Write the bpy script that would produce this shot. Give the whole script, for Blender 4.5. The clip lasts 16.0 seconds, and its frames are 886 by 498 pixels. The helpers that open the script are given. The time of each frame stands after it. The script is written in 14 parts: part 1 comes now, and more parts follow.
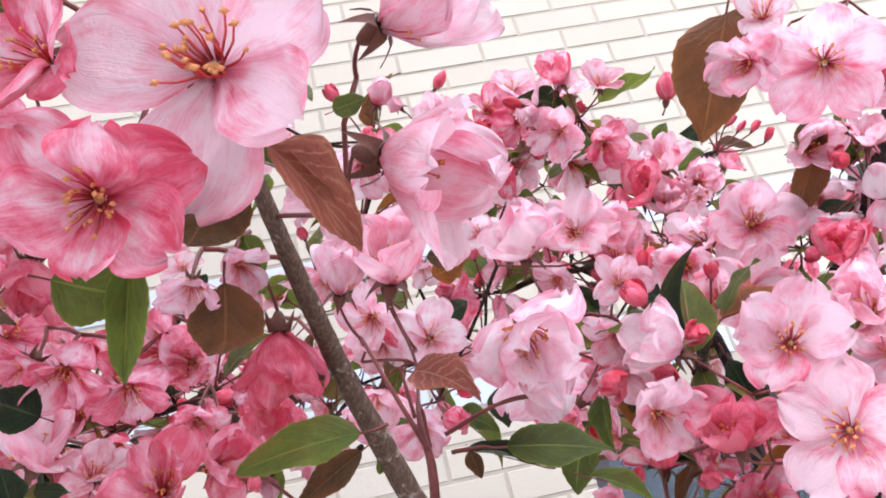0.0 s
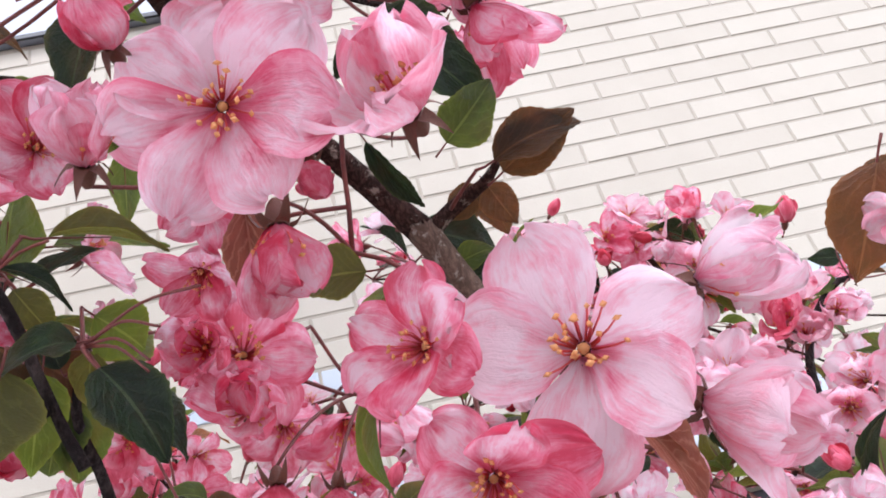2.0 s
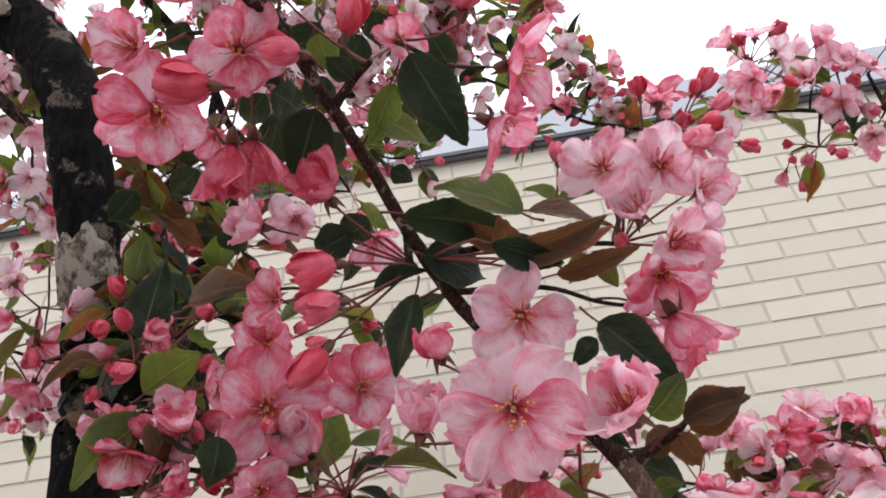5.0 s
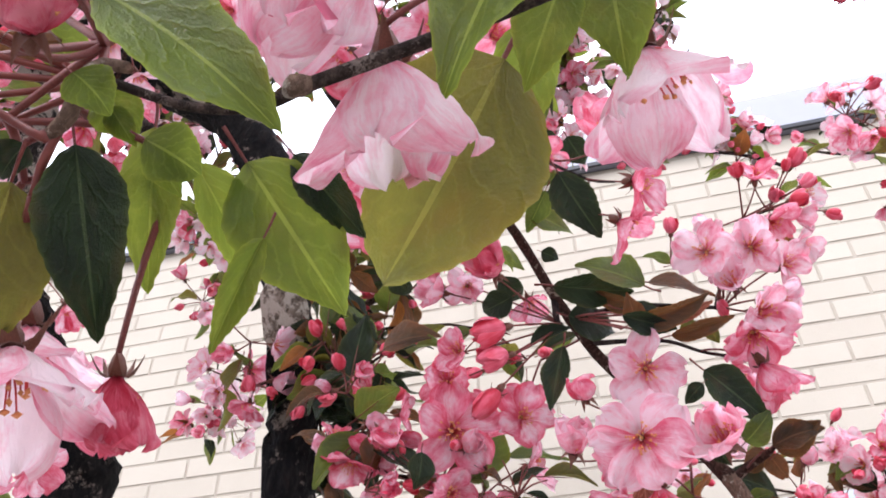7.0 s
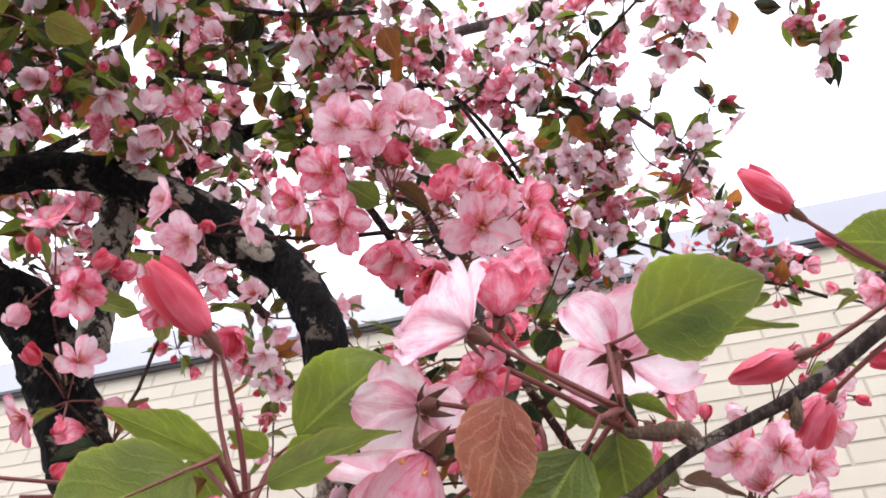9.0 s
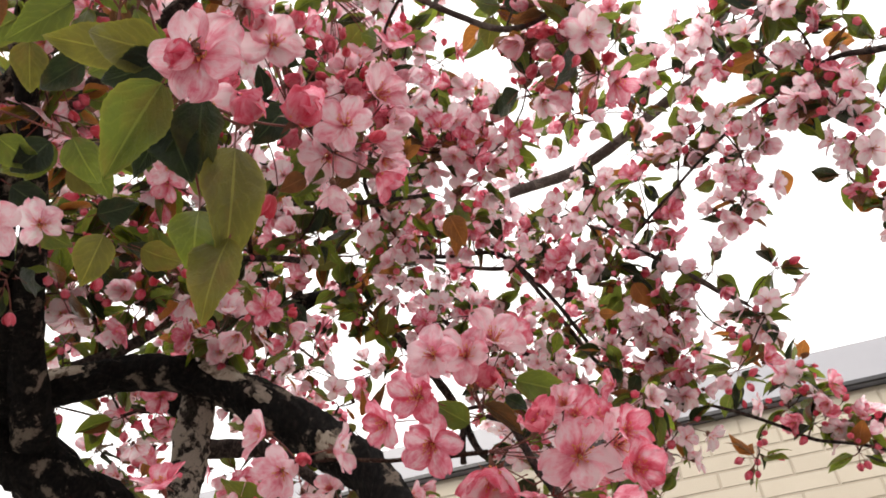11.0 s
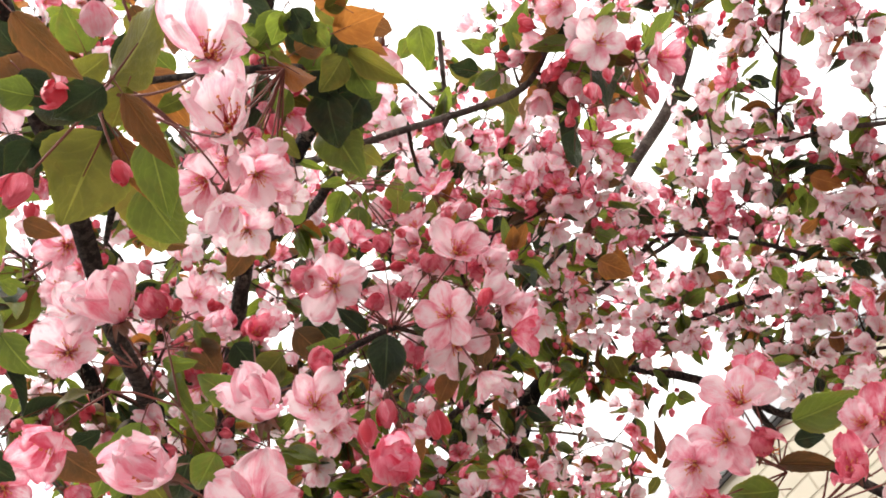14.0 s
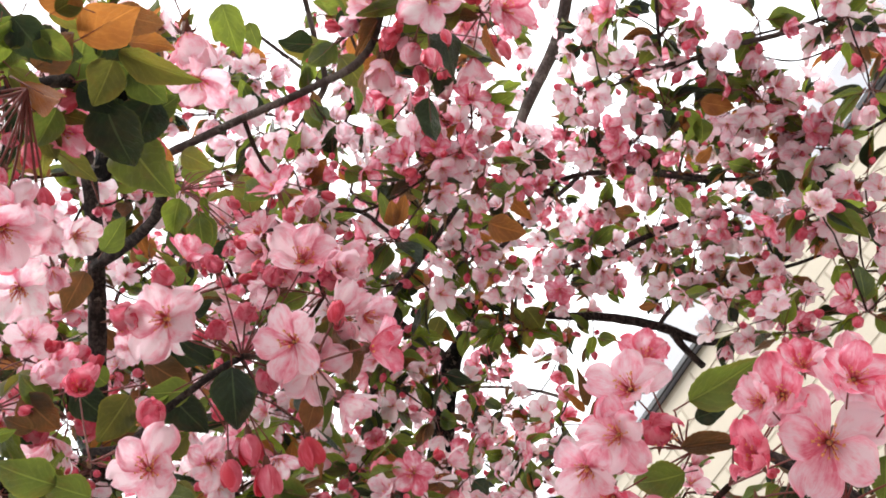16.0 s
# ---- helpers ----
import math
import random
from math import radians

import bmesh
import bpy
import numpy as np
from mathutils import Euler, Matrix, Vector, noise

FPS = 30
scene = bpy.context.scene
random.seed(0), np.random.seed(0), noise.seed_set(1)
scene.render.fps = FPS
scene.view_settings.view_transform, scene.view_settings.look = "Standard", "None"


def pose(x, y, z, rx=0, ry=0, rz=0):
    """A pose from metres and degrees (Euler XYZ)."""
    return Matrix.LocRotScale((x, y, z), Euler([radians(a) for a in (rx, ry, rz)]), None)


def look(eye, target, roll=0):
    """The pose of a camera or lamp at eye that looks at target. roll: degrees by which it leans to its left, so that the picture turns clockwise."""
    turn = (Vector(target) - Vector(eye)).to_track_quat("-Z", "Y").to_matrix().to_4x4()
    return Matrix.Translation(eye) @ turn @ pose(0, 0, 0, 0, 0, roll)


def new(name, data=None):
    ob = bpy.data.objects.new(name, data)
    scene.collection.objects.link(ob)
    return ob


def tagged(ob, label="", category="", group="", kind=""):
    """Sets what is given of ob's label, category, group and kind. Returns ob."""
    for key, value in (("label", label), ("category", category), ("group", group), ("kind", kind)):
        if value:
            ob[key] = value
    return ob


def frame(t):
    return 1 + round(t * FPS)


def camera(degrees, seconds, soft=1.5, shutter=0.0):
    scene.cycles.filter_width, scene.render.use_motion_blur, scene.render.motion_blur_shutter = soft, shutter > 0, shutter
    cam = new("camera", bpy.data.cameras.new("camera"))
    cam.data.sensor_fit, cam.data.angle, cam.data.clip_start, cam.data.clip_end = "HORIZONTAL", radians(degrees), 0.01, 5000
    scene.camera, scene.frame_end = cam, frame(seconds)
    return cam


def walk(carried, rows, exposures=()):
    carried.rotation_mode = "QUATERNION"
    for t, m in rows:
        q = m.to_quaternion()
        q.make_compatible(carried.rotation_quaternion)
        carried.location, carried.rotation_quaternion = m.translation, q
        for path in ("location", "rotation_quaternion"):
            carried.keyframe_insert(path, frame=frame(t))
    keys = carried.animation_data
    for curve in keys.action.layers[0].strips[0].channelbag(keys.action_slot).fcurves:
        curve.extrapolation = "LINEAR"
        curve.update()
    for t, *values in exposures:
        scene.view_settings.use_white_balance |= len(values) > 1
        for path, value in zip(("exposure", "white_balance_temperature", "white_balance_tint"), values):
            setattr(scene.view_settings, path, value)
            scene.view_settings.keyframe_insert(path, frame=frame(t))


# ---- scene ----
cam = camera(54.0, 16.0, 1.8)
PATH = [
    (0, (0.19, 0.225, 1.527), (0.45, 1.968, 2.473), -14.6),
    (0.5, (0.156, 0.22, 1.548), (0.402, 1.932, 2.554), -15.4),
    (1, (0.143, 0.221, 1.561), (0.375, 1.916, 2.597), -15.8),
    (1.5, (0.118, 0.206, 1.573), (0.347, 1.887, 2.632), -16.3),
    (2, (0.113, 0.181, 1.581), (0.338, 1.837, 2.679), -16.4),
    (2.5, (0.11, 0.159, 1.579), (0.307, 1.785, 2.727), -15.9),
    (3, (0.097, 0.137, 1.569), (0.228, 1.726, 2.776), -14.4),
    (3.5, (0.096, 0.114, 1.56), (0.187, 1.664, 2.821), -12.8),
    (4, (0.103, 0.089, 1.554), (0.123, 1.591, 2.875), -10.7),
    (4.5, (0.099, 0.074, 1.552), (0.049, 1.544, 2.907), -8.2),
    (5, (0.093, 0.038, 1.547), (-0.018, 1.477, 2.932), -6.3),
    (5.2, (0.091, 0.02, 1.539), (-0.054, 1.447, 2.933), -5.2),
    (7.3, (0.089, -0.119, 1.467), (-0.278, 1.265, 2.864), 0.1),
    (7.5, (0.097, -0.127, 1.465), (-0.274, 1.255, 2.863), 0.3),
    (8, (0.104, -0.154, 1.465), (-0.301, 1.195, 2.884), 1.1),
    (8.5, (0.106, -0.177, 1.479), (-0.308, 1.119, 2.945), 2.4),
    (8.7, (0.112, -0.187, 1.484), (-0.303, 1.076, 2.978), 2.7),
    (10.8, (0.095, -0.283, 1.53), (-0.327, 0.727, 3.203), 5.7),
    (11, (0.092, -0.292, 1.536), (-0.348, 0.677, 3.23), 5.4),
    (11.5, (0.079, -0.316, 1.547), (-0.433, 0.536, 3.283), 0.4),
    (12, (0.068, -0.341, 1.559), (-0.5, 0.448, 3.307), -5.1),
    (12.5, (0.073, -0.349, 1.593), (-0.524, 0.424, 3.338), -9.2),
    (13, (0.11, -0.342, 1.615), (-0.512, 0.422, 3.356), -12.3),
    (13.5, (0.125, -0.336, 1.62), (-0.559, 0.368, 3.363), -10.9),
    (14, (0.149, -0.303, 1.673), (-0.552, 0.4, 3.409), -15.7),
    (14.5, (0.141, -0.287, 1.73), (-0.552, 0.455, 3.453), -19.5),
    (14.6, (0.14, -0.249, 1.715), (-0.525, 0.416, 3.48), -18.7),
    (15, (0.151, -0.247, 1.765), (-0.527, 0.597, 3.447), -25.0),
    (15.5, (0.163, -0.209, 1.774), (-0.529, 0.67, 3.432), -26.3),
    (16, (0.184, -0.228, 1.758), (-0.544, 0.653, 3.399), -27.9),
]
walk(
    cam,
    [(t, look(eye, target, roll)) for t, eye, target, roll in PATH],
    [
        (0.0, 0.93, 5850, 16), (1.0, 0.83, 5850, 16), (2.0, 0.78, 5800, 16), (3.0, 0.81, 5850, 15), (4.0, 0.73, 6000, 13), (5.0, 0.34, 6200, 12),
        (5.4, 0.36, 6200, 12), (7.2, 0.95, 6000, 17), (8.0, 1.09, 6000, 16), (8.7, 0.84, 6100, 15), (10.6, 0.36, 7000, 13), (11.0, 0.36, 7100, 12), (12.0, 0.71, 7300, 9),
        (12.5, 0.90, 7300, 8), (14.0, 0.79, 7000, 8), (16.0, 0.79, 6600, 9),
    ],
)

# ---------------------------------------------------------------- light
world = bpy.data.worlds.new("overcast_sky")
scene.world = world
world.use_nodes = True
wn, wl = world.node_tree.nodes, world.node_tree.links
wn.clear()
sky = wn.new("ShaderNodeTexSky")
sky.sky_type, sky.sun_disc = "NISHITA", False
sky.sun_elevation, sky.sun_rotation = radians(58), radians(200)
sky.air_density, sky.dust_density, sky.ozone_density = 1.0, 4.0, 1.0
grey = wn.new("ShaderNodeHueSaturation")
grey.inputs["Saturation"].default_value = 0.12
back = wn.new("ShaderNodeBackground")
back.inputs["Strength"].default_value = 0.13
wout = wn.new("ShaderNodeOutputWorld")
wl.new(sky.outputs["Color"], grey.inputs["Color"])
cloud = wn.new("ShaderNodeMix")
cloud.data_type = "RGBA"
cloud.inputs[0].default_value = 0.82
cloud.inputs[7].default_value = (13.6, 14.0, 14.6, 1)
wl.new(grey.outputs["Color"], cloud.inputs[6])
wl.new(cloud.outputs[2], back.inputs["Color"])
wl.new(back.outputs["Background"], wout.inputs["Surface"])
sun = new("sun", bpy.data.lights.new("sun", "SUN"))
sun.data.energy, sun.data.angle, sun.data.color = 1.5, radians(25), (1.0, 0.97, 0.93)
sun.matrix_world = look((-1.2, -2.2, 5.2), (0.2, 0.6, 1.2))


# ---------------------------------------------------------------- materials
class Nodes:
    """A short way to wire a node material."""

    def __init__(self, name):
        self.m = bpy.data.materials.new(name)
        self.m.use_nodes = True
        self.t = self.m.node_tree
        self.t.nodes.clear()

    def put(self, kind, links=(), **values):
        n = self.t.nodes.new(kind)
        for k, v in values.items():
            if k == "op":
                n.operation = v
            elif k == "blend":
                n.blend_type = v
            elif k == "dtype":
                n.data_type = v
            elif k == "dim":
                n.noise_dimensions = v
            elif k == "clampit":
                n.use_clamp = v
        for key, v in links:
            if isinstance(v, bpy.types.NodeSocket):
                self.t.links.new(v, n.inputs[key])
            else:
                n.inputs[key].default_value = v
        return n

    def math(self, op, a, b=0.0, c=0.0, clampit=False):
        return self.put("ShaderNodeMath", ((0, a), (1, b), (2, c)), op=op, clampit=clampit).outputs[0]

    def noise(self, vec, scale, detail=3.0, rough=0.55):
        return self.put("ShaderNodeTexNoise", (("Vector", vec), ("Scale", scale), ("Detail", detail), ("Roughness", rough))).outputs["Fac"]

    def coords(self, which):
        return self.put("ShaderNodeTexCoord").outputs[which]

    def scaled(self, vec, x, y, z):
        return self.put("ShaderNodeMapping", (("Vector", vec), ("Scale", (x, y, z)))).outputs[0]

    def xyz(self, vec):
        n = self.put("ShaderNodeSeparateXYZ", ((0, vec),))
        return n.outputs[0], n.outputs[1], n.outputs[2]

    def ramp(self, fac, stops):
        n = self.put("ShaderNodeValToRGB", ((0, fac),))
        e = n.color_ramp.elements
        while len(e) < len(stops):
            e.new(0.5)
        for k, (at, col) in enumerate(stops):
            e[k].position, e[k].color = at, (*col, 1)
        return n.outputs[0]

    def mix(self, fac, a, b, blend="MIX"):
        n = self.put("ShaderNodeMix", dtype="RGBA", blend=blend)
        for key, v in ((0, fac), (6, a), (7, b)):
            if isinstance(v, bpy.types.NodeSocket):
                self.t.links.new(v, n.inputs[key])
            else:
                n.inputs[key].default_value = (*v, 1) if key else v
        return n.outputs[2]

    def chance(self):
        """One number for each piece: by object, and by loose part within a joined mesh."""
        a = self.put("ShaderNodeObjectInfo").outputs["Random"]
        b = self.put("ShaderNodeNewGeometry").outputs["Random Per Island"]
        return self.math("FRACT", self.math("ADD", a, b))

    def bump(self, height, strength, distance):
        return self.put("ShaderNodeBump", (("Height", height), ("Strength", strength), ("Distance", distance))).outputs[0]

    def surface(self, color, rough, normal=None, metal=0.0, spec=0.5):
        n = self.put("ShaderNodeBsdfPrincipled", (("Roughness", rough), ("Metallic", metal), ("Specular IOR Level", spec)))
        if isinstance(color, bpy.types.NodeSocket):
            self.t.links.new(color, n.inputs["Base Color"])
        else:
            n.inputs["Base Color"].default_value = (*color, 1)
        if normal:
            self.t.links.new(normal, n.inputs["Normal"])
        return n.outputs[0]

    def thin(self, shader, color, share):
        """Lets light through a petal or a leaf."""
        tr = self.put("ShaderNodeBsdfTranslucent")
        self.t.links.new(color, tr.inputs[0])
        n = self.put("ShaderNodeMixShader", ((0, share), (1, shader), (2, tr.outputs[0])))
        return n.outputs[0]

    def done(self, shader):
        out = self.put("ShaderNodeOutputMaterial")
        self.t.links.new(shader, out.inputs[0])
        return self.m


def petal_material(name, pale, mid, deep, lean, heart, rim):
    """A petal: marbled and finely veined, deeper at its heart (heart) and along its margin (rim)."""
    n = Nodes(name)
    u, v, _ = n.xyz(n.coords("UV"))
    luck = n.chance()
    across = n.math("ABSOLUTE", n.math("MULTIPLY_ADD", u, 2.0, -1.0))
    at = n.put("ShaderNodeCombineXYZ", ((0, u), (1, v), (2, n.math("MULTIPLY", luck, 37.0)))).outputs[0]
    warp = n.noise(n.scaled(at, 5.0, 5.0, 1), 1.0, 2.0, 0.5)
    bent = n.put("ShaderNodeCombineXYZ", ((0, n.math("MULTIPLY_ADD", warp, 0.09, u)), (1, v), (2, n.math("MULTIPLY", luck, 37.0)))).outputs[0]
    veins = n.noise(n.scaled(bent, 34, 2.6, 1), 1.0, 3.0, 0.65)
    marble = n.noise(n.scaled(bent, 7.0, 5.0, 1), 1.0, 5.0, 0.68)
    blotch = n.noise(n.scaled(at, 2.4, 2.0, 1), 1.0, 2.0, 0.5)
    edge = n.math("MULTIPLY", n.math("POWER", across, 3.0), rim)
    tip = n.math("MULTIPLY", n.math("POWER", v, 5.0), rim)
    base = n.math("MULTIPLY", n.math("POWER", n.math("SUBTRACT", 1.0, v), 2.2), n.math("MULTIPLY_ADD", luck, 0.5, heart))
    f = n.math("MULTIPLY_ADD", veins, 1.1, -0.55)
    f = n.math("ADD", f, n.math("MULTIPLY_ADD", marble, 1.5, -0.75))
    f = n.math("ADD", f, n.math("MULTIPLY_ADD", blotch, 2.1, -1.05))
    f = n.math("ADD", f, n.math("ADD", base, n.math("ADD", edge, tip)))
    f = n.math("ADD", f, n.math("MULTIPLY_ADD", luck, 0.36, lean), clampit=True)
    col = n.ramp(f, ((0.0, pale), (0.5, mid), (1.0, deep)))
    crease = n.math("ADD", n.math("MULTIPLY", veins, 0.7), n.math("MULTIPLY", marble, 1.2))
    s = n.surface(col, 0.5, n.bump(crease, 0.85, 0.0022), spec=0.16)
    return n.done(n.thin(s, n.mix(0.25, col, pale), 0.60))


PETAL = petal_material("petal_pink", (0.96, 0.69, 0.76), (0.89, 0.27, 0.39), (0.77, 0.042, 0.12), 0.10, 0.42, 0.38)
PETAL_PALE = petal_material("petal_pale", (0.95, 0.72, 0.78), (0.90, 0.41, 0.51), (0.80, 0.10, 0.20), -0.08, 0.44, 0.16)
# paler copy for the far crown: skylight through petals put into the colour
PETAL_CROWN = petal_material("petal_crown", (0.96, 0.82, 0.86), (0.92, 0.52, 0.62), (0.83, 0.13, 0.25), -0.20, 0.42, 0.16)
PETAL_DEEP = petal_material("petal_deep", (0.88, 0.36, 0.44), (0.78, 0.14, 0.23), (0.62, 0.040, 0.08), 0.02, 0.30, 0.22)
PETAL_BLUSH = petal_material("petal_blush", (0.97, 0.84, 0.87), (0.93, 0.56, 0.65), (0.85, 0.20, 0.34), -0.10, 0.30, 0.34)


def bud_material():
    n = Nodes("bud_red")
    u, v, _ = n.xyz(n.coords("UV"))
    luck = n.chance()
    at = n.put("ShaderNodeCombineXYZ", ((0, n.math("MULTIPLY", u, 14.0)), (1, n.math("MULTIPLY", v, 2.0)), (2, n.math("MULTIPLY", luck, 23.0)))).outputs[0]
    streak = n.noise(at, 1.0, 4.0, 0.6)
    blush = n.noise(n.scaled(at, 0.15, 0.9, 1), 1.0, 2.0, 0.5)
    edge = n.math("POWER", n.math("ABSOLUTE", n.math("MULTIPLY_ADD", u, 2.0, -1.0)), 5.0)
    f = n.math("ADD", n.math("MULTIPLY_ADD", streak, 0.8, -0.2), n.math("MULTIPLY_ADD", luck, 0.55, -0.35))
    f = n.math("ADD", f, n.math("MULTIPLY_ADD", blush, 0.9, -0.4))
    f = n.math("ADD", f, n.math("MULTIPLY", edge, 0.3), clampit=True)
    col = n.ramp(f, ((0.0, (0.60, 0.040, 0.07)), (0.5, (0.80, 0.17, 0.25)), (1.0, (0.93, 0.54, 0.60))))
    return n.done(n.thin(n.surface(col, 0.42, n.bump(streak, 0.3, 0.001), spec=0.35), col, 0.22))


BUD = bud_material()


def leaf_material(name, dark, mid, light, gloss=0.36, net=0.07, rust=0.25, glow=0.40, sheen=0.42):
    """A leaf: patchy, netted with veins, its margin and parts of its blade tinged by rust; glow is the light it lets through."""
    n = Nodes(name)
    u, v, _ = n.xyz(n.coords("UV"))
    luck = n.chance()
    across = n.math("ABSOLUTE", n.math("MULTIPLY_ADD", u, 2.0, -1.0))
    rib = n.math("LESS_THAN", across, 0.045)
    at = n.put("ShaderNodeCombineXYZ", ((0, u), (1, v), (2, n.math("MULTIPLY", luck, 31.0)))).outputs[0]
    patch = n.noise(n.scaled(at, 2.2, 2.8, 1), 1.0, 4.0, 0.6)
    wave = n.math("SINE", n.math("MULTIPLY_ADD", v, 41.0, n.math("MULTIPLY_ADD", across, -15.0, n.math("MULTIPLY", patch, 19.0))))
    vein = n.math("POWER", n.math("MULTIPLY_ADD", wave, 0.5, 0.5), 9.0)
    grain = n.noise(n.scaled(at, 40, 60, 1), 1.0, 3.0, 0.6)
    f = n.math("ADD", n.math("MULTIPLY_ADD", patch, 1.6, -0.6), n.math("MULTIPLY_ADD", luck, 0.6, -0.25))
    f = n.math("ADD", f, n.math("MULTIPLY_ADD", grain, 0.2, -0.1), clampit=True)
    col = n.ramp(f, ((0.0, dark), (0.55, mid), (1.0, light)))
    tinge = n.noise(n.scaled(at, 1.6, 1.8, 1), 1.3, 2.0, 0.5)
    worn = n.math("ADD", n.math("MULTIPLY", n.math("POWER", across, 6.0), 0.5), n.math("MULTIPLY_ADD", tinge, 3.2, -1.75))
    worn = n.math("MULTIPLY", n.math("ADD", worn, n.math("MULTIPLY_ADD", luck, 0.8, -0.4), clampit=True), rust)
    col = n.mix(worn, col, (0.19, 0.058, 0.020))
    ribs = n.math("MAXIMUM", n.math("MULTIPLY", vein, net), n.math("MULTIPLY", rib, 0.36))
    col = n.mix(ribs, col, tuple(min(1, 1.9 * c + 0.04) for c in light))
    rim = n.math("MULTIPLY", n.math("POWER", across, 16.0), 0.45)
    col = n.mix(rim, col, tuple(min(1, 1.5 * c + 0.03 * (k < 2)) for k, c in enumerate(light)))
    height = n.math("SUBTRACT", n.math("MULTIPLY", grain, 0.4), n.math("MULTIPLY", n.math("MAXIMUM", n.math("MULTIPLY", vein, 0.3), rib), 0.6))
    height = n.math("ADD", height, n.math("MULTIPLY", patch, 2.0))
    s = n.surface(col, gloss, n.bump(height, 0.8, 0.0022), spec=sheen)
    return n.done(n.thin(s, n.mix(0.40, col, tuple(min(1, 2.0 * c + 0.015) for c in light)), glow))


LEAF = leaf_material("leaf_green", (0.024, 0.044, 0.008), (0.078, 0.116, 0.014), (0.185, 0.222, 0.028), rust=0.5, glow=0.46)
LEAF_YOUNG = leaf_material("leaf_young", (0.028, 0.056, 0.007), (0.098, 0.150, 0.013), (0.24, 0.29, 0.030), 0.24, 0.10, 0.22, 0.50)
LEAF_RED = leaf_material("leaf_red", (0.15, 0.026, 0.018), (0.29, 0.075, 0.045), (0.38, 0.17, 0.10), 0.24, 0.30)
LEAF_OLIVE = leaf_material("leaf_olive", (0.045, 0.044, 0.010), (0.115, 0.108, 0.016), (0.21, 0.200, 0.026), 0.34, 0.07, 0.55, 0.46)
# dark green leaf; the shade among the branches is put into its colour
LEAF_DARK_SHADED = leaf_material("leaf_dark_shaded", (0.004, 0.010, 0.005), (0.012, 0.026, 0.009), (0.045, 0.066, 0.016), 0.30, 0.05, 0.2, 0.22, 0.26)
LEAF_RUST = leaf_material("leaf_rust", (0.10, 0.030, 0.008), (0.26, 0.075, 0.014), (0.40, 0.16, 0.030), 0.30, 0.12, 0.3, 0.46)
LEAF_BRONZE = leaf_material("leaf_bronze", (0.030, 0.022, 0.008), (0.105, 0.040, 0.012), (0.20, 0.080, 0.020), 0.30, 0.07, 0.75, 0.36)


def plain_material(name, dark, light, scale, rough, bump=0.3, spec=0.4, thin=0.0):
    n = Nodes(name)
    c = n.coords("Object")
    a, b = n.noise(c, scale, 4.0, 0.6), n.noise(c, scale * 7, 3.0, 0.6)
    f = n.math("ADD", n.math("MULTIPLY_ADD", a, 1.3, -0.4), n.math("MULTIPLY_ADD", b, 0.5, -0.25), clampit=True)
    col = n.ramp(f, ((0.0, dark), (1.0, light)))
    s = n.surface(col, rough, n.bump(b, bump, 0.001), spec=spec)
    return n.done(n.thin(s, col, thin) if thin else s)


STALK = plain_material("stalk_red", (0.10, 0.018, 0.016), (0.30, 0.075, 0.05), 60, 0.45)
CALYX = plain_material("calyx", (0.10, 0.028, 0.020), (0.22, 0.10, 0.045), 90, 0.5)
FILAMENT = plain_material("filament", (0.78, 0.10, 0.10), (0.92, 0.32, 0.27), 120, 0.5, thin=0.5)
ANTHER = plain_material("anther", (0.84, 0.36, 0.13), (0.95, 0.66, 0.33), 160, 0.6, thin=0.4)
CORE = plain_material("flower_core", (0.56, 0.22, 0.07), (0.72, 0.42, 0.18), 150, 0.55)


def bark_material(name, dark, mid, patch, share, scale):
    n = Nodes(name)
    c = n.coords("Object")
    big = n.noise(c, scale, 5.0, 0.62)
    crack = n.noise(n.scaled(c, 1, 1, 0.3), scale * 5, 5.0, 0.7)
    fine = n.noise(c, scale * 28, 4.0, 0.6)
    f = n.math("ADD", n.math("MULTIPLY_ADD", crack, 3.6, -1.6), n.math("MULTIPLY_ADD", fine, 0.8, -0.4), clampit=True)
    col = n.ramp(f, ((0.0, dark), (1.0, mid)))
    spot = n.math("MULTIPLY", n.math("SUBTRACT", n.math("MULTIPLY_ADD", fine, 0.22, big), share), 20.0, clampit=True)
    col = n.mix(spot, col, n.ramp(fine, ((0.25, tuple(0.55 * k for k in patch)), (0.75, patch))))
    h = n.math("ADD", n.math("MULTIPLY", crack, 1.2), n.math("MULTIPLY", fine, 0.5))
    return n.done(n.surface(col, 0.85, n.bump(h, 1.0, 0.2 / scale), spec=0.12))


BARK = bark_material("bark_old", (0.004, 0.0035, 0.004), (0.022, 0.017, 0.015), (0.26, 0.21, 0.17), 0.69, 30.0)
BARK_BRANCH = bark_material("bark_branch", (0.024, 0.017, 0.016), (0.130, 0.096, 0.086), (0.24, 0.19, 0.16), 0.76, 30.0)
BARK_FLAKY = bark_material("bark_flaky", (0.012, 0.009, 0.008), (0.075, 0.058, 0.050), (0.44, 0.37, 0.31), 0.565, 48.0)
BARK_SMOOTH = bark_material("bark_smooth", (0.075, 0.055, 0.050), (0.150, 0.114, 0.104), (0.24, 0.195, 0.175), 0.64, 26.0)
BARK_TWIG = bark_material("bark_twig", (0.030, 0.016, 0.012), (0.12, 0.070, 0.050), (0.34, 0.27, 0.22), 0.74, 70.0)
BARK_BROWN = bark_material("bark_brown", (0.030, 0.014, 0.011), (0.135, 0.068, 0.050), (0.42, 0.32, 0.25), 0.70, 150.0)
BARK_STEM = bark_material("bark_stem", (0.125, 0.078, 0.056), (0.28, 0.18, 0.125), (0.52, 0.44, 0.36), 0.70, 150.0)
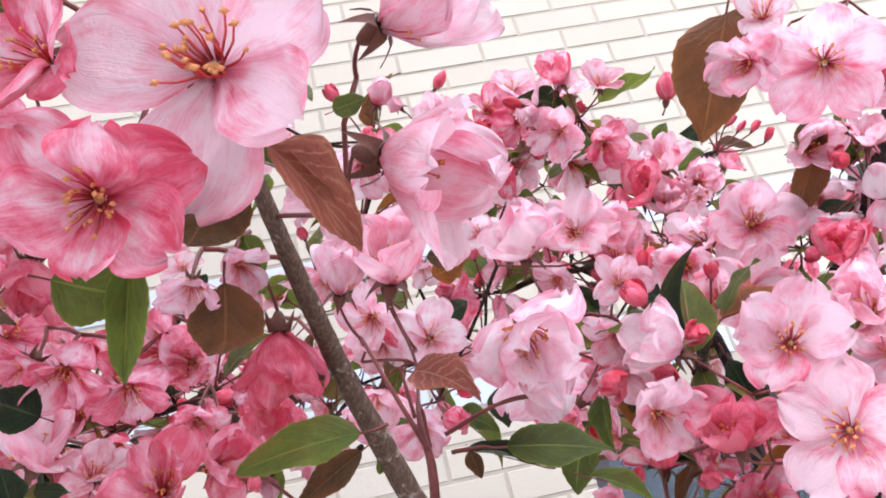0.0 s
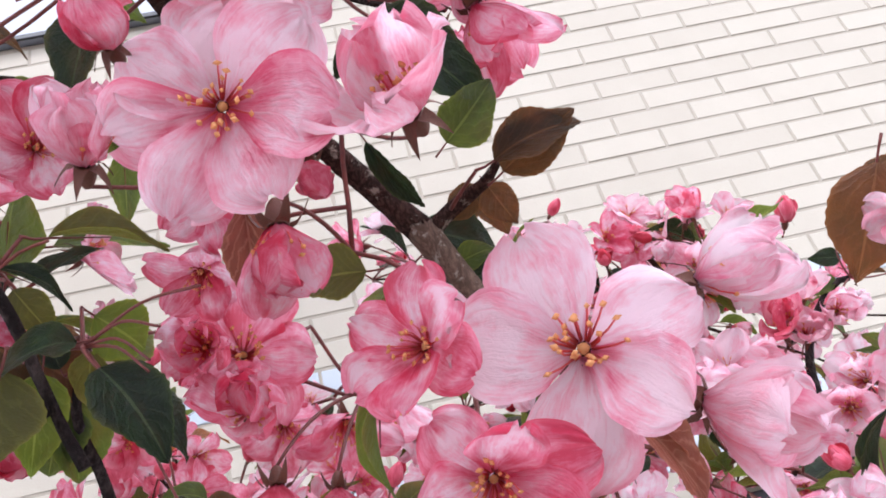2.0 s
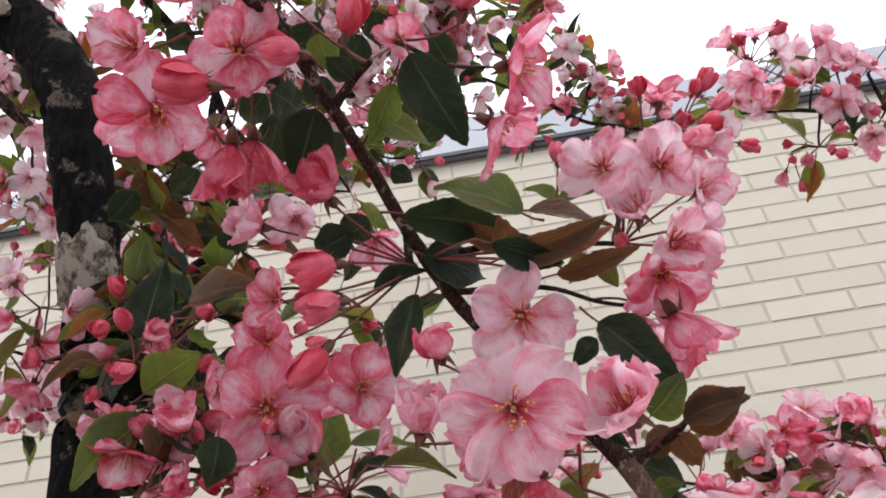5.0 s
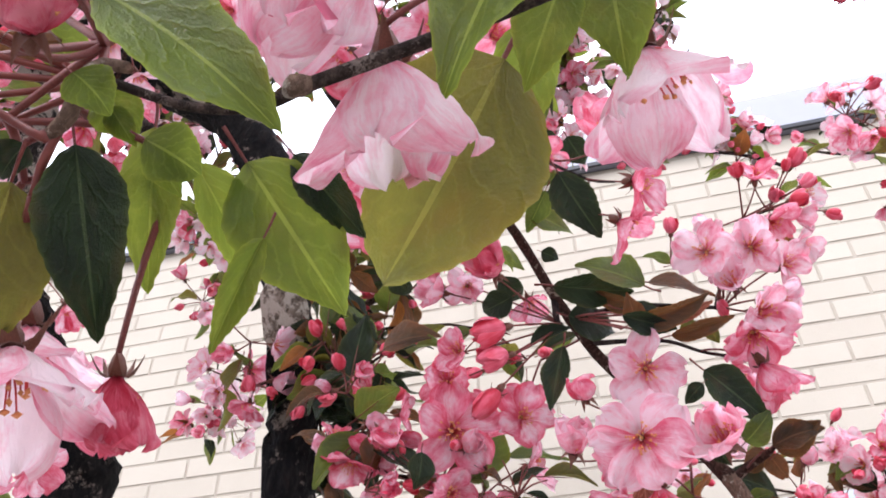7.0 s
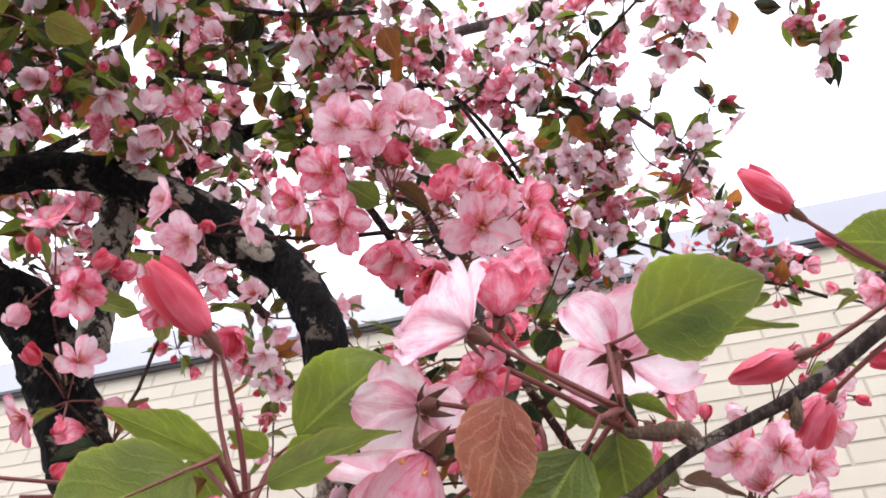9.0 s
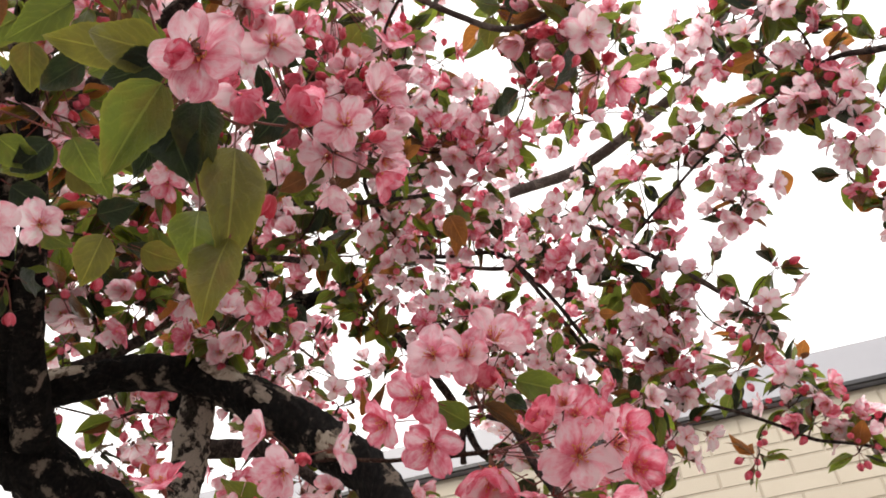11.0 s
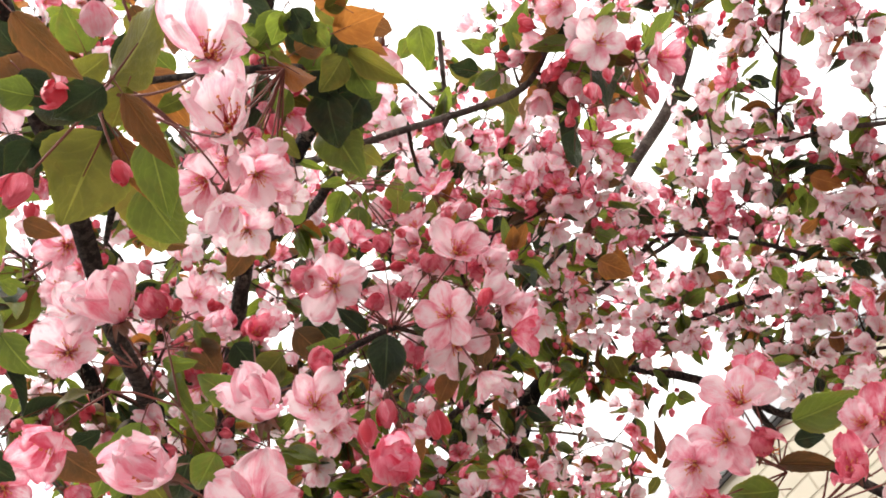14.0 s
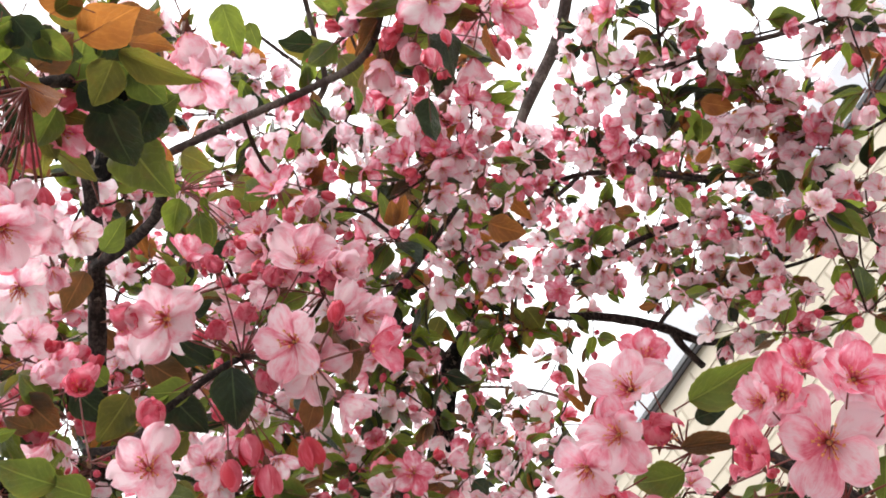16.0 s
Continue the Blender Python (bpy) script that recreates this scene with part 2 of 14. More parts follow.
BARK_GREY = bark_material("bark_grey", (0.026, 0.017, 0.014), (0.125, 0.084, 0.068), (0.26, 0.20, 0.17), 0.68, 80.0)


BARE_WOOD = bark_material("bare_wood", (0.10, 0.075, 0.055), (0.42, 0.34, 0.27), (0.60, 0.52, 0.43), 0.55, 60.0)


def brick_material(name, a, b, dirt):
    n = Nodes(name)
    c = n.coords("Object")
    luck = n.put("ShaderNodeObjectInfo").outputs["Random"]
    isl = n.put("ShaderNodeNewGeometry").outputs["Random Per Island"]
    luck = n.math("FRACT", n.math("ADD", luck, isl))
    pos = n.put("ShaderNodeNewGeometry").outputs["Position"]
    grain, cloud = n.noise(pos, 160, 4.0, 0.65), n.noise(pos, 7, 4.0, 0.6)
    f = n.math("ADD", n.math("MULTIPLY", luck, 0.55), n.math("MULTIPLY_ADD", cloud, 0.9, -0.25), clampit=True)
    col = n.ramp(f, ((0.0, a), (1.0, b)))
    col = n.mix(n.math("MULTIPLY", n.math("SUBTRACT", grain, 0.62), 3.0, clampit=True), col, dirt)
    return n.done(n.surface(col, 0.8, n.bump(grain, 0.35, 0.002), spec=0.2))


BRICK = brick_material("brick_cream", (0.430, 0.382, 0.310), (0.485, 0.436, 0.358), (0.34, 0.295, 0.235))
BRICK_BLUE = brick_material("brick_blue", (0.42, 0.46, 0.50), (0.48, 0.51, 0.54), (0.36, 0.40, 0.43))
MORTAR = plain_material("mortar", (0.352, 0.311, 0.251), (0.415, 0.370, 0.302), 14, 0.95, 0.6, 0.1)
FASCIA = plain_material("fascia_grey", (0.33, 0.335, 0.37), (0.38, 0.385, 0.42), 2.0, 0.5, 0.05)
DARK_TRIM = plain_material("dark_trim", (0.012, 0.012, 0.016), (0.03, 0.03, 0.035), 6.0, 0.5, 0.1)
FRAME_DARK = plain_material("frame_dark", (0.03, 0.024, 0.03), (0.06, 0.05, 0.06), 8.0, 0.4, 0.1)
# near-black colour that gives the inner wall the dimness of an unlit room
ROOM = plain_material("room_shade", (0.02, 0.02, 0.03), (0.05, 0.05, 0.06), 2.0, 0.9, 0.1)
# pale colour chosen so the ground reflects light onto undersides
GROUND_FILL = plain_material("ground_fill", (0.22, 0.21, 0.20), (0.33, 0.315, 0.295), 3.0, 0.9, 0.4, 0.15)


def glass_material():
    n = Nodes("window_glass")
    g = n.put("ShaderNodeBsdfGlass", (("Roughness", 0.0), ("IOR", 1.45), ("Color", (0.86, 0.92, 0.97, 1))))
    return n.done(g.outputs[0])


GLASS = glass_material()


# ---------------------------------------------------------------- shapes
def shape(v, f, uv=None, m=0):
    v = np.asarray(v, float).reshape(-1, 3)
    uv = np.zeros((len(v), 2)) if uv is None else np.asarray(uv, float)
    return v, [tuple(q) for q in f], uv, [m] * len(f) if isinstance(m, int) else list(m)


def joined(shapes):
    vs, fs, us, ms, k = [], [], [], [], 0
    for v, f, u, m in shapes:
        vs.append(v), us.append(u), ms.extend(m)
        fs.extend(tuple(i + k for i in q) for q in f)
        k += len(v)
    return np.concatenate(vs), fs, np.concatenate(us), ms


def turned(s, m):
    a = np.array(m)
    return s[0] @ a[:3, :3].T + a[:3, 3], s[1], s[2], s[3]


def mesh_of(name, s, mats):
    v, f, uv, m = s
    me = bpy.data.meshes.new(name)
    me.from_pydata(v.tolist(), [], f)
    for mat in mats:
        me.materials.append(mat)
    me.polygons.foreach_set("material_index", np.array(m, dtype=np.int32))
    me.polygons.foreach_set("use_smooth", np.ones(len(f), dtype=bool))
    layer = me.uv_layers.new(name="UVMap")
    idx = np.zeros(len(me.loops), dtype=np.int32)
    me.loops.foreach_get("vertex_index", idx)
    layer.data.foreach_set("uv", uv[idx].astype(np.float32).ravel())
    me.update()
    return me


def part(name, me, parent, m=None, label=""):
    ob = new(name, me)
    ob.parent = parent
    if m is not None:
        ob.matrix_local = m
    return tagged(ob, label)


def axes(normal, spin=0.0, at=(0, 0, 0), size=1.0):
    """A pose whose z axis looks along normal."""
    z = Vector(normal).normalized()
    x = Vector((0, 0, 1)).cross(z)
    x = x.normalized() if x.length > 1e-4 else Vector((1, 0, 0))
    y = z.cross(x)
    m = Matrix((x, y, z)).transposed().to_4x4()
    return Matrix.Translation(at) @ m @ Matrix.Rotation(spin, 4, "Z") @ Matrix.Scale(size, 4)


def sheet(grid, uv, m=0):
    """A quad sheet from a grid of places."""
    r, c = grid.shape[:2]
    f = [(j * c + i, j * c + i + 1, (j + 1) * c + i + 1, (j + 1) * c + i) for j in range(r - 1) for i in range(c - 1)]
    return shape(grid.reshape(-1, 3), f, uv.reshape(-1, 2), m)


def petal_shape(lift, bend, curve, width, ruffle, seed, nu=8, nv=10, wild=1.0):
    """A spoon-shaped, crumpled petal of length 1 along x, rising by lift and bending by bend (degrees); curve is its radius across."""
    rnd = np.random.RandomState(seed)
    s = 1 - (1 - np.linspace(0, 1, nv + 1)) ** 1.45
    prof = np.where(s < 0.62, 0.14 + 0.86 * np.sin(np.pi / 2 * np.clip(s / 0.62, 0, 1)) ** 1.35, np.sqrt(np.clip(1 - ((s - 0.62) / 0.395) ** 2, 0, 1)))
    side = np.linspace(-1, 1, nu + 1)
    ph = [rnd.uniform(0, 6.3) for _ in range(8)]
    fine = np.linspace(0, 1, 61)
    ang = np.radians(lift + bend * fine)
    px, pz = np.concatenate([[0], np.cumsum(np.cos(ang[:-1]) / 60)]), np.concatenate([[0], np.cumsum(np.sin(ang[:-1]) / 60)])
    grid, uv = np.zeros((nv + 1, nu + 1, 3)), np.zeros((nv + 1, nu + 1, 2))
    skew, notch, twist = rnd.uniform(-0.10, 0.10), rnd.uniform(0.0, 0.09), wild * rnd.uniform(-0.22, 0.22)
    curl = [wild * rnd.uniform(-1.1, 0.9), wild * rnd.uniform(-1.1, 0.9)]
    for j, v in enumerate(s):
        a = math.radians(lift + bend * v)
        x0, z0 = np.interp(v, fine, px), np.interp(v, fine, pz)
        for i, u in enumerate(side):
            ragged = 1 + 0.05 * v * math.sin(7 * v + ph[3] + (u > 0) * 2.1) + 0.03 * math.sin(15 * v + ph[4])
            flat = u * 0.5 * width * prof[j] * ragged
            y = curve * math.sin(flat / curve) + skew * v * v
            off = -notch * (1 - abs(u)) ** 2 * v**6 + 0.035 * v * math.sin(3 * u + ph[0]) + 0.018 * v**4 * math.sin(9 * u + ph[5])
            h = curve * (1 - math.cos(flat / curve))
            h += ruffle * v * v * (0.25 + abs(u)) * math.sin(4.6 * u + 4 * v + ph[1]) + 0.5 * ruffle * v * math.sin(8 * u + 3 * v + ph[2]) - 0.03 * math.exp(-((u / 0.25) ** 2)) * (1 - v)
            h += 0.35 * ruffle * v * math.sin(11 * u - 9 * v + ph[6]) * math.sin(7 * v + ph[7])
            h += ruffle * curl[u > 0] * abs(u) ** 3 * v + twist * flat * v
            x1 = x0 + off * math.cos(a)
            grid[j, i] = (x1 - h * math.sin(a), y, z0 + h * math.cos(a) + off * math.sin(a))
            uv[j, i] = (u * 0.5 + 0.5, v)
    return sheet(grid, uv)


def tube(points, radii, sides=6, m=0, knots=0.0, seed=0):
    """A round, tapering tube through points, smoothed between them."""
    p = [Vector(q) for q in points]
    n = len(p)
    rnd = random.Random(seed)
    t = np.array([0.0] + list(np.cumsum([(p[i + 1] - p[i]).length for i in range(n - 1)])))
    v, uv = [], []
    d = (p[1] - p[0]).normalized()
    x = d.orthogonal().normalized()
    for i in range(n):
        d = (p[min(i + 1, n - 1)] - p[max(i - 1, 0)]).normalized()
        x = (x - d * x.dot(d)).normalized()
        y = d.cross(x)
        for k in range(sides):
            a = 2 * math.pi * k / sides
            r = radii[i] * (1 + knots * (noise.noise(p[i] * 40 + Vector((k * 1.7, seed, 0))) + 0.6 * rnd.uniform(-1, 1)))
            v.append(p[i] + (x * math.cos(a) + y * math.sin(a)) * r)
            uv.append((k / sides, t[i]))
    f = [(i * sides + k, i * sides + (k + 1) % sides, (i + 1) * sides + (k + 1) % sides, (i + 1) * sides + k) for i in range(n - 1) for k in range(sides)]
    f.append(tuple(range(sides))[::-1])
    f.append(tuple((n - 1) * sides + k for k in range(sides)))
    return shape([tuple(q) for q in v], f, uv, m)


def smooth_line(points, step):
    """Catmull-Rom through rows of x, y, z, radius, resampled about every step metres."""
    q = [np.array(r, float) for r in points]
    q = [2 * q[0] - q[1]] + q + [2 * q[-1] - q[-2]]
    out = []
    for i in range(1, len(q) - 2):
        a, b, c, d = q[i - 1 : i + 3]
        k = max(2, int(np.linalg.norm(c[:3] - b[:3]) / step))
        for s in np.arange(k) / k:
            out.append(0.5 * (2 * b + (c - a) * s + (2 * a - 5 * b + 4 * c - d) * s * s + (3 * b - a - 3 * c + d) * s**3))
    out.append(q[-2])
    return np.array(out)


def egg(twist, open_tip, seed, nu=15, nv=9):
    """A bud of length 1 along z, five petals wrapped round each other."""
    v, uv, f = [], [], []
    rnd = random.Random(seed)
    lean = [rnd.uniform(-0.05, 0.05) for _ in range(2)]
    for j in range(nv + 1):
        s = j / nv
        r = 0.34 * math.sin(math.pi * min(1, 0.08 + 0.86 * s ** 0.85)) ** 0.8
        r = max(r, 0.10 * open_tip) if j else 0.09
        for i in range(nu):
            a = 2 * math.pi * i / nu
            lap = (5 * a / (2 * math.pi) + twist * s) % 1.0
            k = r * (1 + 0.17 * (lap - 0.5) * min(1, 2.2 * s))
            v.append((k * math.cos(a) + lean[0] * s, k * math.sin(a) + lean[1] * s, s - 0.05 * (lap > 0.5) * s))
            uv.append((i / nu, s))
    for j in range(nv):
        for i in range(nu):
            f.append((j * nu + i, j * nu + (i + 1) % nu, (j + 1) * nu + (i + 1) % nu, (j + 1) * nu + i))
    f.append(tuple(nv * nu + i for i in range(nu)))
    return shape(v, f, uv)


def calyx_shape(m=0, spread=0.9, cups=6):
    """The small cup under a flower, with five pointed sepals; its rim at z = 0, its stem end at z = -0.26."""
    rows = [(-0.27, 0.045), (-0.22, 0.075), (-0.10, 0.115), (-0.01, 0.10)]
    v = [(r * math.cos(2 * math.pi * k / cups), r * math.sin(2 * math.pi * k / cups), z) for z, r in rows for k in range(cups)]
    f = [(j * cups + k, j * cups + (k + 1) % cups, (j + 1) * cups + (k + 1) % cups, (j + 1) * cups + k) for j in range(3) for k in range(cups)]
    out = [shape(v, f, None, m)]
    for i in range(5):
        a = 2 * math.pi * (i + 0.5) / 5
        g = np.zeros((4, 3, 3))
        for j in range(4):
            s = j / 3
            w = 0.07 * (1 - s) ** 0.8 + 0.004
            x, z = 0.10 + 0.22 * s * math.sin(spread + 0.5 * s), -0.02 + 0.24 * s * math.cos(spread + 1.5 * s)
            for k, u in enumerate((-1, 0, 1)):
                g[j, k] = (x * math.cos(a) - u * w * math.sin(a), x * math.sin(a) + u * w * math.cos(a), z + 0.02 * abs(u))
        out.append(sheet(g, np.zeros((4, 3, 2)), m))
    return joined(out)


def stamen_shape(count, seed, fine=True, spread=0.5):
    """A tuft of filaments with anthers over a small greenish cup: slots 0 filament, 1 anther, 2 core."""
    rnd = random.Random(seed)
    out = []
    core = egg(0.3, 0.5, seed, 8, 4)
    out.append((core[0] * np.array((0.14, 0.14, 0.05)) + (0, 0, -0.015), core[1], core[2], [2] * len(core[1])))
    lean = Vector((rnd.uniform(-0.2, 0.2), rnd.uniform(-0.2, 0.2), 0))
    for i in range(count):
        a, b = 2 * math.pi * (i + rnd.random()) / count * 3.3, spread * (0.2 + 0.9 * rnd.random())
        ln = rnd.uniform(0.20, 0.40)
        d = (Vector((math.sin(b) * math.cos(a), math.sin(b) * math.sin(a), math.cos(b))) + lean).normalized()
        p0 = d * 0.01 + Vector((0.055 * math.cos(a), 0.055 * math.sin(a), 0.0))
        p2 = p0 + d * ln
        p1 = (p0 + p2) / 2 + Vector((math.cos(a), math.sin(a), 0)) * 0.035
        r = 0.0095 if fine else 0.015
        out.append(tube((p0, p1, p2) if fine else (p0, p2), (r * 1.25, r, r * 0.8) if fine else (r, r), 3, 0))
        q = (0.026 if fine else 0.036) * rnd.uniform(0.8, 1.15)
        v = [(1, 0, 0), (-1, 0, 0), (0, 1, 0), (0, -1, 0), (0, 0, 1.5), (0, 0, -1.5)]
        f = [(0, 2, 4), (2, 1, 4), (1, 3, 4), (3, 0, 4), (2, 0, 5), (1, 2, 5), (3, 1, 5), (0, 3, 5)]
        tip = Matrix.Translation(p2) @ Euler((rnd.uniform(0, 3), rnd.uniform(0, 3), 0)).to_matrix().to_4x4() @ Matrix.Scale(q, 4)
        out.append(turned(shape(v, f, None, 1), tip))
    return joined(out)


def leaf_shape(width, fold, curl, wave, seed, nu=6, nv=20, stem=0.0, serrate=0.018, twist=0.0):
    """A pointed oval leaf of length 1 along x, folded along its rib, with a saw-edged margin."""
    rnd = random.Random(seed)
    ph = rnd.uniform(0, 6.3)
    g, uv = np.zeros((nv + 1, nu + 1, 3)), np.zeros((nv + 1, nu + 1, 2))
    fine = np.linspace(0, 1, 41)
    ang = -np.radians(curl) * (fine - 0.3)
    px, pz = np.concatenate([[0], np.cumsum(np.cos(ang[:-1]) / 40)]), np.concatenate([[0], np.cumsum(np.sin(ang[:-1]) / 40)])
    for j in range(nv + 1):
        v = j / nv
        hw = 0.5 * width * (math.sin(math.pi * v ** 0.80) ** 0.90 * (1 - 0.36 * v) * 1.18 if 0 < v < 1 else 0.004)
        x0, z0 = np.interp(v, fine, px), np.interp(v, fine, pz)
        lobe = [hw * (1 + 0.09 * math.sin(5 * v + ph + 2.3 * e) + 0.04 * math.sin(13 * v + 2 * ph + e)) for e in (0, 1)]
        for i in range(nu + 1):
            u = 2 * i / nu - 1
            hw = lobe[u > 0]
            saw = serrate * (1 if j % 2 else -0.4) * (abs(u) > 0.99) * (0 < j < nv)
            y = u * hw * math.cos(math.radians(fold)) + math.copysign(saw, u) * (u != 0)
            z = abs(u) * hw * math.sin(math.radians(fold)) + wave * abs(u) ** 2 * math.sin(9 * v + ph + (u > 0) * 1.7) * min(1, 3 * v)
            z += 0.35 * wave * math.sin(17 * v + 3 * u + 2 * ph) * abs(u) * min(1, 3 * v)
            t = twist * (v - 0.2)
            g[j, i] = (x0, y * math.cos(t) - z * math.sin(t), z0 + z * math.cos(t) + y * math.sin(t))
            uv[j, i] = (u * 0.5 + 0.5, v)
    s = sheet(g, uv)
    if stem:
        s = joined([s, tube(((-stem, 0, 0.03 * stem), (-0.5 * stem, 0, -0.02), (0.02, 0, -0.006), (0.5, 0, np.interp(0.5, fine, pz) - 0.010)), (0.017, 0.013, 0.012, 0.006), 4, 1)])
    return s


# shared meshes -------------------------------------------------------------
KINDS = {  # lift, bend, radius across, width, ruffle
    "flat": (26, -26, 1.1, 0.86, 0.050),
    "open": (34, -12, 0.70, 0.84, 0.052),
    "cup": (40, 26, 0.48, 0.84, 0.050),
    "goblet": (36, 56, 0.44, 0.90, 0.062),
    "ball": (22, 138, 0.36, 0.95, 0.018),
}
PETALS, JOINED, FAR = {}, {}, {}
for kind, (lift, bend, cup, width, ruffle) in KINDS.items():
    for tone, mat in (("pink", PETAL), ("pale", PETAL_PALE), ("deep", PETAL_DEEP), ("blush", PETAL_BLUSH)):
        PETALS[kind, tone] = [
            mesh_of("petal", petal_shape(lift + 4 * (k - 2), bend + 8 * (k - 2), cup * (1 + 0.09 * (k - 2)), width * (1.02 + 0.08 * (k % 2)), ruffle * (1.0 + 0.25 * (k % 3)), 7 * k + 3, 10, 13, 0.3 if kind == "ball" else 1.0), [mat]) for k in range(6)
        ]
CALYX_MESH = mesh_of("calyx", calyx_shape(0, 1.5), [CALYX])
CALYX_BUD = mesh_of("calyx", calyx_shape(0, 0.35), [CALYX])
STAMENS = [mesh_of("stamen_tuft", stamen_shape(26, k, True, 0.72), [FILAMENT, ANTHER, CORE]) for k in range(5)]
def bud_shape(fat, loose, seed, nu=6, nv=8):
    """A bud of length 1 along z: a closed head of wrapped petals, the outer ones loosening."""
    rnd = random.Random(seed)
    head = egg(1.1, 0.2, seed, 30, 14)
    out = [(head[0] * np.array((0.62 + 0.36 * fat, 0.62 + 0.36 * fat, 0.98)), *head[1:])]
    for i in range(2 + round(2 * loose)):
        p = petal_shape(52 - 24 * fat + rnd.uniform(-3, 3), 76 + 38 * fat - loose * (8 + 14 * (i % 2)), 0.15 + 0.11 * fat, 0.50 + 0.26 * fat, 0.012 + 0.02 * loose, seed * 7 + i, nu, nv, 0.15)
        m = pose(0, 0, 0, 0, 0, 144 * i + rnd.uniform(-8, 8)) @ Matrix.Translation((0.03 + 0.007 * i, 0, 0)) @ pose(0, 0, 0, 13, 0, 0) @ Matrix.Scale(1.08 - 0.02 * i, 4)
        out.append(turned(p, m))
    return joined(out)


BUDS = [mesh_of("bud", bud_shape(f, o, k), [BUD]) for k, (f, o) in enumerate(((0.62, 0.1), (0.75, 0.3), (0.90, 0.55)))]
LEAVES = {}
for tone, mat in (("green", LEAF), ("dark", LEAF_DARK_SHADED), ("bronze", LEAF_BRONZE), ("young", LEAF_YOUNG), ("red", LEAF_RED), ("olive", LEAF_OLIVE), ("rust", LEAF_RUST)):
    LEAVES[tone] = [
        [mesh_of("leaf", leaf_shape(w * (1 + 0.06 * e), fo + 7 * e, cu + 16 * e, wa, 3 * k + e, 6, 22, 0.22, 0.018, 0.45 * e), [mat, STALK]) for e in (-1, 0, 1)]
        for k, (w, fo, cu, wa) in enumerate(((0.56, 18, 34, 0.030), (0.62, 15, 55, 0.050), (0.50, 30, 24, 0.025), (0.66, 16, -28, 0.045), (0.45, 46, 40, 0.02), (0.60, 34, 95, 0.06)))
    ]


def blossom_shape(kind, count, seed, nu, nv, stamens):
    rnd = random.Random(seed)
    lift, bend, cup, width, ruffle = KINDS[kind]
    out = []
    for i in range(count):
        p = petal_shape(lift + rnd.uniform(-9, 9), bend + rnd.uniform(-12, 12), cup, width, ruffle, seed * 9 + i, nu, nv)
        m = pose(0, 0, 0, rnd.uniform(-8, 8), rnd.uniform(-6, 6), 360 * i / count + rnd.uniform(-9, 9)) @ Matrix.Translation((0.05, 0, 0.012 * (i % 2)))
        out.append(turned(p, m))
    s = stamen_shape(stamens, seed, False, 0.75)
    out.append((s[0], s[1], s[2], [k + 1 for k in s[3]]))
    out.append(calyx_shape(4, 1.5, 5))
    return joined(out)


SLOTS = {"pink": [PETAL, FILAMENT, ANTHER, CORE, CALYX], "pale": [PETAL_PALE, FILAMENT, ANTHER, CORE, CALYX], "deep": [PETAL_DEEP, FILAMENT, ANTHER, CORE, CALYX], "blush": [PETAL_BLUSH, FILAMENT, ANTHER, CORE, CALYX]}
SHAPES = [(k, blossom_shape(k, c, i, 4, 6, 12)) for i, (k, c) in enumerate((("flat", 5), ("open", 5), ("open", 6), ("cup", 5), ("open", 5), ("goblet", 5), ("ball", 5)))]
for tone in SLOTS:
    JOINED[tone] = [(k, mesh_of("blossom", s, SLOTS[tone])) for k, s in SHAPES]
FAR_BLOSSOMS = [blossom_shape(k, c, 40 + i, 4, 4, 6) for i, (k, c) in enumerate((("flat", 5), ("open", 5), ("open", 5), ("cup", 5), ("open", 5), ("cup", 6), ("goblet", 5)))]
FAR_BUD = joined([egg(0.9, 0.3, 3, 7, 4), (lambda s: (s[0], s[1], s[2], [1] * len(s[1])))(calyx_shape(1, 0.35, 4))])
FAR_LEAVES = [leaf_shape(0.58, 14, 40, 0.02, 1, 4, 7, 0.2, 0.0), leaf_shape(0.52, 30, 20, 0.02, 2, 4, 7, 0.2, 0.0), leaf_shape(0.64, 10, -20, 0.03, 3, 4, 7, 0.2, 0.0)]
HEAP = {"blossoms": [], "pink_blossoms": [], "buds": [], "leaves": [], "dark_leaves": [], "young_leaves": [], "bronze": [], "rust_leaves": [], "stalks": []}

# ---------------------------------------------------------------- the building
WALL_Y, COURSE, LENGTH, JOINT = 2.089, 0.075, 0.240, 0.0078
X0, Z0 = 0.7165, 2.7266 - 36 * COURSE
FASCIA_Z, FASCIA_TOP = 3.945, 4.15
WIN = (0.664, 1.86, 0.96, 2.06)


def slab(x0, x1, y0, y1, z0, z1, bevel=0.0):
    bm = bmesh.new()
    bmesh.ops.create_cube(bm, size=1.0, matrix=Matrix.Translation(((x0 + x1) / 2, (y0 + y1) / 2, (z0 + z1) / 2)) @ Matrix.Diagonal((x1 - x0, y1 - y0, z1 - z0, 1)))
    if bevel:
        bmesh.ops.bevel(bm, geom=bm.edges[:], offset=bevel, segments=2, affect="EDGES", profile=0.6)
    return bm


def block(name, box, mat, parent=None, bevel=0.0, label="", category="", kind=""):
    bm = slab(*box, bevel)
    me = bpy.data.meshes.new(name)
    bm.to_mesh(me)
    bm.free()
    me.materials.append(mat)
    ob = new(name, me)
    ob.parent = parent
    return tagged(ob, label, category, "", kind)


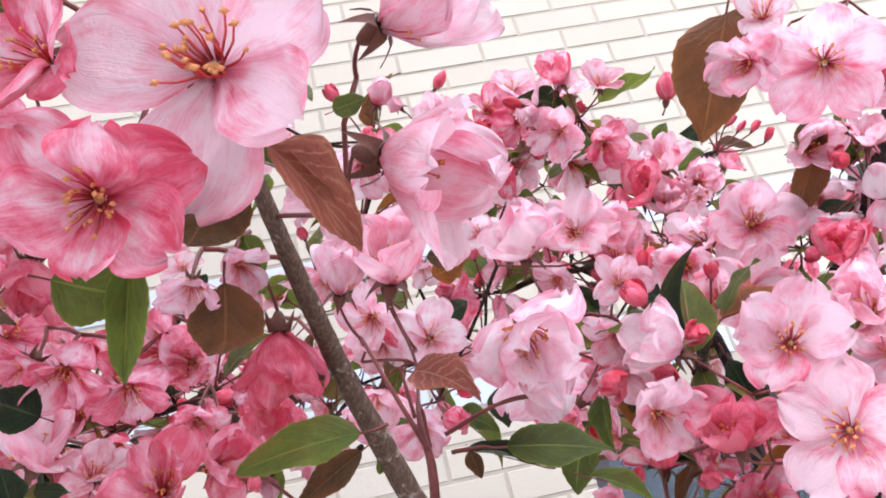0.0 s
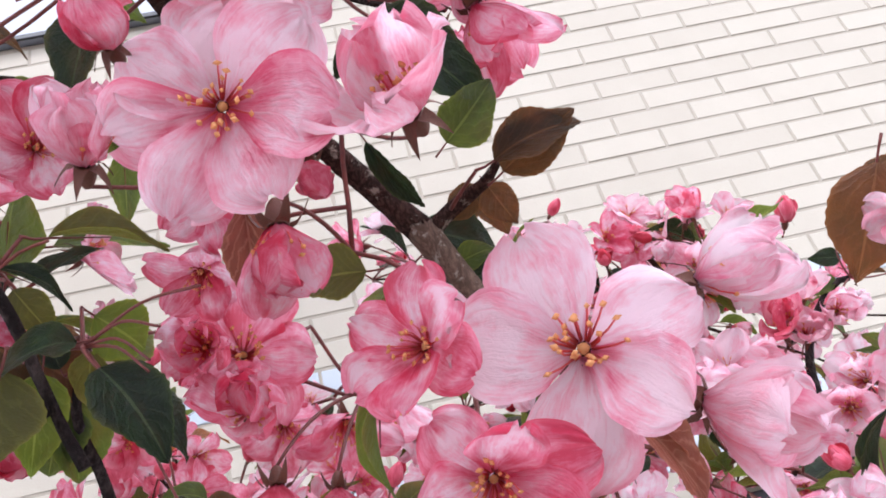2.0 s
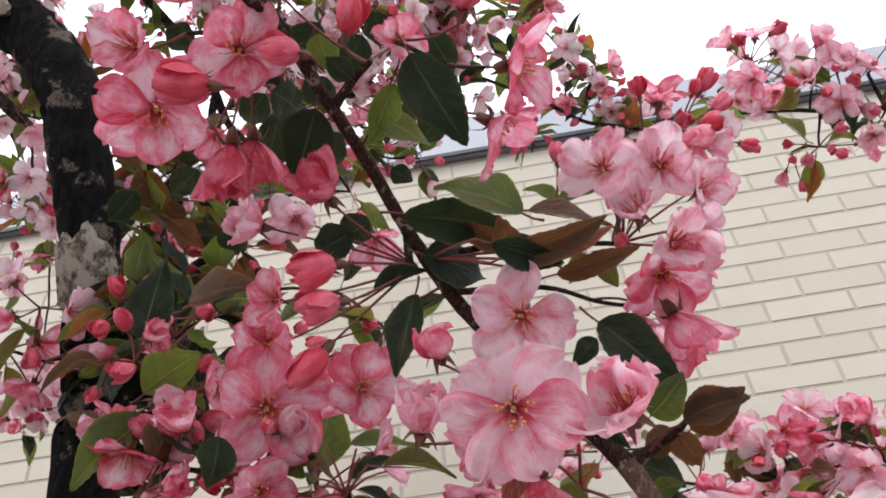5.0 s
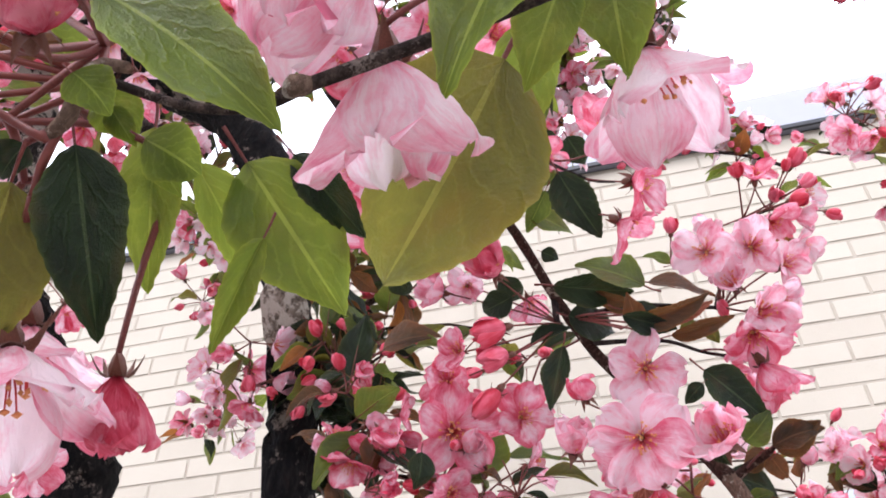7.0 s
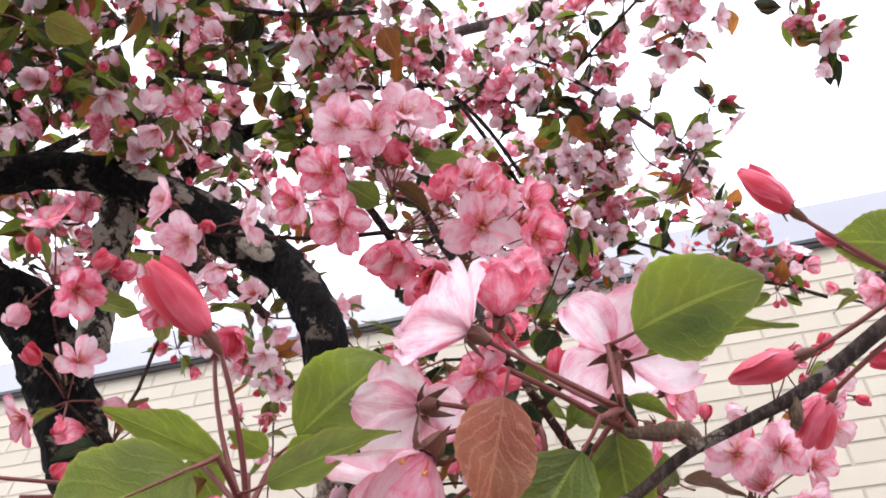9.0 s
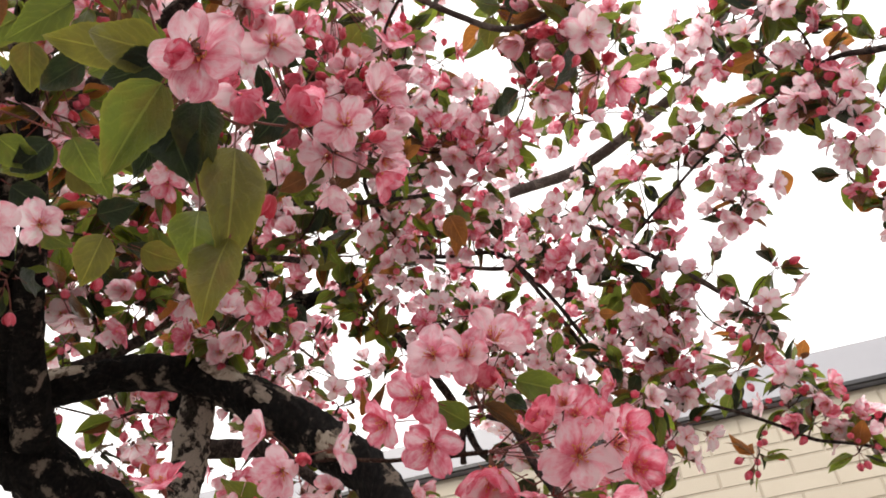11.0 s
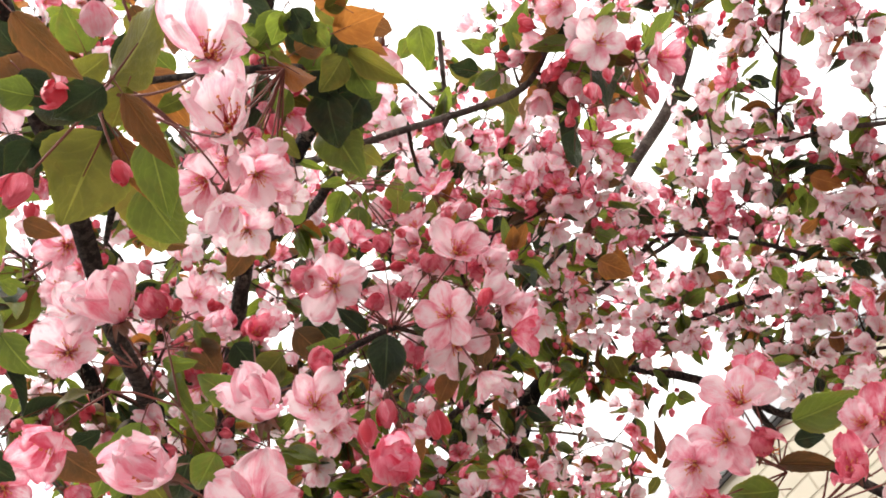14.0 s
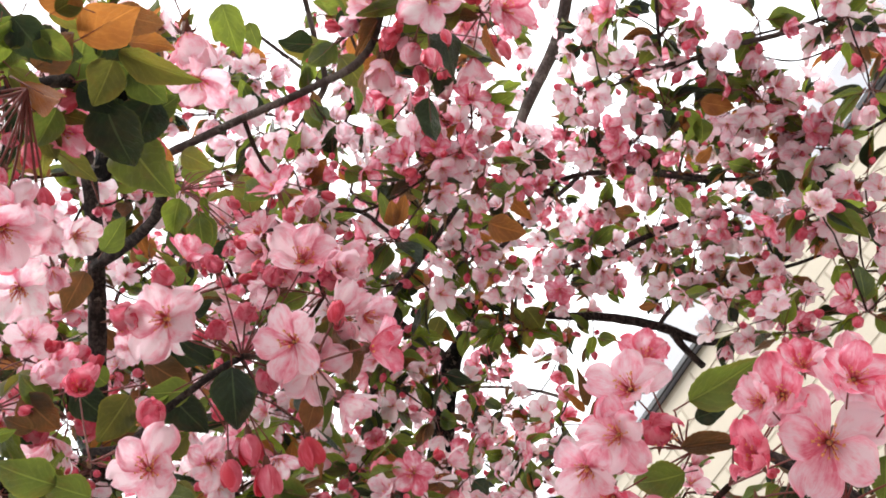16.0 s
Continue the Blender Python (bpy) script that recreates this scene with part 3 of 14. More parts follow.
# unseen ground, added pale as a reflector under petals, leaves and stems
ground = block("ground", (-400, 400, -400, 400, -0.2, 0.0), GROUND_FILL, None, 0, "unseen ground, made pale grey to throw fill light up into the tree", "ground", "structure")
wall = new("wall_south")
tagged(wall, "cream brick wall with two blue-grey courses and thin dark joints", "wall", "", "structure")
x_lo, x_hi, x_win0, x_win1, z_win0, z_win1 = -6.0, 7.0, *WIN
for k, box in enumerate(((x_lo, x_win0, 0, FASCIA_Z), (x_win1, x_hi, 0, FASCIA_Z), (x_win0, x_win1, 0, z_win0), (x_win0, x_win1, z_win1, FASCIA_Z))):
    block("mortar_bed", (box[0], box[1], WALL_Y + 0.0026, WALL_Y + 0.25, box[2], box[3]), MORTAR, wall)
block("roof", (x_lo - 0.05, x_hi + 0.05, WALL_Y + 0.02, WALL_Y + 7, FASCIA_Z + 0.01, FASCIA_TOP - 0.02), DARK_TRIM, None, 0, "flat dark roof behind a grey metal edge", "roof", "structure")
fascia = block("fascia", (x_lo - 0.05, x_hi + 0.05, WALL_Y - 0.030, WALL_Y + 0.015, FASCIA_Z + 0.014, FASCIA_TOP), FASCIA, None, 0.004, "grey sheet-metal fascia along the flat roof", "roof edge", "structure")
block("drip_edge", (x_lo - 0.05, x_hi + 0.05, WALL_Y - 0.036, WALL_Y - 0.026, FASCIA_Z - 0.006, FASCIA_Z + 0.014), DARK_TRIM, fascia, 0.002, "thin black drip edge")
for k, (a, b) in enumerate(((x_lo, WALL_Y + 0.02), (x_hi - 0.25, WALL_Y + 0.02))):
    block("side_wall", (a, a + 0.25, WALL_Y + 0.25, WALL_Y + 7, 0, FASCIA_Z), MORTAR, wall)
block("back_wall", (x_lo, x_hi, WALL_Y + 7, WALL_Y + 7.25, 0, FASCIA_Z), MORTAR, wall)

window = new("window_1")
tagged(window, "dark-framed window with reflecting glass in the brick wall", "window", "", "structure")
fw = 0.06
for box in ((x_win0, x_win1, z_win1 - fw, z_win1), (x_win0, x_win1, z_win0, z_win0 + fw), (x_win0, x_win0 + fw, z_win0 + fw, z_win1 - fw), (x_win1 - fw, x_win1, z_win0 + fw, z_win1 - fw), (x_win0 + 0.56, x_win0 + 0.62, z_win0 + fw, z_win1 - fw)):
    block("window_frame", (box[0], box[1], WALL_Y + 0.06, WALL_Y + 0.14, box[2], box[3]), FRAME_DARK, window, 0.006)
for a, b in ((x_win0 + fw, x_win0 + 0.56), (x_win0 + 0.62, x_win1 - fw)):
    block("pane", (a, b, WALL_Y + 0.094, WALL_Y + 0.100, z_win0 + fw, z_win1 - fw), GLASS, window)
block("window_sill", (x_win0 - 0.03, x_win1 + 0.03, WALL_Y - 0.04, WALL_Y + 0.06, z_win0 - 0.03, z_win0 - 0.002), FASCIA, window, 0.004)
block("room_wall", (x_lo + 0.3, x_hi - 0.3, WALL_Y + 3.0, WALL_Y + 3.1, 0, FASCIA_Z - 0.1), ROOM, None, 0, "inner wall behind the window, the room's dimness put into its colour", "wall", "structure")

# ---------------------------------------------------------------- the tree's parts
tree = new("crabapple_tree")
tagged(tree, "crabapple tree in full pink blossom with dark, lichen-spotted limbs", "tree")


ROOTS, SPURS = [], []


def branch(name, rows, mat, sides=8, step=0.012, knots=0.07, seed=0, label=""):
    """A limb through rows of x, y, z, radius."""
    q = smooth_line(rows, step)
    if not name.startswith("pedicel"):
        ROOTS.extend(q[:: max(1, int(0.015 / step)), :3].tolist())
    return part(name, mesh_of(name, tube(q[:, :3], np.maximum(q[:, 3], 0.0004), sides, 0, knots, seed), [mat]), tree, None, label)


def bezier3(a, mid, b, n=5):
    return [a * (1 - t) ** 2 + mid * 2 * t * (1 - t) + b * t * t for t in (k / (n - 1) for k in range(n))]


def stalk(a, b, up, r, sides=5, n=6):
    a, b = Vector(a), Vector(b)
    mid = a.lerp(b, 0.55) + Vector(up) * (b - a).length
    return tube(bezier3(a, mid, b, n), [r * (1.15 - 0.3 * k / (n - 1)) for k in range(n)], sides)


BLOOM = {"flat": "fully open", "open": "open", "cup": "half-open", "goblet": "half-closed", "ball": "still closed, round"}
SHADE = {"pink": "pink", "pale": "pale pink", "deep": "deep rose-red", "blush": "whitish pink"}
FOLIAGE = {"green": "green leaf with a saw-edged margin", "dark": "dark green glossy leaf with shade in its colour", "bronze": "bronze-brown leaf", "young": "bright green young leaf", "red": "curled reddish young leaf", "olive": "olive-brown leaf", "rust": "orange-red young leaf"}


def blossom(at, face, size, kind="open", petals=5, tone="pink", seed=0, hub=None, spin=0.0):
    """A near flower: calyx, single petals, stamens and the stalk from its spur. size is its radius."""
    rnd = random.Random(seed)
    ob = new("blossom", CALYX_MESH)
    ob.parent = tree
    m = axes(face, spin, at, size)
    ob.matrix_world = m
    tagged(ob, "%s %s blossom with red stamens" % (BLOOM[kind], SHADE[tone]))
    for i in range(petals):
        a = 360 * i / petals + rnd.uniform(-13, 13)
        me = PETALS[kind, tone][rnd.randrange(6)]
        grow = rnd.uniform(0.83, 1.00)
        part("petal", me, ob, pose(0, 0, 0.012 * (i % 2), 0, 0, a) @ Matrix.Translation((0.045, 0, 0)) @ pose(0, 0, 0, rnd.uniform(-9, 9), rnd.uniform(-7, 6), 0) @ Matrix.Scale(grow, 4))
    part("stamen_tuft", STAMENS[rnd.randrange(5)], ob, pose(0, 0, 0.02, 0, 0, rnd.uniform(0, 360)))
    if hub is not None:
        SPURS.append((*hub, *face, 0.10))
        inv = m.inverted()
        end = m @ Vector((0, 0, -0.26))
        back_up = -Vector(face).normalized() * 0.18
        s = stalk(hub, end, back_up, 0.00075, 5, 7)
        part("pedicel", mesh_of("pedicel", turned(s, inv), [STALK]), ob)
    return ob


def bud(at, tip, fat=1.0, seed=0, hub=None, kind=0):
    """A closed bud from its calyx at 'at' to 'tip'."""
    at, tip = Vector(at), Vector(tip)
    ln = (tip - at).length
    ob = new("bud", BUDS[kind])
    ob.parent = tree
    m = axes(tip - at, seed * 1.3, at, ln) @ Matrix.Diagonal((fat, fat, 1, 1))
    ob.matrix_world = m
    part("calyx", CALYX_BUD, ob, Matrix.Translation((0, 0, 0.03)) @ Matrix.Scale(1.05, 4))
    if hub is not None:
        end = m @ Vector((0, 0, -0.24))
        s = stalk(hub, end, (at - tip).normalized() * 0.15, 0.0008, 5, 7)
        part("pedicel", mesh_of("pedicel", turned(s, m.inverted()), [STALK]), ob)
    return ob


def leaf(base, tip, face, tone="green", form=0, broad=1.0, hub=None):
    """A leaf from base to tip whose upper side looks along face."""
    base, tip = Vector(base), Vector(tip)
    x = tip - base
    ln = x.length
    x = x.normalized()
    z = Vector(face)
    z = (z - x * z.dot(x)).normalized()
    y = z.cross(x)
    m = Matrix.Translation(base) @ Matrix((x, y, z)).transposed().to_4x4() @ Matrix.Diagonal((ln, ln * broad, ln, 1))
    ob = new("leaf", LEAVES[tone][form][int(1e4 * abs(tip.x + tip.y + 2 * tip.z)) % 3])
    ob.parent = tree
    ob.matrix_world = m
    tagged(ob, FOLIAGE[tone])
    if hub is not None:
        end = m @ Vector((-0.2, 0, 0.0))
        part("petiole", mesh_of("petiole", turned(stalk(hub, end, (0, 0, 0.03), 0.0008, 5, 5), m.inverted()), [STALK]), ob)
    return ob


def cluster(at, out, blossoms=5, buds=2, leaves=5, seed=0, detail=1, reach=0.036, size=0.025, tones="pink", foliage=("green", "green", "dark", "bronze", "green", "olive", "dark", "green", "olive", "rust")):
    """A flowering spur at 'at' that opens towards 'out'. detail 2: single petals; 1: whole flowers; 0: joins the far crown."""
    rnd = random.Random(seed)
    at, out = Vector(at), Vector(out).normalized()
    side = out.orthogonal().normalized()
    other = out.cross(side)
    turn0 = rnd.uniform(0, 6.3)
    stalks = []
    SPURS.append((*at, *out, 0.30))

    def way(a, b):
        return (out * math.cos(b) + (side * math.cos(a) + other * math.sin(a)) * math.sin(b)).normalized()

    for i in range(blossoms):
        a, b = turn0 + 2.4 * i, 0.25 + 1.05 * ((i + 0.5) / blossoms) ** 0.6 * rnd.uniform(0.8, 1.25)
        d = way(a, b)
        p = at + d * reach * rnd.uniform(0.85, 1.35)
        face = (d + Vector((rnd.uniform(-0.4, 0.4), rnd.uniform(-0.4, 0.4), rnd.uniform(-0.5, 0.3)))).normalized()
        r = size * rnd.uniform(0.85, 1.1)
        tone = rnd.choice(("pale", "pale", "blush", "pink") if tones == "pale" else (tones, tones, "pink", "pale"))
        if detail == 2:
            blossom(p, face, r, rnd.choice(("open", "open", "flat", "open", "cup", "goblet", "ball")), rnd.choice((5, 5, 6)), tone, rnd.randrange(9999), at, rnd.uniform(0, 6))
            continue
        m = axes(face, rnd.uniform(0, 6.3), p, r)
        if detail == 1:
            ob = new("blossom", JOINED[tone][rnd.randrange(7)][1])
            ob.parent = tree
            ob.matrix_world = m
        else:
            HEAP["pink_blossoms" if rnd.random() < 0.22 else "blossoms"].append(turned(rnd.choice(FAR_BLOSSOMS), m))
        stalks.append(stalk(at, m @ Vector((0, 0, -0.25)), -face * 0.12, 0.0008, 4 if detail else 3, 5 if detail else 3))
    for i in range(buds):
        d = way(turn0 + 1.1 + 2.2 * i, rnd.uniform(0.2, 1.25))
        p = at + d * reach * (rnd.uniform(0.9, 1.5) if detail else rnd.uniform(0.6, 1.05))
        ln = size * rnd.uniform(0.5, 0.85)
        q = p + (d + Vector((0, 0, rnd.uniform(-0.6, 0.2)))).normalized() * ln
        if detail == 2:
            bud(p, q, rnd.uniform(0.9, 1.15), rnd.randrange(99), at, rnd.randrange(3))
            continue
        m = axes(q - p, rnd.uniform(0, 6), p, ln)
        if detail == 1:
            ob = new("bud", BUDS[rnd.randrange(3)])
            ob.parent = tree
            ob.matrix_world = m
            part("calyx", CALYX_BUD, ob, Matrix.Translation((0, 0, 0.03)))
        else:
            HEAP["buds"].append(turned(FAR_BUD, m))
        stalks.append(stalk(at, m @ Vector((0, 0, -0.2)), (0, 0, 0.1), 0.0008, 4 if detail else 3, 5 if detail else 3))
    for i in range(leaves if detail else round(1.5 * leaves) + 1):
        d = way(turn0 + 0.6 + 2.1 * i, rnd.uniform(1.0, 2.1))
        ln = rnd.uniform(0.032, 0.056) if detail else rnd.uniform(0.036, 0.064)
        base = at + d * rnd.uniform(0.010, 0.022)
        tip = base + (d + Vector((0, 0, rnd.uniform(-0.7, 0.25)))).normalized() * ln
        face = (Vector((0, 0, 0.9)) + out * 0.5 + Vector((rnd.uniform(-0.6, 0.6), rnd.uniform(-0.6, 0.6), 0))).normalized()
        tone = rnd.choice(foliage)
        if detail:
            leaf(base, tip, face, tone, rnd.randrange(5), rnd.uniform(0.85, 1.1))
        else:
            x = (tip - base).normalized()
            z = (face - x * face.dot(x)).normalized()
            m = Matrix.Translation(base) @ Matrix((x, z.cross(x), z)).transposed().to_4x4() @ Matrix.Scale(ln, 4)
            HEAP[{"bronze": "bronze", "dark": "dark_leaves", "olive": "young_leaves", "rust": "rust_leaves"}.get(tone, "leaves")].append(turned(rnd.choice(FAR_LEAVES), m))
    if stalks:
        if detail:
            part("stalk_fan", mesh_of("stalk_fan", joined(stalks), [STALK]), tree)
        else:
            HEAP["stalks"].extend(stalks)


# ---------------------------------------------------------------- the tree

# the flowering branch before the wall
blossom((0.091, 0.342, 1.744), (0.015, -0.875, -0.484), 0.0305, "flat", 7, "pale", 1, hub=(0.121, 0.390, 1.775), spin=1.54)
blossom((0.101, 0.346, 1.794), (0.124, -0.783, -0.610), 0.0282, "flat", 5, "pale", 2, hub=(0.121, 0.390, 1.775), spin=1.47)
blossom((0.062, 0.348, 1.782), (-0.134, -0.971, 0.198), 0.0262, "ball", 5, "pink", 3, hub=(0.121, 0.390, 1.775))
blossom((0.138, 0.351, 1.738), (-0.381, -0.921, 0.081), 0.0325, "goblet", 5, "pale", 4, hub=(0.121, 0.390, 1.775))
blossom((0.050, 0.361, 1.752), (0.240, -0.922, 0.303), 0.0280, "goblet", 5, "pale", 5, hub=(0.121, 0.390, 1.775))
blossom((0.011, 0.422, 1.822), (0.278, -0.863, -0.423), 0.0257, "flat", 5, "pink", 6, hub=(0.029, 0.417, 1.866))
blossom((-0.039, 0.414, 1.814), (0.298, -0.865, -0.404), 0.0365, "flat", 5, "pink", 7, hub=(-0.022, 0.452, 1.803), spin=1.75)
blossom((-0.023, 0.429, 1.837), (0.564, -0.727, -0.391), 0.0193, "open", 5, "pink", 8, hub=(-0.022, 0.452, 1.803))
bud((0.016, 0.342, 1.841), (-0.005, 0.331, 1.831), 1.00, 9, hub=(0.051, 0.380, 1.867), kind=1)
bud((0.015, 0.354, 1.827), (-0.004, 0.343, 1.819), 1.00, 10, hub=(0.051, 0.380, 1.867), kind=1)
bud((0.005, 0.367, 1.809), (-0.012, 0.365, 1.789), 0.95, 11, hub=(0.051, 0.380, 1.867), kind=0)
blossom((-0.021, 0.367, 1.847), (-0.312, -0.852, -0.420), 0.0194, "open", 5, "pink", 12, hub=(0.051, 0.380, 1.867))
blossom((-0.041, 0.410, 1.854), (0.145, -0.941, -0.305), 0.0246, "open", 6, "pink", 13, hub=(0.051, 0.380, 1.867))
blossom((0.013, 0.338, 1.886), (-0.269, -0.963, -0.008), 0.0284, "goblet", 6, "deep", 14, hub=(0.051, 0.380, 1.867))
blossom((-0.033, 0.366, 1.903), (-0.661, -0.693, -0.287), 0.0244, "goblet", 6, "pale", 15, hub=(0.051, 0.380, 1.867))
blossom((-0.016, 0.375, 1.914), (0.044, -0.697, -0.715), 0.0197, "open", 5, "pale", 16, hub=(0.051, 0.380, 1.867))
blossom((0.028, 0.386, 1.900), (0.244, -0.005, -0.970), 0.0211, "open", 5, "pink", 17, hub=(0.051, 0.380, 1.867))
blossom((-0.013, 0.264, 1.921), (0.250, -0.572, -0.781), 0.0278, "flat", 5, "pink", 18, hub=(0.014, 0.282, 1.929))
blossom((-0.066, 0.258, 1.931), (-0.202, -0.762, -0.615), 0.0247, "open", 5, "pink", 19, hub=(-0.041, 0.260, 1.939))
blossom((-0.060, 0.280, 1.907), (0.211, -0.378, -0.901), 0.0321, "flat", 6, "pink", 20, hub=(-0.036, 0.284, 1.926))
bud((-0.024, 0.261, 1.890), (-0.048, 0.251, 1.887), 1.05, 21, hub=(-0.018, 0.285, 1.918), kind=1)
bud((0.018, 0.263, 1.906), (-0.001, 0.255, 1.906), 1.10, 22, hub=(0.021, 0.280, 1.919), kind=1)
blossom((-0.029, 0.305, 1.901), (-0.115, 0.577, -0.808), 0.0329, "goblet", 5, "deep", 23, hub=(-0.020, 0.289, 1.928))
blossom((-0.021, 0.312, 1.911), (-0.078, 0.591, -0.803), 0.0305, "goblet", 5, "deep", 24, hub=(-0.016, 0.290, 1.929))
blossom((-0.043, 0.315, 1.928), (-0.059, 0.196, -0.979), 0.0206, "open", 5, "pink", 25, hub=(-0.023, 0.294, 1.936))
bud((0.042, 0.255, 1.903), (0.050, 0.240, 1.913), 1.00, 26, hub=(0.047, 0.278, 1.913), kind=1)
blossom((0.015, 0.241, 1.930), (0.247, -0.903, -0.352), 0.0279, "cup", 5, "deep", 27, hub=(0.047, 0.278, 1.913))
blossom((0.061, 0.289, 1.943), (0.435, -0.696, -0.571), 0.0181, "open", 5, "pink", 28, hub=(0.047, 0.278, 1.913))
blossom((0.098, 0.254, 1.907), (0.228, -0.974, 0.005), 0.0307, "cup", 6, "pink", 29, hub=(0.068, 0.273, 1.918))
blossom((0.115, 0.279, 1.891), (0.860, -0.283, -0.425), 0.0295, "open", 5, "pink", 30, hub=(0.086, 0.280, 1.902))
blossom((0.102, 0.302, 1.880), (0.711, 0.300, -0.636), 0.0283, "open", 5, "pink", 31, hub=(0.085, 0.299, 1.888))

# the round cluster at the end of the spur
blossom((0.155, 0.340, 1.875), (-0.280, -0.908, -0.313), 0.0253, "open", 5, "pale", 32, hub=(0.160, 0.374, 1.854))
blossom((0.186, 0.353, 1.884), (-0.048, -0.882, -0.470), 0.0247, "open", 6, "pale", 33, hub=(0.160, 0.374, 1.854))
blossom((0.205, 0.368, 1.877), (0.537, -0.686, -0.491), 0.0219, "open", 5, "pale", 34, hub=(0.160, 0.374, 1.854))
blossom((0.178, 0.352, 1.828), (0.457, -0.686, -0.567), 0.0249, "open", 5, "pale", 35, hub=(0.160, 0.374, 1.854))
blossom((0.173, 0.369, 1.826), (0.040, -0.209, -0.977), 0.0263, "open", 6, "pink", 36, hub=(0.168, 0.396, 1.826))
blossom((0.193, 0.361, 1.844), (0.594, -0.498, -0.632), 0.0190, "open", 6, "pale", 37, hub=(0.160, 0.374, 1.854))
blossom((0.175, 0.382, 1.809), (0.265, 0.231, -0.936), 0.0322, "cup", 5, "pink", 38, hub=(0.168, 0.396, 1.826))
blossom((0.165, 0.407, 1.830), (-0.257, 0.320, -0.912), 0.0214, "open", 5, "pink", 39, hub=(0.141, 0.393, 1.835))
blossom((0.170, 0.364, 1.862), (-0.270, -0.963, 0.011), 0.0247, "cup", 5, "pale", 40, hub=(0.160, 0.374, 1.854))
bud((0.168, 0.348, 1.892), (0.167, 0.339, 1.900), 1.00, 41, hub=(0.160, 0.374, 1.854), kind=0)
bud((0.143, 0.409, 1.963), (0.145, 0.399, 1.972), 1.30, 42, hub=(0.139, 0.427, 1.947), kind=0)
bud((0.159, 0.370, 1.858), (0.162, 0.379, 1.848), 1.00, 43, hub=(0.160, 0.374, 1.854), kind=0)
cluster((0.204, 0.431, 1.987), (0.225, -0.936, -0.272), 4, 4, 1, 308, 2, 0.036, 0.022, "pale")
cluster((0.231, 0.454, 2.013), (0.477, -0.819, -0.320), 3, 4, 1, 315, 2, 0.036, 0.022, "pale")

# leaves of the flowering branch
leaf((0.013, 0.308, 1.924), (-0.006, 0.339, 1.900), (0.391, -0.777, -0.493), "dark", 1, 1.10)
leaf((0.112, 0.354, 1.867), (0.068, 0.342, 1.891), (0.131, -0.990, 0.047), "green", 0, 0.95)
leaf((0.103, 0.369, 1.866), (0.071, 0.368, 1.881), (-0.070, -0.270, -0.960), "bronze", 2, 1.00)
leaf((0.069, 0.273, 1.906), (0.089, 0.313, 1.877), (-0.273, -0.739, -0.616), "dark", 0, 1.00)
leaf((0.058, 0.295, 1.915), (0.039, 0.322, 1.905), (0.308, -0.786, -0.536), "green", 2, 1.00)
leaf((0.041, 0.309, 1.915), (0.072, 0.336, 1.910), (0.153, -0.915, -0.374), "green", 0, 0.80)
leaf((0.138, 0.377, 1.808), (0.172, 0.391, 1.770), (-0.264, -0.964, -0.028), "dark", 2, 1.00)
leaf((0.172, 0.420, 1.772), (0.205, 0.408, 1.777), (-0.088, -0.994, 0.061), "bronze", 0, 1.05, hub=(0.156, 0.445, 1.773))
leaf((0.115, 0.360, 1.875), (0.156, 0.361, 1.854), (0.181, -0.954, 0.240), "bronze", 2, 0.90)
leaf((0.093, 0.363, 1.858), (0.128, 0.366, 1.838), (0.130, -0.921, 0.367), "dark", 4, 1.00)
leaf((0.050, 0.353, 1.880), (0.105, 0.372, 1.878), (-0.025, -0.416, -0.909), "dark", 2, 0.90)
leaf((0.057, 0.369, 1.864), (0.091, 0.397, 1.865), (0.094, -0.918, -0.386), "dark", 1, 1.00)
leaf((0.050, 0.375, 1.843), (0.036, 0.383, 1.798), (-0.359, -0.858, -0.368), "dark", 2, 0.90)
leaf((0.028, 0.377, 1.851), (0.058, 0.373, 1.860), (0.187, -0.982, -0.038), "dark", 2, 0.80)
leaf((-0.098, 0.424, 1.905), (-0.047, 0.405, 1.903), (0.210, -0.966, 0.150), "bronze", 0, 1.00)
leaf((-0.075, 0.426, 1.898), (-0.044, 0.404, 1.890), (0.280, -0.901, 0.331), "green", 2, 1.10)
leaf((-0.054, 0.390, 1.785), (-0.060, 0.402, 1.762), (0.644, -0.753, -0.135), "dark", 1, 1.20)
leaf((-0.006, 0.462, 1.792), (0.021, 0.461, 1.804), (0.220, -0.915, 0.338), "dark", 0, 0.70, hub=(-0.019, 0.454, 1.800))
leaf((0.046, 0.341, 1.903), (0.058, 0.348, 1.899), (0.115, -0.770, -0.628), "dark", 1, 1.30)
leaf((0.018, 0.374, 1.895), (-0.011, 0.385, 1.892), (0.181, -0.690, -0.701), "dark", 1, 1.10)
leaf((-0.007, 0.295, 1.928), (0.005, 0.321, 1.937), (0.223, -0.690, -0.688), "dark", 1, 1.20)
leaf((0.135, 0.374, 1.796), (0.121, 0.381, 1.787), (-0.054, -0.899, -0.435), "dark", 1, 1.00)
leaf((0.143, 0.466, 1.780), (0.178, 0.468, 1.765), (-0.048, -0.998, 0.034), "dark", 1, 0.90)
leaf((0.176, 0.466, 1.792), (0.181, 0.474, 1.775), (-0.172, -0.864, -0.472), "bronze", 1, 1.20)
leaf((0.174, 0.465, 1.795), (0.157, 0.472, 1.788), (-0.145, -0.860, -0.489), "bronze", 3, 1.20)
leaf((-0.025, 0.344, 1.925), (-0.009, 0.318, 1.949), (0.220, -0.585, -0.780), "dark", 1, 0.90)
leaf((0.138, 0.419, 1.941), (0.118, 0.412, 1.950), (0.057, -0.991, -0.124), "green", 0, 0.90)
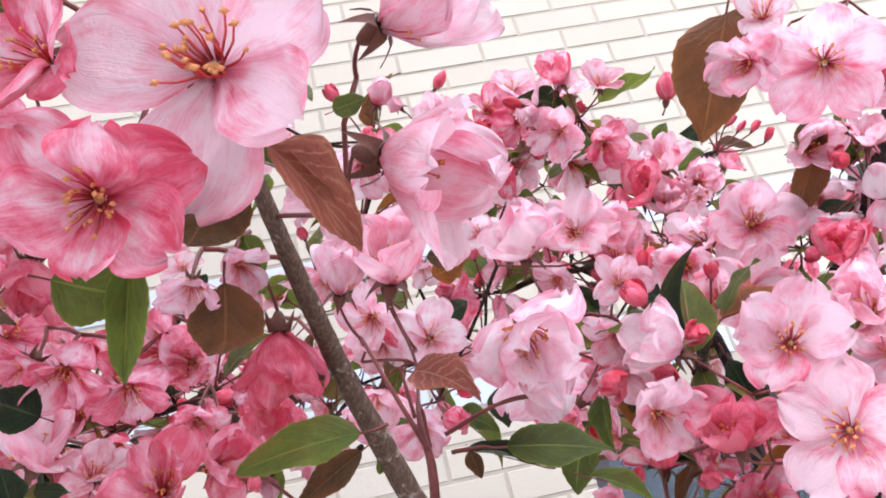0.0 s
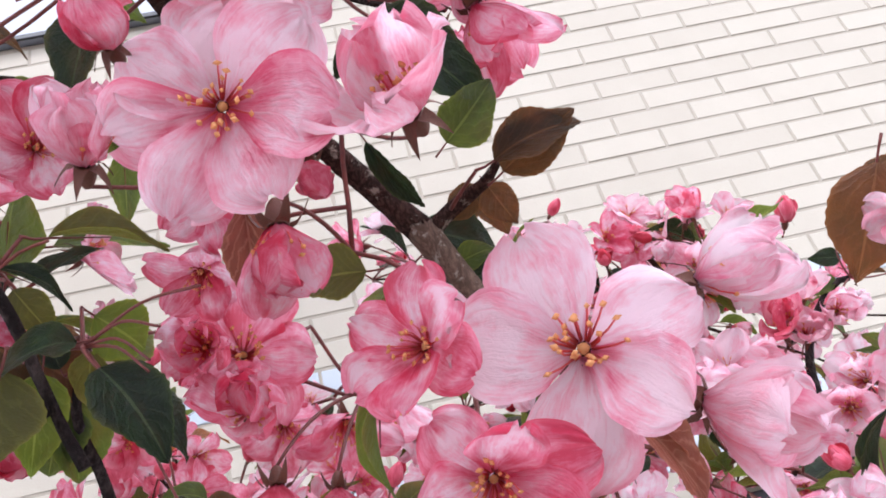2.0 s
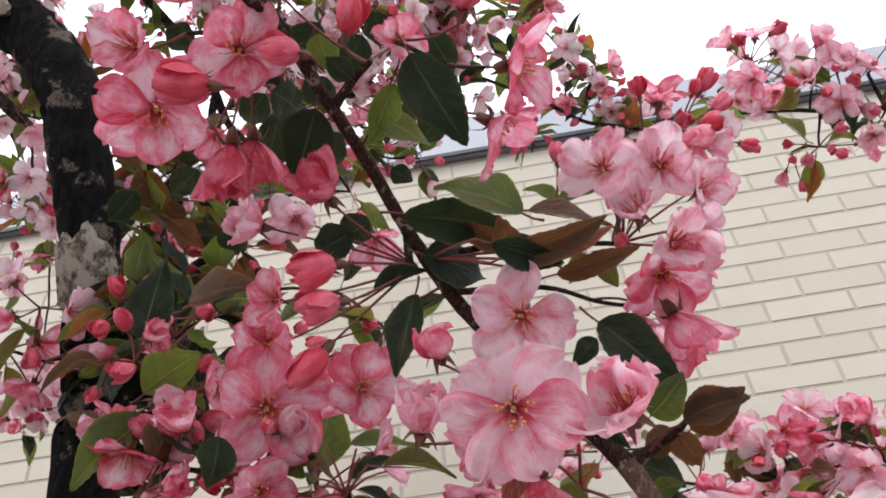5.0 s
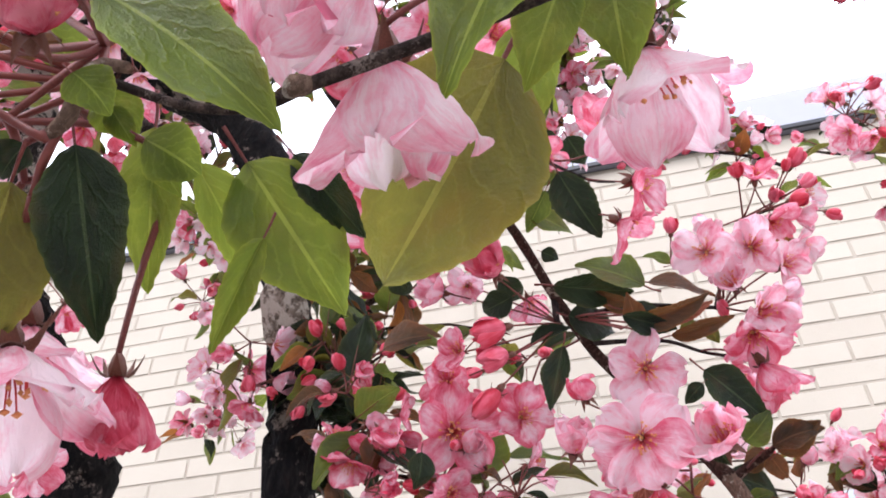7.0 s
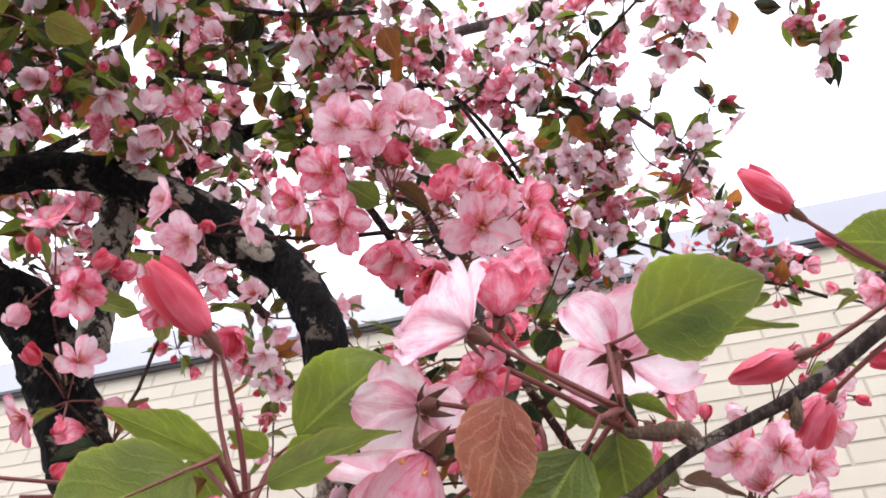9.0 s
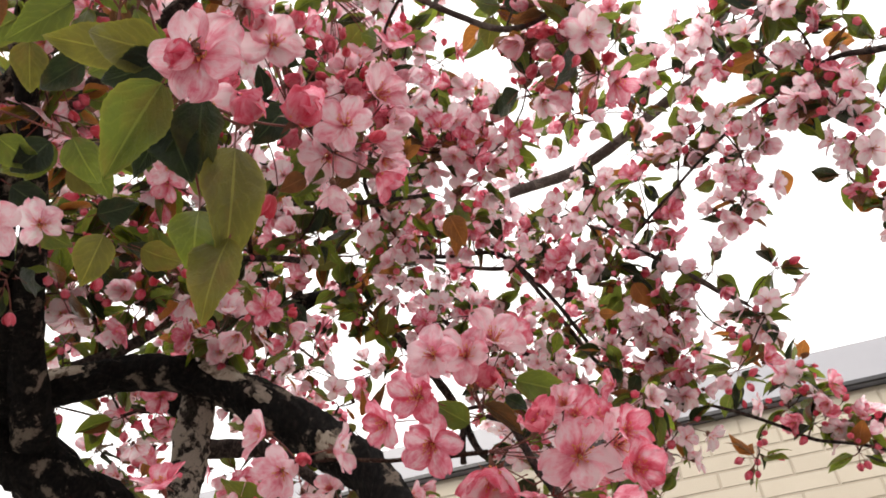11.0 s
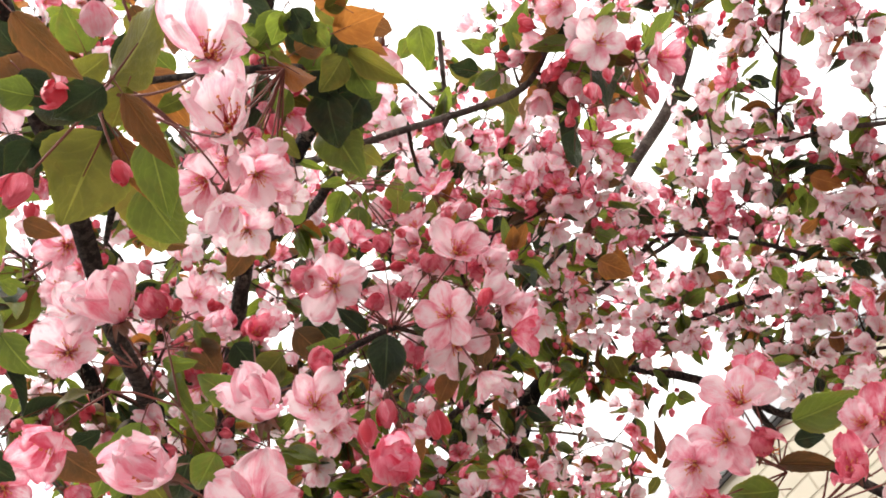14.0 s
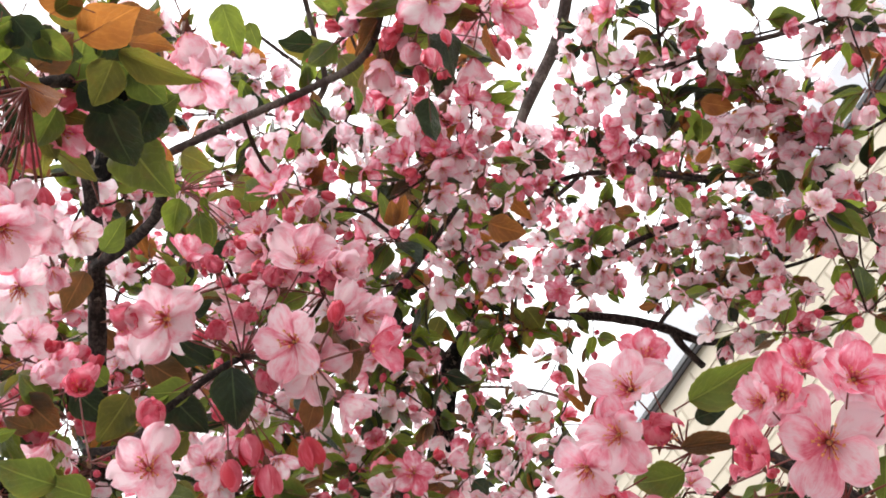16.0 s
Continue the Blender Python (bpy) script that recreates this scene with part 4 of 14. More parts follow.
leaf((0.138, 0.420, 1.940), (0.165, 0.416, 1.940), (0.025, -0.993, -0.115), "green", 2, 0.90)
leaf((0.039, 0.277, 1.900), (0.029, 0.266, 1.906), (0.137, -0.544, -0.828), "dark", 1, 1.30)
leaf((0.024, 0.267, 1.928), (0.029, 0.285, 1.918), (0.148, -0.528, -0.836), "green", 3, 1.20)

# the branch itself
branch("branch", [(-0.013, 0.224, 1.931, 0.0030), (0.007, 0.266, 1.932, 0.0032), (0.021, 0.304, 1.922, 0.0034), (0.035, 0.336, 1.906, 0.0036), (0.051, 0.373, 1.882, 0.0038), (0.072, 0.402, 1.851, 0.0041), (0.103, 0.427, 1.819, 0.0045), (0.129, 0.444, 1.790, 0.0050), (0.144, 0.453, 1.772, 0.0060)], BARK_BROWN, 12, 0.005, 0.1, 46, "dark brown flowering branch with small scars")
branch("twig", [(0.146, 0.454, 1.770, 0.0037), (0.160, 0.448, 1.777, 0.0031), (0.170, 0.440, 1.778, 0.0023), (0.175, 0.428, 1.777, 0.0015)], BARK_BROWN, 8, 0.004, 0.12, 47)
branch("twig", [(0.023, 0.307, 1.920, 0.0030), (0.038, 0.289, 1.916, 0.0023), (0.049, 0.278, 1.913, 0.0017)], BARK_BROWN, 7, 0.004, 0.12, 48)
branch("twig", [(0.049, 0.371, 1.883, 0.0031), (0.048, 0.377, 1.869, 0.0024), (0.051, 0.381, 1.866, 0.0018)], BARK_BRANCH, 7, 0.004, 0.12, 49)
branch("twig", [(0.058, 0.382, 1.872, 0.0025), (0.102, 0.378, 1.871, 0.0018), (0.140, 0.377, 1.861, 0.0015), (0.161, 0.374, 1.853, 0.0013)], BARK_BRANCH, 7, 0.005, 0.1, 50)
branch("twig", [(0.068, 0.396, 1.858, 0.0022), (0.116, 0.392, 1.848, 0.0014), (0.143, 0.394, 1.834, 0.0012), (0.168, 0.396, 1.826, 0.0010)], BARK_BRANCH, 6, 0.005, 0.1, 51)
branch("twig", [(0.020, 0.284, 1.929, 0.0018), (-0.002, 0.266, 1.935, 0.0015), (-0.041, 0.260, 1.939, 0.0012)], BARK_BRANCH, 6, 0.005, 0.1, 52)
branch("twig", [(0.063, 0.273, 1.918, 0.0013), (0.088, 0.281, 1.902, 0.0011), (0.104, 0.281, 1.895, 0.0008)], BARK_BRANCH, 6, 0.005, 0.1, 53)

# flowers below the fork, closest to the camera
blossom((0.171, 0.393, 1.680), (-0.064, -0.926, -0.371), 0.0385, "flat", 5, "pale", 54, hub=(0.159, 0.426, 1.685), spin=1.68)
blossom((0.130, 0.396, 1.693), (-0.546, -0.826, -0.141), 0.0260, "open", 6, "pink", 55, hub=(0.151, 0.423, 1.713), spin=1.40)
blossom((0.139, 0.404, 1.655), (-0.050, -0.833, -0.551), 0.0285, "open", 6, "pink", 56, hub=(0.143, 0.426, 1.689), spin=4.47)
blossom((0.066, 0.488, 1.755), (0.195, -0.916, -0.349), 0.0331, "flat", 5, "pink", 57, hub=(0.092, 0.523, 1.782))
blossom((0.058, 0.457, 1.744), (-0.106, -0.934, -0.342), 0.0252, "goblet", 6, "pink", 58, hub=(0.033, 0.491, 1.776))
blossom((0.070, 0.464, 1.719), (0.086, -0.995, -0.050), 0.0283, "goblet", 6, "pink", 59, hub=(0.053, 0.482, 1.741))
blossom((0.097, 0.376, 1.729), (-0.044, 0.221, -0.974), 0.0315, "ball", 5, "pink", 60, hub=(0.116, 0.416, 1.743))
blossom((0.075, 0.468, 1.691), (-0.041, -0.106, -0.994), 0.0283, "goblet", 5, "deep", 61, hub=(0.103, 0.495, 1.731))
blossom((0.094, 0.481, 1.690), (-0.130, 0.041, -0.991), 0.0234, "goblet", 5, "deep", 62, hub=(0.109, 0.496, 1.730))
blossom((0.217, 0.409, 1.701), (0.813, -0.578, -0.067), 0.0330, "goblet", 5, "blush", 63, hub=(0.208, 0.428, 1.700))
blossom((0.211, 0.429, 1.671), (0.795, -0.277, -0.539), 0.0385, "goblet", 6, "pale", 64, hub=(0.200, 0.454, 1.668))
blossom((0.099, 0.527, 1.735), (0.150, -0.327, -0.933), 0.0278, "open", 5, "pink", 65, hub=(0.095, 0.540, 1.753))
blossom((0.119, 0.543, 1.749), (-0.170, -0.223, -0.960), 0.0267, "open", 5, "pale", 66, hub=(0.109, 0.537, 1.760))
blossom((0.073, 0.532, 1.742), (0.193, -0.637, -0.746), 0.0234, "open", 5, "pink", 67, hub=(0.095, 0.540, 1.753))
leaf((0.088, 0.380, 1.742), (0.086, 0.402, 1.717), (0.128, -0.757, -0.641), "red", 2, 1.00)
leaf((0.119, 0.412, 1.732), (0.094, 0.419, 1.738), (0.269, -0.908, -0.321), "olive", 1, 1.15)
leaf((0.180, 0.403, 1.662), (0.201, 0.427, 1.640), (-0.212, -0.908, 0.360), "red", 2, 0.95, hub=(0.175, 0.418, 1.669))
leaf((0.173, 0.409, 1.665), (0.193, 0.427, 1.662), (-0.123, -0.987, 0.106), "green", 4, 1.00)
leaf((0.115, 0.431, 1.702), (0.109, 0.457, 1.671), (-0.832, -0.552, -0.050), "green", 4, 0.55)
leaf((0.175, 0.425, 1.770), (0.203, 0.407, 1.779), (-0.141, -0.936, -0.322), "bronze", 0, 1.10)
leaf((0.172, 0.444, 1.780), (0.181, 0.454, 1.765), (-0.183, -0.759, -0.625), "bronze", 1, 1.20)
leaf((0.167, 0.447, 1.778), (0.156, 0.453, 1.773), (-0.137, -0.762, -0.633), "bronze", 1, 1.20)
leaf((0.153, 0.455, 1.754), (0.170, 0.450, 1.757), (-0.022, -0.992, -0.125), "green", 1, 1.00)
leaf((0.154, 0.458, 1.749), (0.174, 0.456, 1.747), (0.017, -0.997, 0.071), "dark", 1, 1.10)
leaf((0.129, 0.415, 1.788), (0.146, 0.442, 1.772), (-0.505, -0.780, -0.369), "dark", 4, 0.70)
leaf((0.153, 0.395, 1.763), (0.172, 0.379, 1.773), (-0.164, -0.670, -0.724), "green", 1, 1.10)
leaf((0.111, 0.394, 1.781), (0.116, 0.399, 1.775), (0.075, -0.885, -0.459), "dark", 1, 1.40)
leaf((0.120, 0.424, 1.647), (0.141, 0.435, 1.642), (-0.091, -0.883, -0.460), "green", 1, 1.30)

# the spur with long stalks
leaf((0.008, 0.500, 1.770), (0.040, 0.500, 1.725), (0.544, -0.823, -0.165), "dark", 1, 0.95, hub=(0.003, 0.507, 1.783))
leaf((-0.000, 0.522, 1.788), (0.019, 0.534, 1.817), (0.299, -0.864, -0.406), "green", 1, 1.30, hub=(0.003, 0.507, 1.783))
leaf((-0.010, 0.501, 1.775), (-0.014, 0.490, 1.788), (0.399, -0.909, 0.116), "dark", 1, 1.20, hub=(0.003, 0.507, 1.783))
leaf((0.008, 0.494, 1.777), (0.000, 0.464, 1.779), (0.341, -0.838, 0.426), "green", 4, 0.70, hub=(0.003, 0.507, 1.783))
leaf((-0.019, 0.524, 1.774), (-0.029, 0.538, 1.742), (0.355, -0.812, -0.462), "green", 1, 1.30, hub=(0.003, 0.507, 1.783))
leaf((-0.012, 0.524, 1.778), (-0.018, 0.544, 1.739), (0.333, -0.821, -0.464), "green", 1, 1.10, hub=(0.003, 0.507, 1.783))
leaf((-0.014, 0.573, 1.728), (-0.036, 0.566, 1.726), (0.411, -0.900, 0.144), "dark", 1, 1.10)
leaf((-0.014, 0.502, 1.840), (0.034, 0.519, 1.840), (0.303, -0.887, 0.350), "green", 2, 0.70)
leaf((0.027, 0.582, 1.737), (0.005, 0.573, 1.742), (0.332, -0.833, 0.442), "green", 1, 1.00)
leaf((0.021, 0.584, 1.729), (0.048, 0.589, 1.732), (0.301, -0.904, 0.302), "bronze", 1, 1.00)
branch("twig", [(0.001, 0.507, 1.792, 0.0015), (-0.012, 0.524, 1.767, 0.0023), (-0.009, 0.544, 1.745, 0.0026), (-0.005, 0.557, 1.721, 0.0031), (-0.002, 0.567, 1.697, 0.0034)], BARK_BRANCH, 8, 0.005, 0.12, 68)
branch("twig", [(-0.007, 0.551, 1.732, 0.0021), (0.002, 0.550, 1.729, 0.0018)], BARK_BRANCH, 7, 0.003, 0.2, 69)
branch("branch", [(0.144, 0.453, 1.772, 0.0062), (0.166, 0.455, 1.717, 0.0026), (0.173, 0.466, 1.687, 0.0028), (0.181, 0.493, 1.661, 0.0035), (0.188, 0.523, 1.644, 0.0040), (0.197, 0.541, 1.622, 0.0043), (0.206, 0.557, 1.600, 0.0047), (0.231, 0.602, 1.549, 0.0060), (0.273, 0.714, 1.462, 0.0089)], BARK_STEM, 12, 0.005, 0.09, 70, "brown stem with pale pores")
branch("twig", [(0.183, 0.517, 1.645, 0.0025), (0.175, 0.512, 1.643, 0.0018), (0.171, 0.511, 1.645, 0.0008)], BARK_STEM, 7, 0.003, 0.15, 71)

# flowers and leaves low by the stem
blossom((0.259, 0.538, 1.654), (-0.079, -0.778, -0.623), 0.0378, "cup", 6, "blush", 72, hub=(0.275, 0.568, 1.635))
blossom((0.266, 0.560, 1.649), (-0.091, -0.464, -0.881), 0.0256, "open", 5, "blush", 73, hub=(0.266, 0.570, 1.637))
blossom((0.215, 0.572, 1.704), (0.166, -0.880, 0.444), 0.0380, "goblet", 5, "pale", 74, hub=(0.222, 0.603, 1.682))
blossom((0.230, 0.610, 1.689), (0.108, -0.961, -0.256), 0.0206, "open", 5, "blush", 75, hub=(0.221, 0.615, 1.681))
blossom((0.192, 0.582, 1.708), (0.161, -0.831, 0.532), 0.0286, "goblet", 5, "blush", 76, hub=(0.198, 0.610, 1.696))
blossom((0.169, 0.496, 1.654), (-0.135, 0.252, -0.958), 0.0273, "goblet", 5, "deep", 77, hub=(0.166, 0.475, 1.672))
blossom((0.156, 0.558, 1.659), (-0.126, -0.164, -0.978), 0.0234, "goblet", 5, "deep", 78, hub=(0.167, 0.548, 1.685))
blossom((0.207, 0.642, 1.721), (-0.413, -0.671, -0.615), 0.0226, "open", 5, "pale", 79, hub=(0.197, 0.651, 1.701))
blossom((0.205, 0.647, 1.682), (-0.275, -0.167, -0.947), 0.0237, "open", 5, "pale", 80, hub=(0.224, 0.633, 1.688))
blossom((0.218, 0.625, 1.652), (-0.182, -0.533, -0.826), 0.0177, "open", 5, "pale", 81, hub=(0.219, 0.608, 1.637))
blossom((0.384, 0.580, 1.640), (-0.483, -0.874, -0.045), 0.0302, "open", 6, "pale", 82, hub=(0.377, 0.621, 1.632))
blossom((0.385, 0.567, 1.595), (-0.469, -0.879, -0.089), 0.0325, "flat", 5, "pale", 83, hub=(0.375, 0.607, 1.595))
blossom((0.325, 0.609, 1.630), (-0.122, -0.832, -0.541), 0.0243, "open", 6, "pale", 84, hub=(0.340, 0.629, 1.614))
blossom((0.347, 0.614, 1.659), (-0.777, -0.545, 0.315), 0.0315, "goblet", 5, "blush", 85, hub=(0.361, 0.622, 1.651))
blossom((0.358, 0.613, 1.608), (-0.281, -0.820, 0.499), 0.0321, "goblet", 6, "deep", 86, hub=(0.377, 0.628, 1.600))
blossom((0.462, 0.705, 1.763), (-0.391, -0.906, -0.162), 0.0358, "open", 6, "pale", 87, hub=(0.456, 0.740, 1.748))
blossom((0.445, 0.708, 1.721), (-0.310, -0.785, -0.537), 0.0305, "open", 6, "pale", 88, hub=(0.456, 0.740, 1.748))
blossom((0.420, 0.701, 1.711), (-0.585, -0.803, 0.120), 0.0328, "cup", 5, "pale", 89, hub=(0.456, 0.740, 1.748))
blossom((0.413, 0.714, 1.746), (-0.670, -0.702, -0.240), 0.0311, "cup", 5, "pale", 90, hub=(0.456, 0.740, 1.748))
blossom((0.337, 0.633, 1.709), (0.101, -0.993, -0.057), 0.0181, "open", 5, "pale", 91, hub=(0.333, 0.650, 1.698))
blossom((0.340, 0.671, 1.696), (-0.495, -0.655, -0.571), 0.0211, "open", 5, "pale", 92, hub=(0.339, 0.668, 1.705))
blossom((0.338, 0.679, 1.675), (-0.354, -0.463, -0.813), 0.0193, "open", 5, "pale", 93, hub=(0.339, 0.668, 1.705))
blossom((0.363, 0.751, 1.806), (-0.244, -0.923, -0.297), 0.0305, "open", 6, "pale", 94, hub=(0.377, 0.776, 1.794))
blossom((0.385, 0.763, 1.814), (0.232, -0.892, -0.387), 0.0312, "cup", 5, "pale", 95, hub=(0.377, 0.776, 1.794))
blossom((0.434, 0.799, 1.886), (-0.284, -0.919, -0.274), 0.0278, "open", 5, "blush", 96, hub=(0.459, 0.824, 1.869))
blossom((0.440, 0.803, 1.916), (-0.092, -0.960, 0.263), 0.0208, "open", 5, "pale", 97, hub=(0.459, 0.824, 1.869))
blossom((0.300, 0.659, 1.749), (-0.176, -0.952, 0.249), 0.0390, "goblet", 5, "blush", 98, hub=(0.305, 0.668, 1.727))
blossom((0.295, 0.742, 1.813), (-0.282, -0.939, -0.195), 0.0190, "open", 5, "blush", 99, hub=(0.302, 0.751, 1.792))
blossom((0.485, 0.598, 1.803), (-0.521, -0.733, -0.436), 0.0357, "flat", 5, "pale", 100, hub=(0.525, 0.604, 1.850))
blossom((0.456, 0.617, 1.826), (-0.811, -0.397, -0.429), 0.0275, "open", 6, "pale", 101, hub=(0.497, 0.622, 1.855))
blossom((0.469, 0.605, 1.848), (-0.475, -0.877, -0.064), 0.0240, "open", 5, "blush", 102, hub=(0.502, 0.625, 1.847))
blossom((0.495, 0.669, 1.791), (0.040, -0.958, -0.284), 0.0292, "cup", 5, "pale", 103, hub=(0.505, 0.696, 1.779))
blossom((0.510, 0.698, 1.770), (-0.544, -0.531, -0.649), 0.0196, "open", 5, "pale", 104, hub=(0.508, 0.695, 1.777))
blossom((0.452, 0.618, 1.692), (-0.362, -0.921, 0.142), 0.0292, "goblet", 6, "deep", 105, hub=(0.457, 0.641, 1.688))
blossom((0.435, 0.594, 1.650), (-0.670, -0.718, 0.189), 0.0329, "goblet", 5, "pale", 106, hub=(0.446, 0.615, 1.639))
blossom((0.400, 0.793, 1.789), (-0.125, -0.960, 0.251), 0.0472, "goblet", 5, "pale", 107, hub=(0.394, 0.791, 1.799))
blossom((0.458, 0.779, 1.861), (-0.301, -0.931, 0.205), 0.0318, "goblet", 5, "pale", 108, hub=(0.471, 0.803, 1.852))
blossom((0.432, 0.778, 1.839), (-0.355, -0.932, 0.070), 0.0354, "goblet", 6, "deep", 109, hub=(0.446, 0.808, 1.818))
blossom((0.450, 0.787, 1.831), (-0.097, -0.995, -0.012), 0.0314, "goblet", 6, "pale", 110, hub=(0.446, 0.808, 1.818))
blossom((0.478, 0.779, 1.843), (-0.411, -0.792, -0.452), 0.0341, "goblet", 5, "pale", 111, hub=(0.498, 0.781, 1.865))
blossom((0.435, 0.719, 1.763), (-0.586, -0.808, 0.055), 0.0322, "cup", 5, "blush", 112, hub=(0.450, 0.740, 1.754))
bud((0.504, 0.822, 1.956), (0.509, 0.806, 1.975), 1.10, 113, hub=(0.500, 0.831, 1.947), kind=2)
bud((0.511, 0.764, 1.881), (0.518, 0.756, 1.886), 0.90, 114, hub=(0.503, 0.777, 1.867), kind=0)
bud((0.518, 0.764, 1.874), (0.524, 0.757, 1.879), 0.90, 115, hub=(0.503, 0.777, 1.867), kind=0)
bud((0.527, 0.761, 1.870), (0.533, 0.754, 1.875), 0.90, 116, hub=(0.503, 0.777, 1.867), kind=0)
bud((0.535, 0.762, 1.860), (0.541, 0.754, 1.866), 0.90, 117, hub=(0.503, 0.777, 1.867), kind=0)
bud((0.507, 0.761, 1.888), (0.513, 0.754, 1.894), 0.90, 118, hub=(0.503, 0.777, 1.867), kind=0)
bud((0.499, 0.765, 1.890), (0.505, 0.757, 1.895), 0.90, 119, hub=(0.503, 0.777, 1.867), kind=0)
cluster((0.416, 0.998, 2.031), (-0.393, -0.918, 0.050), 4, 2, 3, 840, 2, 0.036, 0.022, "pale")
cluster((0.444, 0.966, 2.010), (-0.155, -0.986, -0.055), 5, 2, 1, 847, 2, 0.036, 0.022, "pale")
cluster((0.460, 0.962, 1.968), (-0.174, -0.985, -0.016), 4, 2, 2, 854, 2, 0.036, 0.024, "pale")
cluster((0.386, 0.995, 1.991), (-0.566, -0.825, -0.006), 3, 2, 4, 861, 2, 0.036, 0.020, "pale")
cluster((0.387, 0.658, 1.680), (-0.354, -0.924, -0.146), 0, 2, 4, 868, 2, 0.036, 0.025, "pale")
cluster((0.363, 0.643, 1.655), (-0.368, -0.889, -0.273), 0, 2, 4, 875, 2, 0.036, 0.025, "pale")
cluster((0.333, 0.697, 1.691), (-0.275, -0.908, -0.315), 3, 1, 5, 882, 2, 0.036, 0.025, "pale")
cluster((0.505, 0.734, 1.753), (-0.454, -0.869, -0.199), 4, 2, 5, 889, 2, 0.036, 0.024, "pale")
cluster((0.535, 0.683, 1.763), (-0.519, -0.822, -0.233), 4, 3, 6, 896, 2, 0.036, 0.024, "pale")
cluster((0.514, 0.692, 1.719), (-0.500, -0.850, -0.165), 2, 1, 5, 903, 2, 0.036, 0.024, "pale")
cluster((0.377, 0.682, 1.603), (-0.374, -0.915, -0.153), 2, 2, 6, 910, 2, 0.036, 0.024, "pale")
cluster((0.419, 0.688, 1.583), (-0.397, -0.916, 0.059), 4, 2, 5, 917, 2, 0.036, 0.025, "pale")
cluster((0.459, 0.636, 1.619), (-0.627, -0.778, 0.040), 5, 2, 5, 924, 2, 0.036, 0.025, "pale")
cluster((0.539, 0.684, 1.693), (-0.667, -0.744, -0.047), 5, 2, 5, 931, 2, 0.036, 0.025, "pale")
cluster((0.577, 0.678, 1.787), (-0.684, -0.709, -0.171), 5, 2, 5, 938, 2, 0.036, 0.025, "pale")
cluster((0.342, 0.698, 1.585), (-0.157, -0.912, 0.380), 5, 2, 5, 945, 2, 0.036, 0.025, "pale")
cluster((0.368, 0.854, 1.829), (-0.169, -0.981, -0.099), 4, 2, 4, 952, 2, 0.036, 0.024, "pale")
cluster((0.311, 0.868, 1.827), (-0.094, -0.991, -0.092), 3, 1, 5, 959, 2, 0.036, 0.024, "pale")
cluster((0.217, 0.756, 1.846), (0.020, -0.980, -0.196), 5, 2, 4, 966, 2, 0.036, 0.024, "pale")
cluster((0.179, 0.804, 1.843), (0.079, -0.985, -0.154), 3, 2, 4, 973, 2, 0.036, 0.024, "pale")
cluster((0.249, 0.874, 1.899), (-0.013, -0.984, -0.177), 4, 2, 4, 980, 2, 0.036, 0.024, "pale")
leaf((0.246, 0.568, 1.619), (0.292, 0.571, 1.610), (-0.059, -0.939, 0.340), "green", 0, 0.90, hub=(0.224, 0.570, 1.622))
leaf((0.258, 0.579, 1.612), (0.226, 0.579, 1.627), (0.025, -0.911, 0.411), "dark", 2, 0.60)
leaf((0.455, 0.615, 1.864), (0.433, 0.672, 1.806), (-0.440, -0.723, -0.533), "bronze", 1, 1.00)
leaf((0.459, 0.638, 1.869), (0.478, 0.622, 1.873), (-0.331, -0.933, -0.145), "bronze", 0, 1.00)
leaf((0.501, 0.668, 1.787), (0.484, 0.697, 1.753), (-0.184, -0.834, -0.520), "bronze", 2, 1.00)
leaf((0.500, 0.657, 1.805), (0.502, 0.671, 1.780), (-0.519, -0.731, -0.442), "bronze", 1, 1.10)
leaf((0.476, 0.815, 1.911), (0.487, 0.803, 1.921), (-0.384, -0.768, -0.512), "green", 1, 1.20)
leaf((0.510, 0.785, 1.891), (0.486, 0.791, 1.900), (-0.382, -0.854, -0.355), "dark", 1, 1.00)
leaf((0.498, 0.788, 1.876), (0.476, 0.801, 1.872), (-0.325, -0.930, -0.173), "green", 1, 1.00)
leaf((0.512, 0.789, 1.882), (0.538, 0.782, 1.868), (-0.241, -0.959, 0.148), "bronze", 2, 0.80)
leaf((0.426, 0.616, 1.675), (0.449, 0.602, 1.671), (-0.354, -0.919, 0.173), "green", 0, 1.00)
leaf((0.362, 0.632, 1.654), (0.365, 0.637, 1.634), (-0.378, -0.890, -0.255), "green", 1, 1.00)
leaf((0.190, 0.511, 1.619), (0.147, 0.508, 1.615), (0.198, -0.871, 0.450), "green", 0, 0.85)
leaf((0.189, 0.522, 1.616), (0.163, 0.525, 1.602), (0.114, -0.991, 0.075), "bronze", 2, 0.80)
leaf((0.254, 0.599, 1.654), (0.255, 0.604, 1.636), (-0.161, -0.942, -0.295), "dark", 1, 1.10)
leaf((0.216, 0.570, 1.659), (0.240, 0.553, 1.639), (0.007, -0.986, 0.164), "red", 5, 1.10, hub=(0.213, 0.576, 1.641))
leaf((0.231, 0.570, 1.621), (0.234, 0.573, 1.609), (-0.118, -0.963, -0.244), "bronze", 1, 0.90)
leaf((0.250, 0.678, 1.729), (0.264, 0.674, 1.735), (-0.134, -0.902, -0.411), "dark", 1, 1.30)
leaf((0.256, 0.751, 1.809), (0.282, 0.751, 1.801), (-0.061, -0.988, -0.142), "bronze", 1, 1.00)
leaf((0.158, 0.460, 1.657), (0.151, 0.489, 1.641), (0.295, -0.842, -0.452), "bronze", 1, 1.10)
leaf((0.167, 0.409, 1.663), (0.153, 0.429, 1.647), (0.259, -0.677, -0.689), "bronze", 1, 1.25, hub=(0.172, 0.424, 1.678))
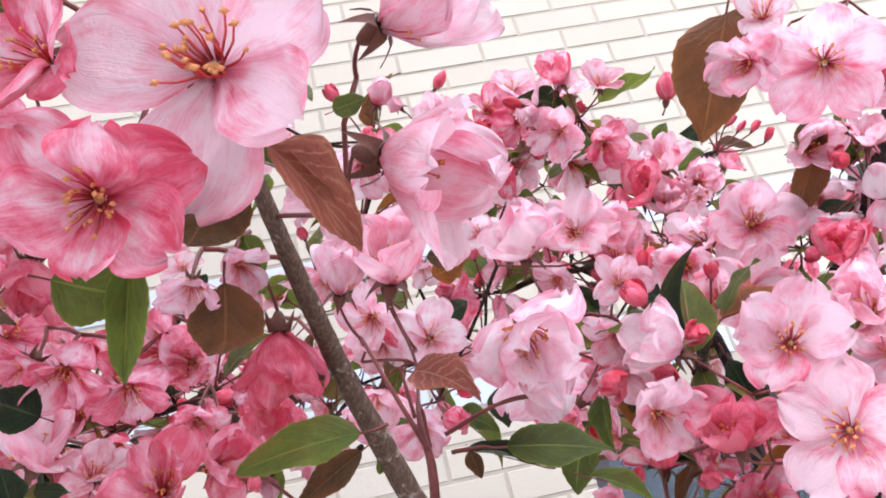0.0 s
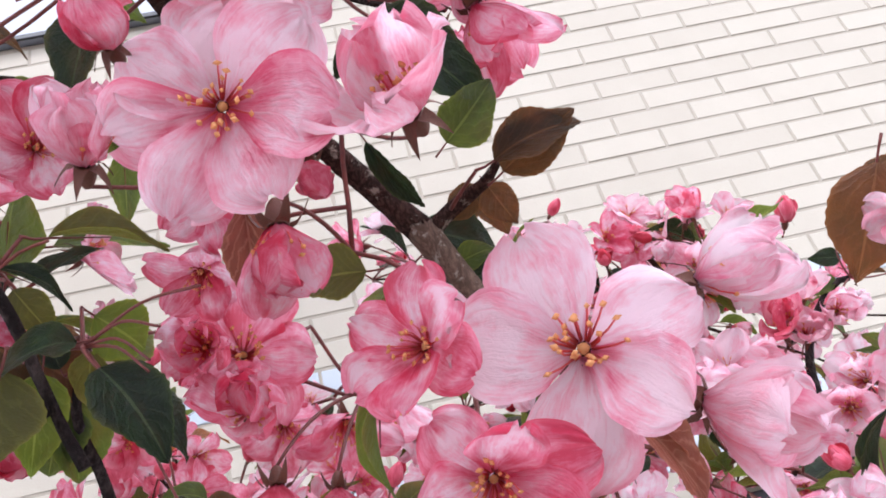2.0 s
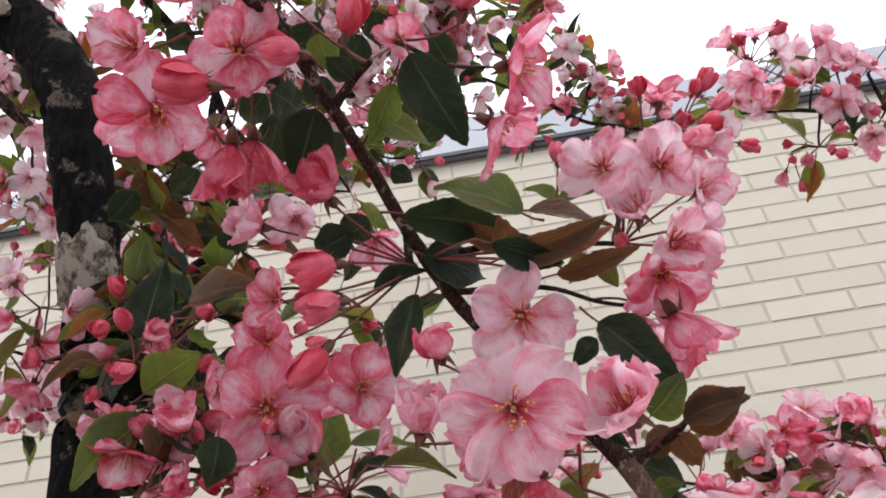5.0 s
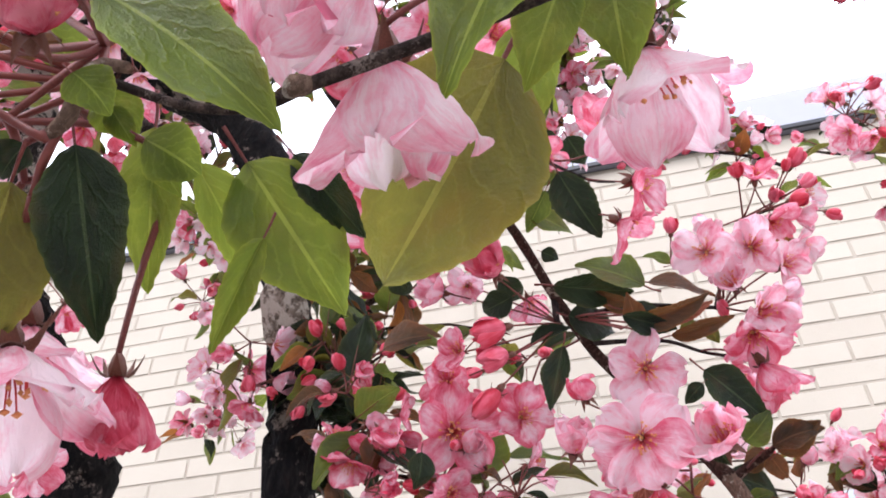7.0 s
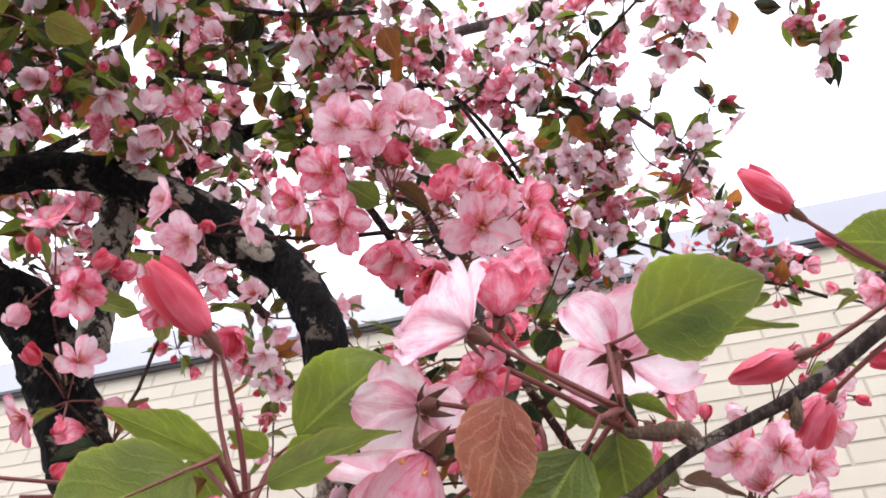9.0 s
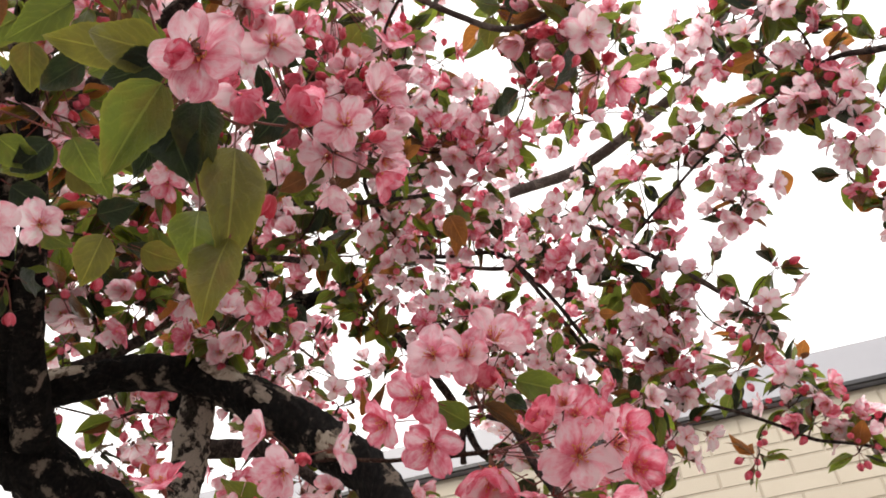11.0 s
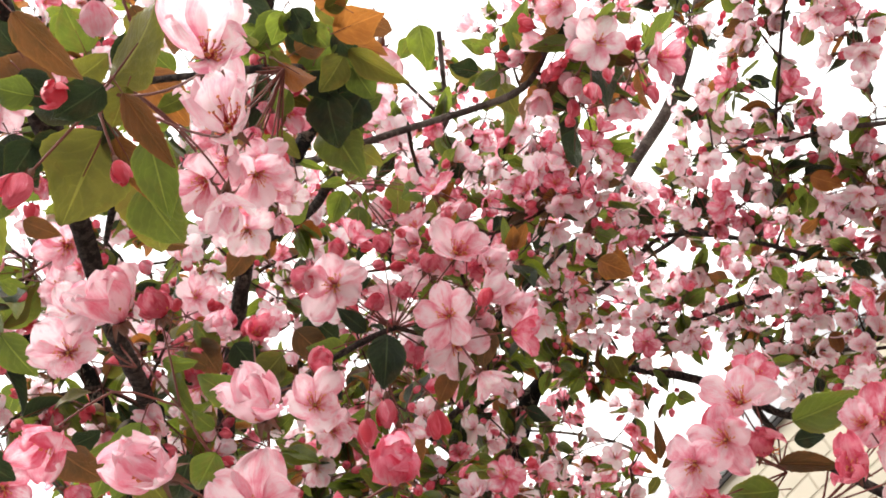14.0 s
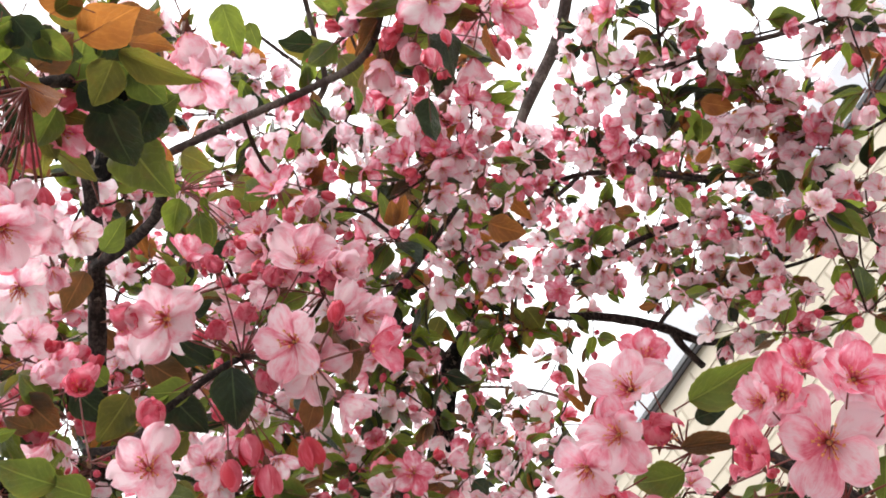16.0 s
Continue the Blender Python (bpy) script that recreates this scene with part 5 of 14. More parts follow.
leaf((0.140, 0.424, 1.652), (0.130, 0.448, 1.622), (0.189, -0.778, -0.599), "green", 2, 0.62)
leaf((0.184, 0.404, 1.663), (0.201, 0.434, 1.654), (-0.092, -0.987, 0.134), "red", 2, 0.80, hub=(0.174, 0.424, 1.678))
leaf((0.199, 0.428, 1.689), (0.210, 0.426, 1.691), (0.002, -0.945, -0.327), "green", 1, 1.10)
leaf((0.163, 0.479, 1.684), (0.168, 0.487, 1.671), (0.081, -0.861, -0.502), "green", 1, 1.10)
leaf((0.085, 0.513, 1.648), (0.068, 0.503, 1.656), (0.344, -0.859, -0.379), "dark", 1, 1.30)
leaf((0.070, 0.528, 1.624), (0.068, 0.522, 1.638), (0.356, -0.883, -0.306), "dark", 1, 1.30)
leaf((0.070, 0.547, 1.634), (0.082, 0.552, 1.633), (0.369, -0.928, 0.046), "dark", 1, 1.00)
leaf((0.100, 0.689, 1.691), (0.076, 0.683, 1.693), (0.288, -0.892, 0.348), "bronze", 1, 0.70)
leaf((0.279, 0.586, 1.604), (0.305, 0.582, 1.589), (-0.012, -0.794, 0.608), "green", 0, 0.60)
branch("twig", [(0.214, 0.586, 1.605, 0.0022), (0.216, 0.582, 1.622, 0.0019), (0.215, 0.581, 1.642, 0.0012), (0.220, 0.596, 1.674, 0.0007), (0.213, 0.586, 1.698, 0.0005)], STALK, 8, 0.005, 0.08, 141)
branch("twig", [(0.216, 0.580, 1.627, 0.0012), (0.207, 0.582, 1.655, 0.0010), (0.198, 0.600, 1.692, 0.0009)], STALK, 6, 0.005, 0.05, 142)
branch("twig", [(0.518, 0.708, 1.735, 0.0044), (0.532, 0.689, 1.755, 0.0044), (0.552, 0.669, 1.790, 0.0045), (0.578, 0.638, 1.845, 0.0046), (0.608, 0.602, 1.908, 0.0053)], BARK_BRANCH, 8, 0.006, 0.1, 143)
branch("twig", [(0.507, 0.785, 1.871, 0.0024), (0.492, 0.794, 1.870, 0.0033), (0.464, 0.815, 1.835, 0.0037), (0.444, 0.805, 1.776, 0.0040), (0.438, 0.765, 1.704, 0.0040), (0.416, 0.727, 1.627, 0.0047), (0.398, 0.700, 1.561, 0.0051)], BARK_BRANCH, 8, 0.006, 0.1, 144)
branch("twig", [(0.518, 0.708, 1.735, 0.0040), (0.483, 0.720, 1.699, 0.0043), (0.440, 0.712, 1.645, 0.0047), (0.411, 0.703, 1.589, 0.0052)], BARK_BRANCH, 8, 0.006, 0.1, 145)
branch("twig", [(0.265, 0.560, 1.635, 0.0011), (0.247, 0.568, 1.637, 0.0009), (0.224, 0.578, 1.632, 0.0010)], STALK, 6, 0.005, 0.05, 146)
branch("twig", [(0.189, 0.541, 1.623, 0.0013), (0.166, 0.612, 1.627, 0.0023), (0.121, 0.704, 1.653, 0.0032), (0.117, 0.743, 1.697, 0.0025), (0.124, 0.747, 1.719, 0.0015)], BARK_BRANCH, 7, 0.006, 0.12, 147)

# the bush of bloom behind the stem
cluster((0.376, 1.039, 1.985), (-0.130, -0.871, -0.473), 5, 2, 3, 9501, 1, 0.040, 0.025, "pale")
cluster((0.445, 1.058, 2.036), (-0.130, -0.871, -0.473), 4, 2, 3, 9508, 1, 0.040, 0.025, "pale")
cluster((0.480, 1.030, 1.972), (-0.130, -0.871, -0.473), 5, 2, 3, 9515, 1, 0.040, 0.025, "pale")
cluster((0.574, 1.087, 2.053), (-0.130, -0.871, -0.473), 4, 2, 3, 9522, 1, 0.040, 0.025, "pale")
cluster((0.541, 0.997, 1.910), (-0.130, -0.871, -0.473), 5, 2, 4, 9529, 1, 0.040, 0.025, "pale")
cluster((0.419, 0.970, 1.888), (-0.130, -0.871, -0.473), 5, 2, 4, 9536, 1, 0.040, 0.025, "pale")
cluster((0.355, 0.986, 1.878), (-0.130, -0.871, -0.473), 4, 2, 4, 9543, 1, 0.040, 0.025, "pale")
cluster((0.457, 0.938, 1.832), (-0.130, -0.871, -0.473), 5, 2, 5, 9550, 1, 0.040, 0.025, "pale")
cluster((0.609, 1.021, 1.954), (-0.130, -0.871, -0.473), 5, 2, 4, 9557, 1, 0.040, 0.025, "pale")
cluster((0.592, 0.966, 1.848), (-0.130, -0.871, -0.473), 5, 2, 4, 9564, 1, 0.040, 0.025, "pale")
cluster((0.494, 0.901, 1.783), (-0.130, -0.871, -0.473), 4, 2, 6, 9571, 1, 0.040, 0.025, "pale")
cluster((0.401, 0.923, 1.769), (-0.130, -0.871, -0.473), 4, 2, 6, 9578, 1, 0.040, 0.025, "pale")
cluster((0.710, 0.982, 1.893), (-0.130, -0.871, -0.473), 5, 2, 5, 9585, 1, 0.040, 0.025, "pale")
cluster((0.579, 0.899, 1.763), (-0.130, -0.871, -0.473), 3, 2, 6, 9592, 1, 0.040, 0.025, "pale")
cluster((0.405, 0.854, 1.684), (-0.130, -0.871, -0.473), 2, 2, 8, 9599, 1, 0.040, 0.025, "pale")
cluster((0.461, 0.835, 1.640), (-0.130, -0.871, -0.473), 2, 2, 8, 9606, 1, 0.040, 0.025, "pale")
cluster((0.584, 0.867, 1.716), (-0.130, -0.871, -0.473), 3, 2, 6, 9613, 1, 0.040, 0.025, "pale")
cluster((0.364, 1.102, 2.083), (-0.130, -0.871, -0.473), 3, 2, 3, 9620, 1, 0.040, 0.025, "pale")
cluster((-0.099, 1.002, 1.971), (-0.130, -0.871, -0.473), 5, 2, 3, 9627, 1, 0.040, 0.025, "pale")
cluster((-0.031, 0.981, 1.887), (-0.130, -0.871, -0.473), 5, 2, 4, 9634, 1, 0.040, 0.025, "pale")
cluster((0.044, 1.004, 1.929), (-0.130, -0.871, -0.473), 5, 2, 3, 9641, 1, 0.040, 0.025, "pale")
cluster((0.035, 0.946, 1.826), (-0.130, -0.871, -0.473), 5, 2, 4, 9648, 1, 0.040, 0.025, "pale")
cluster((-0.056, 0.963, 1.821), (-0.130, -0.871, -0.473), 4, 2, 5, 9655, 1, 0.040, 0.025, "pale")
cluster((0.081, 0.978, 1.861), (-0.130, -0.871, -0.473), 4, 2, 3, 9662, 1, 0.040, 0.025, "pale")
cluster((0.169, 0.955, 1.878), (-0.130, -0.871, -0.473), 4, 2, 3, 9669, 1, 0.040, 0.025, "pale")
cluster((0.198, 0.985, 1.816), (-0.130, -0.871, -0.473), 4, 2, 4, 9676, 1, 0.040, 0.025, "pale")
cluster((0.268, 1.020, 1.838), (-0.130, -0.871, -0.473), 4, 2, 4, 9683, 1, 0.040, 0.025, "pale")
cluster((-0.096, 0.992, 1.883), (-0.130, -0.871, -0.473), 4, 2, 4, 9690, 1, 0.040, 0.025, "pale")
cluster((0.105, 0.914, 1.760), (-0.130, -0.871, -0.473), 4, 2, 4, 9697, 1, 0.040, 0.025, "pale")

# orange-red young leaves among the bloom
leaf((0.260, 0.775, 1.805), (0.286, 0.759, 1.807), (0.010, -0.686, -0.727), "rust", 1, 1.00)
leaf((0.514, 0.750, 1.781), (0.541, 0.717, 1.814), (0.010, -0.686, -0.727), "rust", 2, 0.90)
leaf((0.506, 0.672, 1.886), (0.483, 0.660, 1.892), (0.010, -0.686, -0.727), "rust", 1, 1.00)
leaf((0.549, 0.769, 1.695), (0.532, 0.769, 1.677), (0.010, -0.686, -0.727), "rust", 1, 1.10)
leaf((0.034, 0.842, 1.743), (0.074, 0.831, 1.733), (0.010, -0.686, -0.727), "rust", 2, 0.80)
leaf((0.420, 0.833, 1.823), (0.453, 0.822, 1.814), (0.010, -0.686, -0.727), "rust", 1, 0.90)
leaf((0.393, 0.444, 3.226), (0.327, 0.441, 3.196), (0.278, -0.094, -0.956), "rust", 1, 1.00)
leaf((0.052, 0.670, 2.899), (0.070, 0.716, 2.870), (0.278, -0.094, -0.956), "rust", 1, 1.00)
leaf((0.530, 0.464, 3.256), (0.593, 0.487, 3.252), (0.278, -0.094, -0.956), "rust", 1, 1.00)
leaf((0.382, 0.649, 3.122), (0.389, 0.693, 3.091), (0.278, -0.094, -0.956), "rust", 1, 1.00)
leaf((-0.183, 0.326, 2.711), (-0.170, 0.371, 2.680), (0.278, -0.094, -0.956), "rust", 1, 1.10)
leaf((-0.016, 0.631, 2.783), (0.016, 0.638, 2.777), (0.278, -0.094, -0.956), "rust", 1, 1.00)

# flowers low on the other side
blossom((0.082, 0.514, 1.670), (-0.398, -0.441, -0.805), 0.0179, "open", 5, "pink", 148, hub=(0.082, 0.527, 1.689))
blossom((0.095, 0.510, 1.663), (0.033, -0.274, -0.961), 0.0185, "open", 5, "pink", 149, hub=(0.095, 0.524, 1.682))
blossom((0.113, 0.519, 1.656), (0.100, -0.263, -0.960), 0.0174, "open", 5, "pink", 150, hub=(0.115, 0.533, 1.675))
blossom((0.130, 0.548, 1.673), (0.031, -0.976, -0.218), 0.0211, "cup", 5, "pink", 151, hub=(0.133, 0.562, 1.694))
blossom((0.119, 0.553, 1.683), (-0.275, -0.949, -0.154), 0.0198, "cup", 5, "pink", 152, hub=(0.121, 0.566, 1.704))
blossom((0.118, 0.612, 1.674), (0.046, -0.640, -0.767), 0.0177, "open", 5, "pink", 153, hub=(0.123, 0.626, 1.695))
blossom((0.058, 0.580, 1.657), (0.386, -0.851, 0.356), 0.0338, "goblet", 5, "pale", 154, hub=(0.057, 0.594, 1.676))
blossom((0.078, 0.590, 1.648), (0.340, -0.777, 0.530), 0.0182, "open", 5, "pale", 155, hub=(0.079, 0.605, 1.667))
blossom((0.108, 0.580, 1.634), (0.274, -0.960, 0.059), 0.0296, "cup", 5, "pink", 156, hub=(0.110, 0.596, 1.653))
blossom((0.125, 0.601, 1.646), (0.511, -0.844, -0.163), 0.0273, "cup", 5, "pink", 157, hub=(0.129, 0.617, 1.665))
blossom((0.149, 0.621, 1.659), (0.163, -0.986, 0.023), 0.0225, "cup", 5, "pink", 158, hub=(0.155, 0.636, 1.680))
blossom((0.149, 0.458, 1.658), (-0.004, -0.367, -0.930), 0.0133, "open", 5, "pale", 159, hub=(0.151, 0.470, 1.676))
blossom((0.161, 0.475, 1.671), (0.280, -0.412, -0.867), 0.0122, "open", 5, "pale", 160, hub=(0.165, 0.487, 1.690))
cluster((0.050, 0.787, 1.748), (0.282, -0.959, -0.018), 2, 3, 5, 1127, 2)
cluster((0.113, 0.875, 1.774), (0.173, -0.985, -0.016), 4, 2, 5, 1134, 2)
cluster((0.098, 0.792, 1.760), (0.208, -0.977, -0.039), 1, 2, 5, 1141, 2)
cluster((0.023, 0.756, 1.751), (0.330, -0.943, -0.035), 3, 1, 3, 1148, 2)

# the leafy spur with long stalks
branch("pedicel", [(0.032, 0.409, 1.725, 0.0006), (0.052, 0.400, 1.730, 0.0005), (0.071, 0.393, 1.727, 0.0005)], STALK, 6, 0.004, 0.03, 165)
branch("pedicel", [(0.032, 0.409, 1.725, 0.0006), (0.047, 0.397, 1.723, 0.0005), (0.060, 0.388, 1.713, 0.0004)], STALK, 6, 0.004, 0.03, 166)
branch("pedicel", [(0.032, 0.409, 1.725, 0.0006), (0.045, 0.399, 1.719, 0.0005), (0.056, 0.391, 1.705, 0.0004)], STALK, 6, 0.004, 0.03, 167)
branch("pedicel", [(0.032, 0.409, 1.725, 0.0006), (0.044, 0.402, 1.718, 0.0005), (0.054, 0.397, 1.705, 0.0004)], STALK, 6, 0.004, 0.03, 168)
branch("pedicel", [(0.032, 0.409, 1.725, 0.0006), (0.043, 0.417, 1.704, 0.0005), (0.053, 0.426, 1.676, 0.0005)], STALK, 6, 0.004, 0.03, 169)
branch("pedicel", [(0.008, 0.398, 1.748, 0.0007), (0.003, 0.388, 1.750, 0.0006), (-0.001, 0.381, 1.748, 0.0005)], STALK, 6, 0.004, 0.03, 170)
branch("pedicel", [(0.008, 0.398, 1.748, 0.0007), (0.003, 0.389, 1.748, 0.0006), (-0.002, 0.383, 1.745, 0.0005)], STALK, 6, 0.004, 0.03, 171)
branch("pedicel", [(0.008, 0.398, 1.748, 0.0007), (0.002, 0.391, 1.745, 0.0006), (-0.008, 0.393, 1.745, 0.0005)], STALK, 6, 0.004, 0.03, 172)
branch("pedicel", [(0.008, 0.398, 1.748, 0.0007), (0.013, 0.388, 1.756, 0.0006), (0.017, 0.380, 1.760, 0.0005)], STALK, 6, 0.004, 0.03, 173)
branch("pedicel", [(0.008, 0.398, 1.748, 0.0007), (0.013, 0.389, 1.754, 0.0006), (0.018, 0.383, 1.757, 0.0005)], STALK, 6, 0.004, 0.03, 174)
branch("pedicel", [(0.008, 0.398, 1.748, 0.0007), (0.006, 0.384, 1.756, 0.0006), (0.004, 0.373, 1.760, 0.0005)], STALK, 6, 0.004, 0.03, 175)
branch("pedicel", [(0.008, 0.398, 1.748, 0.0007), (0.019, 0.393, 1.752, 0.0006), (0.029, 0.390, 1.752, 0.0005)], STALK, 6, 0.004, 0.03, 176)
branch("pedicel", [(0.008, 0.398, 1.748, 0.0007), (0.001, 0.395, 1.739, 0.0006), (-0.005, 0.393, 1.727, 0.0005)], STALK, 6, 0.004, 0.03, 177)
branch("pedicel", [(0.008, 0.398, 1.748, 0.0007), (0.001, 0.395, 1.738, 0.0006), (-0.010, 0.402, 1.730, 0.0005)], STALK, 6, 0.004, 0.03, 178)
leaf((0.039, 0.401, 1.712), (0.057, 0.408, 1.683), (0.577, -0.811, -0.101), "dark", 0, 1.15, hub=(0.032, 0.409, 1.725))
leaf((0.031, 0.422, 1.744), (0.044, 0.441, 1.737), (0.258, -0.904, -0.340), "young", 1, 1.50, hub=(0.032, 0.409, 1.725))
leaf((0.007, 0.412, 1.725), (-0.004, 0.422, 1.696), (0.351, -0.835, -0.424), "olive", 3, 1.30, hub=(0.032, 0.409, 1.725))
leaf((0.012, 0.429, 1.731), (0.004, 0.441, 1.701), (0.314, -0.851, -0.420), "young", 1, 1.00, hub=(0.032, 0.409, 1.725))
leaf((0.032, 0.404, 1.724), (0.010, 0.398, 1.719), (0.370, -0.887, 0.276), "dark", 1, 1.10, hub=(0.032, 0.409, 1.725))
leaf((0.026, 0.397, 1.759), (0.061, 0.408, 1.757), (0.290, -0.862, 0.416), "olive", 4, 0.90, hub=(0.008, 0.398, 1.748))
leaf((0.028, 0.427, 1.734), (0.024, 0.435, 1.717), (0.262, -0.849, -0.458), "olive", 1, 1.00, hub=(0.032, 0.409, 1.725))
leaf((0.015, 0.390, 1.745), (0.033, 0.403, 1.736), (0.330, -0.825, 0.459), "dark", 4, 0.70, hub=(0.008, 0.398, 1.748))
leaf((0.007, 0.417, 1.757), (0.016, 0.429, 1.743), (0.300, -0.801, -0.518), "olive", 1, 1.10, hub=(0.008, 0.398, 1.748))
branch("twig", [(0.007, 0.400, 1.749, 0.0024), (0.010, 0.409, 1.742, 0.0023), (0.014, 0.421, 1.726, 0.0020), (0.019, 0.427, 1.710, 0.0020), (0.024, 0.432, 1.697, 0.0022)], BARK_BRANCH, 8, 0.004, 0.14, 179)
branch("twig", [(0.016, 0.425, 1.715, 0.0016), (0.011, 0.421, 1.711, 0.0016), (0.011, 0.421, 1.711, 0.0010)], BARK_BRANCH, 7, 0.003, 0.15, 180)

# dense bloom behind the stem
cluster((-0.051, 0.752, 1.790), (0.378, -0.915, -0.139), 4, 2, 4, 1267, 1)
cluster((-0.026, 0.758, 1.741), (0.350, -0.934, -0.068), 4, 2, 4, 1274, 1)
cluster((-0.013, 0.853, 1.795), (0.289, -0.952, -0.100), 5, 2, 3, 1281, 1)
cluster((0.035, 0.776, 1.739), (0.251, -0.966, -0.066), 4, 2, 4, 1288, 1)
cluster((0.049, 0.922, 1.789), (0.195, -0.978, -0.068), 5, 2, 3, 1295, 1)
cluster((0.097, 0.972, 1.813), (0.127, -0.989, -0.081), 5, 2, 4, 1302, 1)
cluster((0.134, 0.889, 1.754), (0.087, -0.995, -0.042), 4, 2, 5, 1309, 1)
cluster((0.172, 0.935, 1.773), (0.036, -0.998, -0.050), 4, 2, 4, 1316, 1)
cluster((-0.076, 0.848, 1.886), (0.352, -0.913, -0.205), 4, 2, 4, 1323, 1)
cluster((-0.079, 0.782, 1.893), (0.376, -0.892, -0.252), 3, 2, 5, 1330, 1)
cluster((0.244, 0.860, 1.817), (-0.068, -0.988, -0.141), 3, 2, 5, 1337, 1)
cluster((0.305, 0.911, 1.799), (-0.138, -0.986, -0.090), 3, 2, 5, 1344, 1)
cluster((0.244, 0.789, 1.718), (-0.086, -0.996, -0.033), 3, 2, 5, 1351, 1)
cluster((0.378, 0.772, 1.721), (-0.292, -0.956, -0.035), 2, 2, 7, 1358, 1)
cluster((0.342, 0.773, 1.689), (-0.243, -0.970, 0.012), 3, 2, 6, 1365, 1)

# dark leaves inside the branch; the shade there is put into their colour
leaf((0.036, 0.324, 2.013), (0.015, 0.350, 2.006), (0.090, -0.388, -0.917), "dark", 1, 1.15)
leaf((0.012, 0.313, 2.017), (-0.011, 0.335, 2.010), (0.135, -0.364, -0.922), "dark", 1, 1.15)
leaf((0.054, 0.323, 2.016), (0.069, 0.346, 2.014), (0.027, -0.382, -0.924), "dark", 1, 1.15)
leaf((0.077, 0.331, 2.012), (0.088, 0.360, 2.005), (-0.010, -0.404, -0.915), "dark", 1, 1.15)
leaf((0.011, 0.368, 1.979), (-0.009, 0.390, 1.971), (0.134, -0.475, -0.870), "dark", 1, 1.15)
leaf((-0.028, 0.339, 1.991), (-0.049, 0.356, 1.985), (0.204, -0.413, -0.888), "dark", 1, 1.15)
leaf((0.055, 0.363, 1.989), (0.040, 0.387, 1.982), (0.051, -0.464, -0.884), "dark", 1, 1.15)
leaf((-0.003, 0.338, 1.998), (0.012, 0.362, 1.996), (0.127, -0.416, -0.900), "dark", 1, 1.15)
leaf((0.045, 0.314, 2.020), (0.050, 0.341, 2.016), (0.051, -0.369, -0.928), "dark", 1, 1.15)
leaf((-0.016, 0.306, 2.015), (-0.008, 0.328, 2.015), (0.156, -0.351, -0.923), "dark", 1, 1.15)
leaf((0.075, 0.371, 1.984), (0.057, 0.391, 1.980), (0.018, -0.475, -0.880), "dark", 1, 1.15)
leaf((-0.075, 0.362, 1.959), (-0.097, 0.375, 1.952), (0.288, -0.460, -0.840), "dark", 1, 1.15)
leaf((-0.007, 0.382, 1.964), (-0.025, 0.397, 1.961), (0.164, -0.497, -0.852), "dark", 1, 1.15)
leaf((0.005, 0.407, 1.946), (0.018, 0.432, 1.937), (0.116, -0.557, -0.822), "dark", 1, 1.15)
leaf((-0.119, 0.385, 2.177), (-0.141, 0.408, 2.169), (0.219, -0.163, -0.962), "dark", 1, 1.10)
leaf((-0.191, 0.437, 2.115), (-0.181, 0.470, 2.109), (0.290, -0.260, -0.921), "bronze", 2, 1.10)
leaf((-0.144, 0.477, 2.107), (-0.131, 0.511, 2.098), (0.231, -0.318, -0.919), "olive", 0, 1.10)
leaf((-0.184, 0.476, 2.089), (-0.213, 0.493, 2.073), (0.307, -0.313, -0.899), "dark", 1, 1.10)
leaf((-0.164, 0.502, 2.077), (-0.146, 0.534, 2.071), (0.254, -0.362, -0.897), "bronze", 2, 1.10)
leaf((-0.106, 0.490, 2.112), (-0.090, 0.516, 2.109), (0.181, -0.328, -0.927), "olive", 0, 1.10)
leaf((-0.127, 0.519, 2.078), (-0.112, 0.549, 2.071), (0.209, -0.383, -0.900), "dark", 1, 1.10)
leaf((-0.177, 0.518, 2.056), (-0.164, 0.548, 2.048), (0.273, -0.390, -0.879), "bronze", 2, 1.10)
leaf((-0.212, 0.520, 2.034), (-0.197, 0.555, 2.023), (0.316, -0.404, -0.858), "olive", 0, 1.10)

# bronze and red leaves between the branch and the round cluster
leaf((0.101, 0.332, 1.819), (0.150, 0.324, 1.825), (0.119, -0.555, -0.823), "bronze", 2, 0.75, hub=(0.058, 0.382, 1.872))
leaf((0.117, 0.339, 1.822), (0.150, 0.331, 1.825), (0.119, -0.555, -0.823), "red", 4, 0.80, hub=(0.058, 0.382, 1.872))
leaf((0.121, 0.349, 1.818), (0.161, 0.339, 1.817), (0.119, -0.555, -0.823), "bronze", 4, 0.80)
leaf((0.093, 0.320, 1.817), (0.126, 0.339, 1.814), (0.119, -0.555, -0.823), "dark", 2, 0.80, hub=(0.058, 0.382, 1.872))
leaf((0.137, 0.352, 1.831), (0.127, 0.361, 1.820), (0.119, -0.555, -0.823), "olive", 1, 1.10, hub=(0.058, 0.382, 1.872))
leaf((0.144, 0.362, 1.836), (0.152, 0.374, 1.824), (0.119, -0.555, -0.823), "olive", 0, 1.00)
leaf((0.101, 0.341, 1.825), (0.099, 0.319, 1.833), (0.119, -0.555, -0.823), "bronze", 1, 1.00, hub=(0.058, 0.382, 1.872))

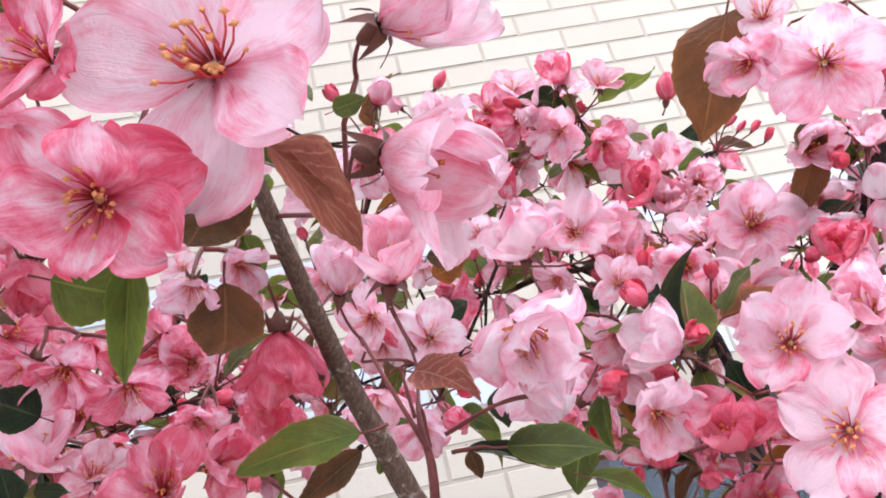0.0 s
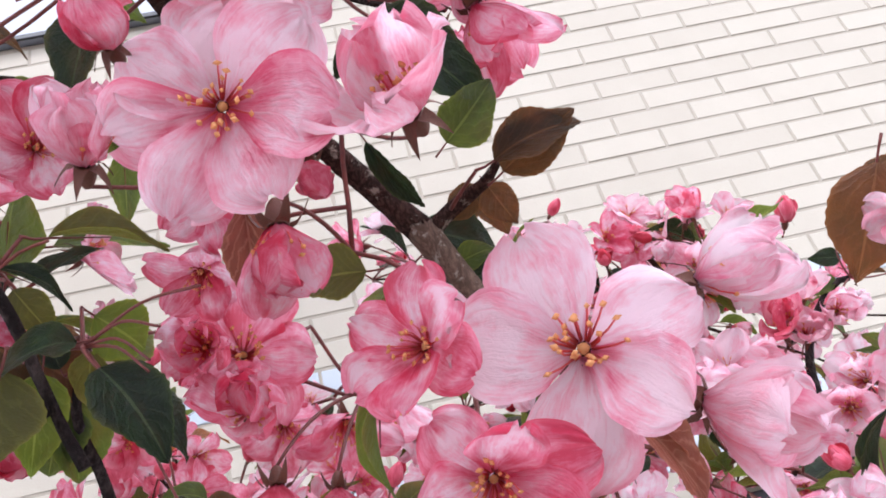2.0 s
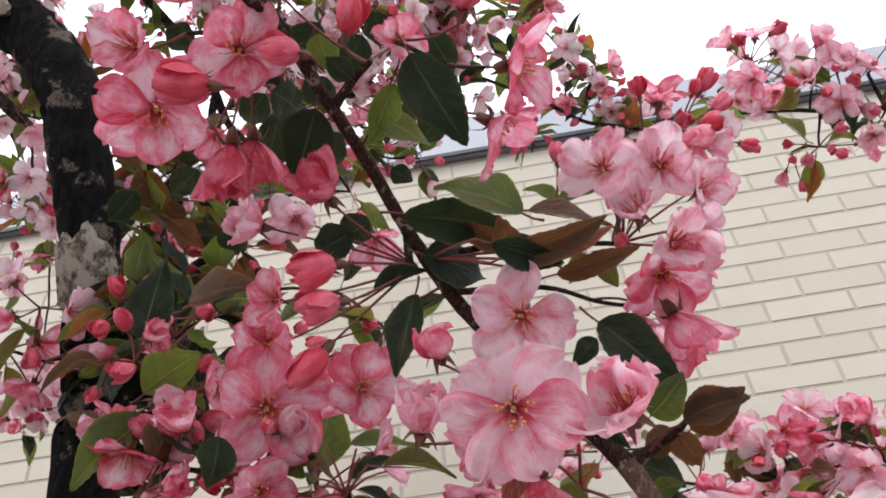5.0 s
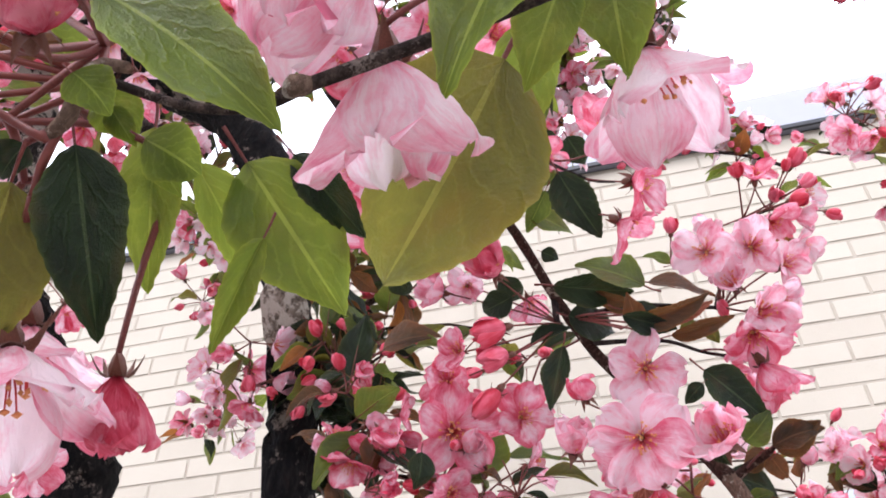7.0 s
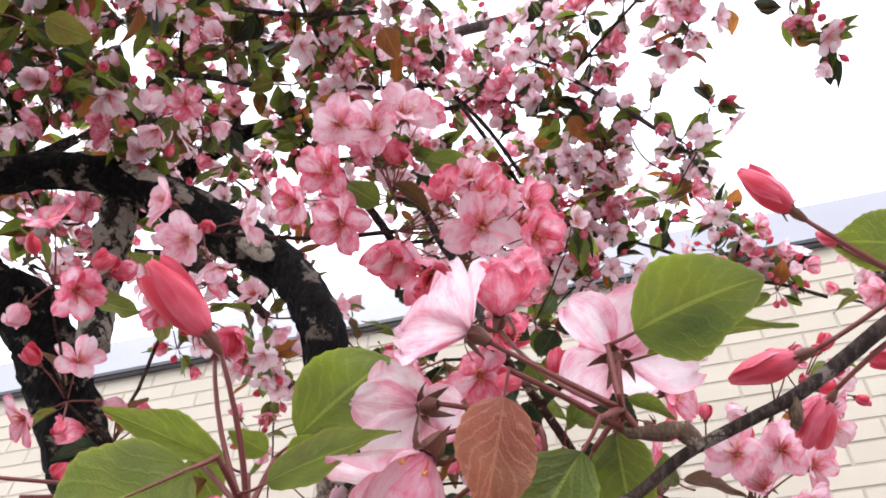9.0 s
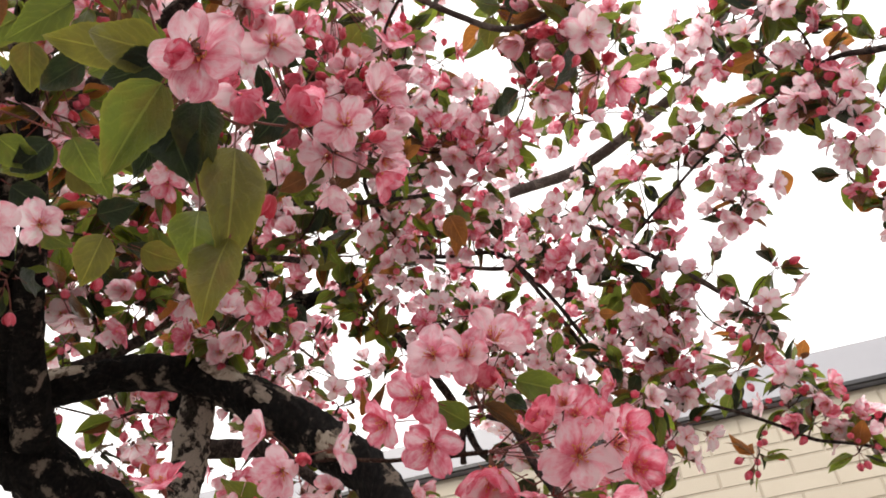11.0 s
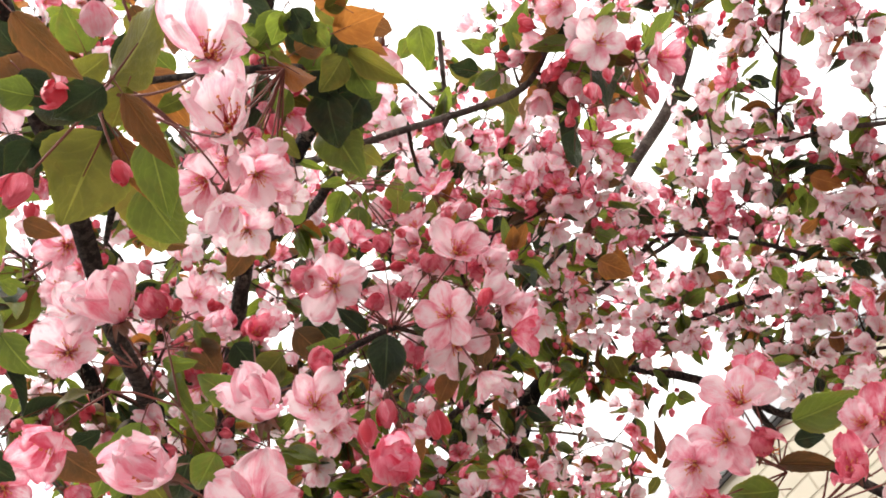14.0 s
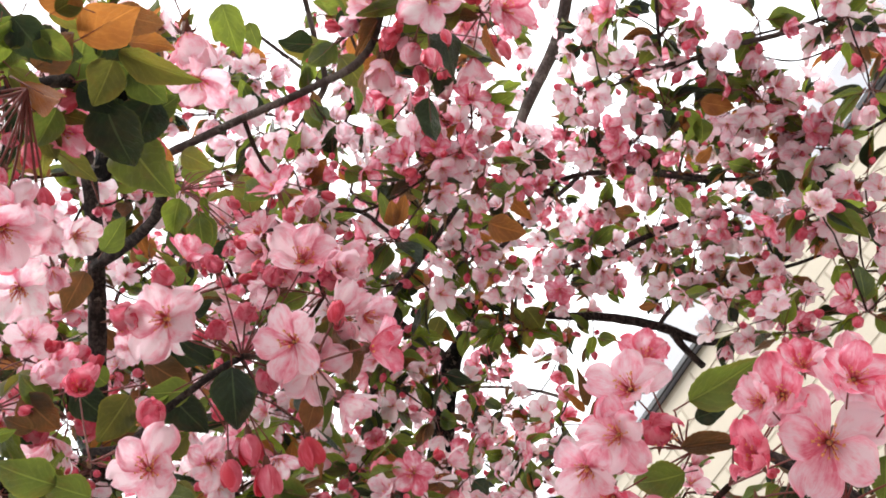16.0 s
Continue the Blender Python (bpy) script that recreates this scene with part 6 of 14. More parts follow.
# foliage behind the thin trunk, its shade put into near-black leaf tones
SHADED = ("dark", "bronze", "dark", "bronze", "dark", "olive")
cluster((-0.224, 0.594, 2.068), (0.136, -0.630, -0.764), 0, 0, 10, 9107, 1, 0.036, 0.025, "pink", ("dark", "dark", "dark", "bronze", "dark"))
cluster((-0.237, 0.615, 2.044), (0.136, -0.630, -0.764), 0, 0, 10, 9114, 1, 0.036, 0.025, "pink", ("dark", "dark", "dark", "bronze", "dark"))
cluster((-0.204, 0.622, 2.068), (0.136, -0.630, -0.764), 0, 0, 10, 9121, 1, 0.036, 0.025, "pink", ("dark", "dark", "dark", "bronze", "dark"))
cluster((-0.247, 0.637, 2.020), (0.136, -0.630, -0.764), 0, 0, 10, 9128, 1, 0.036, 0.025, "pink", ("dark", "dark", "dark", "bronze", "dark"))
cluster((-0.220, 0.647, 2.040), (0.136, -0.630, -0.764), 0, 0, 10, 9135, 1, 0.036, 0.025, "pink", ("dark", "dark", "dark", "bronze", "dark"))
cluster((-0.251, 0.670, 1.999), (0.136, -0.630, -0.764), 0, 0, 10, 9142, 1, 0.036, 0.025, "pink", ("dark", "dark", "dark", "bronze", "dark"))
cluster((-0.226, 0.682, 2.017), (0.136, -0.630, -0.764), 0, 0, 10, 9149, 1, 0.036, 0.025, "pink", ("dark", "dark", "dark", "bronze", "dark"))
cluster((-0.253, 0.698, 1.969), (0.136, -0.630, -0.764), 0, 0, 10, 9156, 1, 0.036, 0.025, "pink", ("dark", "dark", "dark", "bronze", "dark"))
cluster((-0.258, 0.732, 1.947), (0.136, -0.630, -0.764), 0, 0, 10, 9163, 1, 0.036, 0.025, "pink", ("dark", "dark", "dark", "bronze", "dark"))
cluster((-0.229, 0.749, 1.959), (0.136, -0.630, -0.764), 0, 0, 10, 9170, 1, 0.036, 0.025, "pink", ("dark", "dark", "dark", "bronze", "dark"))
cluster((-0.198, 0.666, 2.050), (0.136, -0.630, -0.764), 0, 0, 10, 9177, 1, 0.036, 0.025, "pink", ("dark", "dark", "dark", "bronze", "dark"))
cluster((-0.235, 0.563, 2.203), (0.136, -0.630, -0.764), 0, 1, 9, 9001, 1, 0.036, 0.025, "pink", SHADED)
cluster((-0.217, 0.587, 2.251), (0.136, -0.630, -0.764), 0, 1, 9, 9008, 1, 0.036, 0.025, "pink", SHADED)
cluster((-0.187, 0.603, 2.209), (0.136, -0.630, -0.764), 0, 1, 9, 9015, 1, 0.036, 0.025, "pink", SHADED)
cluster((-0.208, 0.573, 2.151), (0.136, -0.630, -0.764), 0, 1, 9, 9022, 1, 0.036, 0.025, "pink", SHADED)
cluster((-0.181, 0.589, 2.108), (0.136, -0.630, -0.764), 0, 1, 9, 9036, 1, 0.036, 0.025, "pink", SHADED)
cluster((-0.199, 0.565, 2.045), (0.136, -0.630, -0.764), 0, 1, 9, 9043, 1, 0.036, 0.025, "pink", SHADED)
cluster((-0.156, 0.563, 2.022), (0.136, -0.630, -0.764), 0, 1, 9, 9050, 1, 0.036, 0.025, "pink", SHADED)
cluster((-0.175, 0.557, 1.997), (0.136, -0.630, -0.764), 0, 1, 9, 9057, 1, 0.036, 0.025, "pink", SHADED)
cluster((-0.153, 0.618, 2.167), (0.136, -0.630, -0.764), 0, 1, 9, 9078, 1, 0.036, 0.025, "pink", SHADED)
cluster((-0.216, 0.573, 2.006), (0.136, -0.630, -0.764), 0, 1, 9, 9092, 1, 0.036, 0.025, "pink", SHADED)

# flowers and leaves at the rim of the near spurs
blossom((0.076, 0.387, 1.752), (0.115, -0.790, -0.603), 0.0170, "open", 5, "pink", 197, hub=(0.075, 0.416, 1.764))
blossom((0.069, 0.407, 1.742), (-0.042, -0.486, -0.873), 0.0180, "open", 5, "pink", 198, hub=(0.076, 0.418, 1.763))
blossom((0.108, 0.433, 1.799), (0.050, 0.158, -0.986), 0.0232, "ball", 5, "deep", 199, hub=(0.113, 0.430, 1.814))
blossom((-0.039, 0.669, 1.824), (0.037, -0.539, -0.841), 0.0335, "cup", 5, "deep", 200, hub=(-0.021, 0.675, 1.846))
blossom((-0.017, 0.672, 1.738), (0.383, -0.637, -0.669), 0.0317, "cup", 5, "deep", 201, hub=(-0.013, 0.695, 1.767))
blossom((0.006, 0.686, 1.723), (-0.151, -0.691, -0.707), 0.0417, "ball", 5, "deep", 202, hub=(-0.013, 0.695, 1.767))
leaf((-0.010, 0.686, 1.764), (-0.038, 0.689, 1.731), (0.367, -0.908, -0.203), "bronze", 1, 1.10)
leaf((-0.011, 0.697, 1.765), (-0.002, 0.716, 1.724), (0.329, -0.925, -0.191), "dark", 1, 1.00)
leaf((-0.070, 0.469, 1.804), (-0.041, 0.503, 1.791), (0.376, -0.855, -0.358), "dark", 1, 1.10)
leaf((-0.051, 0.492, 1.803), (-0.018, 0.528, 1.783), (0.250, -0.730, -0.637), "bronze", 1, 1.15)
leaf((-0.056, 0.486, 1.809), (-0.065, 0.499, 1.783), (0.531, -0.776, -0.339), "dark", 1, 1.00)
leaf((-0.042, 0.518, 1.807), (-0.007, 0.544, 1.780), (0.304, -0.923, -0.235), "dark", 0, 1.00)
leaf((-0.082, 0.475, 1.806), (-0.069, 0.494, 1.787), (0.415, -0.841, -0.348), "bronze", 1, 1.00)
leaf((-0.080, 0.489, 1.766), (-0.087, 0.493, 1.751), (0.440, -0.857, -0.267), "dark", 1, 1.10)
blossom((-0.080, 0.493, 1.780), (0.298, -0.599, -0.743), 0.0150, "open", 5, "pink", 203, hub=(-0.069, 0.500, 1.798))
blossom((-0.028, 0.574, 1.778), (0.249, -0.873, -0.418), 0.0193, "open", 5, "pink", 204, hub=(-0.037, 0.561, 1.798))
leaf((-0.072, 0.501, 1.794), (-0.055, 0.523, 1.767), (0.380, -0.875, -0.299), "bronze", 1, 1.20)
leaf((-0.062, 0.500, 1.783), (-0.071, 0.511, 1.754), (0.395, -0.875, -0.281), "dark", 1, 1.10)
leaf((-0.052, 0.513, 1.788), (-0.050, 0.529, 1.759), (0.322, -0.836, -0.445), "bronze", 1, 1.00)
leaf((-0.024, 0.511, 1.788), (-0.000, 0.527, 1.770), (0.275, -0.911, -0.308), "bronze", 1, 1.20)
blossom((-0.035, 0.522, 1.761), (0.150, -0.551, -0.821), 0.0309, "ball", 5, "deep", 205, hub=(-0.039, 0.522, 1.780))
blossom((-0.024, 0.495, 1.794), (0.434, -0.743, -0.510), 0.0170, "open", 5, "pink", 206, hub=(-0.036, 0.514, 1.797))

# the near twig with its two spurs
branch("branch", [(0.010, -0.038, 1.598, 0.0009), (0.027, -0.033, 1.590, 0.0009), (0.040, -0.033, 1.586, 0.0011), (0.049, -0.034, 1.587, 0.0012), (0.062, -0.033, 1.592, 0.0012), (0.078, -0.033, 1.596, 0.0012), (0.090, -0.033, 1.600, 0.0012), (0.101, -0.033, 1.603, 0.0013), (0.114, -0.029, 1.615, 0.0014), (0.128, -0.025, 1.624, 0.0016), (0.142, -0.022, 1.632, 0.0017), (0.156, -0.017, 1.644, 0.0020), (0.172, -0.014, 1.657, 0.0022), (0.195, -0.012, 1.672, 0.0025), (0.207, -0.011, 1.679, 0.0026)], BARK_GREY, 10, 0.003, 0.05, 207, "slender grey-brown twig with scars")
branch("twig", [(0.101, -0.033, 1.603, 0.0016), (0.101, -0.033, 1.600, 0.0018), (0.101, -0.032, 1.599, 0.0011)], BARK_GREY, 8, 0.002, 0.25, 208)
branch("twig", [(0.142, -0.022, 1.632, 0.0018), (0.142, -0.019, 1.628, 0.0017), (0.141, -0.017, 1.627, 0.0013)], BARK_STEM, 8, 0.002, 0.25, 209)
branch("twig", [(0.118, -0.028, 1.617, 0.0017), (0.115, -0.031, 1.620, 0.0022), (0.109, -0.032, 1.620, 0.0019), (0.103, -0.032, 1.621, 0.0013), (0.101, -0.033, 1.622, 0.0008)], BARK_STEM, 8, 0.002, 0.3, 210)
branch("twig", [(0.049, -0.034, 1.587, 0.0014), (0.047, -0.035, 1.586, 0.0020), (0.046, -0.035, 1.584, 0.0012)], BARK_STEM, 8, 0.002, 0.25, 211)
branch("twig", [(0.020, -0.041, 1.592, 0.0010), (0.013, -0.041, 1.595, 0.0014), (0.007, -0.037, 1.587, 0.0015), (0.005, -0.037, 1.585, 0.0009)], BARK_STEM, 8, 0.002, 0.3, 212)
blossom((0.068, -0.049, 1.647), (-0.776, -0.309, 0.549), 0.0226, "open", 5, "blush", 213, hub=(0.102, -0.035, 1.626))
blossom((0.102, -0.021, 1.655), (0.240, 0.388, 0.890), 0.0237, "flat", 5, "blush", 214, hub=(0.102, -0.025, 1.631))
blossom((0.053, -0.038, 1.634), (-0.821, 0.473, 0.319), 0.0211, "open", 5, "blush", 215, hub=(0.081, -0.031, 1.628))
blossom((0.055, -0.040, 1.617), (-0.519, -0.023, -0.854), 0.0270, "goblet", 5, "blush", 216, hub=(0.081, -0.031, 1.628))
leaf((0.010, -0.032, 1.597), (0.013, -0.026, 1.592), (0.328, -0.765, -0.554), "young", 1, 1.00, hub=(0.005, -0.028, 1.599))
leaf((0.015, -0.025, 1.592), (0.019, -0.018, 1.586), (0.328, -0.765, -0.554), "young", 1, 1.00, hub=(0.005, -0.028, 1.599))
leaf((-0.010, -0.031, 1.598), (-0.016, -0.027, 1.592), (0.328, -0.765, -0.554), "green", 1, 1.00, hub=(0.005, -0.028, 1.599))
blossom((0.104, -0.002, 1.623), (0.099, 0.509, -0.855), 0.0265, "cup", 5, "blush", 217, hub=(0.096, -0.022, 1.620))
blossom((0.057, -0.022, 1.607), (0.018, 0.569, -0.822), 0.0270, "goblet", 5, "blush", 218, hub=(0.081, -0.027, 1.620))
blossom((0.072, -0.033, 1.668), (0.237, -0.921, 0.308), 0.0187, "goblet", 5, "pink", 219, hub=(0.102, -0.035, 1.626))
blossom((-0.024, -0.051, 1.570), (0.347, -0.865, -0.363), 0.0240, "cup", 5, "blush", 220, hub=(-0.007, -0.041, 1.592))
blossom((-0.025, 0.005, 1.584), (-0.076, 0.452, -0.889), 0.0211, "open", 5, "blush", 221, hub=(-0.006, -0.018, 1.597))
blossom((-0.045, -0.000, 1.575), (-0.014, 0.263, -0.965), 0.0185, "open", 5, "blush", 222, hub=(-0.013, -0.022, 1.595))
blossom((0.008, -0.051, 1.593), (0.489, -0.872, 0.006), 0.0170, "ball", 5, "deep", 223, hub=(0.008, -0.037, 1.610))
bud((0.007, -0.072, 1.639), (0.000, -0.093, 1.646), 0.72, 224, hub=(0.008, -0.037, 1.610), kind=0)
blossom((-0.000, -0.056, 1.650), (0.812, -0.571, -0.121), 0.0126, "ball", 5, "deep", 225, hub=(0.008, -0.037, 1.610))
blossom((-0.002, 0.006, 1.568), (-0.109, 0.473, -0.874), 0.0165, "goblet", 5, "deep", 226, hub=(0.009, -0.009, 1.600))
bud((0.159, -0.026, 1.696), (0.146, -0.037, 1.706), 0.75, 227, hub=(0.182, -0.011, 1.678), kind=0)
bud((0.149, -0.011, 1.654), (0.130, -0.006, 1.653), 0.75, 228, hub=(0.180, -0.015, 1.668), kind=0)
bud((0.154, -0.003, 1.644), (0.145, 0.006, 1.637), 0.78, 229, hub=(0.172, -0.011, 1.654), kind=2)
bud((0.170, -0.014, 1.691), (0.165, -0.017, 1.695), 1.00, 230, hub=(0.182, -0.011, 1.678), kind=0)
bud((0.180, 0.007, 1.663), (0.170, 0.008, 1.665), 1.00, 231, hub=(0.194, -0.004, 1.667), kind=0)
leaf((0.008, -0.064, 1.605), (-0.012, -0.079, 1.582), (0.545, -0.838, 0.020), "young", 3, 1.25, hub=(0.008, -0.037, 1.610))
leaf((-0.002, -0.037, 1.627), (-0.025, -0.063, 1.630), (0.510, -0.859, -0.040), "young", 2, 0.70, hub=(0.008, -0.037, 1.610))
leaf((0.014, -0.030, 1.638), (0.043, -0.031, 1.666), (0.369, -0.817, -0.444), "young", 1, 1.00, hub=(0.008, -0.037, 1.610))
leaf((0.020, -0.051, 1.608), (0.053, -0.055, 1.615), (0.383, -0.922, -0.058), "young", 0, 0.70, hub=(0.008, -0.037, 1.610))
leaf((0.079, -0.060, 1.614), (0.070, -0.046, 1.589), (0.205, -0.709, -0.675), "red", 5, 1.10, hub=(0.101, -0.033, 1.622))
leaf((0.093, -0.048, 1.606), (0.069, -0.036, 1.577), (-0.118, -0.972, -0.202), "young", 0, 1.00, hub=(0.102, -0.035, 1.626))
leaf((0.099, -0.027, 1.626), (0.099, -0.009, 1.605), (0.033, -0.759, -0.651), "young", 1, 1.00, hub=(0.102, -0.035, 1.626))
leaf((0.091, -0.026, 1.617), (0.080, -0.014, 1.601), (0.101, -0.765, -0.636), "young", 1, 0.90, hub=(0.102, -0.035, 1.626))
leaf((0.108, -0.033, 1.652), (0.145, -0.044, 1.656), (-0.017, -0.846, -0.533), "young", 1, 1.10, hub=(0.102, -0.035, 1.626))
leaf((0.110, -0.028, 1.648), (0.148, -0.033, 1.647), (0.065, -0.994, -0.088), "young", 4, 0.60, hub=(0.102, -0.035, 1.626))
leaf((0.104, -0.040, 1.625), (0.114, -0.036, 1.620), (0.076, -0.957, -0.280), "young", 4, 1.00, hub=(0.102, -0.035, 1.626))
leaf((0.189, -0.014, 1.685), (0.167, -0.015, 1.693), (-0.174, -0.831, -0.528), "young", 1, 1.30)
leaf((0.028, -0.059, 1.582), (0.051, -0.041, 1.568), (0.400, -0.914, -0.070), "young", 0, 1.00, hub=(0.008, -0.037, 1.610))
leaf((0.016, -0.047, 1.584), (0.021, -0.041, 1.580), (0.479, -0.848, -0.227), "young", 1, 1.60)
leaf((-0.014, -0.036, 1.632), (-0.009, -0.023, 1.623), (0.490, -0.614, -0.619), "young", 3, 1.00, hub=(0.008, -0.037, 1.610))
leaf((-0.032, -0.032, 1.592), (-0.041, -0.051, 1.602), (0.622, -0.591, -0.514), "red", 1, 1.00, hub=(0.008, -0.037, 1.610))
leaf((-0.019, -0.036, 1.619), (-0.008, -0.033, 1.626), (0.511, -0.607, -0.610), "bronze", 1, 0.90, hub=(0.008, -0.037, 1.610))
leaf((-0.006, -0.030, 1.584), (-0.019, -0.014, 1.555), (0.723, -0.466, -0.510), "olive", 1, 0.90, hub=(0.000, -0.026, 1.608))
leaf((0.006, -0.032, 1.588), (0.004, -0.008, 1.563), (0.534, -0.699, -0.475), "dark", 0, 0.75, hub=(0.004, -0.030, 1.599))
leaf((0.009, -0.019, 1.608), (0.002, 0.002, 1.584), (0.133, -0.713, -0.689), "young", 2, 0.80)
leaf((0.014, -0.011, 1.605), (0.017, 0.016, 1.596), (0.683, -0.456, -0.571), "young", 2, 0.90)
leaf((0.023, -0.007, 1.607), (0.037, 0.021, 1.585), (0.336, -0.672, -0.660), "young", 1, 0.95)
leaf((0.029, -0.005, 1.586), (0.017, 0.004, 1.568), (0.432, -0.850, -0.300), "young", 4, 0.80)
leaf((0.076, -0.004, 1.628), (0.040, 0.025, 1.590), (0.156, -0.548, -0.822), "olive", 1, 1.00)
leaf((0.032, -0.005, 1.609), (0.043, 0.012, 1.598), (0.298, -0.654, -0.695), "dark", 2, 0.90)
leaf((0.083, -0.004, 1.641), (0.076, 0.016, 1.624), (0.081, -0.621, -0.780), "young", 1, 0.90)
leaf((-0.006, -0.031, 1.593), (-0.011, -0.029, 1.587), (0.583, -0.718, -0.381), "dark", 1, 1.40)
leaf((0.009, -0.034, 1.599), (0.013, -0.026, 1.595), (0.491, -0.642, -0.589), "young", 1, 1.70)
leaf((0.016, -0.028, 1.591), (0.024, -0.019, 1.589), (0.455, -0.689, -0.565), "young", 1, 1.50)
leaf((0.008, -0.034, 1.631), (0.001, -0.044, 1.632), (0.487, -0.672, -0.558), "young", 1, 1.00)
leaf((0.020, -0.032, 1.636), (0.010, -0.028, 1.629), (0.392, -0.461, -0.796), "young", 1, 1.00)
branch("pedicel", [(0.003, -0.029, 1.611, 0.0008), (-0.019, -0.054, 1.610, 0.0006), (-0.037, -0.073, 1.604, 0.0005)], STALK, 6, 0.004, 0.03, 232)
branch("pedicel", [(0.003, -0.029, 1.611, 0.0008), (-0.022, -0.049, 1.606, 0.0006), (-0.041, -0.064, 1.595, 0.0005)], STALK, 6, 0.004, 0.03, 233)
branch("pedicel", [(0.003, -0.029, 1.611, 0.0008), (-0.024, -0.040, 1.598, 0.0006), (-0.046, -0.048, 1.581, 0.0005)], STALK, 6, 0.004, 0.03, 234)
branch("pedicel", [(0.003, -0.029, 1.611, 0.0008), (-0.025, -0.033, 1.592, 0.0006), (-0.047, -0.035, 1.570, 0.0005)], STALK, 6, 0.004, 0.03, 235)
branch("pedicel", [(0.003, -0.029, 1.611, 0.0008), (-0.018, -0.050, 1.610, 0.0006), (-0.034, -0.066, 1.603, 0.0005)], STALK, 6, 0.004, 0.03, 236)
branch("pedicel", [(0.003, -0.029, 1.611, 0.0008), (-0.024, -0.045, 1.602, 0.0006), (-0.044, -0.057, 1.588, 0.0005)], STALK, 6, 0.004, 0.03, 237)
blossom((-0.012, -0.010, 1.564), (0.290, 0.192, -0.937), 0.0246, "cup", 5, "blush", 238, hub=(-0.001, -0.029, 1.580))
blossom((-0.044, -0.020, 1.599), (0.097, 0.198, -0.975), 0.0168, "open", 5, "blush", 239, hub=(-0.005, -0.045, 1.593))
leaf((-0.040, -0.044, 1.622), (-0.038, -0.031, 1.614), (0.598, -0.485, -0.638), "bronze", 1, 1.00)
cluster((-0.305, 0.129, 1.958), (0.621, -0.640, -0.452), 4, 2, 2, 1680, 1)
cluster((-0.331, 0.286, 2.118), (0.524, -0.714, -0.464), 4, 2, 2, 1687, 1)
cluster((-0.373, 0.253, 1.961), (0.622, -0.707, -0.336), 3, 2, 2, 1694, 1)
cluster((-0.377, 0.328, 1.974), (0.589, -0.748, -0.304), 3, 2, 2, 1701, 1)
cluster((-0.397, 0.341, 1.845), (0.635, -0.757, -0.156), 5, 2, 2, 1708, 1)
cluster((-0.375, 0.373, 1.829), (0.606, -0.784, -0.131), 5, 2, 2, 1715, 1)
cluster((-0.341, 0.292, 1.770), (0.640, -0.761, -0.111), 4, 2, 2, 1722, 1)
cluster((-0.275, 0.224, 2.125), (0.493, -0.687, -0.533), 4, 1, 0, 1736, 1, 0.036, 0.027, "pale")

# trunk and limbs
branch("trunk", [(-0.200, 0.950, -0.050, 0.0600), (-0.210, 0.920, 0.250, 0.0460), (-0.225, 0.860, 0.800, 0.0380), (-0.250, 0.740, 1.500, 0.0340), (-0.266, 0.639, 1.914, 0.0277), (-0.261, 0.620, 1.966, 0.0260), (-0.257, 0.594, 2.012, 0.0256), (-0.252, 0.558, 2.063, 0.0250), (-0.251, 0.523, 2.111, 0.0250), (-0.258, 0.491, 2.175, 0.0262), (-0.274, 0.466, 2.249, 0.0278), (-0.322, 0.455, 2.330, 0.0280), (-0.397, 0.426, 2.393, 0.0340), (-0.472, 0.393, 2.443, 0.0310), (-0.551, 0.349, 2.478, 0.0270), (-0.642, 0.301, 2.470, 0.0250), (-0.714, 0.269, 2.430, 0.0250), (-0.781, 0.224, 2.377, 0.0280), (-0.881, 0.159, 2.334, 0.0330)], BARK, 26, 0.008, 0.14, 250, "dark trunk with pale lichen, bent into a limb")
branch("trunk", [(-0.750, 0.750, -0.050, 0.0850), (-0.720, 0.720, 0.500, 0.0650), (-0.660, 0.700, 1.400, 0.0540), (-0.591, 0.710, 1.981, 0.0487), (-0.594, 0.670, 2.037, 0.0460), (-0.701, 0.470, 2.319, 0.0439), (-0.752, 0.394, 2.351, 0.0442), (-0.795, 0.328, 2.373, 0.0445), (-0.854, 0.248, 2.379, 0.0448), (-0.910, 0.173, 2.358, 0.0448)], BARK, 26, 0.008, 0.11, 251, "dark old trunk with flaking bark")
branch("limb", [(-0.561, 0.357, 2.494, 0.0216), (-0.582, 0.390, 2.442, 0.0257), (-0.586, 0.416, 2.389, 0.0245), (-0.581, 0.426, 2.323, 0.0225), (-0.565, 0.432, 2.232, 0.0214)], BARK_FLAKY, 18, 0.008, 0.16, 252)
branch("limb", [(-0.663, 0.525, 2.541, 0.0166), (-0.587, 0.570, 2.559, 0.0146), (-0.536, 0.623, 2.546, 0.0107), (-0.501, 0.693, 2.532, 0.0079)], BARK_BRANCH, 9, 0.014, 0.1, 253)
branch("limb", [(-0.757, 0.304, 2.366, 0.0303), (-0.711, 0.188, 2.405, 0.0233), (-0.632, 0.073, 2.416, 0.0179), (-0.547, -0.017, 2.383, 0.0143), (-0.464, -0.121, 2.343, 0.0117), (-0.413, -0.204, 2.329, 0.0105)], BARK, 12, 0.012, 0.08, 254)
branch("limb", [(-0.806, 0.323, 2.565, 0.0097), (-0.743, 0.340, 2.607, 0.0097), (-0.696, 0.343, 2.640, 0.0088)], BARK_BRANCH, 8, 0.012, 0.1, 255)
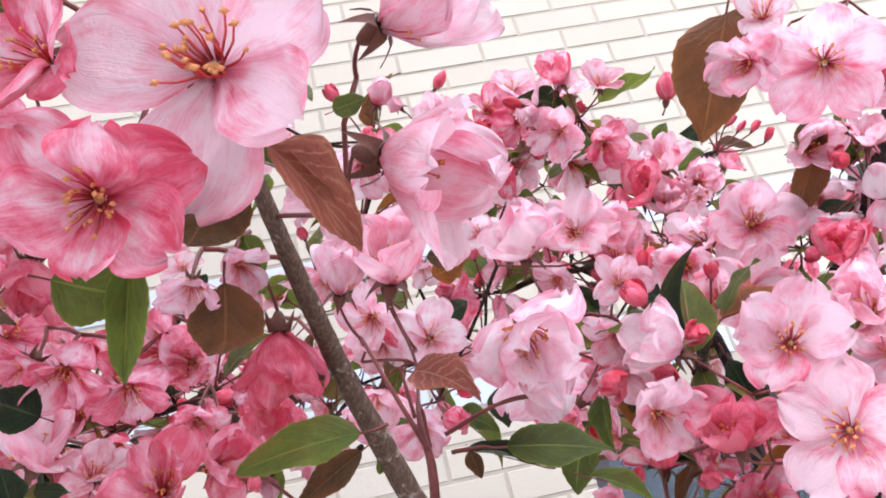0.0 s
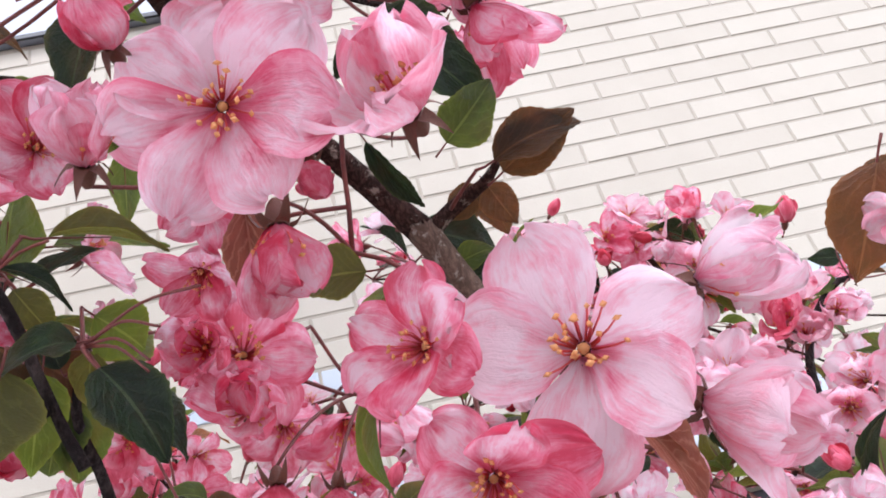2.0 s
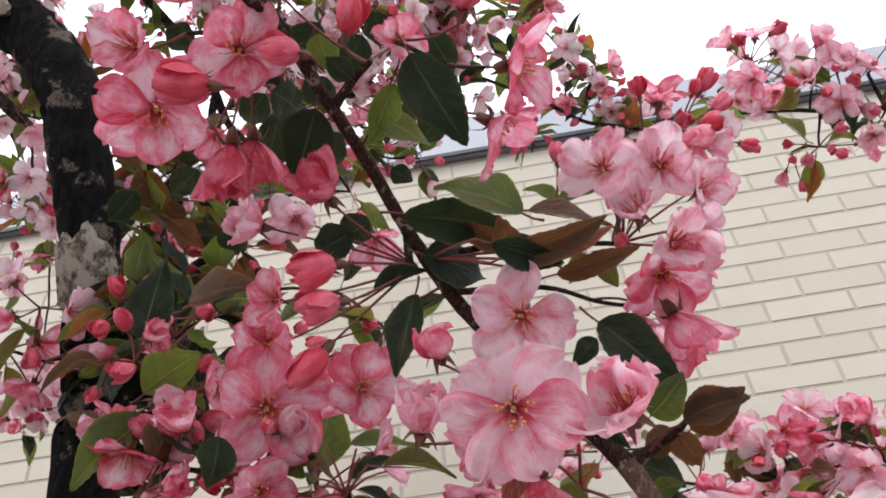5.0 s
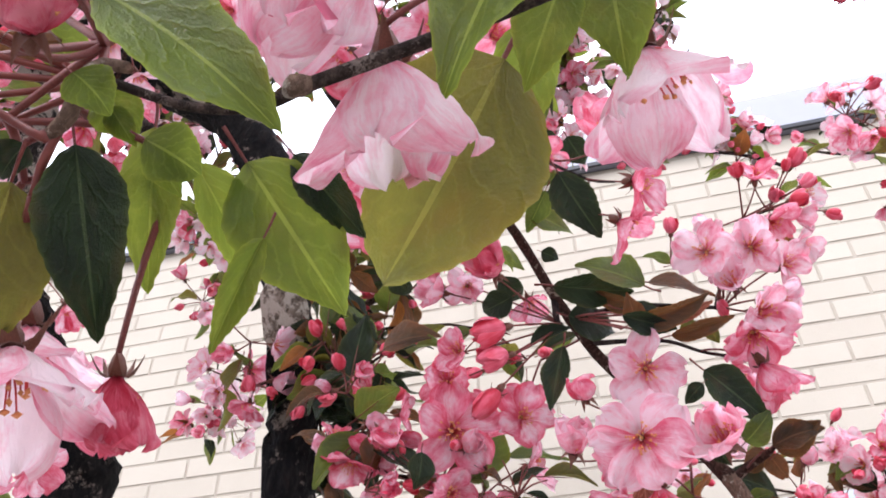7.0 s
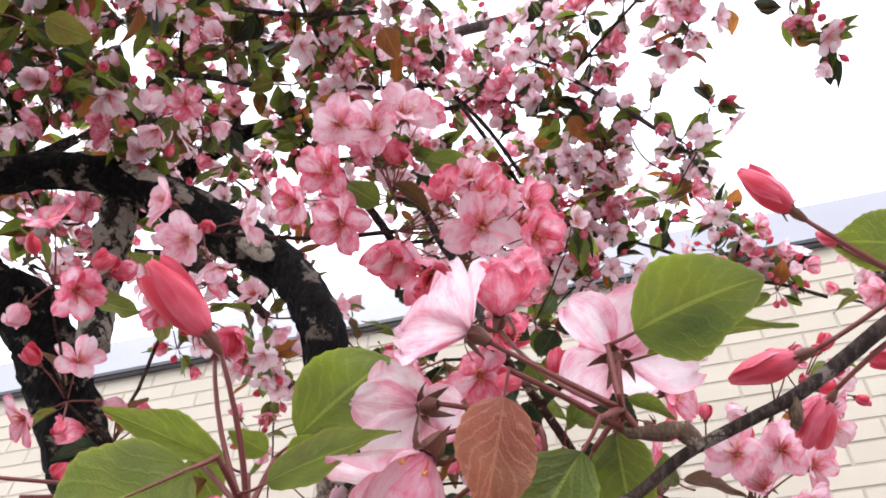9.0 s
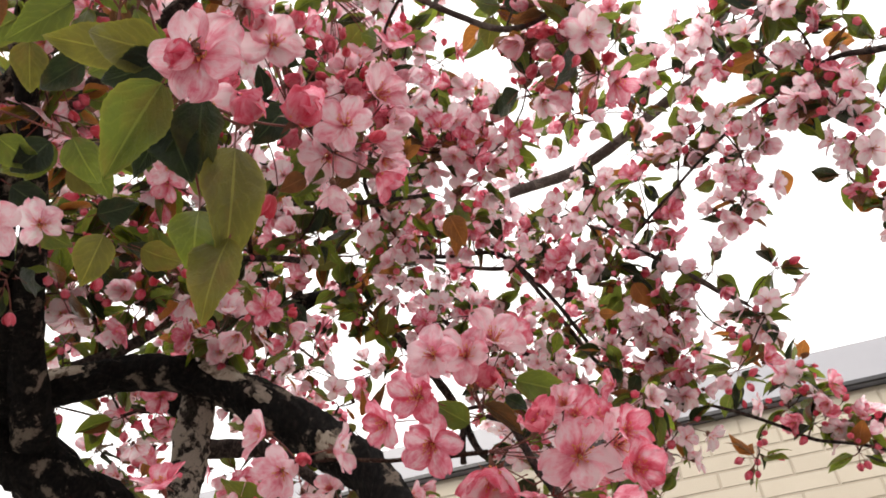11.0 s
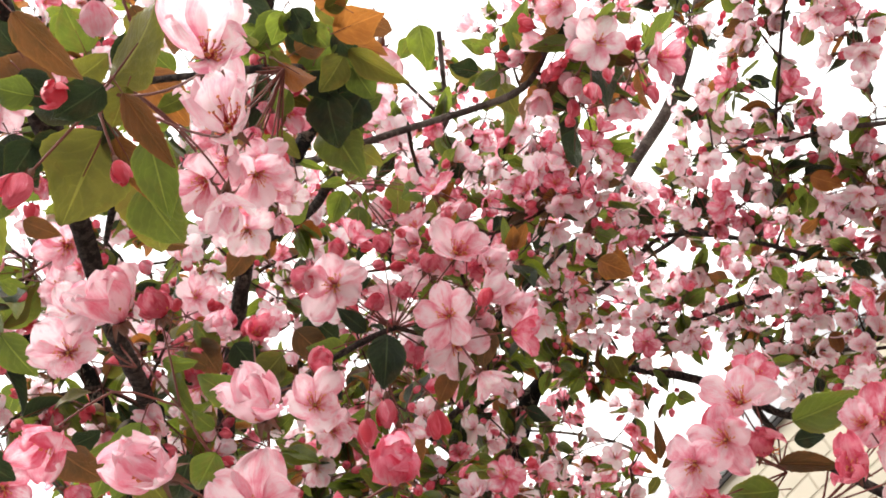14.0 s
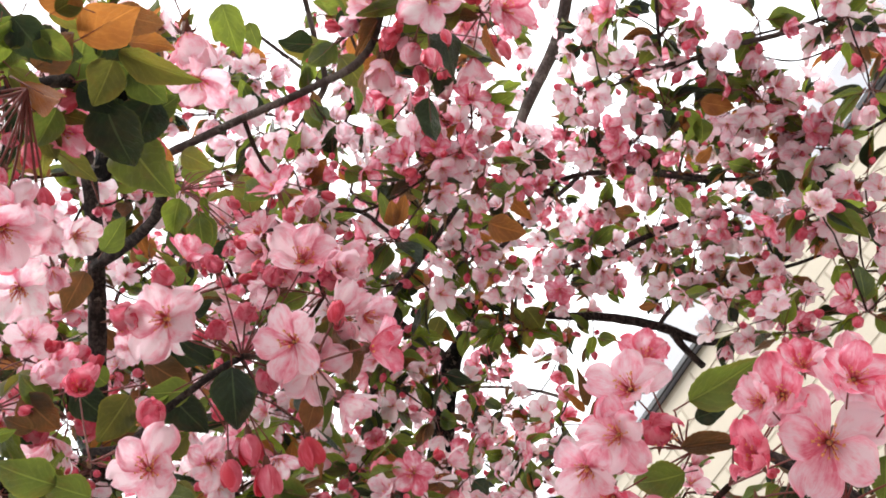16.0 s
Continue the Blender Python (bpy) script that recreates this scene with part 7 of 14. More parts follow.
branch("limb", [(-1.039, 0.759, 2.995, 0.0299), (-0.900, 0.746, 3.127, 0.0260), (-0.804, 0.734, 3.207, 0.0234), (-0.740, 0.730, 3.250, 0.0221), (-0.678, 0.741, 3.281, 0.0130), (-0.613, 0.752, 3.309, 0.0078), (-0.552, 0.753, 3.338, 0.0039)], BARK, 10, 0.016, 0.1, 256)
branch("limb", [(-0.720, 0.585, 3.346, 0.0078), (-0.731, 0.658, 3.300, 0.0117), (-0.746, 0.730, 3.247, 0.0156)], BARK_BRANCH, 8, 0.016, 0.1, 257)
branch("limb", [(-0.494, 0.718, 3.341, 0.0098), (-0.236, 0.737, 3.510, 0.0132), (-0.015, 0.812, 3.698, 0.0158), (0.248, 0.726, 3.759, 0.0151), (0.431, 0.645, 3.774, 0.0135), (0.526, 0.571, 3.787, 0.0127), (0.635, 0.410, 3.819, 0.0119)], BARK_SMOOTH, 9, 0.02, 0.05, 258, "long straight grey branch")
branch("branch", [(0.073, 0.644, 3.015, 0.0027), (0.153, 0.569, 3.000, 0.0030), (0.288, 0.467, 2.999, 0.0029), (0.370, 0.421, 2.986, 0.0035), (0.459, 0.366, 2.947, 0.0044), (0.524, 0.344, 2.882, 0.0061), (0.636, 0.312, 2.797, 0.0064)], BARK_BRANCH, 8, 0.012, 0.08, 259)
branch("branch", [(-0.245, -0.162, 2.659, 0.0052), (-0.182, -0.135, 2.553, 0.0046), (-0.145, -0.112, 2.533, 0.0041), (-0.092, -0.063, 2.534, 0.0038), (-0.039, -0.015, 2.529, 0.0038), (0.009, 0.008, 2.502, 0.0039), (0.056, 0.003, 2.492, 0.0038), (0.118, -0.016, 2.495, 0.0040)], BARK_SMOOTH, 9, 0.008, 0.07, 260, "dark branch crossing in front of the crown")
branch("branch", [(-0.497, 0.238, 3.469, 0.0056), (-0.391, 0.264, 3.501, 0.0068), (-0.312, 0.280, 3.520, 0.0068), (-0.246, 0.238, 3.549, 0.0062), (-0.155, 0.174, 3.584, 0.0062)], BARK_SMOOTH, 8, 0.014, 0.06, 261)
branch("branch", [(-0.312, 0.280, 3.520, 0.0049), (-0.296, 0.206, 3.544, 0.0043), (-0.277, 0.126, 3.567, 0.0037)], BARK_SMOOTH, 7, 0.014, 0.06, 262)
branch("branch", [(0.134, -0.321, 2.702, 0.0074), (0.009, -0.269, 2.691, 0.0074), (-0.168, -0.206, 2.694, 0.0084), (-0.245, -0.175, 2.715, 0.0082), (-0.330, -0.137, 2.669, 0.0092), (-0.412, -0.110, 2.639, 0.0101), (-0.486, -0.085, 2.593, 0.0105), (-0.597, -0.039, 2.509, 0.0129), (-0.725, 0.033, 2.413, 0.0164), (-0.725, 0.095, 2.397, 0.0201), (-0.769, 0.222, 2.419, 0.0259)], BARK_BRANCH, 10, 0.01, 0.08, 263)
branch("branch", [(-0.356, -0.128, 2.653, 0.0075), (-0.291, -0.109, 2.607, 0.0064), (-0.234, -0.100, 2.568, 0.0057), (-0.195, -0.105, 2.543, 0.0051), (-0.174, -0.105, 2.541, 0.0020)], BARK_BRANCH, 8, 0.008, 0.12, 264)
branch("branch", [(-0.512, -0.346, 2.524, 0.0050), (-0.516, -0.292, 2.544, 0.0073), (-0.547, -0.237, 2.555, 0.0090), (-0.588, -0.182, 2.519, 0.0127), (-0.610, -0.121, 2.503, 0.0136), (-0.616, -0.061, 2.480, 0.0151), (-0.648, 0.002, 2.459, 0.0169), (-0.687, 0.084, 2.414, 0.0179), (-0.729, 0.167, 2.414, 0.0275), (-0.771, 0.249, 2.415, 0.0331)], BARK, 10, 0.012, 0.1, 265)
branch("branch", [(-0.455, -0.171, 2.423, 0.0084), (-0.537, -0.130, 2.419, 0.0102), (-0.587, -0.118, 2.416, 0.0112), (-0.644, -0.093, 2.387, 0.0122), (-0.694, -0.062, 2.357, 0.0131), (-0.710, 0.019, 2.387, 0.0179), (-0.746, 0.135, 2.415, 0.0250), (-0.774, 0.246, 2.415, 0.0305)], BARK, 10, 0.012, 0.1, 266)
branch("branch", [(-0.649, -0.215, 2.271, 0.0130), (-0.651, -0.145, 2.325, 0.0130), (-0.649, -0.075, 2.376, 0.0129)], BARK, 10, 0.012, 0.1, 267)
branch("branch", [(-0.587, 0.760, 3.226, 0.0031), (-0.550, 0.805, 3.200, 0.0062), (-0.503, 0.863, 3.154, 0.0086), (-0.460, 0.933, 3.117, 0.0099), (-0.421, 1.015, 3.062, 0.0105), (-0.397, 1.086, 3.001, 0.0080), (-0.359, 1.127, 2.975, 0.0056)], BARK_BRANCH, 9, 0.014, 0.08, 268)
branch("branch", [(-0.417, 1.039, 3.040, 0.0086), (-0.423, 1.052, 2.994, 0.0079), (-0.424, 1.067, 2.946, 0.0073)], BARK_BRANCH, 8, 0.012, 0.1, 269)
branch("branch", [(-0.512, 0.857, 3.541, 0.0057), (-0.442, 0.868, 3.498, 0.0056), (-0.314, 0.872, 3.414, 0.0058), (-0.238, 0.865, 3.379, 0.0062), (-0.161, 0.830, 3.360, 0.0046)], BARK_BRANCH, 8, 0.014, 0.08, 270)
branch("branch", [(-0.219, 0.840, 3.339, 0.0046), (-0.177, 0.879, 3.259, 0.0054), (-0.141, 0.930, 3.203, 0.0054), (-0.087, 1.002, 3.113, 0.0043), (-0.041, 1.009, 3.047, 0.0033)], BARK_BRANCH, 8, 0.014, 0.08, 271)
branch("branch", [(-0.453, 0.848, 3.254, 0.0050), (-0.375, 0.902, 3.206, 0.0055), (-0.293, 0.942, 3.177, 0.0059), (-0.210, 0.980, 3.130, 0.0054), (-0.105, 1.046, 3.068, 0.0043)], BARK_BRANCH, 8, 0.014, 0.08, 272)
branch("branch", [(-0.004, 0.639, 3.089, 0.0031), (0.042, 0.656, 3.060, 0.0036), (0.091, 0.685, 3.007, 0.0045), (0.149, 0.711, 2.953, 0.0044), (0.193, 0.736, 2.907, 0.0044), (0.239, 0.753, 2.864, 0.0038)], BARK_SMOOTH, 8, 0.012, 0.08, 273)
branch("branch", [(-0.288, 0.169, 2.845, 0.0028), (-0.287, 0.216, 2.862, 0.0033), (-0.339, 0.298, 2.946, 0.0036), (-0.399, 0.391, 3.054, 0.0045), (-0.408, 0.513, 3.108, 0.0048)], BARK_BRANCH, 7, 0.012, 0.1, 274)
branch("branch", [(-0.421, 1.015, 3.062, 0.0050), (-0.354, 0.981, 3.022, 0.0047), (-0.271, 0.957, 2.963, 0.0046), (-0.198, 0.985, 2.916, 0.0040), (-0.139, 1.018, 2.869, 0.0035), (-0.073, 1.056, 2.842, 0.0026)], BARK_BRANCH, 8, 0.012, 0.08, 275)
branch("branch", [(-0.934, 0.888, 3.429, 0.0030), (-0.836, 0.922, 3.332, 0.0036), (-0.701, 0.902, 3.150, 0.0039), (-0.639, 0.901, 3.045, 0.0043)], BARK_SMOOTH, 6, 0.012, 0.08, 276)
branch("branch", [(-0.295, -0.132, 2.287, 0.0028), (-0.273, -0.109, 2.275, 0.0032), (-0.238, -0.087, 2.285, 0.0031), (-0.207, -0.062, 2.296, 0.0029), (-0.188, -0.046, 2.298, 0.0024)], BARK_BRANCH, 8, 0.008, 0.1, 277)
branch("branch", [(-1.017, 0.735, 3.329, 0.0114), (-0.994, 0.606, 3.352, 0.0140), (-0.976, 0.482, 3.358, 0.0164)], BARK_BRANCH, 8, 0.014, 0.1, 278)
branch("branch", [(-0.644, 0.391, 2.907, 0.0066), (-0.590, 0.449, 2.967, 0.0068), (-0.546, 0.508, 3.017, 0.0064)], BARK_BRANCH, 7, 0.012, 0.1, 279)
branch("branch", [(-0.398, 0.244, 2.733, 0.0041), (-0.337, 0.322, 2.836, 0.0044), (-0.246, 0.371, 2.896, 0.0040)], BARK_BRANCH, 7, 0.012, 0.1, 280)
branch("branch", [(-0.427, 0.606, 3.128, 0.0045), (-0.312, 0.649, 3.137, 0.0054), (-0.217, 0.676, 3.142, 0.0050), (-0.136, 0.735, 3.058, 0.0048), (-0.070, 0.815, 2.946, 0.0042)], BARK_BRANCH, 7, 0.012, 0.1, 281)
branch("branch", [(0.050, 0.632, 2.986, 0.0020), (0.141, 0.707, 2.972, 0.0020), (0.202, 0.774, 2.957, 0.0021), (0.259, 0.838, 2.927, 0.0017)], BARK_BRANCH, 6, 0.012, 0.1, 282)
branch("branch", [(0.141, 0.707, 2.972, 0.0017), (0.168, 0.824, 2.946, 0.0018), (0.231, 0.900, 2.944, 0.0018), (0.265, 0.972, 2.944, 0.0015), (0.316, 1.054, 2.929, 0.0016)], BARK_BRANCH, 6, 0.012, 0.1, 283)
branch("branch", [(0.112, 0.981, 2.881, 0.0030), (0.183, 1.027, 2.875, 0.0037), (0.252, 1.068, 2.857, 0.0037), (0.307, 1.091, 2.825, 0.0037), (0.385, 1.101, 2.799, 0.0037), (0.462, 1.118, 2.759, 0.0037)], BARK_BRANCH, 6, 0.012, 0.1, 284)
branch("branch", [(0.385, 0.753, 2.399, 0.0015), (0.415, 0.735, 2.362, 0.0022), (0.465, 0.723, 2.337, 0.0025), (0.516, 0.712, 2.306, 0.0029), (0.552, 0.704, 2.293, 0.0032), (0.616, 0.683, 2.268, 0.0036)], BARK_BRANCH, 7, 0.01, 0.08, 285)
branch("branch", [(0.552, 0.704, 2.293, 0.0029), (0.543, 0.686, 2.314, 0.0025), (0.539, 0.677, 2.324, 0.0021)], BARK_BRANCH, 6, 0.01, 0.08, 286)
branch("branch", [(-0.213, -0.289, 2.284, 0.0019), (-0.177, -0.295, 2.266, 0.0028), (-0.144, -0.297, 2.256, 0.0027)], BARK_BRANCH, 7, 0.008, 0.1, 287)
branch("branch", [(0.051, -0.486, 2.197, 0.0117), (-0.017, -0.438, 2.220, 0.0108), (-0.121, -0.367, 2.265, 0.0100), (-0.156, -0.335, 2.254, 0.0086), (-0.196, -0.303, 2.249, 0.0074), (-0.261, -0.261, 2.259, 0.0073), (-0.346, -0.218, 2.321, 0.0077), (-0.428, -0.179, 2.382, 0.0080)], BARK_BRANCH, 10, 0.008, 0.09, 288)
branch("branch", [(-0.299, -0.133, 2.120, 0.0049), (-0.276, -0.129, 2.108, 0.0034), (-0.224, -0.138, 2.070, 0.0023), (-0.155, -0.165, 1.998, 0.0015)], BARK_BRANCH, 8, 0.006, 0.12, 289)

# the cluster of large flowers over the camera
blossom((-0.081, -0.206, 1.922), (0.478, -0.440, -0.760), 0.0245, "flat", 5, "pale", 290, hub=(-0.104, -0.193, 1.934), spin=1.29)
blossom((-0.059, -0.216, 1.947), (0.735, -0.677, -0.037), 0.0247, "goblet", 6, "pale", 291, hub=(-0.104, -0.193, 1.934))
blossom((-0.101, -0.238, 1.947), (0.455, -0.846, -0.279), 0.0280, "goblet", 6, "pale", 292, hub=(-0.104, -0.193, 1.934))
blossom((-0.058, -0.156, 1.942), (0.736, -0.507, -0.450), 0.0285, "ball", 6, "pink", 293, hub=(-0.092, -0.175, 1.938))
blossom((-0.073, -0.172, 1.921), (0.626, -0.654, -0.425), 0.0260, "ball", 6, "pink", 294, hub=(-0.104, -0.193, 1.934))
# added ball that stands in for the shaded coral inside of the flat flower
blossom((-0.079, -0.213, 1.914), (-0.500, -0.150, -0.850), 0.0190, "ball", 5, "pink", 295, hub=(-0.104, -0.193, 1.934))
leaf((-0.106, -0.209, 1.946), (-0.138, -0.233, 1.937), (0.223, -0.098, -0.970), "olive", 1, 1.00, hub=(-0.104, -0.193, 1.934))
leaf((-0.107, -0.205, 1.944), (-0.138, -0.209, 1.928), (0.227, -0.134, -0.965), "dark", 1, 1.00, hub=(-0.104, -0.193, 1.934))
leaf((-0.103, -0.201, 1.920), (-0.138, -0.176, 1.886), (0.254, -0.205, -0.945), "green", 0, 1.00, hub=(-0.104, -0.193, 1.934))
leaf((-0.093, -0.185, 1.930), (-0.105, -0.153, 1.906), (0.190, -0.235, -0.953), "dark", 1, 1.00, hub=(-0.104, -0.193, 1.934))
leaf((-0.090, -0.156, 1.930), (-0.097, -0.120, 1.873), (0.475, -0.266, -0.839), "olive", 1, 0.75, hub=(-0.104, -0.193, 1.934))
leaf((-0.111, -0.140, 1.904), (-0.113, -0.124, 1.871), (0.285, -0.366, -0.886), "young", 1, 1.15, hub=(-0.104, -0.193, 1.934))
leaf((-0.096, -0.128, 1.889), (-0.112, -0.109, 1.851), (0.057, -0.618, -0.784), "olive", 1, 0.95, hub=(-0.104, -0.193, 1.934))
leaf((-0.113, -0.181, 1.927), (-0.107, -0.157, 1.903), (0.285, -0.366, -0.886), "dark", 1, 1.30, hub=(-0.104, -0.193, 1.934))
leaf((-0.139, -0.209, 1.972), (-0.168, -0.236, 1.956), (0.285, -0.366, -0.886), "olive", 1, 0.90, hub=(-0.104, -0.193, 1.934))
leaf((-0.111, -0.183, 1.932), (-0.136, -0.165, 1.907), (0.238, -0.219, -0.946), "dark", 2, 1.00, hub=(-0.104, -0.193, 1.934))

# the hanging cluster high in front
blossom((0.035, -0.291, 2.037), (0.733, -0.355, -0.580), 0.0290, "cup", 5, "blush", 296, hub=(-0.021, -0.318, 2.094))
blossom((0.005, -0.269, 2.051), (0.642, -0.434, -0.632), 0.0345, "cup", 5, "blush", 297, hub=(-0.031, -0.305, 2.113))
blossom((-0.123, -0.211, 2.222), (0.300, 0.017, -0.954), 0.0226, "flat", 5, "blush", 298, hub=(-0.098, -0.211, 2.278))
blossom((-0.113, -0.188, 2.279), (0.508, 0.406, -0.760), 0.0200, "open", 5, "blush", 299, hub=(-0.098, -0.211, 2.278))
blossom((-0.070, -0.257, 2.153), (-0.138, -0.347, -0.928), 0.0242, "open", 5, "pale", 300, hub=(-0.022, -0.319, 2.111))
blossom((-0.066, -0.229, 2.185), (0.152, 0.169, -0.974), 0.0226, "open", 5, "pale", 301, hub=(-0.065, -0.238, 2.230))
blossom((-0.059, -0.247, 2.124), (-0.486, 0.309, -0.817), 0.0268, "cup", 5, "blush", 302, hub=(-0.022, -0.319, 2.111))
blossom((0.040, -0.295, 2.099), (-0.295, 0.412, -0.862), 0.0170, "open", 5, "pale", 303, hub=(-0.022, -0.319, 2.111))
blossom((-0.035, -0.325, 2.159), (-0.664, 0.449, -0.598), 0.0238, "ball", 5, "pale", 304, hub=(-0.022, -0.319, 2.111))
blossom((-0.001, -0.348, 2.148), (-0.694, 0.483, -0.534), 0.0267, "ball", 5, "pale", 305, hub=(0.019, -0.348, 2.154))
# more of its blossoms, behind the two large cups
blossom((-0.044, -0.254, 2.249), (-0.600, -0.470, -0.647), 0.0128, "goblet", 5, "pink", 5201, hub=(-0.016, -0.237, 2.251), spin=0.0)
blossom((-0.039, -0.237, 2.242), (-0.694, -0.168, -0.700), 0.0128, "ball", 5, "pink", 5202, hub=(-0.016, -0.237, 2.251), spin=0.0)
blossom((-0.058, -0.252, 2.230), (-0.498, -0.604, -0.622), 0.0143, "cup", 5, "pink", 5203, hub=(-0.016, -0.237, 2.251), spin=0.6)
blossom((-0.053, -0.236, 2.224), (-0.420, -0.231, -0.877), 0.0138, "goblet", 5, "pink", 5204, hub=(-0.016, -0.237, 2.251), spin=1.1)
blossom((-0.062, -0.226, 2.203), (0.221, -0.265, -0.939), 0.0193, "open", 5, "pale", 5205, hub=(-0.016, -0.237, 2.251), spin=0.4)
blossom((-0.068, -0.248, 2.188), (-0.083, -0.537, -0.840), 0.0196, "open", 5, "pale", 5206, hub=(-0.016, -0.237, 2.251), spin=0.9)
blossom((-0.091, -0.232, 2.207), (-0.190, -0.271, -0.944), 0.0197, "open", 5, "pink", 5207, hub=(-0.016, -0.237, 2.251), spin=0.2)
blossom((-0.098, -0.198, 2.211), (-0.039, 0.372, -0.927), 0.0143, "cup", 5, "pale", 5208, hub=(-0.016, -0.237, 2.251), spin=0.3)
blossom((-0.079, -0.210, 2.213), (0.336, 0.024, -0.942), 0.0177, "open", 5, "pale", 5209, hub=(-0.016, -0.237, 2.251), spin=0.8)
blossom((-0.054, -0.261, 2.189), (-0.506, -0.419, -0.754), 0.0164, "cup", 5, "pale", 5210, hub=(-0.016, -0.237, 2.251), spin=0.5)
bud((-0.029, -0.265, 2.249), (-0.026, -0.276, 2.256), 1.25, 70, hub=(-0.016, -0.237, 2.251), kind=1)
bud((-0.029, -0.251, 2.265), (-0.022, -0.257, 2.271), 1.10, 71, hub=(-0.016, -0.237, 2.251), kind=0)
bud((-0.062, -0.215, 2.234), (-0.072, -0.210, 2.227), 0.90, 72, hub=(-0.016, -0.237, 2.251), kind=2)
blossom((-0.127, -0.173, 2.353), (-0.705, 0.090, -0.703), 0.0105, "ball", 5, "pink", 5214, hub=(-0.101, -0.199, 2.377), spin=0.0)
# the spray of red stalks beyond it
branch("pedicel", [(-0.170, -0.096, 2.511, 0.0007), (-0.149, -0.069, 2.506, 0.0006), (-0.135, -0.038, 2.497, 0.0005)], STALK, 6, 0.004, 0.03, 5215)
branch("pedicel", [(-0.170, -0.096, 2.511, 0.0007), (-0.151, -0.071, 2.518, 0.0006), (-0.140, -0.042, 2.520, 0.0005)], STALK, 6, 0.004, 0.03, 5216)
branch("pedicel", [(-0.170, -0.096, 2.511, 0.0007), (-0.154, -0.074, 2.530, 0.0006), (-0.145, -0.050, 2.546, 0.0005)], STALK, 6, 0.004, 0.03, 5217)
branch("pedicel", [(-0.170, -0.096, 2.511, 0.0007), (-0.158, -0.088, 2.524, 0.0006), (-0.153, -0.077, 2.532, 0.0005)], STALK, 6, 0.004, 0.03, 5218)
branch("pedicel", [(-0.170, -0.096, 2.511, 0.0007), (-0.157, -0.095, 2.516, 0.0006), (-0.152, -0.092, 2.516, 0.0005)], STALK, 6, 0.004, 0.03, 5219)
branch("pedicel", [(-0.170, -0.096, 2.511, 0.0007), (-0.169, -0.065, 2.496, 0.0006), (-0.174, -0.030, 2.476, 0.0005)], STALK, 6, 0.004, 0.03, 5220)
branch("pedicel", [(-0.170, -0.096, 2.511, 0.0007), (-0.167, -0.074, 2.489, 0.0006), (-0.172, -0.048, 2.463, 0.0005)], STALK, 6, 0.004, 0.03, 5221)
branch("pedicel", [(-0.170, -0.096, 2.511, 0.0007), (-0.168, -0.079, 2.492, 0.0006), (-0.173, -0.060, 2.468, 0.0005)], STALK, 6, 0.004, 0.03, 5222)
branch("pedicel", [(-0.170, -0.096, 2.511, 0.0007), (-0.168, -0.082, 2.505, 0.0006), (-0.173, -0.066, 2.495, 0.0005)], STALK, 6, 0.004, 0.03, 5223)
branch("pedicel", [(-0.170, -0.096, 2.511, 0.0007), (-0.155, -0.057, 2.516, 0.0006), (-0.147, -0.016, 2.516, 0.0005)], STALK, 6, 0.004, 0.03, 5224)
blossom((-0.127, -0.028, 2.495), (0.599, 0.682, -0.419), 0.0208, "goblet", 5, "pale", 5225, hub=(-0.170, -0.096, 2.511), spin=0.0)
blossom((-0.185, -0.027, 2.459), (-0.529, 0.480, -0.700), 0.0144, "ball", 5, "pink", 5226, hub=(-0.170, -0.096, 2.511), spin=0.0)
blossom((-0.180, -0.048, 2.459), (-0.491, 0.295, -0.819), 0.0172, "goblet", 5, "pink", 5227, hub=(-0.170, -0.096, 2.511), spin=0.0)
leaf((-0.177, -0.095, 2.508), (-0.213, -0.092, 2.492), (0.463, -0.367, -0.807), "young", 1, 1.00)
leaf((-0.179, -0.077, 2.486), (-0.207, -0.063, 2.468), (0.463, -0.367, -0.807), "green", 1, 1.10)
leaf((-0.162, -0.079, 2.494), (-0.177, -0.069, 2.483), (0.463, -0.367, -0.807), "young", 1, 0.60)
leaf((-0.168, -0.096, 2.512), (-0.188, -0.120, 2.516), (0.463, -0.367, -0.807), "young", 0, 0.70)
# leaves round the dark spur, made to look lit by mostly bright leaf tones
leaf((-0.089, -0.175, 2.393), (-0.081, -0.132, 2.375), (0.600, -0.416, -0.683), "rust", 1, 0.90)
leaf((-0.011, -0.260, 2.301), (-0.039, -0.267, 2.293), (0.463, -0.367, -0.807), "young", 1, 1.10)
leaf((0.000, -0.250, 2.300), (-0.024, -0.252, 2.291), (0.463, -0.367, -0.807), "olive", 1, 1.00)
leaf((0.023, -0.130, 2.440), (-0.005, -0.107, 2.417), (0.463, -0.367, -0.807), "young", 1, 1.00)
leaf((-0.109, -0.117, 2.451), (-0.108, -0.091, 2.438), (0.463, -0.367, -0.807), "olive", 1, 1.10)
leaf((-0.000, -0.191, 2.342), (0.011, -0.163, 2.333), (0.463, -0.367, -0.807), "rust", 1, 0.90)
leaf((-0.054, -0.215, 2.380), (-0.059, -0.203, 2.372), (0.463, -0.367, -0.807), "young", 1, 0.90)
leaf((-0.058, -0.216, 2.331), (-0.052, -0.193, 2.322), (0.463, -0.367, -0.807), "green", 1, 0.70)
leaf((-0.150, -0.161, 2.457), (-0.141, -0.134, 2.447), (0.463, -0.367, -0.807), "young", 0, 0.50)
leaf((-0.049, -0.317, 2.110), (-0.097, -0.317, 2.085), (0.238, 0.139, -0.961), "olive", 3, 1.35)
leaf((-0.018, -0.298, 2.058), (-0.047, -0.273, 2.043), (0.209, 0.071, -0.975), "green", 1, 0.80)
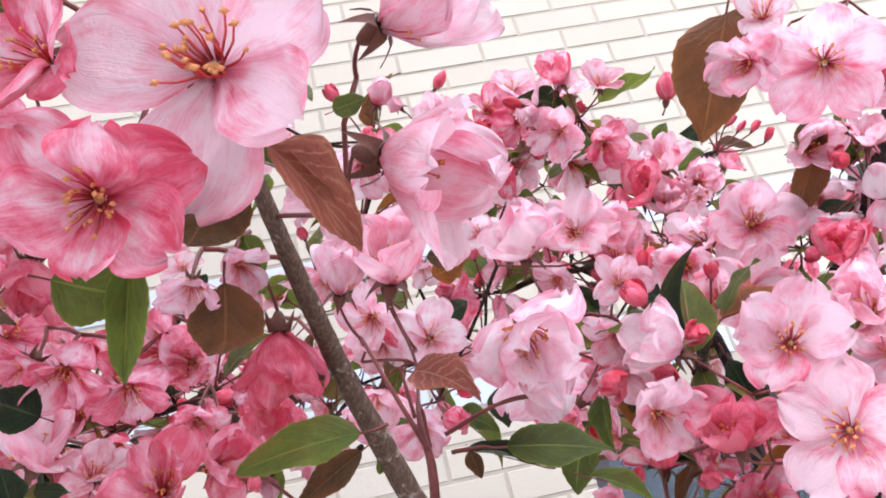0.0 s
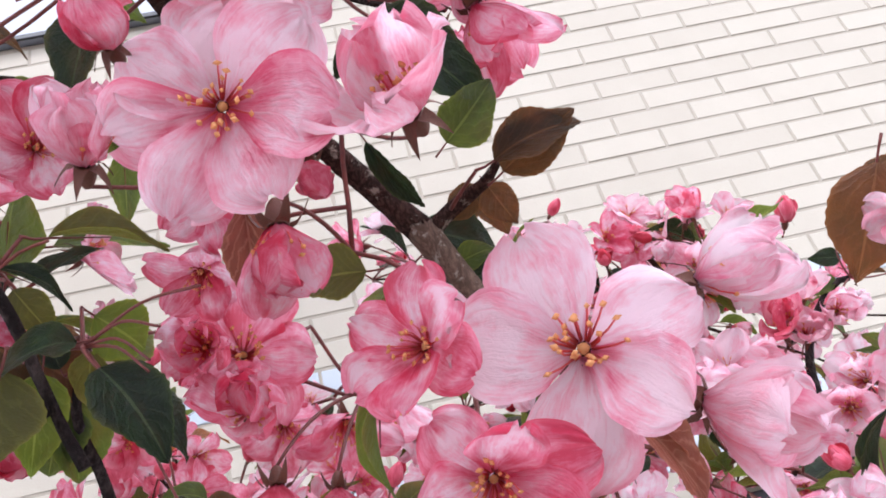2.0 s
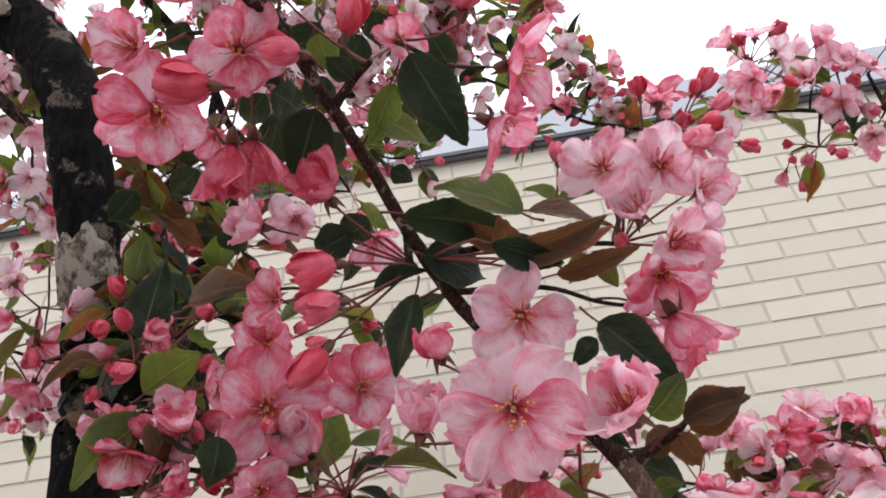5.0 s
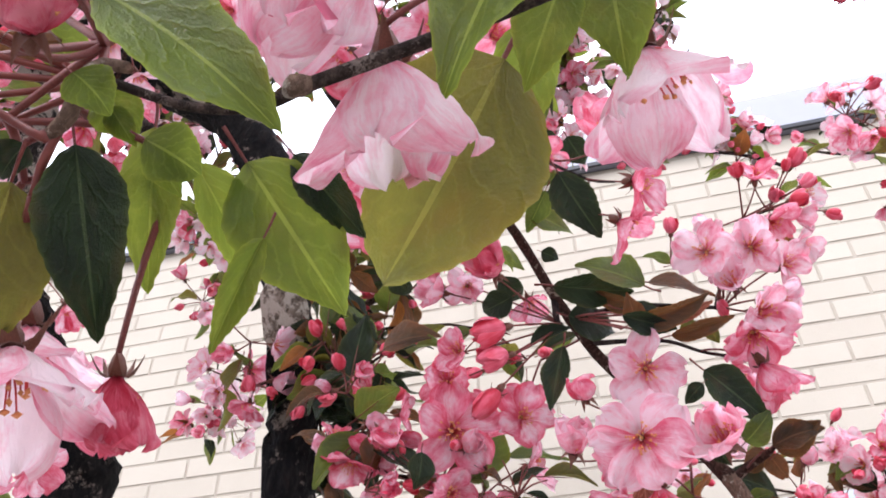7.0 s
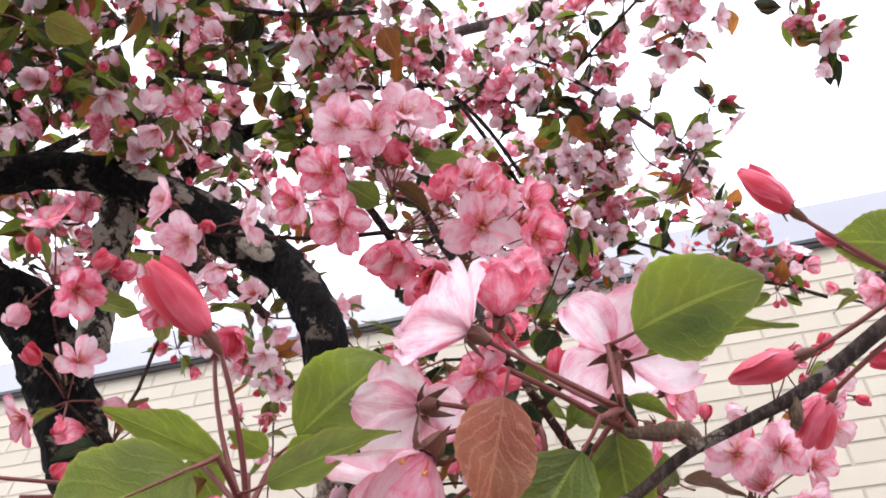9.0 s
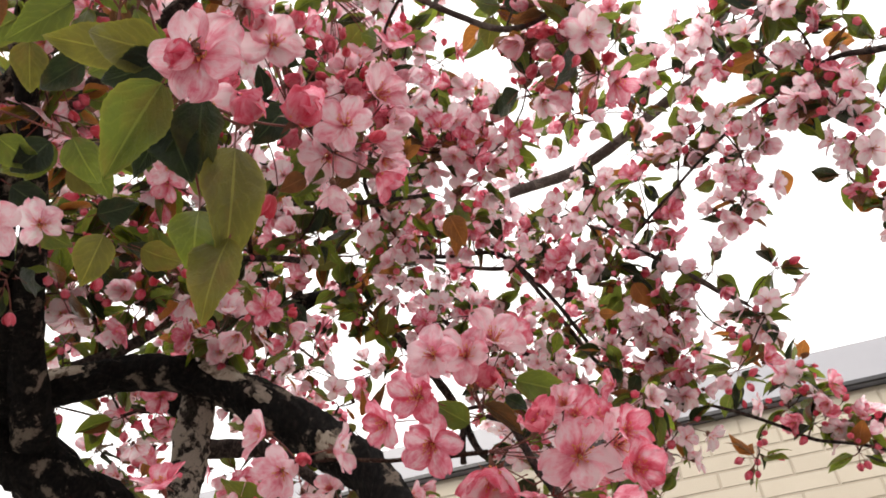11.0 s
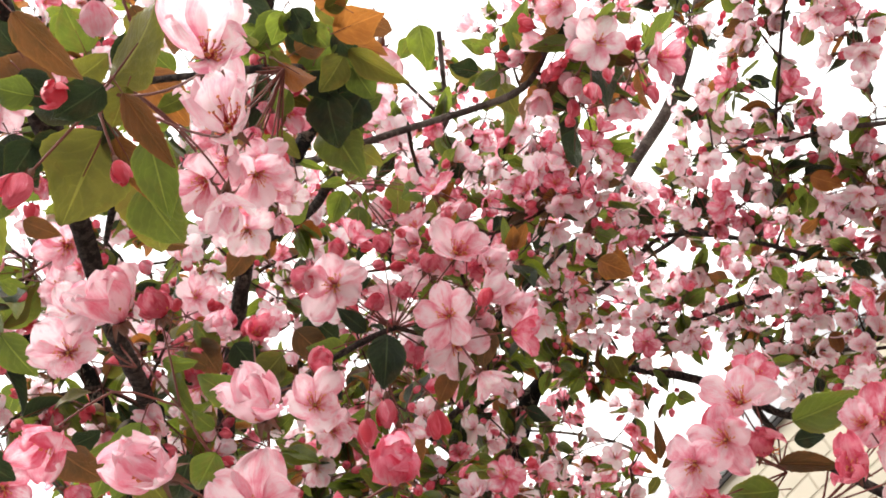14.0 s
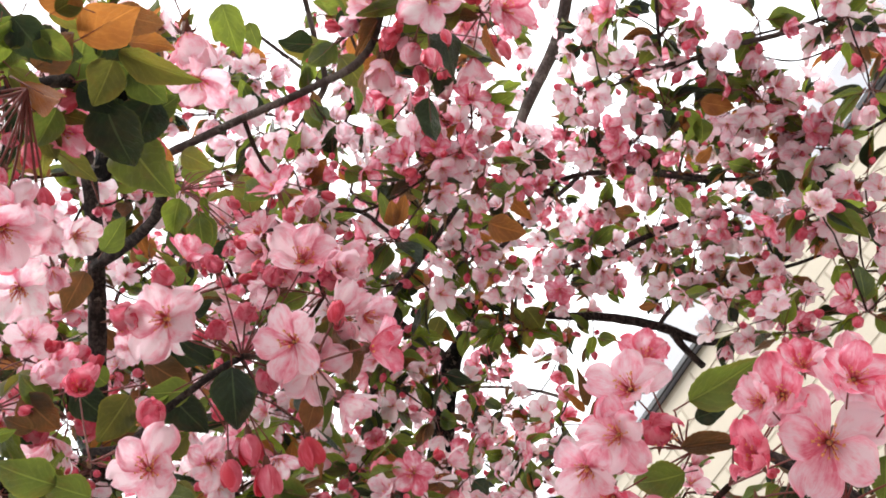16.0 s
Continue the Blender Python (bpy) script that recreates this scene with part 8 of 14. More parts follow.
leaf((-0.074, -0.289, 2.120), (-0.093, -0.254, 2.108), (0.244, 0.046, -0.969), "green", 1, 1.20)
leaf((-0.026, -0.342, 2.140), (-0.008, -0.362, 2.144), (0.103, 0.218, -0.971), "green", 3, 1.20)
leaf((0.012, -0.365, 2.044), (-0.002, -0.330, 2.042), (0.130, 0.230, -0.965), "bronze", 2, 0.90)
leaf((0.001, -0.315, 2.044), (-0.018, -0.282, 2.036), (0.168, 0.105, -0.980), "bronze", 2, 0.70)
leaf((-0.007, -0.324, 2.063), (-0.029, -0.337, 2.052), (0.169, 0.180, -0.969), "dark", 1, 1.10)
leaf((-0.034, -0.350, 2.081), (-0.038, -0.370, 2.077), (0.182, 0.242, -0.953), "green", 1, 1.30)
leaf((-0.074, -0.346, 2.118), (-0.098, -0.349, 2.105), (0.244, 0.198, -0.949), "dark", 1, 1.20)
leaf((-0.095, -0.348, 2.107), (-0.116, -0.346, 2.095), (0.284, 0.193, -0.939), "green", 1, 1.00)
leaf((-0.006, -0.323, 2.148), (-0.034, -0.324, 2.138), (0.110, 0.160, -0.981), "dark", 1, 1.00)
leaf((-0.030, -0.368, 2.113), (-0.021, -0.385, 2.114), (0.134, 0.271, -0.953), "dark", 1, 1.20)
leaf((0.005, -0.332, 2.151), (-0.004, -0.318, 2.149), (0.067, 0.166, -0.984), "bronze", 1, 1.00)
leaf((0.006, -0.245, 2.274), (0.003, -0.213, 2.269), (0.007, 0.007, -1.000), "dark", 1, 1.30)
leaf((0.008, -0.251, 2.295), (-0.028, -0.255, 2.286), (0.022, 0.047, -0.999), "green", 1, 1.00)
leaf((0.021, -0.219, 2.253), (0.050, -0.196, 2.255), (-0.036, -0.030, -0.999), "rust", 3, 1.10)
leaf((0.003, -0.196, 2.308), (0.005, -0.145, 2.297), (-0.004, -0.073, -0.997), "olive", 2, 0.80)
leaf((-0.028, -0.165, 2.336), (-0.065, -0.167, 2.325), (0.056, -0.073, -0.996), "dark", 1, 1.30)
leaf((-0.029, -0.184, 2.360), (-0.050, -0.148, 2.347), (0.038, -0.066, -0.997), "dark", 1, 1.30)
leaf((-0.031, -0.288, 2.161), (-0.046, -0.300, 2.155), (0.134, 0.100, -0.986), "green", 1, 1.00)
leaf((-0.032, -0.298, 2.192), (-0.026, -0.320, 2.194), (0.096, 0.131, -0.987), "green", 1, 1.00)
leaf((-0.068, -0.332, 2.122), (-0.082, -0.348, 2.114), (0.222, 0.185, -0.957), "dark", 1, 1.30)
leaf((-0.161, -0.341, 2.185), (-0.162, -0.316, 2.186), (0.295, 0.148, -0.944), "bronze", 1, 0.90)
leaf((-0.284, -0.332, 2.285), (-0.281, -0.346, 2.286), (0.357, 0.146, -0.923), "green", 1, 1.10)
leaf((-0.014, -0.248, 2.269), (-0.026, -0.225, 2.263), (0.046, 0.016, -0.999), "olive", 2, 1.20)
leaf((-0.012, -0.214, 2.307), (0.022, -0.218, 2.315), (-0.007, -0.005, -1.000), "green", 1, 1.00)
branch("twig", [(-0.038, -0.200, 2.361, 0.0070), (-0.031, -0.232, 2.304, 0.0034), (-0.024, -0.265, 2.225, 0.0025), (-0.026, -0.300, 2.162, 0.0020), (-0.022, -0.319, 2.111, 0.0021)], BARK_BRANCH, 8, 0.006, 0.14, 308)
branch("twig", [(-0.022, -0.319, 2.111, 0.0021), (-0.071, -0.321, 2.177, 0.0029), (-0.189, -0.321, 2.263, 0.0044)], BARK_BRANCH, 8, 0.006, 0.14, 309)
branch("twig", [(-0.001, -0.194, 2.369, 0.0066), (-0.033, -0.190, 2.361, 0.0103), (-0.061, -0.183, 2.362, 0.0081), (-0.131, -0.174, 2.411, 0.0062)], BARK, 9, 0.006, 0.25, 310)
cluster((-0.035, -0.186, 2.359), (-0.196, 0.090, -0.977), 0, 2, 5, 2177, 2, 0.036, 0.025, "pale")
cluster((-0.019, -0.250, 2.267), (-0.468, 0.008, -0.884), 1, 1, 3, 2184, 2, 0.036, 0.025, "pale")
cluster((-0.034, -0.326, 2.105), (-0.217, 0.004, -0.976), 0, 3, 4, 2191, 2, 0.036, 0.025, "pale")
cluster((-0.043, -0.229, 2.335), (-0.329, 0.093, -0.940), 0, 1, 5, 2198, 2, 0.036, 0.025, "pale")
cluster((-0.093, -0.226, 2.357), (-0.067, 0.154, -0.986), 1, 1, 4, 2205, 2, 0.036, 0.025, "pale")
cluster((-0.098, -0.253, 2.376), (0.063, 0.143, -0.988), 2, 0, 4, 2212, 2, 0.036, 0.025, "pale")
cluster((-0.153, -0.384, 2.261), (0.105, 0.250, -0.962), 1, 1, 6, 2219, 2, 0.036, 0.025, "pale")
cluster((-0.344, -0.361, 2.329), (0.266, 0.194, -0.944), 1, 2, 6, 2226, 1, 0.036, 0.025, "pale")
cluster((-0.350, -0.333, 2.421), (0.555, 0.033, -0.831), 4, 1, 5, 2233, 1, 0.036, 0.025, "pale")
cluster((-0.405, -0.286, 2.445), (0.607, -0.001, -0.795), 4, 1, 5, 2240, 1, 0.036, 0.025, "pale")
cluster((-0.390, -0.176, 2.506), (0.539, -0.127, -0.833), 3, 3, 5, 2247, 1, 0.036, 0.025, "pale")
cluster((-0.613, -0.147, 2.413), (0.671, -0.172, -0.721), 4, 2, 6, 2254, 1, 0.036, 0.025, "pale")
cluster((-0.474, -0.197, 2.669), (0.800, -0.144, -0.583), 4, 2, 4, 2261, 1, 0.036, 0.025, "pale")
cluster((-0.448, -0.154, 2.560), (0.821, -0.180, -0.542), 4, 1, 4, 2268, 1, 0.036, 0.025, "pale")
cluster((-0.354, -0.198, 2.384), (0.846, -0.145, -0.514), 1, 3, 6, 2275, 1, 0.036, 0.025, "pale")
cluster((-0.412, -0.126, 2.457), (0.838, -0.210, -0.504), 2, 3, 5, 2282, 1, 0.036, 0.025, "pale")
cluster((-0.526, -0.300, 2.392), (0.599, -0.049, -0.799), 3, 2, 5, 2289, 1, 0.036, 0.025, "pale")
cluster((-0.367, -0.409, 2.489), (0.440, 0.060, -0.896), 1, 6, 5, 2296, 1, 0.036, 0.025, "pale")
cluster((-0.609, -0.149, 2.432), (0.620, -0.182, -0.763), 2, 2, 6, 2303, 1, 0.036, 0.025, "pale")
cluster((-0.449, -0.108, 2.349), (0.550, -0.254, -0.796), 2, 3, 6, 2310, 1, 0.036, 0.025, "pale")
cluster((-0.598, -0.159, 2.309), (0.671, -0.190, -0.716), 4, 1, 4, 2317, 1, 0.036, 0.025, "pale")
leaf((-0.145, -0.408, 2.170), (-0.194, -0.379, 2.152), (0.195, 0.241, -0.951), "olive", 3, 1.30)
leaf((-0.182, -0.391, 2.243), (-0.236, -0.344, 2.221), (0.208, 0.195, -0.959), "green", 1, 0.90)
leaf((-0.118, -0.376, 2.182), (-0.154, -0.347, 2.170), (0.143, 0.192, -0.971), "dark", 1, 1.10)
leaf((-0.111, -0.287, 2.224), (-0.160, -0.255, 2.203), (0.125, 0.052, -0.991), "olive", 1, 1.20)
leaf((-0.067, -0.174, 2.354), (-0.082, -0.137, 2.306), (0.315, -0.609, -0.728), "green", 1, 1.05)
leaf((-0.035, -0.194, 2.319), (-0.071, -0.164, 2.305), (-0.020, -0.050, -0.999), "dark", 1, 1.20)
leaf((-0.259, -0.385, 2.208), (-0.283, -0.375, 2.195), (0.296, 0.206, -0.933), "dark", 1, 1.20)
leaf((-0.295, -0.329, 2.246), (-0.313, -0.292, 2.233), (0.312, 0.107, -0.944), "green", 1, 1.00)
leaf((-0.179, -0.157, 2.382), (-0.148, -0.149, 2.389), (0.091, -0.059, -0.994), "green", 1, 1.00)
leaf((-0.218, -0.253, 2.332), (-0.213, -0.226, 2.330), (0.171, 0.031, -0.985), "bronze", 1, 0.70)
leaf((-0.187, -0.417, 2.129), (-0.218, -0.390, 2.116), (0.262, 0.256, -0.930), "dark", 1, 1.20)

# clusters on the leading shoots
blossom((-0.153, -0.268, 2.110), (0.735, -0.675, 0.057), 0.0352, "goblet", 6, "pale", 332, hub=(-0.209, -0.210, 2.127))
blossom((-0.147, -0.248, 2.120), (0.802, -0.592, 0.077), 0.0266, "ball", 5, "deep", 333, hub=(-0.209, -0.210, 2.127))
blossom((-0.259, -0.282, 2.205), (0.761, -0.167, -0.626), 0.0295, "open", 5, "pale", 334, hub=(-0.280, -0.231, 2.244))
blossom((-0.248, -0.285, 2.234), (0.909, -0.256, -0.328), 0.0278, "open", 5, "blush", 335, hub=(-0.280, -0.231, 2.244))
blossom((-0.238, -0.273, 2.100), (0.167, -0.050, -0.985), 0.0322, "cup", 5, "pink", 336, hub=(-0.219, -0.251, 2.131))
blossom((-0.308, -0.305, 2.351), (0.449, -0.052, -0.892), 0.0268, "open", 5, "pale", 337, hub=(-0.331, -0.336, 2.375))
blossom((-0.278, -0.315, 2.367), (0.624, -0.255, -0.738), 0.0331, "cup", 5, "pale", 338, hub=(-0.331, -0.336, 2.375))
blossom((-0.416, -0.280, 2.223), (0.492, 0.011, -0.870), 0.0312, "flat", 5, "pink", 339, hub=(-0.428, -0.310, 2.241))
blossom((-0.455, -0.263, 2.215), (0.326, 0.129, -0.937), 0.0293, "flat", 5, "blush", 340, hub=(-0.428, -0.310, 2.241))
blossom((-0.409, -0.321, 2.292), (0.472, -0.174, -0.864), 0.0298, "open", 5, "pale", 341, hub=(-0.434, -0.357, 2.336))
blossom((-0.417, -0.341, 2.407), (0.516, -0.009, -0.857), 0.0233, "open", 5, "blush", 342, hub=(-0.448, -0.333, 2.387))
blossom((-0.302, -0.198, 2.036), (0.301, -0.429, -0.852), 0.0380, "goblet", 5, "pink", 343, hub=(-0.292, -0.184, 2.067))
blossom((-0.312, -0.176, 2.019), (0.135, 0.078, -0.988), 0.0351, "cup", 5, "pink", 344, hub=(-0.300, -0.176, 2.057))
leaf((-0.252, -0.222, 2.153), (-0.299, -0.218, 2.122), (0.411, -0.096, -0.907), "green", 0, 1.00)
leaf((-0.281, -0.177, 2.172), (-0.316, -0.173, 2.148), (0.415, -0.151, -0.897), "dark", 1, 1.00)
leaf((-0.361, -0.215, 2.252), (-0.402, -0.213, 2.222), (0.451, -0.071, -0.890), "green", 1, 1.10)
leaf((-0.342, -0.250, 2.210), (-0.326, -0.233, 2.217), (0.423, -0.043, -0.905), "dark", 1, 1.20)
leaf((-0.261, -0.153, 2.051), (-0.293, -0.156, 2.027), (0.476, -0.235, -0.847), "green", 1, 1.00)
leaf((-0.250, -0.157, 2.035), (-0.271, -0.149, 2.015), (0.468, -0.249, -0.848), "green", 1, 0.80)
leaf((-0.257, -0.141, 2.075), (-0.253, -0.102, 2.059), (0.420, -0.275, -0.865), "green", 1, 0.90)
leaf((-0.292, -0.159, 2.220), (-0.289, -0.181, 2.228), (0.367, -0.137, -0.920), "green", 1, 1.00)
leaf((-0.208, -0.183, 2.096), (-0.233, -0.185, 2.082), (0.373, -0.176, -0.911), "green", 1, 1.20)
leaf((-0.428, -0.262, 2.144), (-0.436, -0.217, 2.128), (0.562, -0.057, -0.825), "dark", 1, 1.20)
leaf((-0.434, -0.241, 2.176), (-0.434, -0.213, 2.170), (0.538, -0.066, -0.841), "bronze", 1, 0.80)
leaf((-0.318, -0.330, 2.347), (-0.331, -0.359, 2.341), (0.342, 0.104, -0.934), "green", 1, 0.90)
leaf((-0.298, -0.209, 2.288), (-0.287, -0.180, 2.287), (0.337, -0.089, -0.937), "green", 1, 0.80)

# the cluster of open flowers and round buds
blossom((-0.187, -0.106, 2.321), (0.581, -0.279, -0.764), 0.0345, "flat", 5, "pale", 345, hub=(-0.192, -0.046, 2.301), spin=0.59)
blossom((-0.171, 0.000, 2.279), (0.417, -0.221, -0.882), 0.0300, "flat", 5, "pale", 346, hub=(-0.192, -0.046, 2.301), spin=1.36)
blossom((-0.116, -0.023, 2.333), (0.791, -0.388, -0.473), 0.0334, "open", 5, "pale", 347, hub=(-0.192, -0.046, 2.301))
blossom((-0.122, 0.023, 2.286), (0.608, 0.365, -0.705), 0.0255, "open", 5, "pale", 348, hub=(-0.192, -0.046, 2.301))
blossom((-0.166, -0.050, 2.325), (0.428, -0.194, -0.883), 0.0253, "ball", 5, "deep", 349, hub=(-0.192, -0.046, 2.301))
blossom((-0.189, -0.066, 2.316), (0.859, -0.363, -0.362), 0.0221, "ball", 5, "deep", 350, hub=(-0.192, -0.046, 2.301))
blossom((-0.206, -0.022, 2.289), (0.869, -0.221, -0.443), 0.0290, "ball", 5, "deep", 351, hub=(-0.192, -0.046, 2.301))
blossom((-0.198, -0.139, 2.326), (0.496, 0.361, -0.789), 0.0316, "ball", 5, "deep", 352, hub=(-0.192, -0.046, 2.301))
blossom((-0.144, -0.037, 2.335), (0.953, -0.136, -0.270), 0.0263, "ball", 5, "deep", 353, hub=(-0.192, -0.046, 2.301))
blossom((-0.168, -0.113, 2.340), (0.787, -0.457, -0.416), 0.0237, "ball", 5, "deep", 354, hub=(-0.192, -0.046, 2.301))
blossom((-0.123, 0.004, 2.331), (0.450, -0.555, -0.700), 0.0263, "ball", 5, "deep", 355, hub=(-0.192, -0.046, 2.301))
blossom((-0.149, -0.078, 2.344), (0.739, -0.622, -0.259), 0.0221, "ball", 5, "deep", 356, hub=(-0.192, -0.046, 2.301))
leaf((-0.186, -0.058, 2.277), (-0.220, -0.044, 2.246), (0.449, -0.233, -0.863), "dark", 1, 1.10, hub=(-0.192, -0.046, 2.301))
leaf((-0.220, -0.056, 2.328), (-0.216, -0.089, 2.341), (0.415, -0.176, -0.892), "dark", 1, 0.80, hub=(-0.192, -0.046, 2.301))
leaf((-0.230, -0.072, 2.300), (-0.243, -0.106, 2.299), (0.461, -0.163, -0.872), "green", 1, 1.00, hub=(-0.192, -0.046, 2.301))
leaf((-0.232, -0.089, 2.291), (-0.249, -0.104, 2.281), (0.477, -0.157, -0.865), "green", 4, 0.80, hub=(-0.192, -0.046, 2.301))
leaf((-0.174, -0.019, 2.310), (-0.149, 0.005, 2.316), (0.356, -0.277, -0.892), "green", 2, 0.70, hub=(-0.192, -0.046, 2.301))
leaf((-0.154, 0.029, 2.302), (-0.184, 0.037, 2.278), (0.371, -0.338, -0.865), "bronze", 1, 0.90, hub=(-0.192, -0.046, 2.301))
leaf((-0.168, -0.029, 2.329), (-0.164, -0.007, 2.324), (0.355, -0.256, -0.899), "green", 1, 0.80, hub=(-0.192, -0.046, 2.301))
leaf((-0.203, 0.018, 2.287), (-0.228, 0.016, 2.269), (0.434, -0.314, -0.845), "bronze", 1, 1.10, hub=(-0.192, -0.046, 2.301))
leaf((-0.199, -0.085, 2.351), (-0.182, -0.068, 2.357), (0.374, -0.167, -0.912), "dark", 1, 0.90, hub=(-0.192, -0.046, 2.301))
blossom((-0.227, -0.105, 2.205), (0.776, -0.220, -0.591), 0.0305, "open", 5, "pale", 357, hub=(-0.259, -0.135, 2.238))
blossom((-0.220, -0.107, 2.240), (0.955, -0.253, -0.154), 0.0293, "ball", 5, "deep", 358, hub=(-0.259, -0.135, 2.238))
blossom((-0.250, -0.149, 2.301), (0.841, -0.170, -0.514), 0.0239, "cup", 6, "deep", 359, hub=(-0.259, -0.135, 2.238))
blossom((-0.398, -0.159, 2.506), (0.736, -0.106, -0.669), 0.0300, "open", 5, "pale", 360, hub=(-0.458, -0.153, 2.521))
blossom((-0.391, -0.078, 2.562), (0.701, -0.185, -0.689), 0.0211, "open", 5, "pale", 361, hub=(-0.439, -0.095, 2.593))
blossom((-0.394, 0.003, 2.407), (0.643, -0.257, -0.722), 0.0284, "open", 5, "pale", 362, hub=(-0.367, 0.012, 2.428))
blossom((-0.018, -0.142, 2.475), (-0.576, 0.416, -0.704), 0.0390, "goblet", 5, "pale", 363, hub=(0.009, -0.165, 2.484))
blossom((-0.109, -0.096, 2.652), (-0.010, -0.014, -1.000), 0.0367, "open", 5, "pale", 364, hub=(-0.072, -0.119, 2.666))
bud((-0.272, -0.029, 2.278), (-0.289, -0.021, 2.260), 1.00, 365, hub=(-0.237, -0.041, 2.311), kind=2)
bud((-0.266, -0.001, 2.272), (-0.283, 0.007, 2.253), 1.00, 366, hub=(-0.234, -0.032, 2.310), kind=2)
bud((-0.240, 0.025, 2.282), (-0.257, 0.033, 2.263), 1.00, 367, hub=(-0.231, -0.022, 2.309), kind=2)
bud((-0.254, -0.019, 2.290), (-0.271, -0.010, 2.272), 1.00, 368, hub=(-0.236, -0.036, 2.311), kind=2)
blossom((-0.278, 0.015, 2.296), (0.049, -0.023, -0.999), 0.0211, "open", 5, "blush", 369, hub=(-0.252, -0.022, 2.319))
leaf((-0.232, -0.159, 2.185), (-0.229, -0.199, 2.192), (0.558, -0.056, -0.828), "green", 1, 1.00)
leaf((-0.233, -0.138, 2.180), (-0.232, -0.172, 2.187), (0.563, -0.096, -0.821), "green", 1, 1.00)
leaf((-0.327, -0.156, 2.369), (-0.311, -0.188, 2.385), (0.489, -0.037, -0.872), "green", 1, 0.90)
leaf((-0.286, -0.150, 2.522), (-0.325, -0.159, 2.497), (0.396, -0.039, -0.917), "bronze", 1, 1.00)
leaf((-0.426, -0.090, 2.539), (-0.414, -0.123, 2.552), (0.462, -0.086, -0.883), "green", 1, 1.10)
leaf((-0.317, -0.080, 2.364), (-0.330, -0.104, 2.358), (0.497, -0.138, -0.856), "green", 1, 0.90)
leaf((-0.310, -0.168, 2.319), (-0.307, -0.193, 2.323), (0.519, -0.033, -0.854), "bronze", 1, 0.90)
leaf((-0.102, -0.148, 2.447), (-0.130, -0.116, 2.430), (0.245, -0.074, -0.967), "green", 0, 0.70)
leaf((-0.182, -0.087, 2.512), (-0.207, -0.089, 2.500), (0.294, -0.114, -0.949), "green", 1, 1.00)
leaf((-0.185, -0.073, 2.508), (-0.217, -0.054, 2.487), (0.302, -0.144, -0.942), "green", 1, 1.00)
leaf((-0.182, -0.091, 2.569), (-0.160, -0.061, 2.573), (0.240, -0.114, -0.964), "green", 1, 1.00)
leaf((0.023, -0.240, 2.231), (0.016, -0.219, 2.229), (0.171, 0.065, -0.983), "green", 1, 1.20)
leaf((0.012, -0.253, 2.227), (0.028, -0.247, 2.233), (0.168, 0.107, -0.980), "green", 1, 1.20)
leaf((-0.008, -0.200, 2.326), (-0.014, -0.170, 2.321), (0.168, -0.011, -0.986), "green", 1, 1.00)
leaf((-0.037, -0.181, 2.335), (-0.048, -0.192, 2.332), (0.209, -0.008, -0.978), "dark", 1, 1.00)
leaf((-0.038, -0.162, 2.333), (-0.021, -0.149, 2.338), (0.188, -0.058, -0.980), "green", 1, 1.20)
leaf((-0.046, -0.219, 2.312), (-0.074, -0.224, 2.300), (0.251, 0.045, -0.967), "green", 1, 1.00)
leaf((0.032, -0.207, 2.286), (0.035, -0.175, 2.285), (0.115, -0.003, -0.993), "bronze", 1, 1.00)
leaf((0.036, -0.234, 2.236), (0.052, -0.222, 2.240), (0.120, 0.064, -0.991), "green", 1, 1.00)
leaf((-0.015, -0.083, 2.572), (-0.034, -0.066, 2.563), (0.088, -0.116, -0.989), "green", 1, 1.00)
leaf((-0.006, -0.110, 2.526), (-0.032, -0.112, 2.520), (0.096, -0.081, -0.992), "green", 1, 1.10)

# the pair of clusters beside the wall
blossom((-0.065, 0.185, 2.179), (0.531, -0.783, -0.325), 0.0337, "open", 5, "pale", 370, hub=(-0.100, 0.259, 2.173))
blossom((-0.089, 0.177, 2.156), (0.226, -0.860, -0.458), 0.0310, "open", 5, "pale", 371, hub=(-0.100, 0.259, 2.173))
blossom((-0.087, 0.217, 2.163), (0.719, -0.562, -0.409), 0.0378, "ball", 5, "deep", 372, hub=(-0.100, 0.259, 2.173))
blossom((-0.008, 0.247, 2.124), (0.387, -0.871, -0.303), 0.0287, "open", 5, "pink", 373, hub=(-0.102, 0.283, 2.141))
blossom((-0.055, 0.208, 2.207), (0.834, -0.523, -0.173), 0.0259, "open", 5, "pink", 374, hub=(-0.100, 0.259, 2.173))
blossom((-0.112, 0.157, 2.143), (-0.119, -0.661, -0.741), 0.0283, "open", 5, "pale", 375, hub=(-0.100, 0.259, 2.173))
blossom((0.005, 0.275, 2.146), (0.700, -0.712, -0.058), 0.0232, "open", 5, "pink", 376, hub=(-0.102, 0.283, 2.141))
blossom((-0.009, 0.253, 2.080), (0.317, -0.789, -0.527), 0.0387, "flat", 5, "pale", 377, hub=(-0.102, 0.283, 2.141))
blossom((-0.036, 0.217, 2.086), (0.381, -0.862, -0.334), 0.0302, "goblet", 5, "deep", 378, hub=(-0.102, 0.283, 2.141))
blossom((0.020, 0.280, 2.111), (0.678, -0.580, -0.451), 0.0348, "open", 5, "pale", 379, hub=(-0.102, 0.283, 2.141))
blossom((-0.152, 0.263, 2.147), (0.068, -0.479, -0.875), 0.0347, "open", 5, "pink", 380, hub=(-0.102, 0.268, 2.174))
blossom((-0.148, 0.215, 2.162), (-0.078, -0.846, -0.528), 0.0339, "open", 5, "pink", 381, hub=(-0.102, 0.268, 2.174))
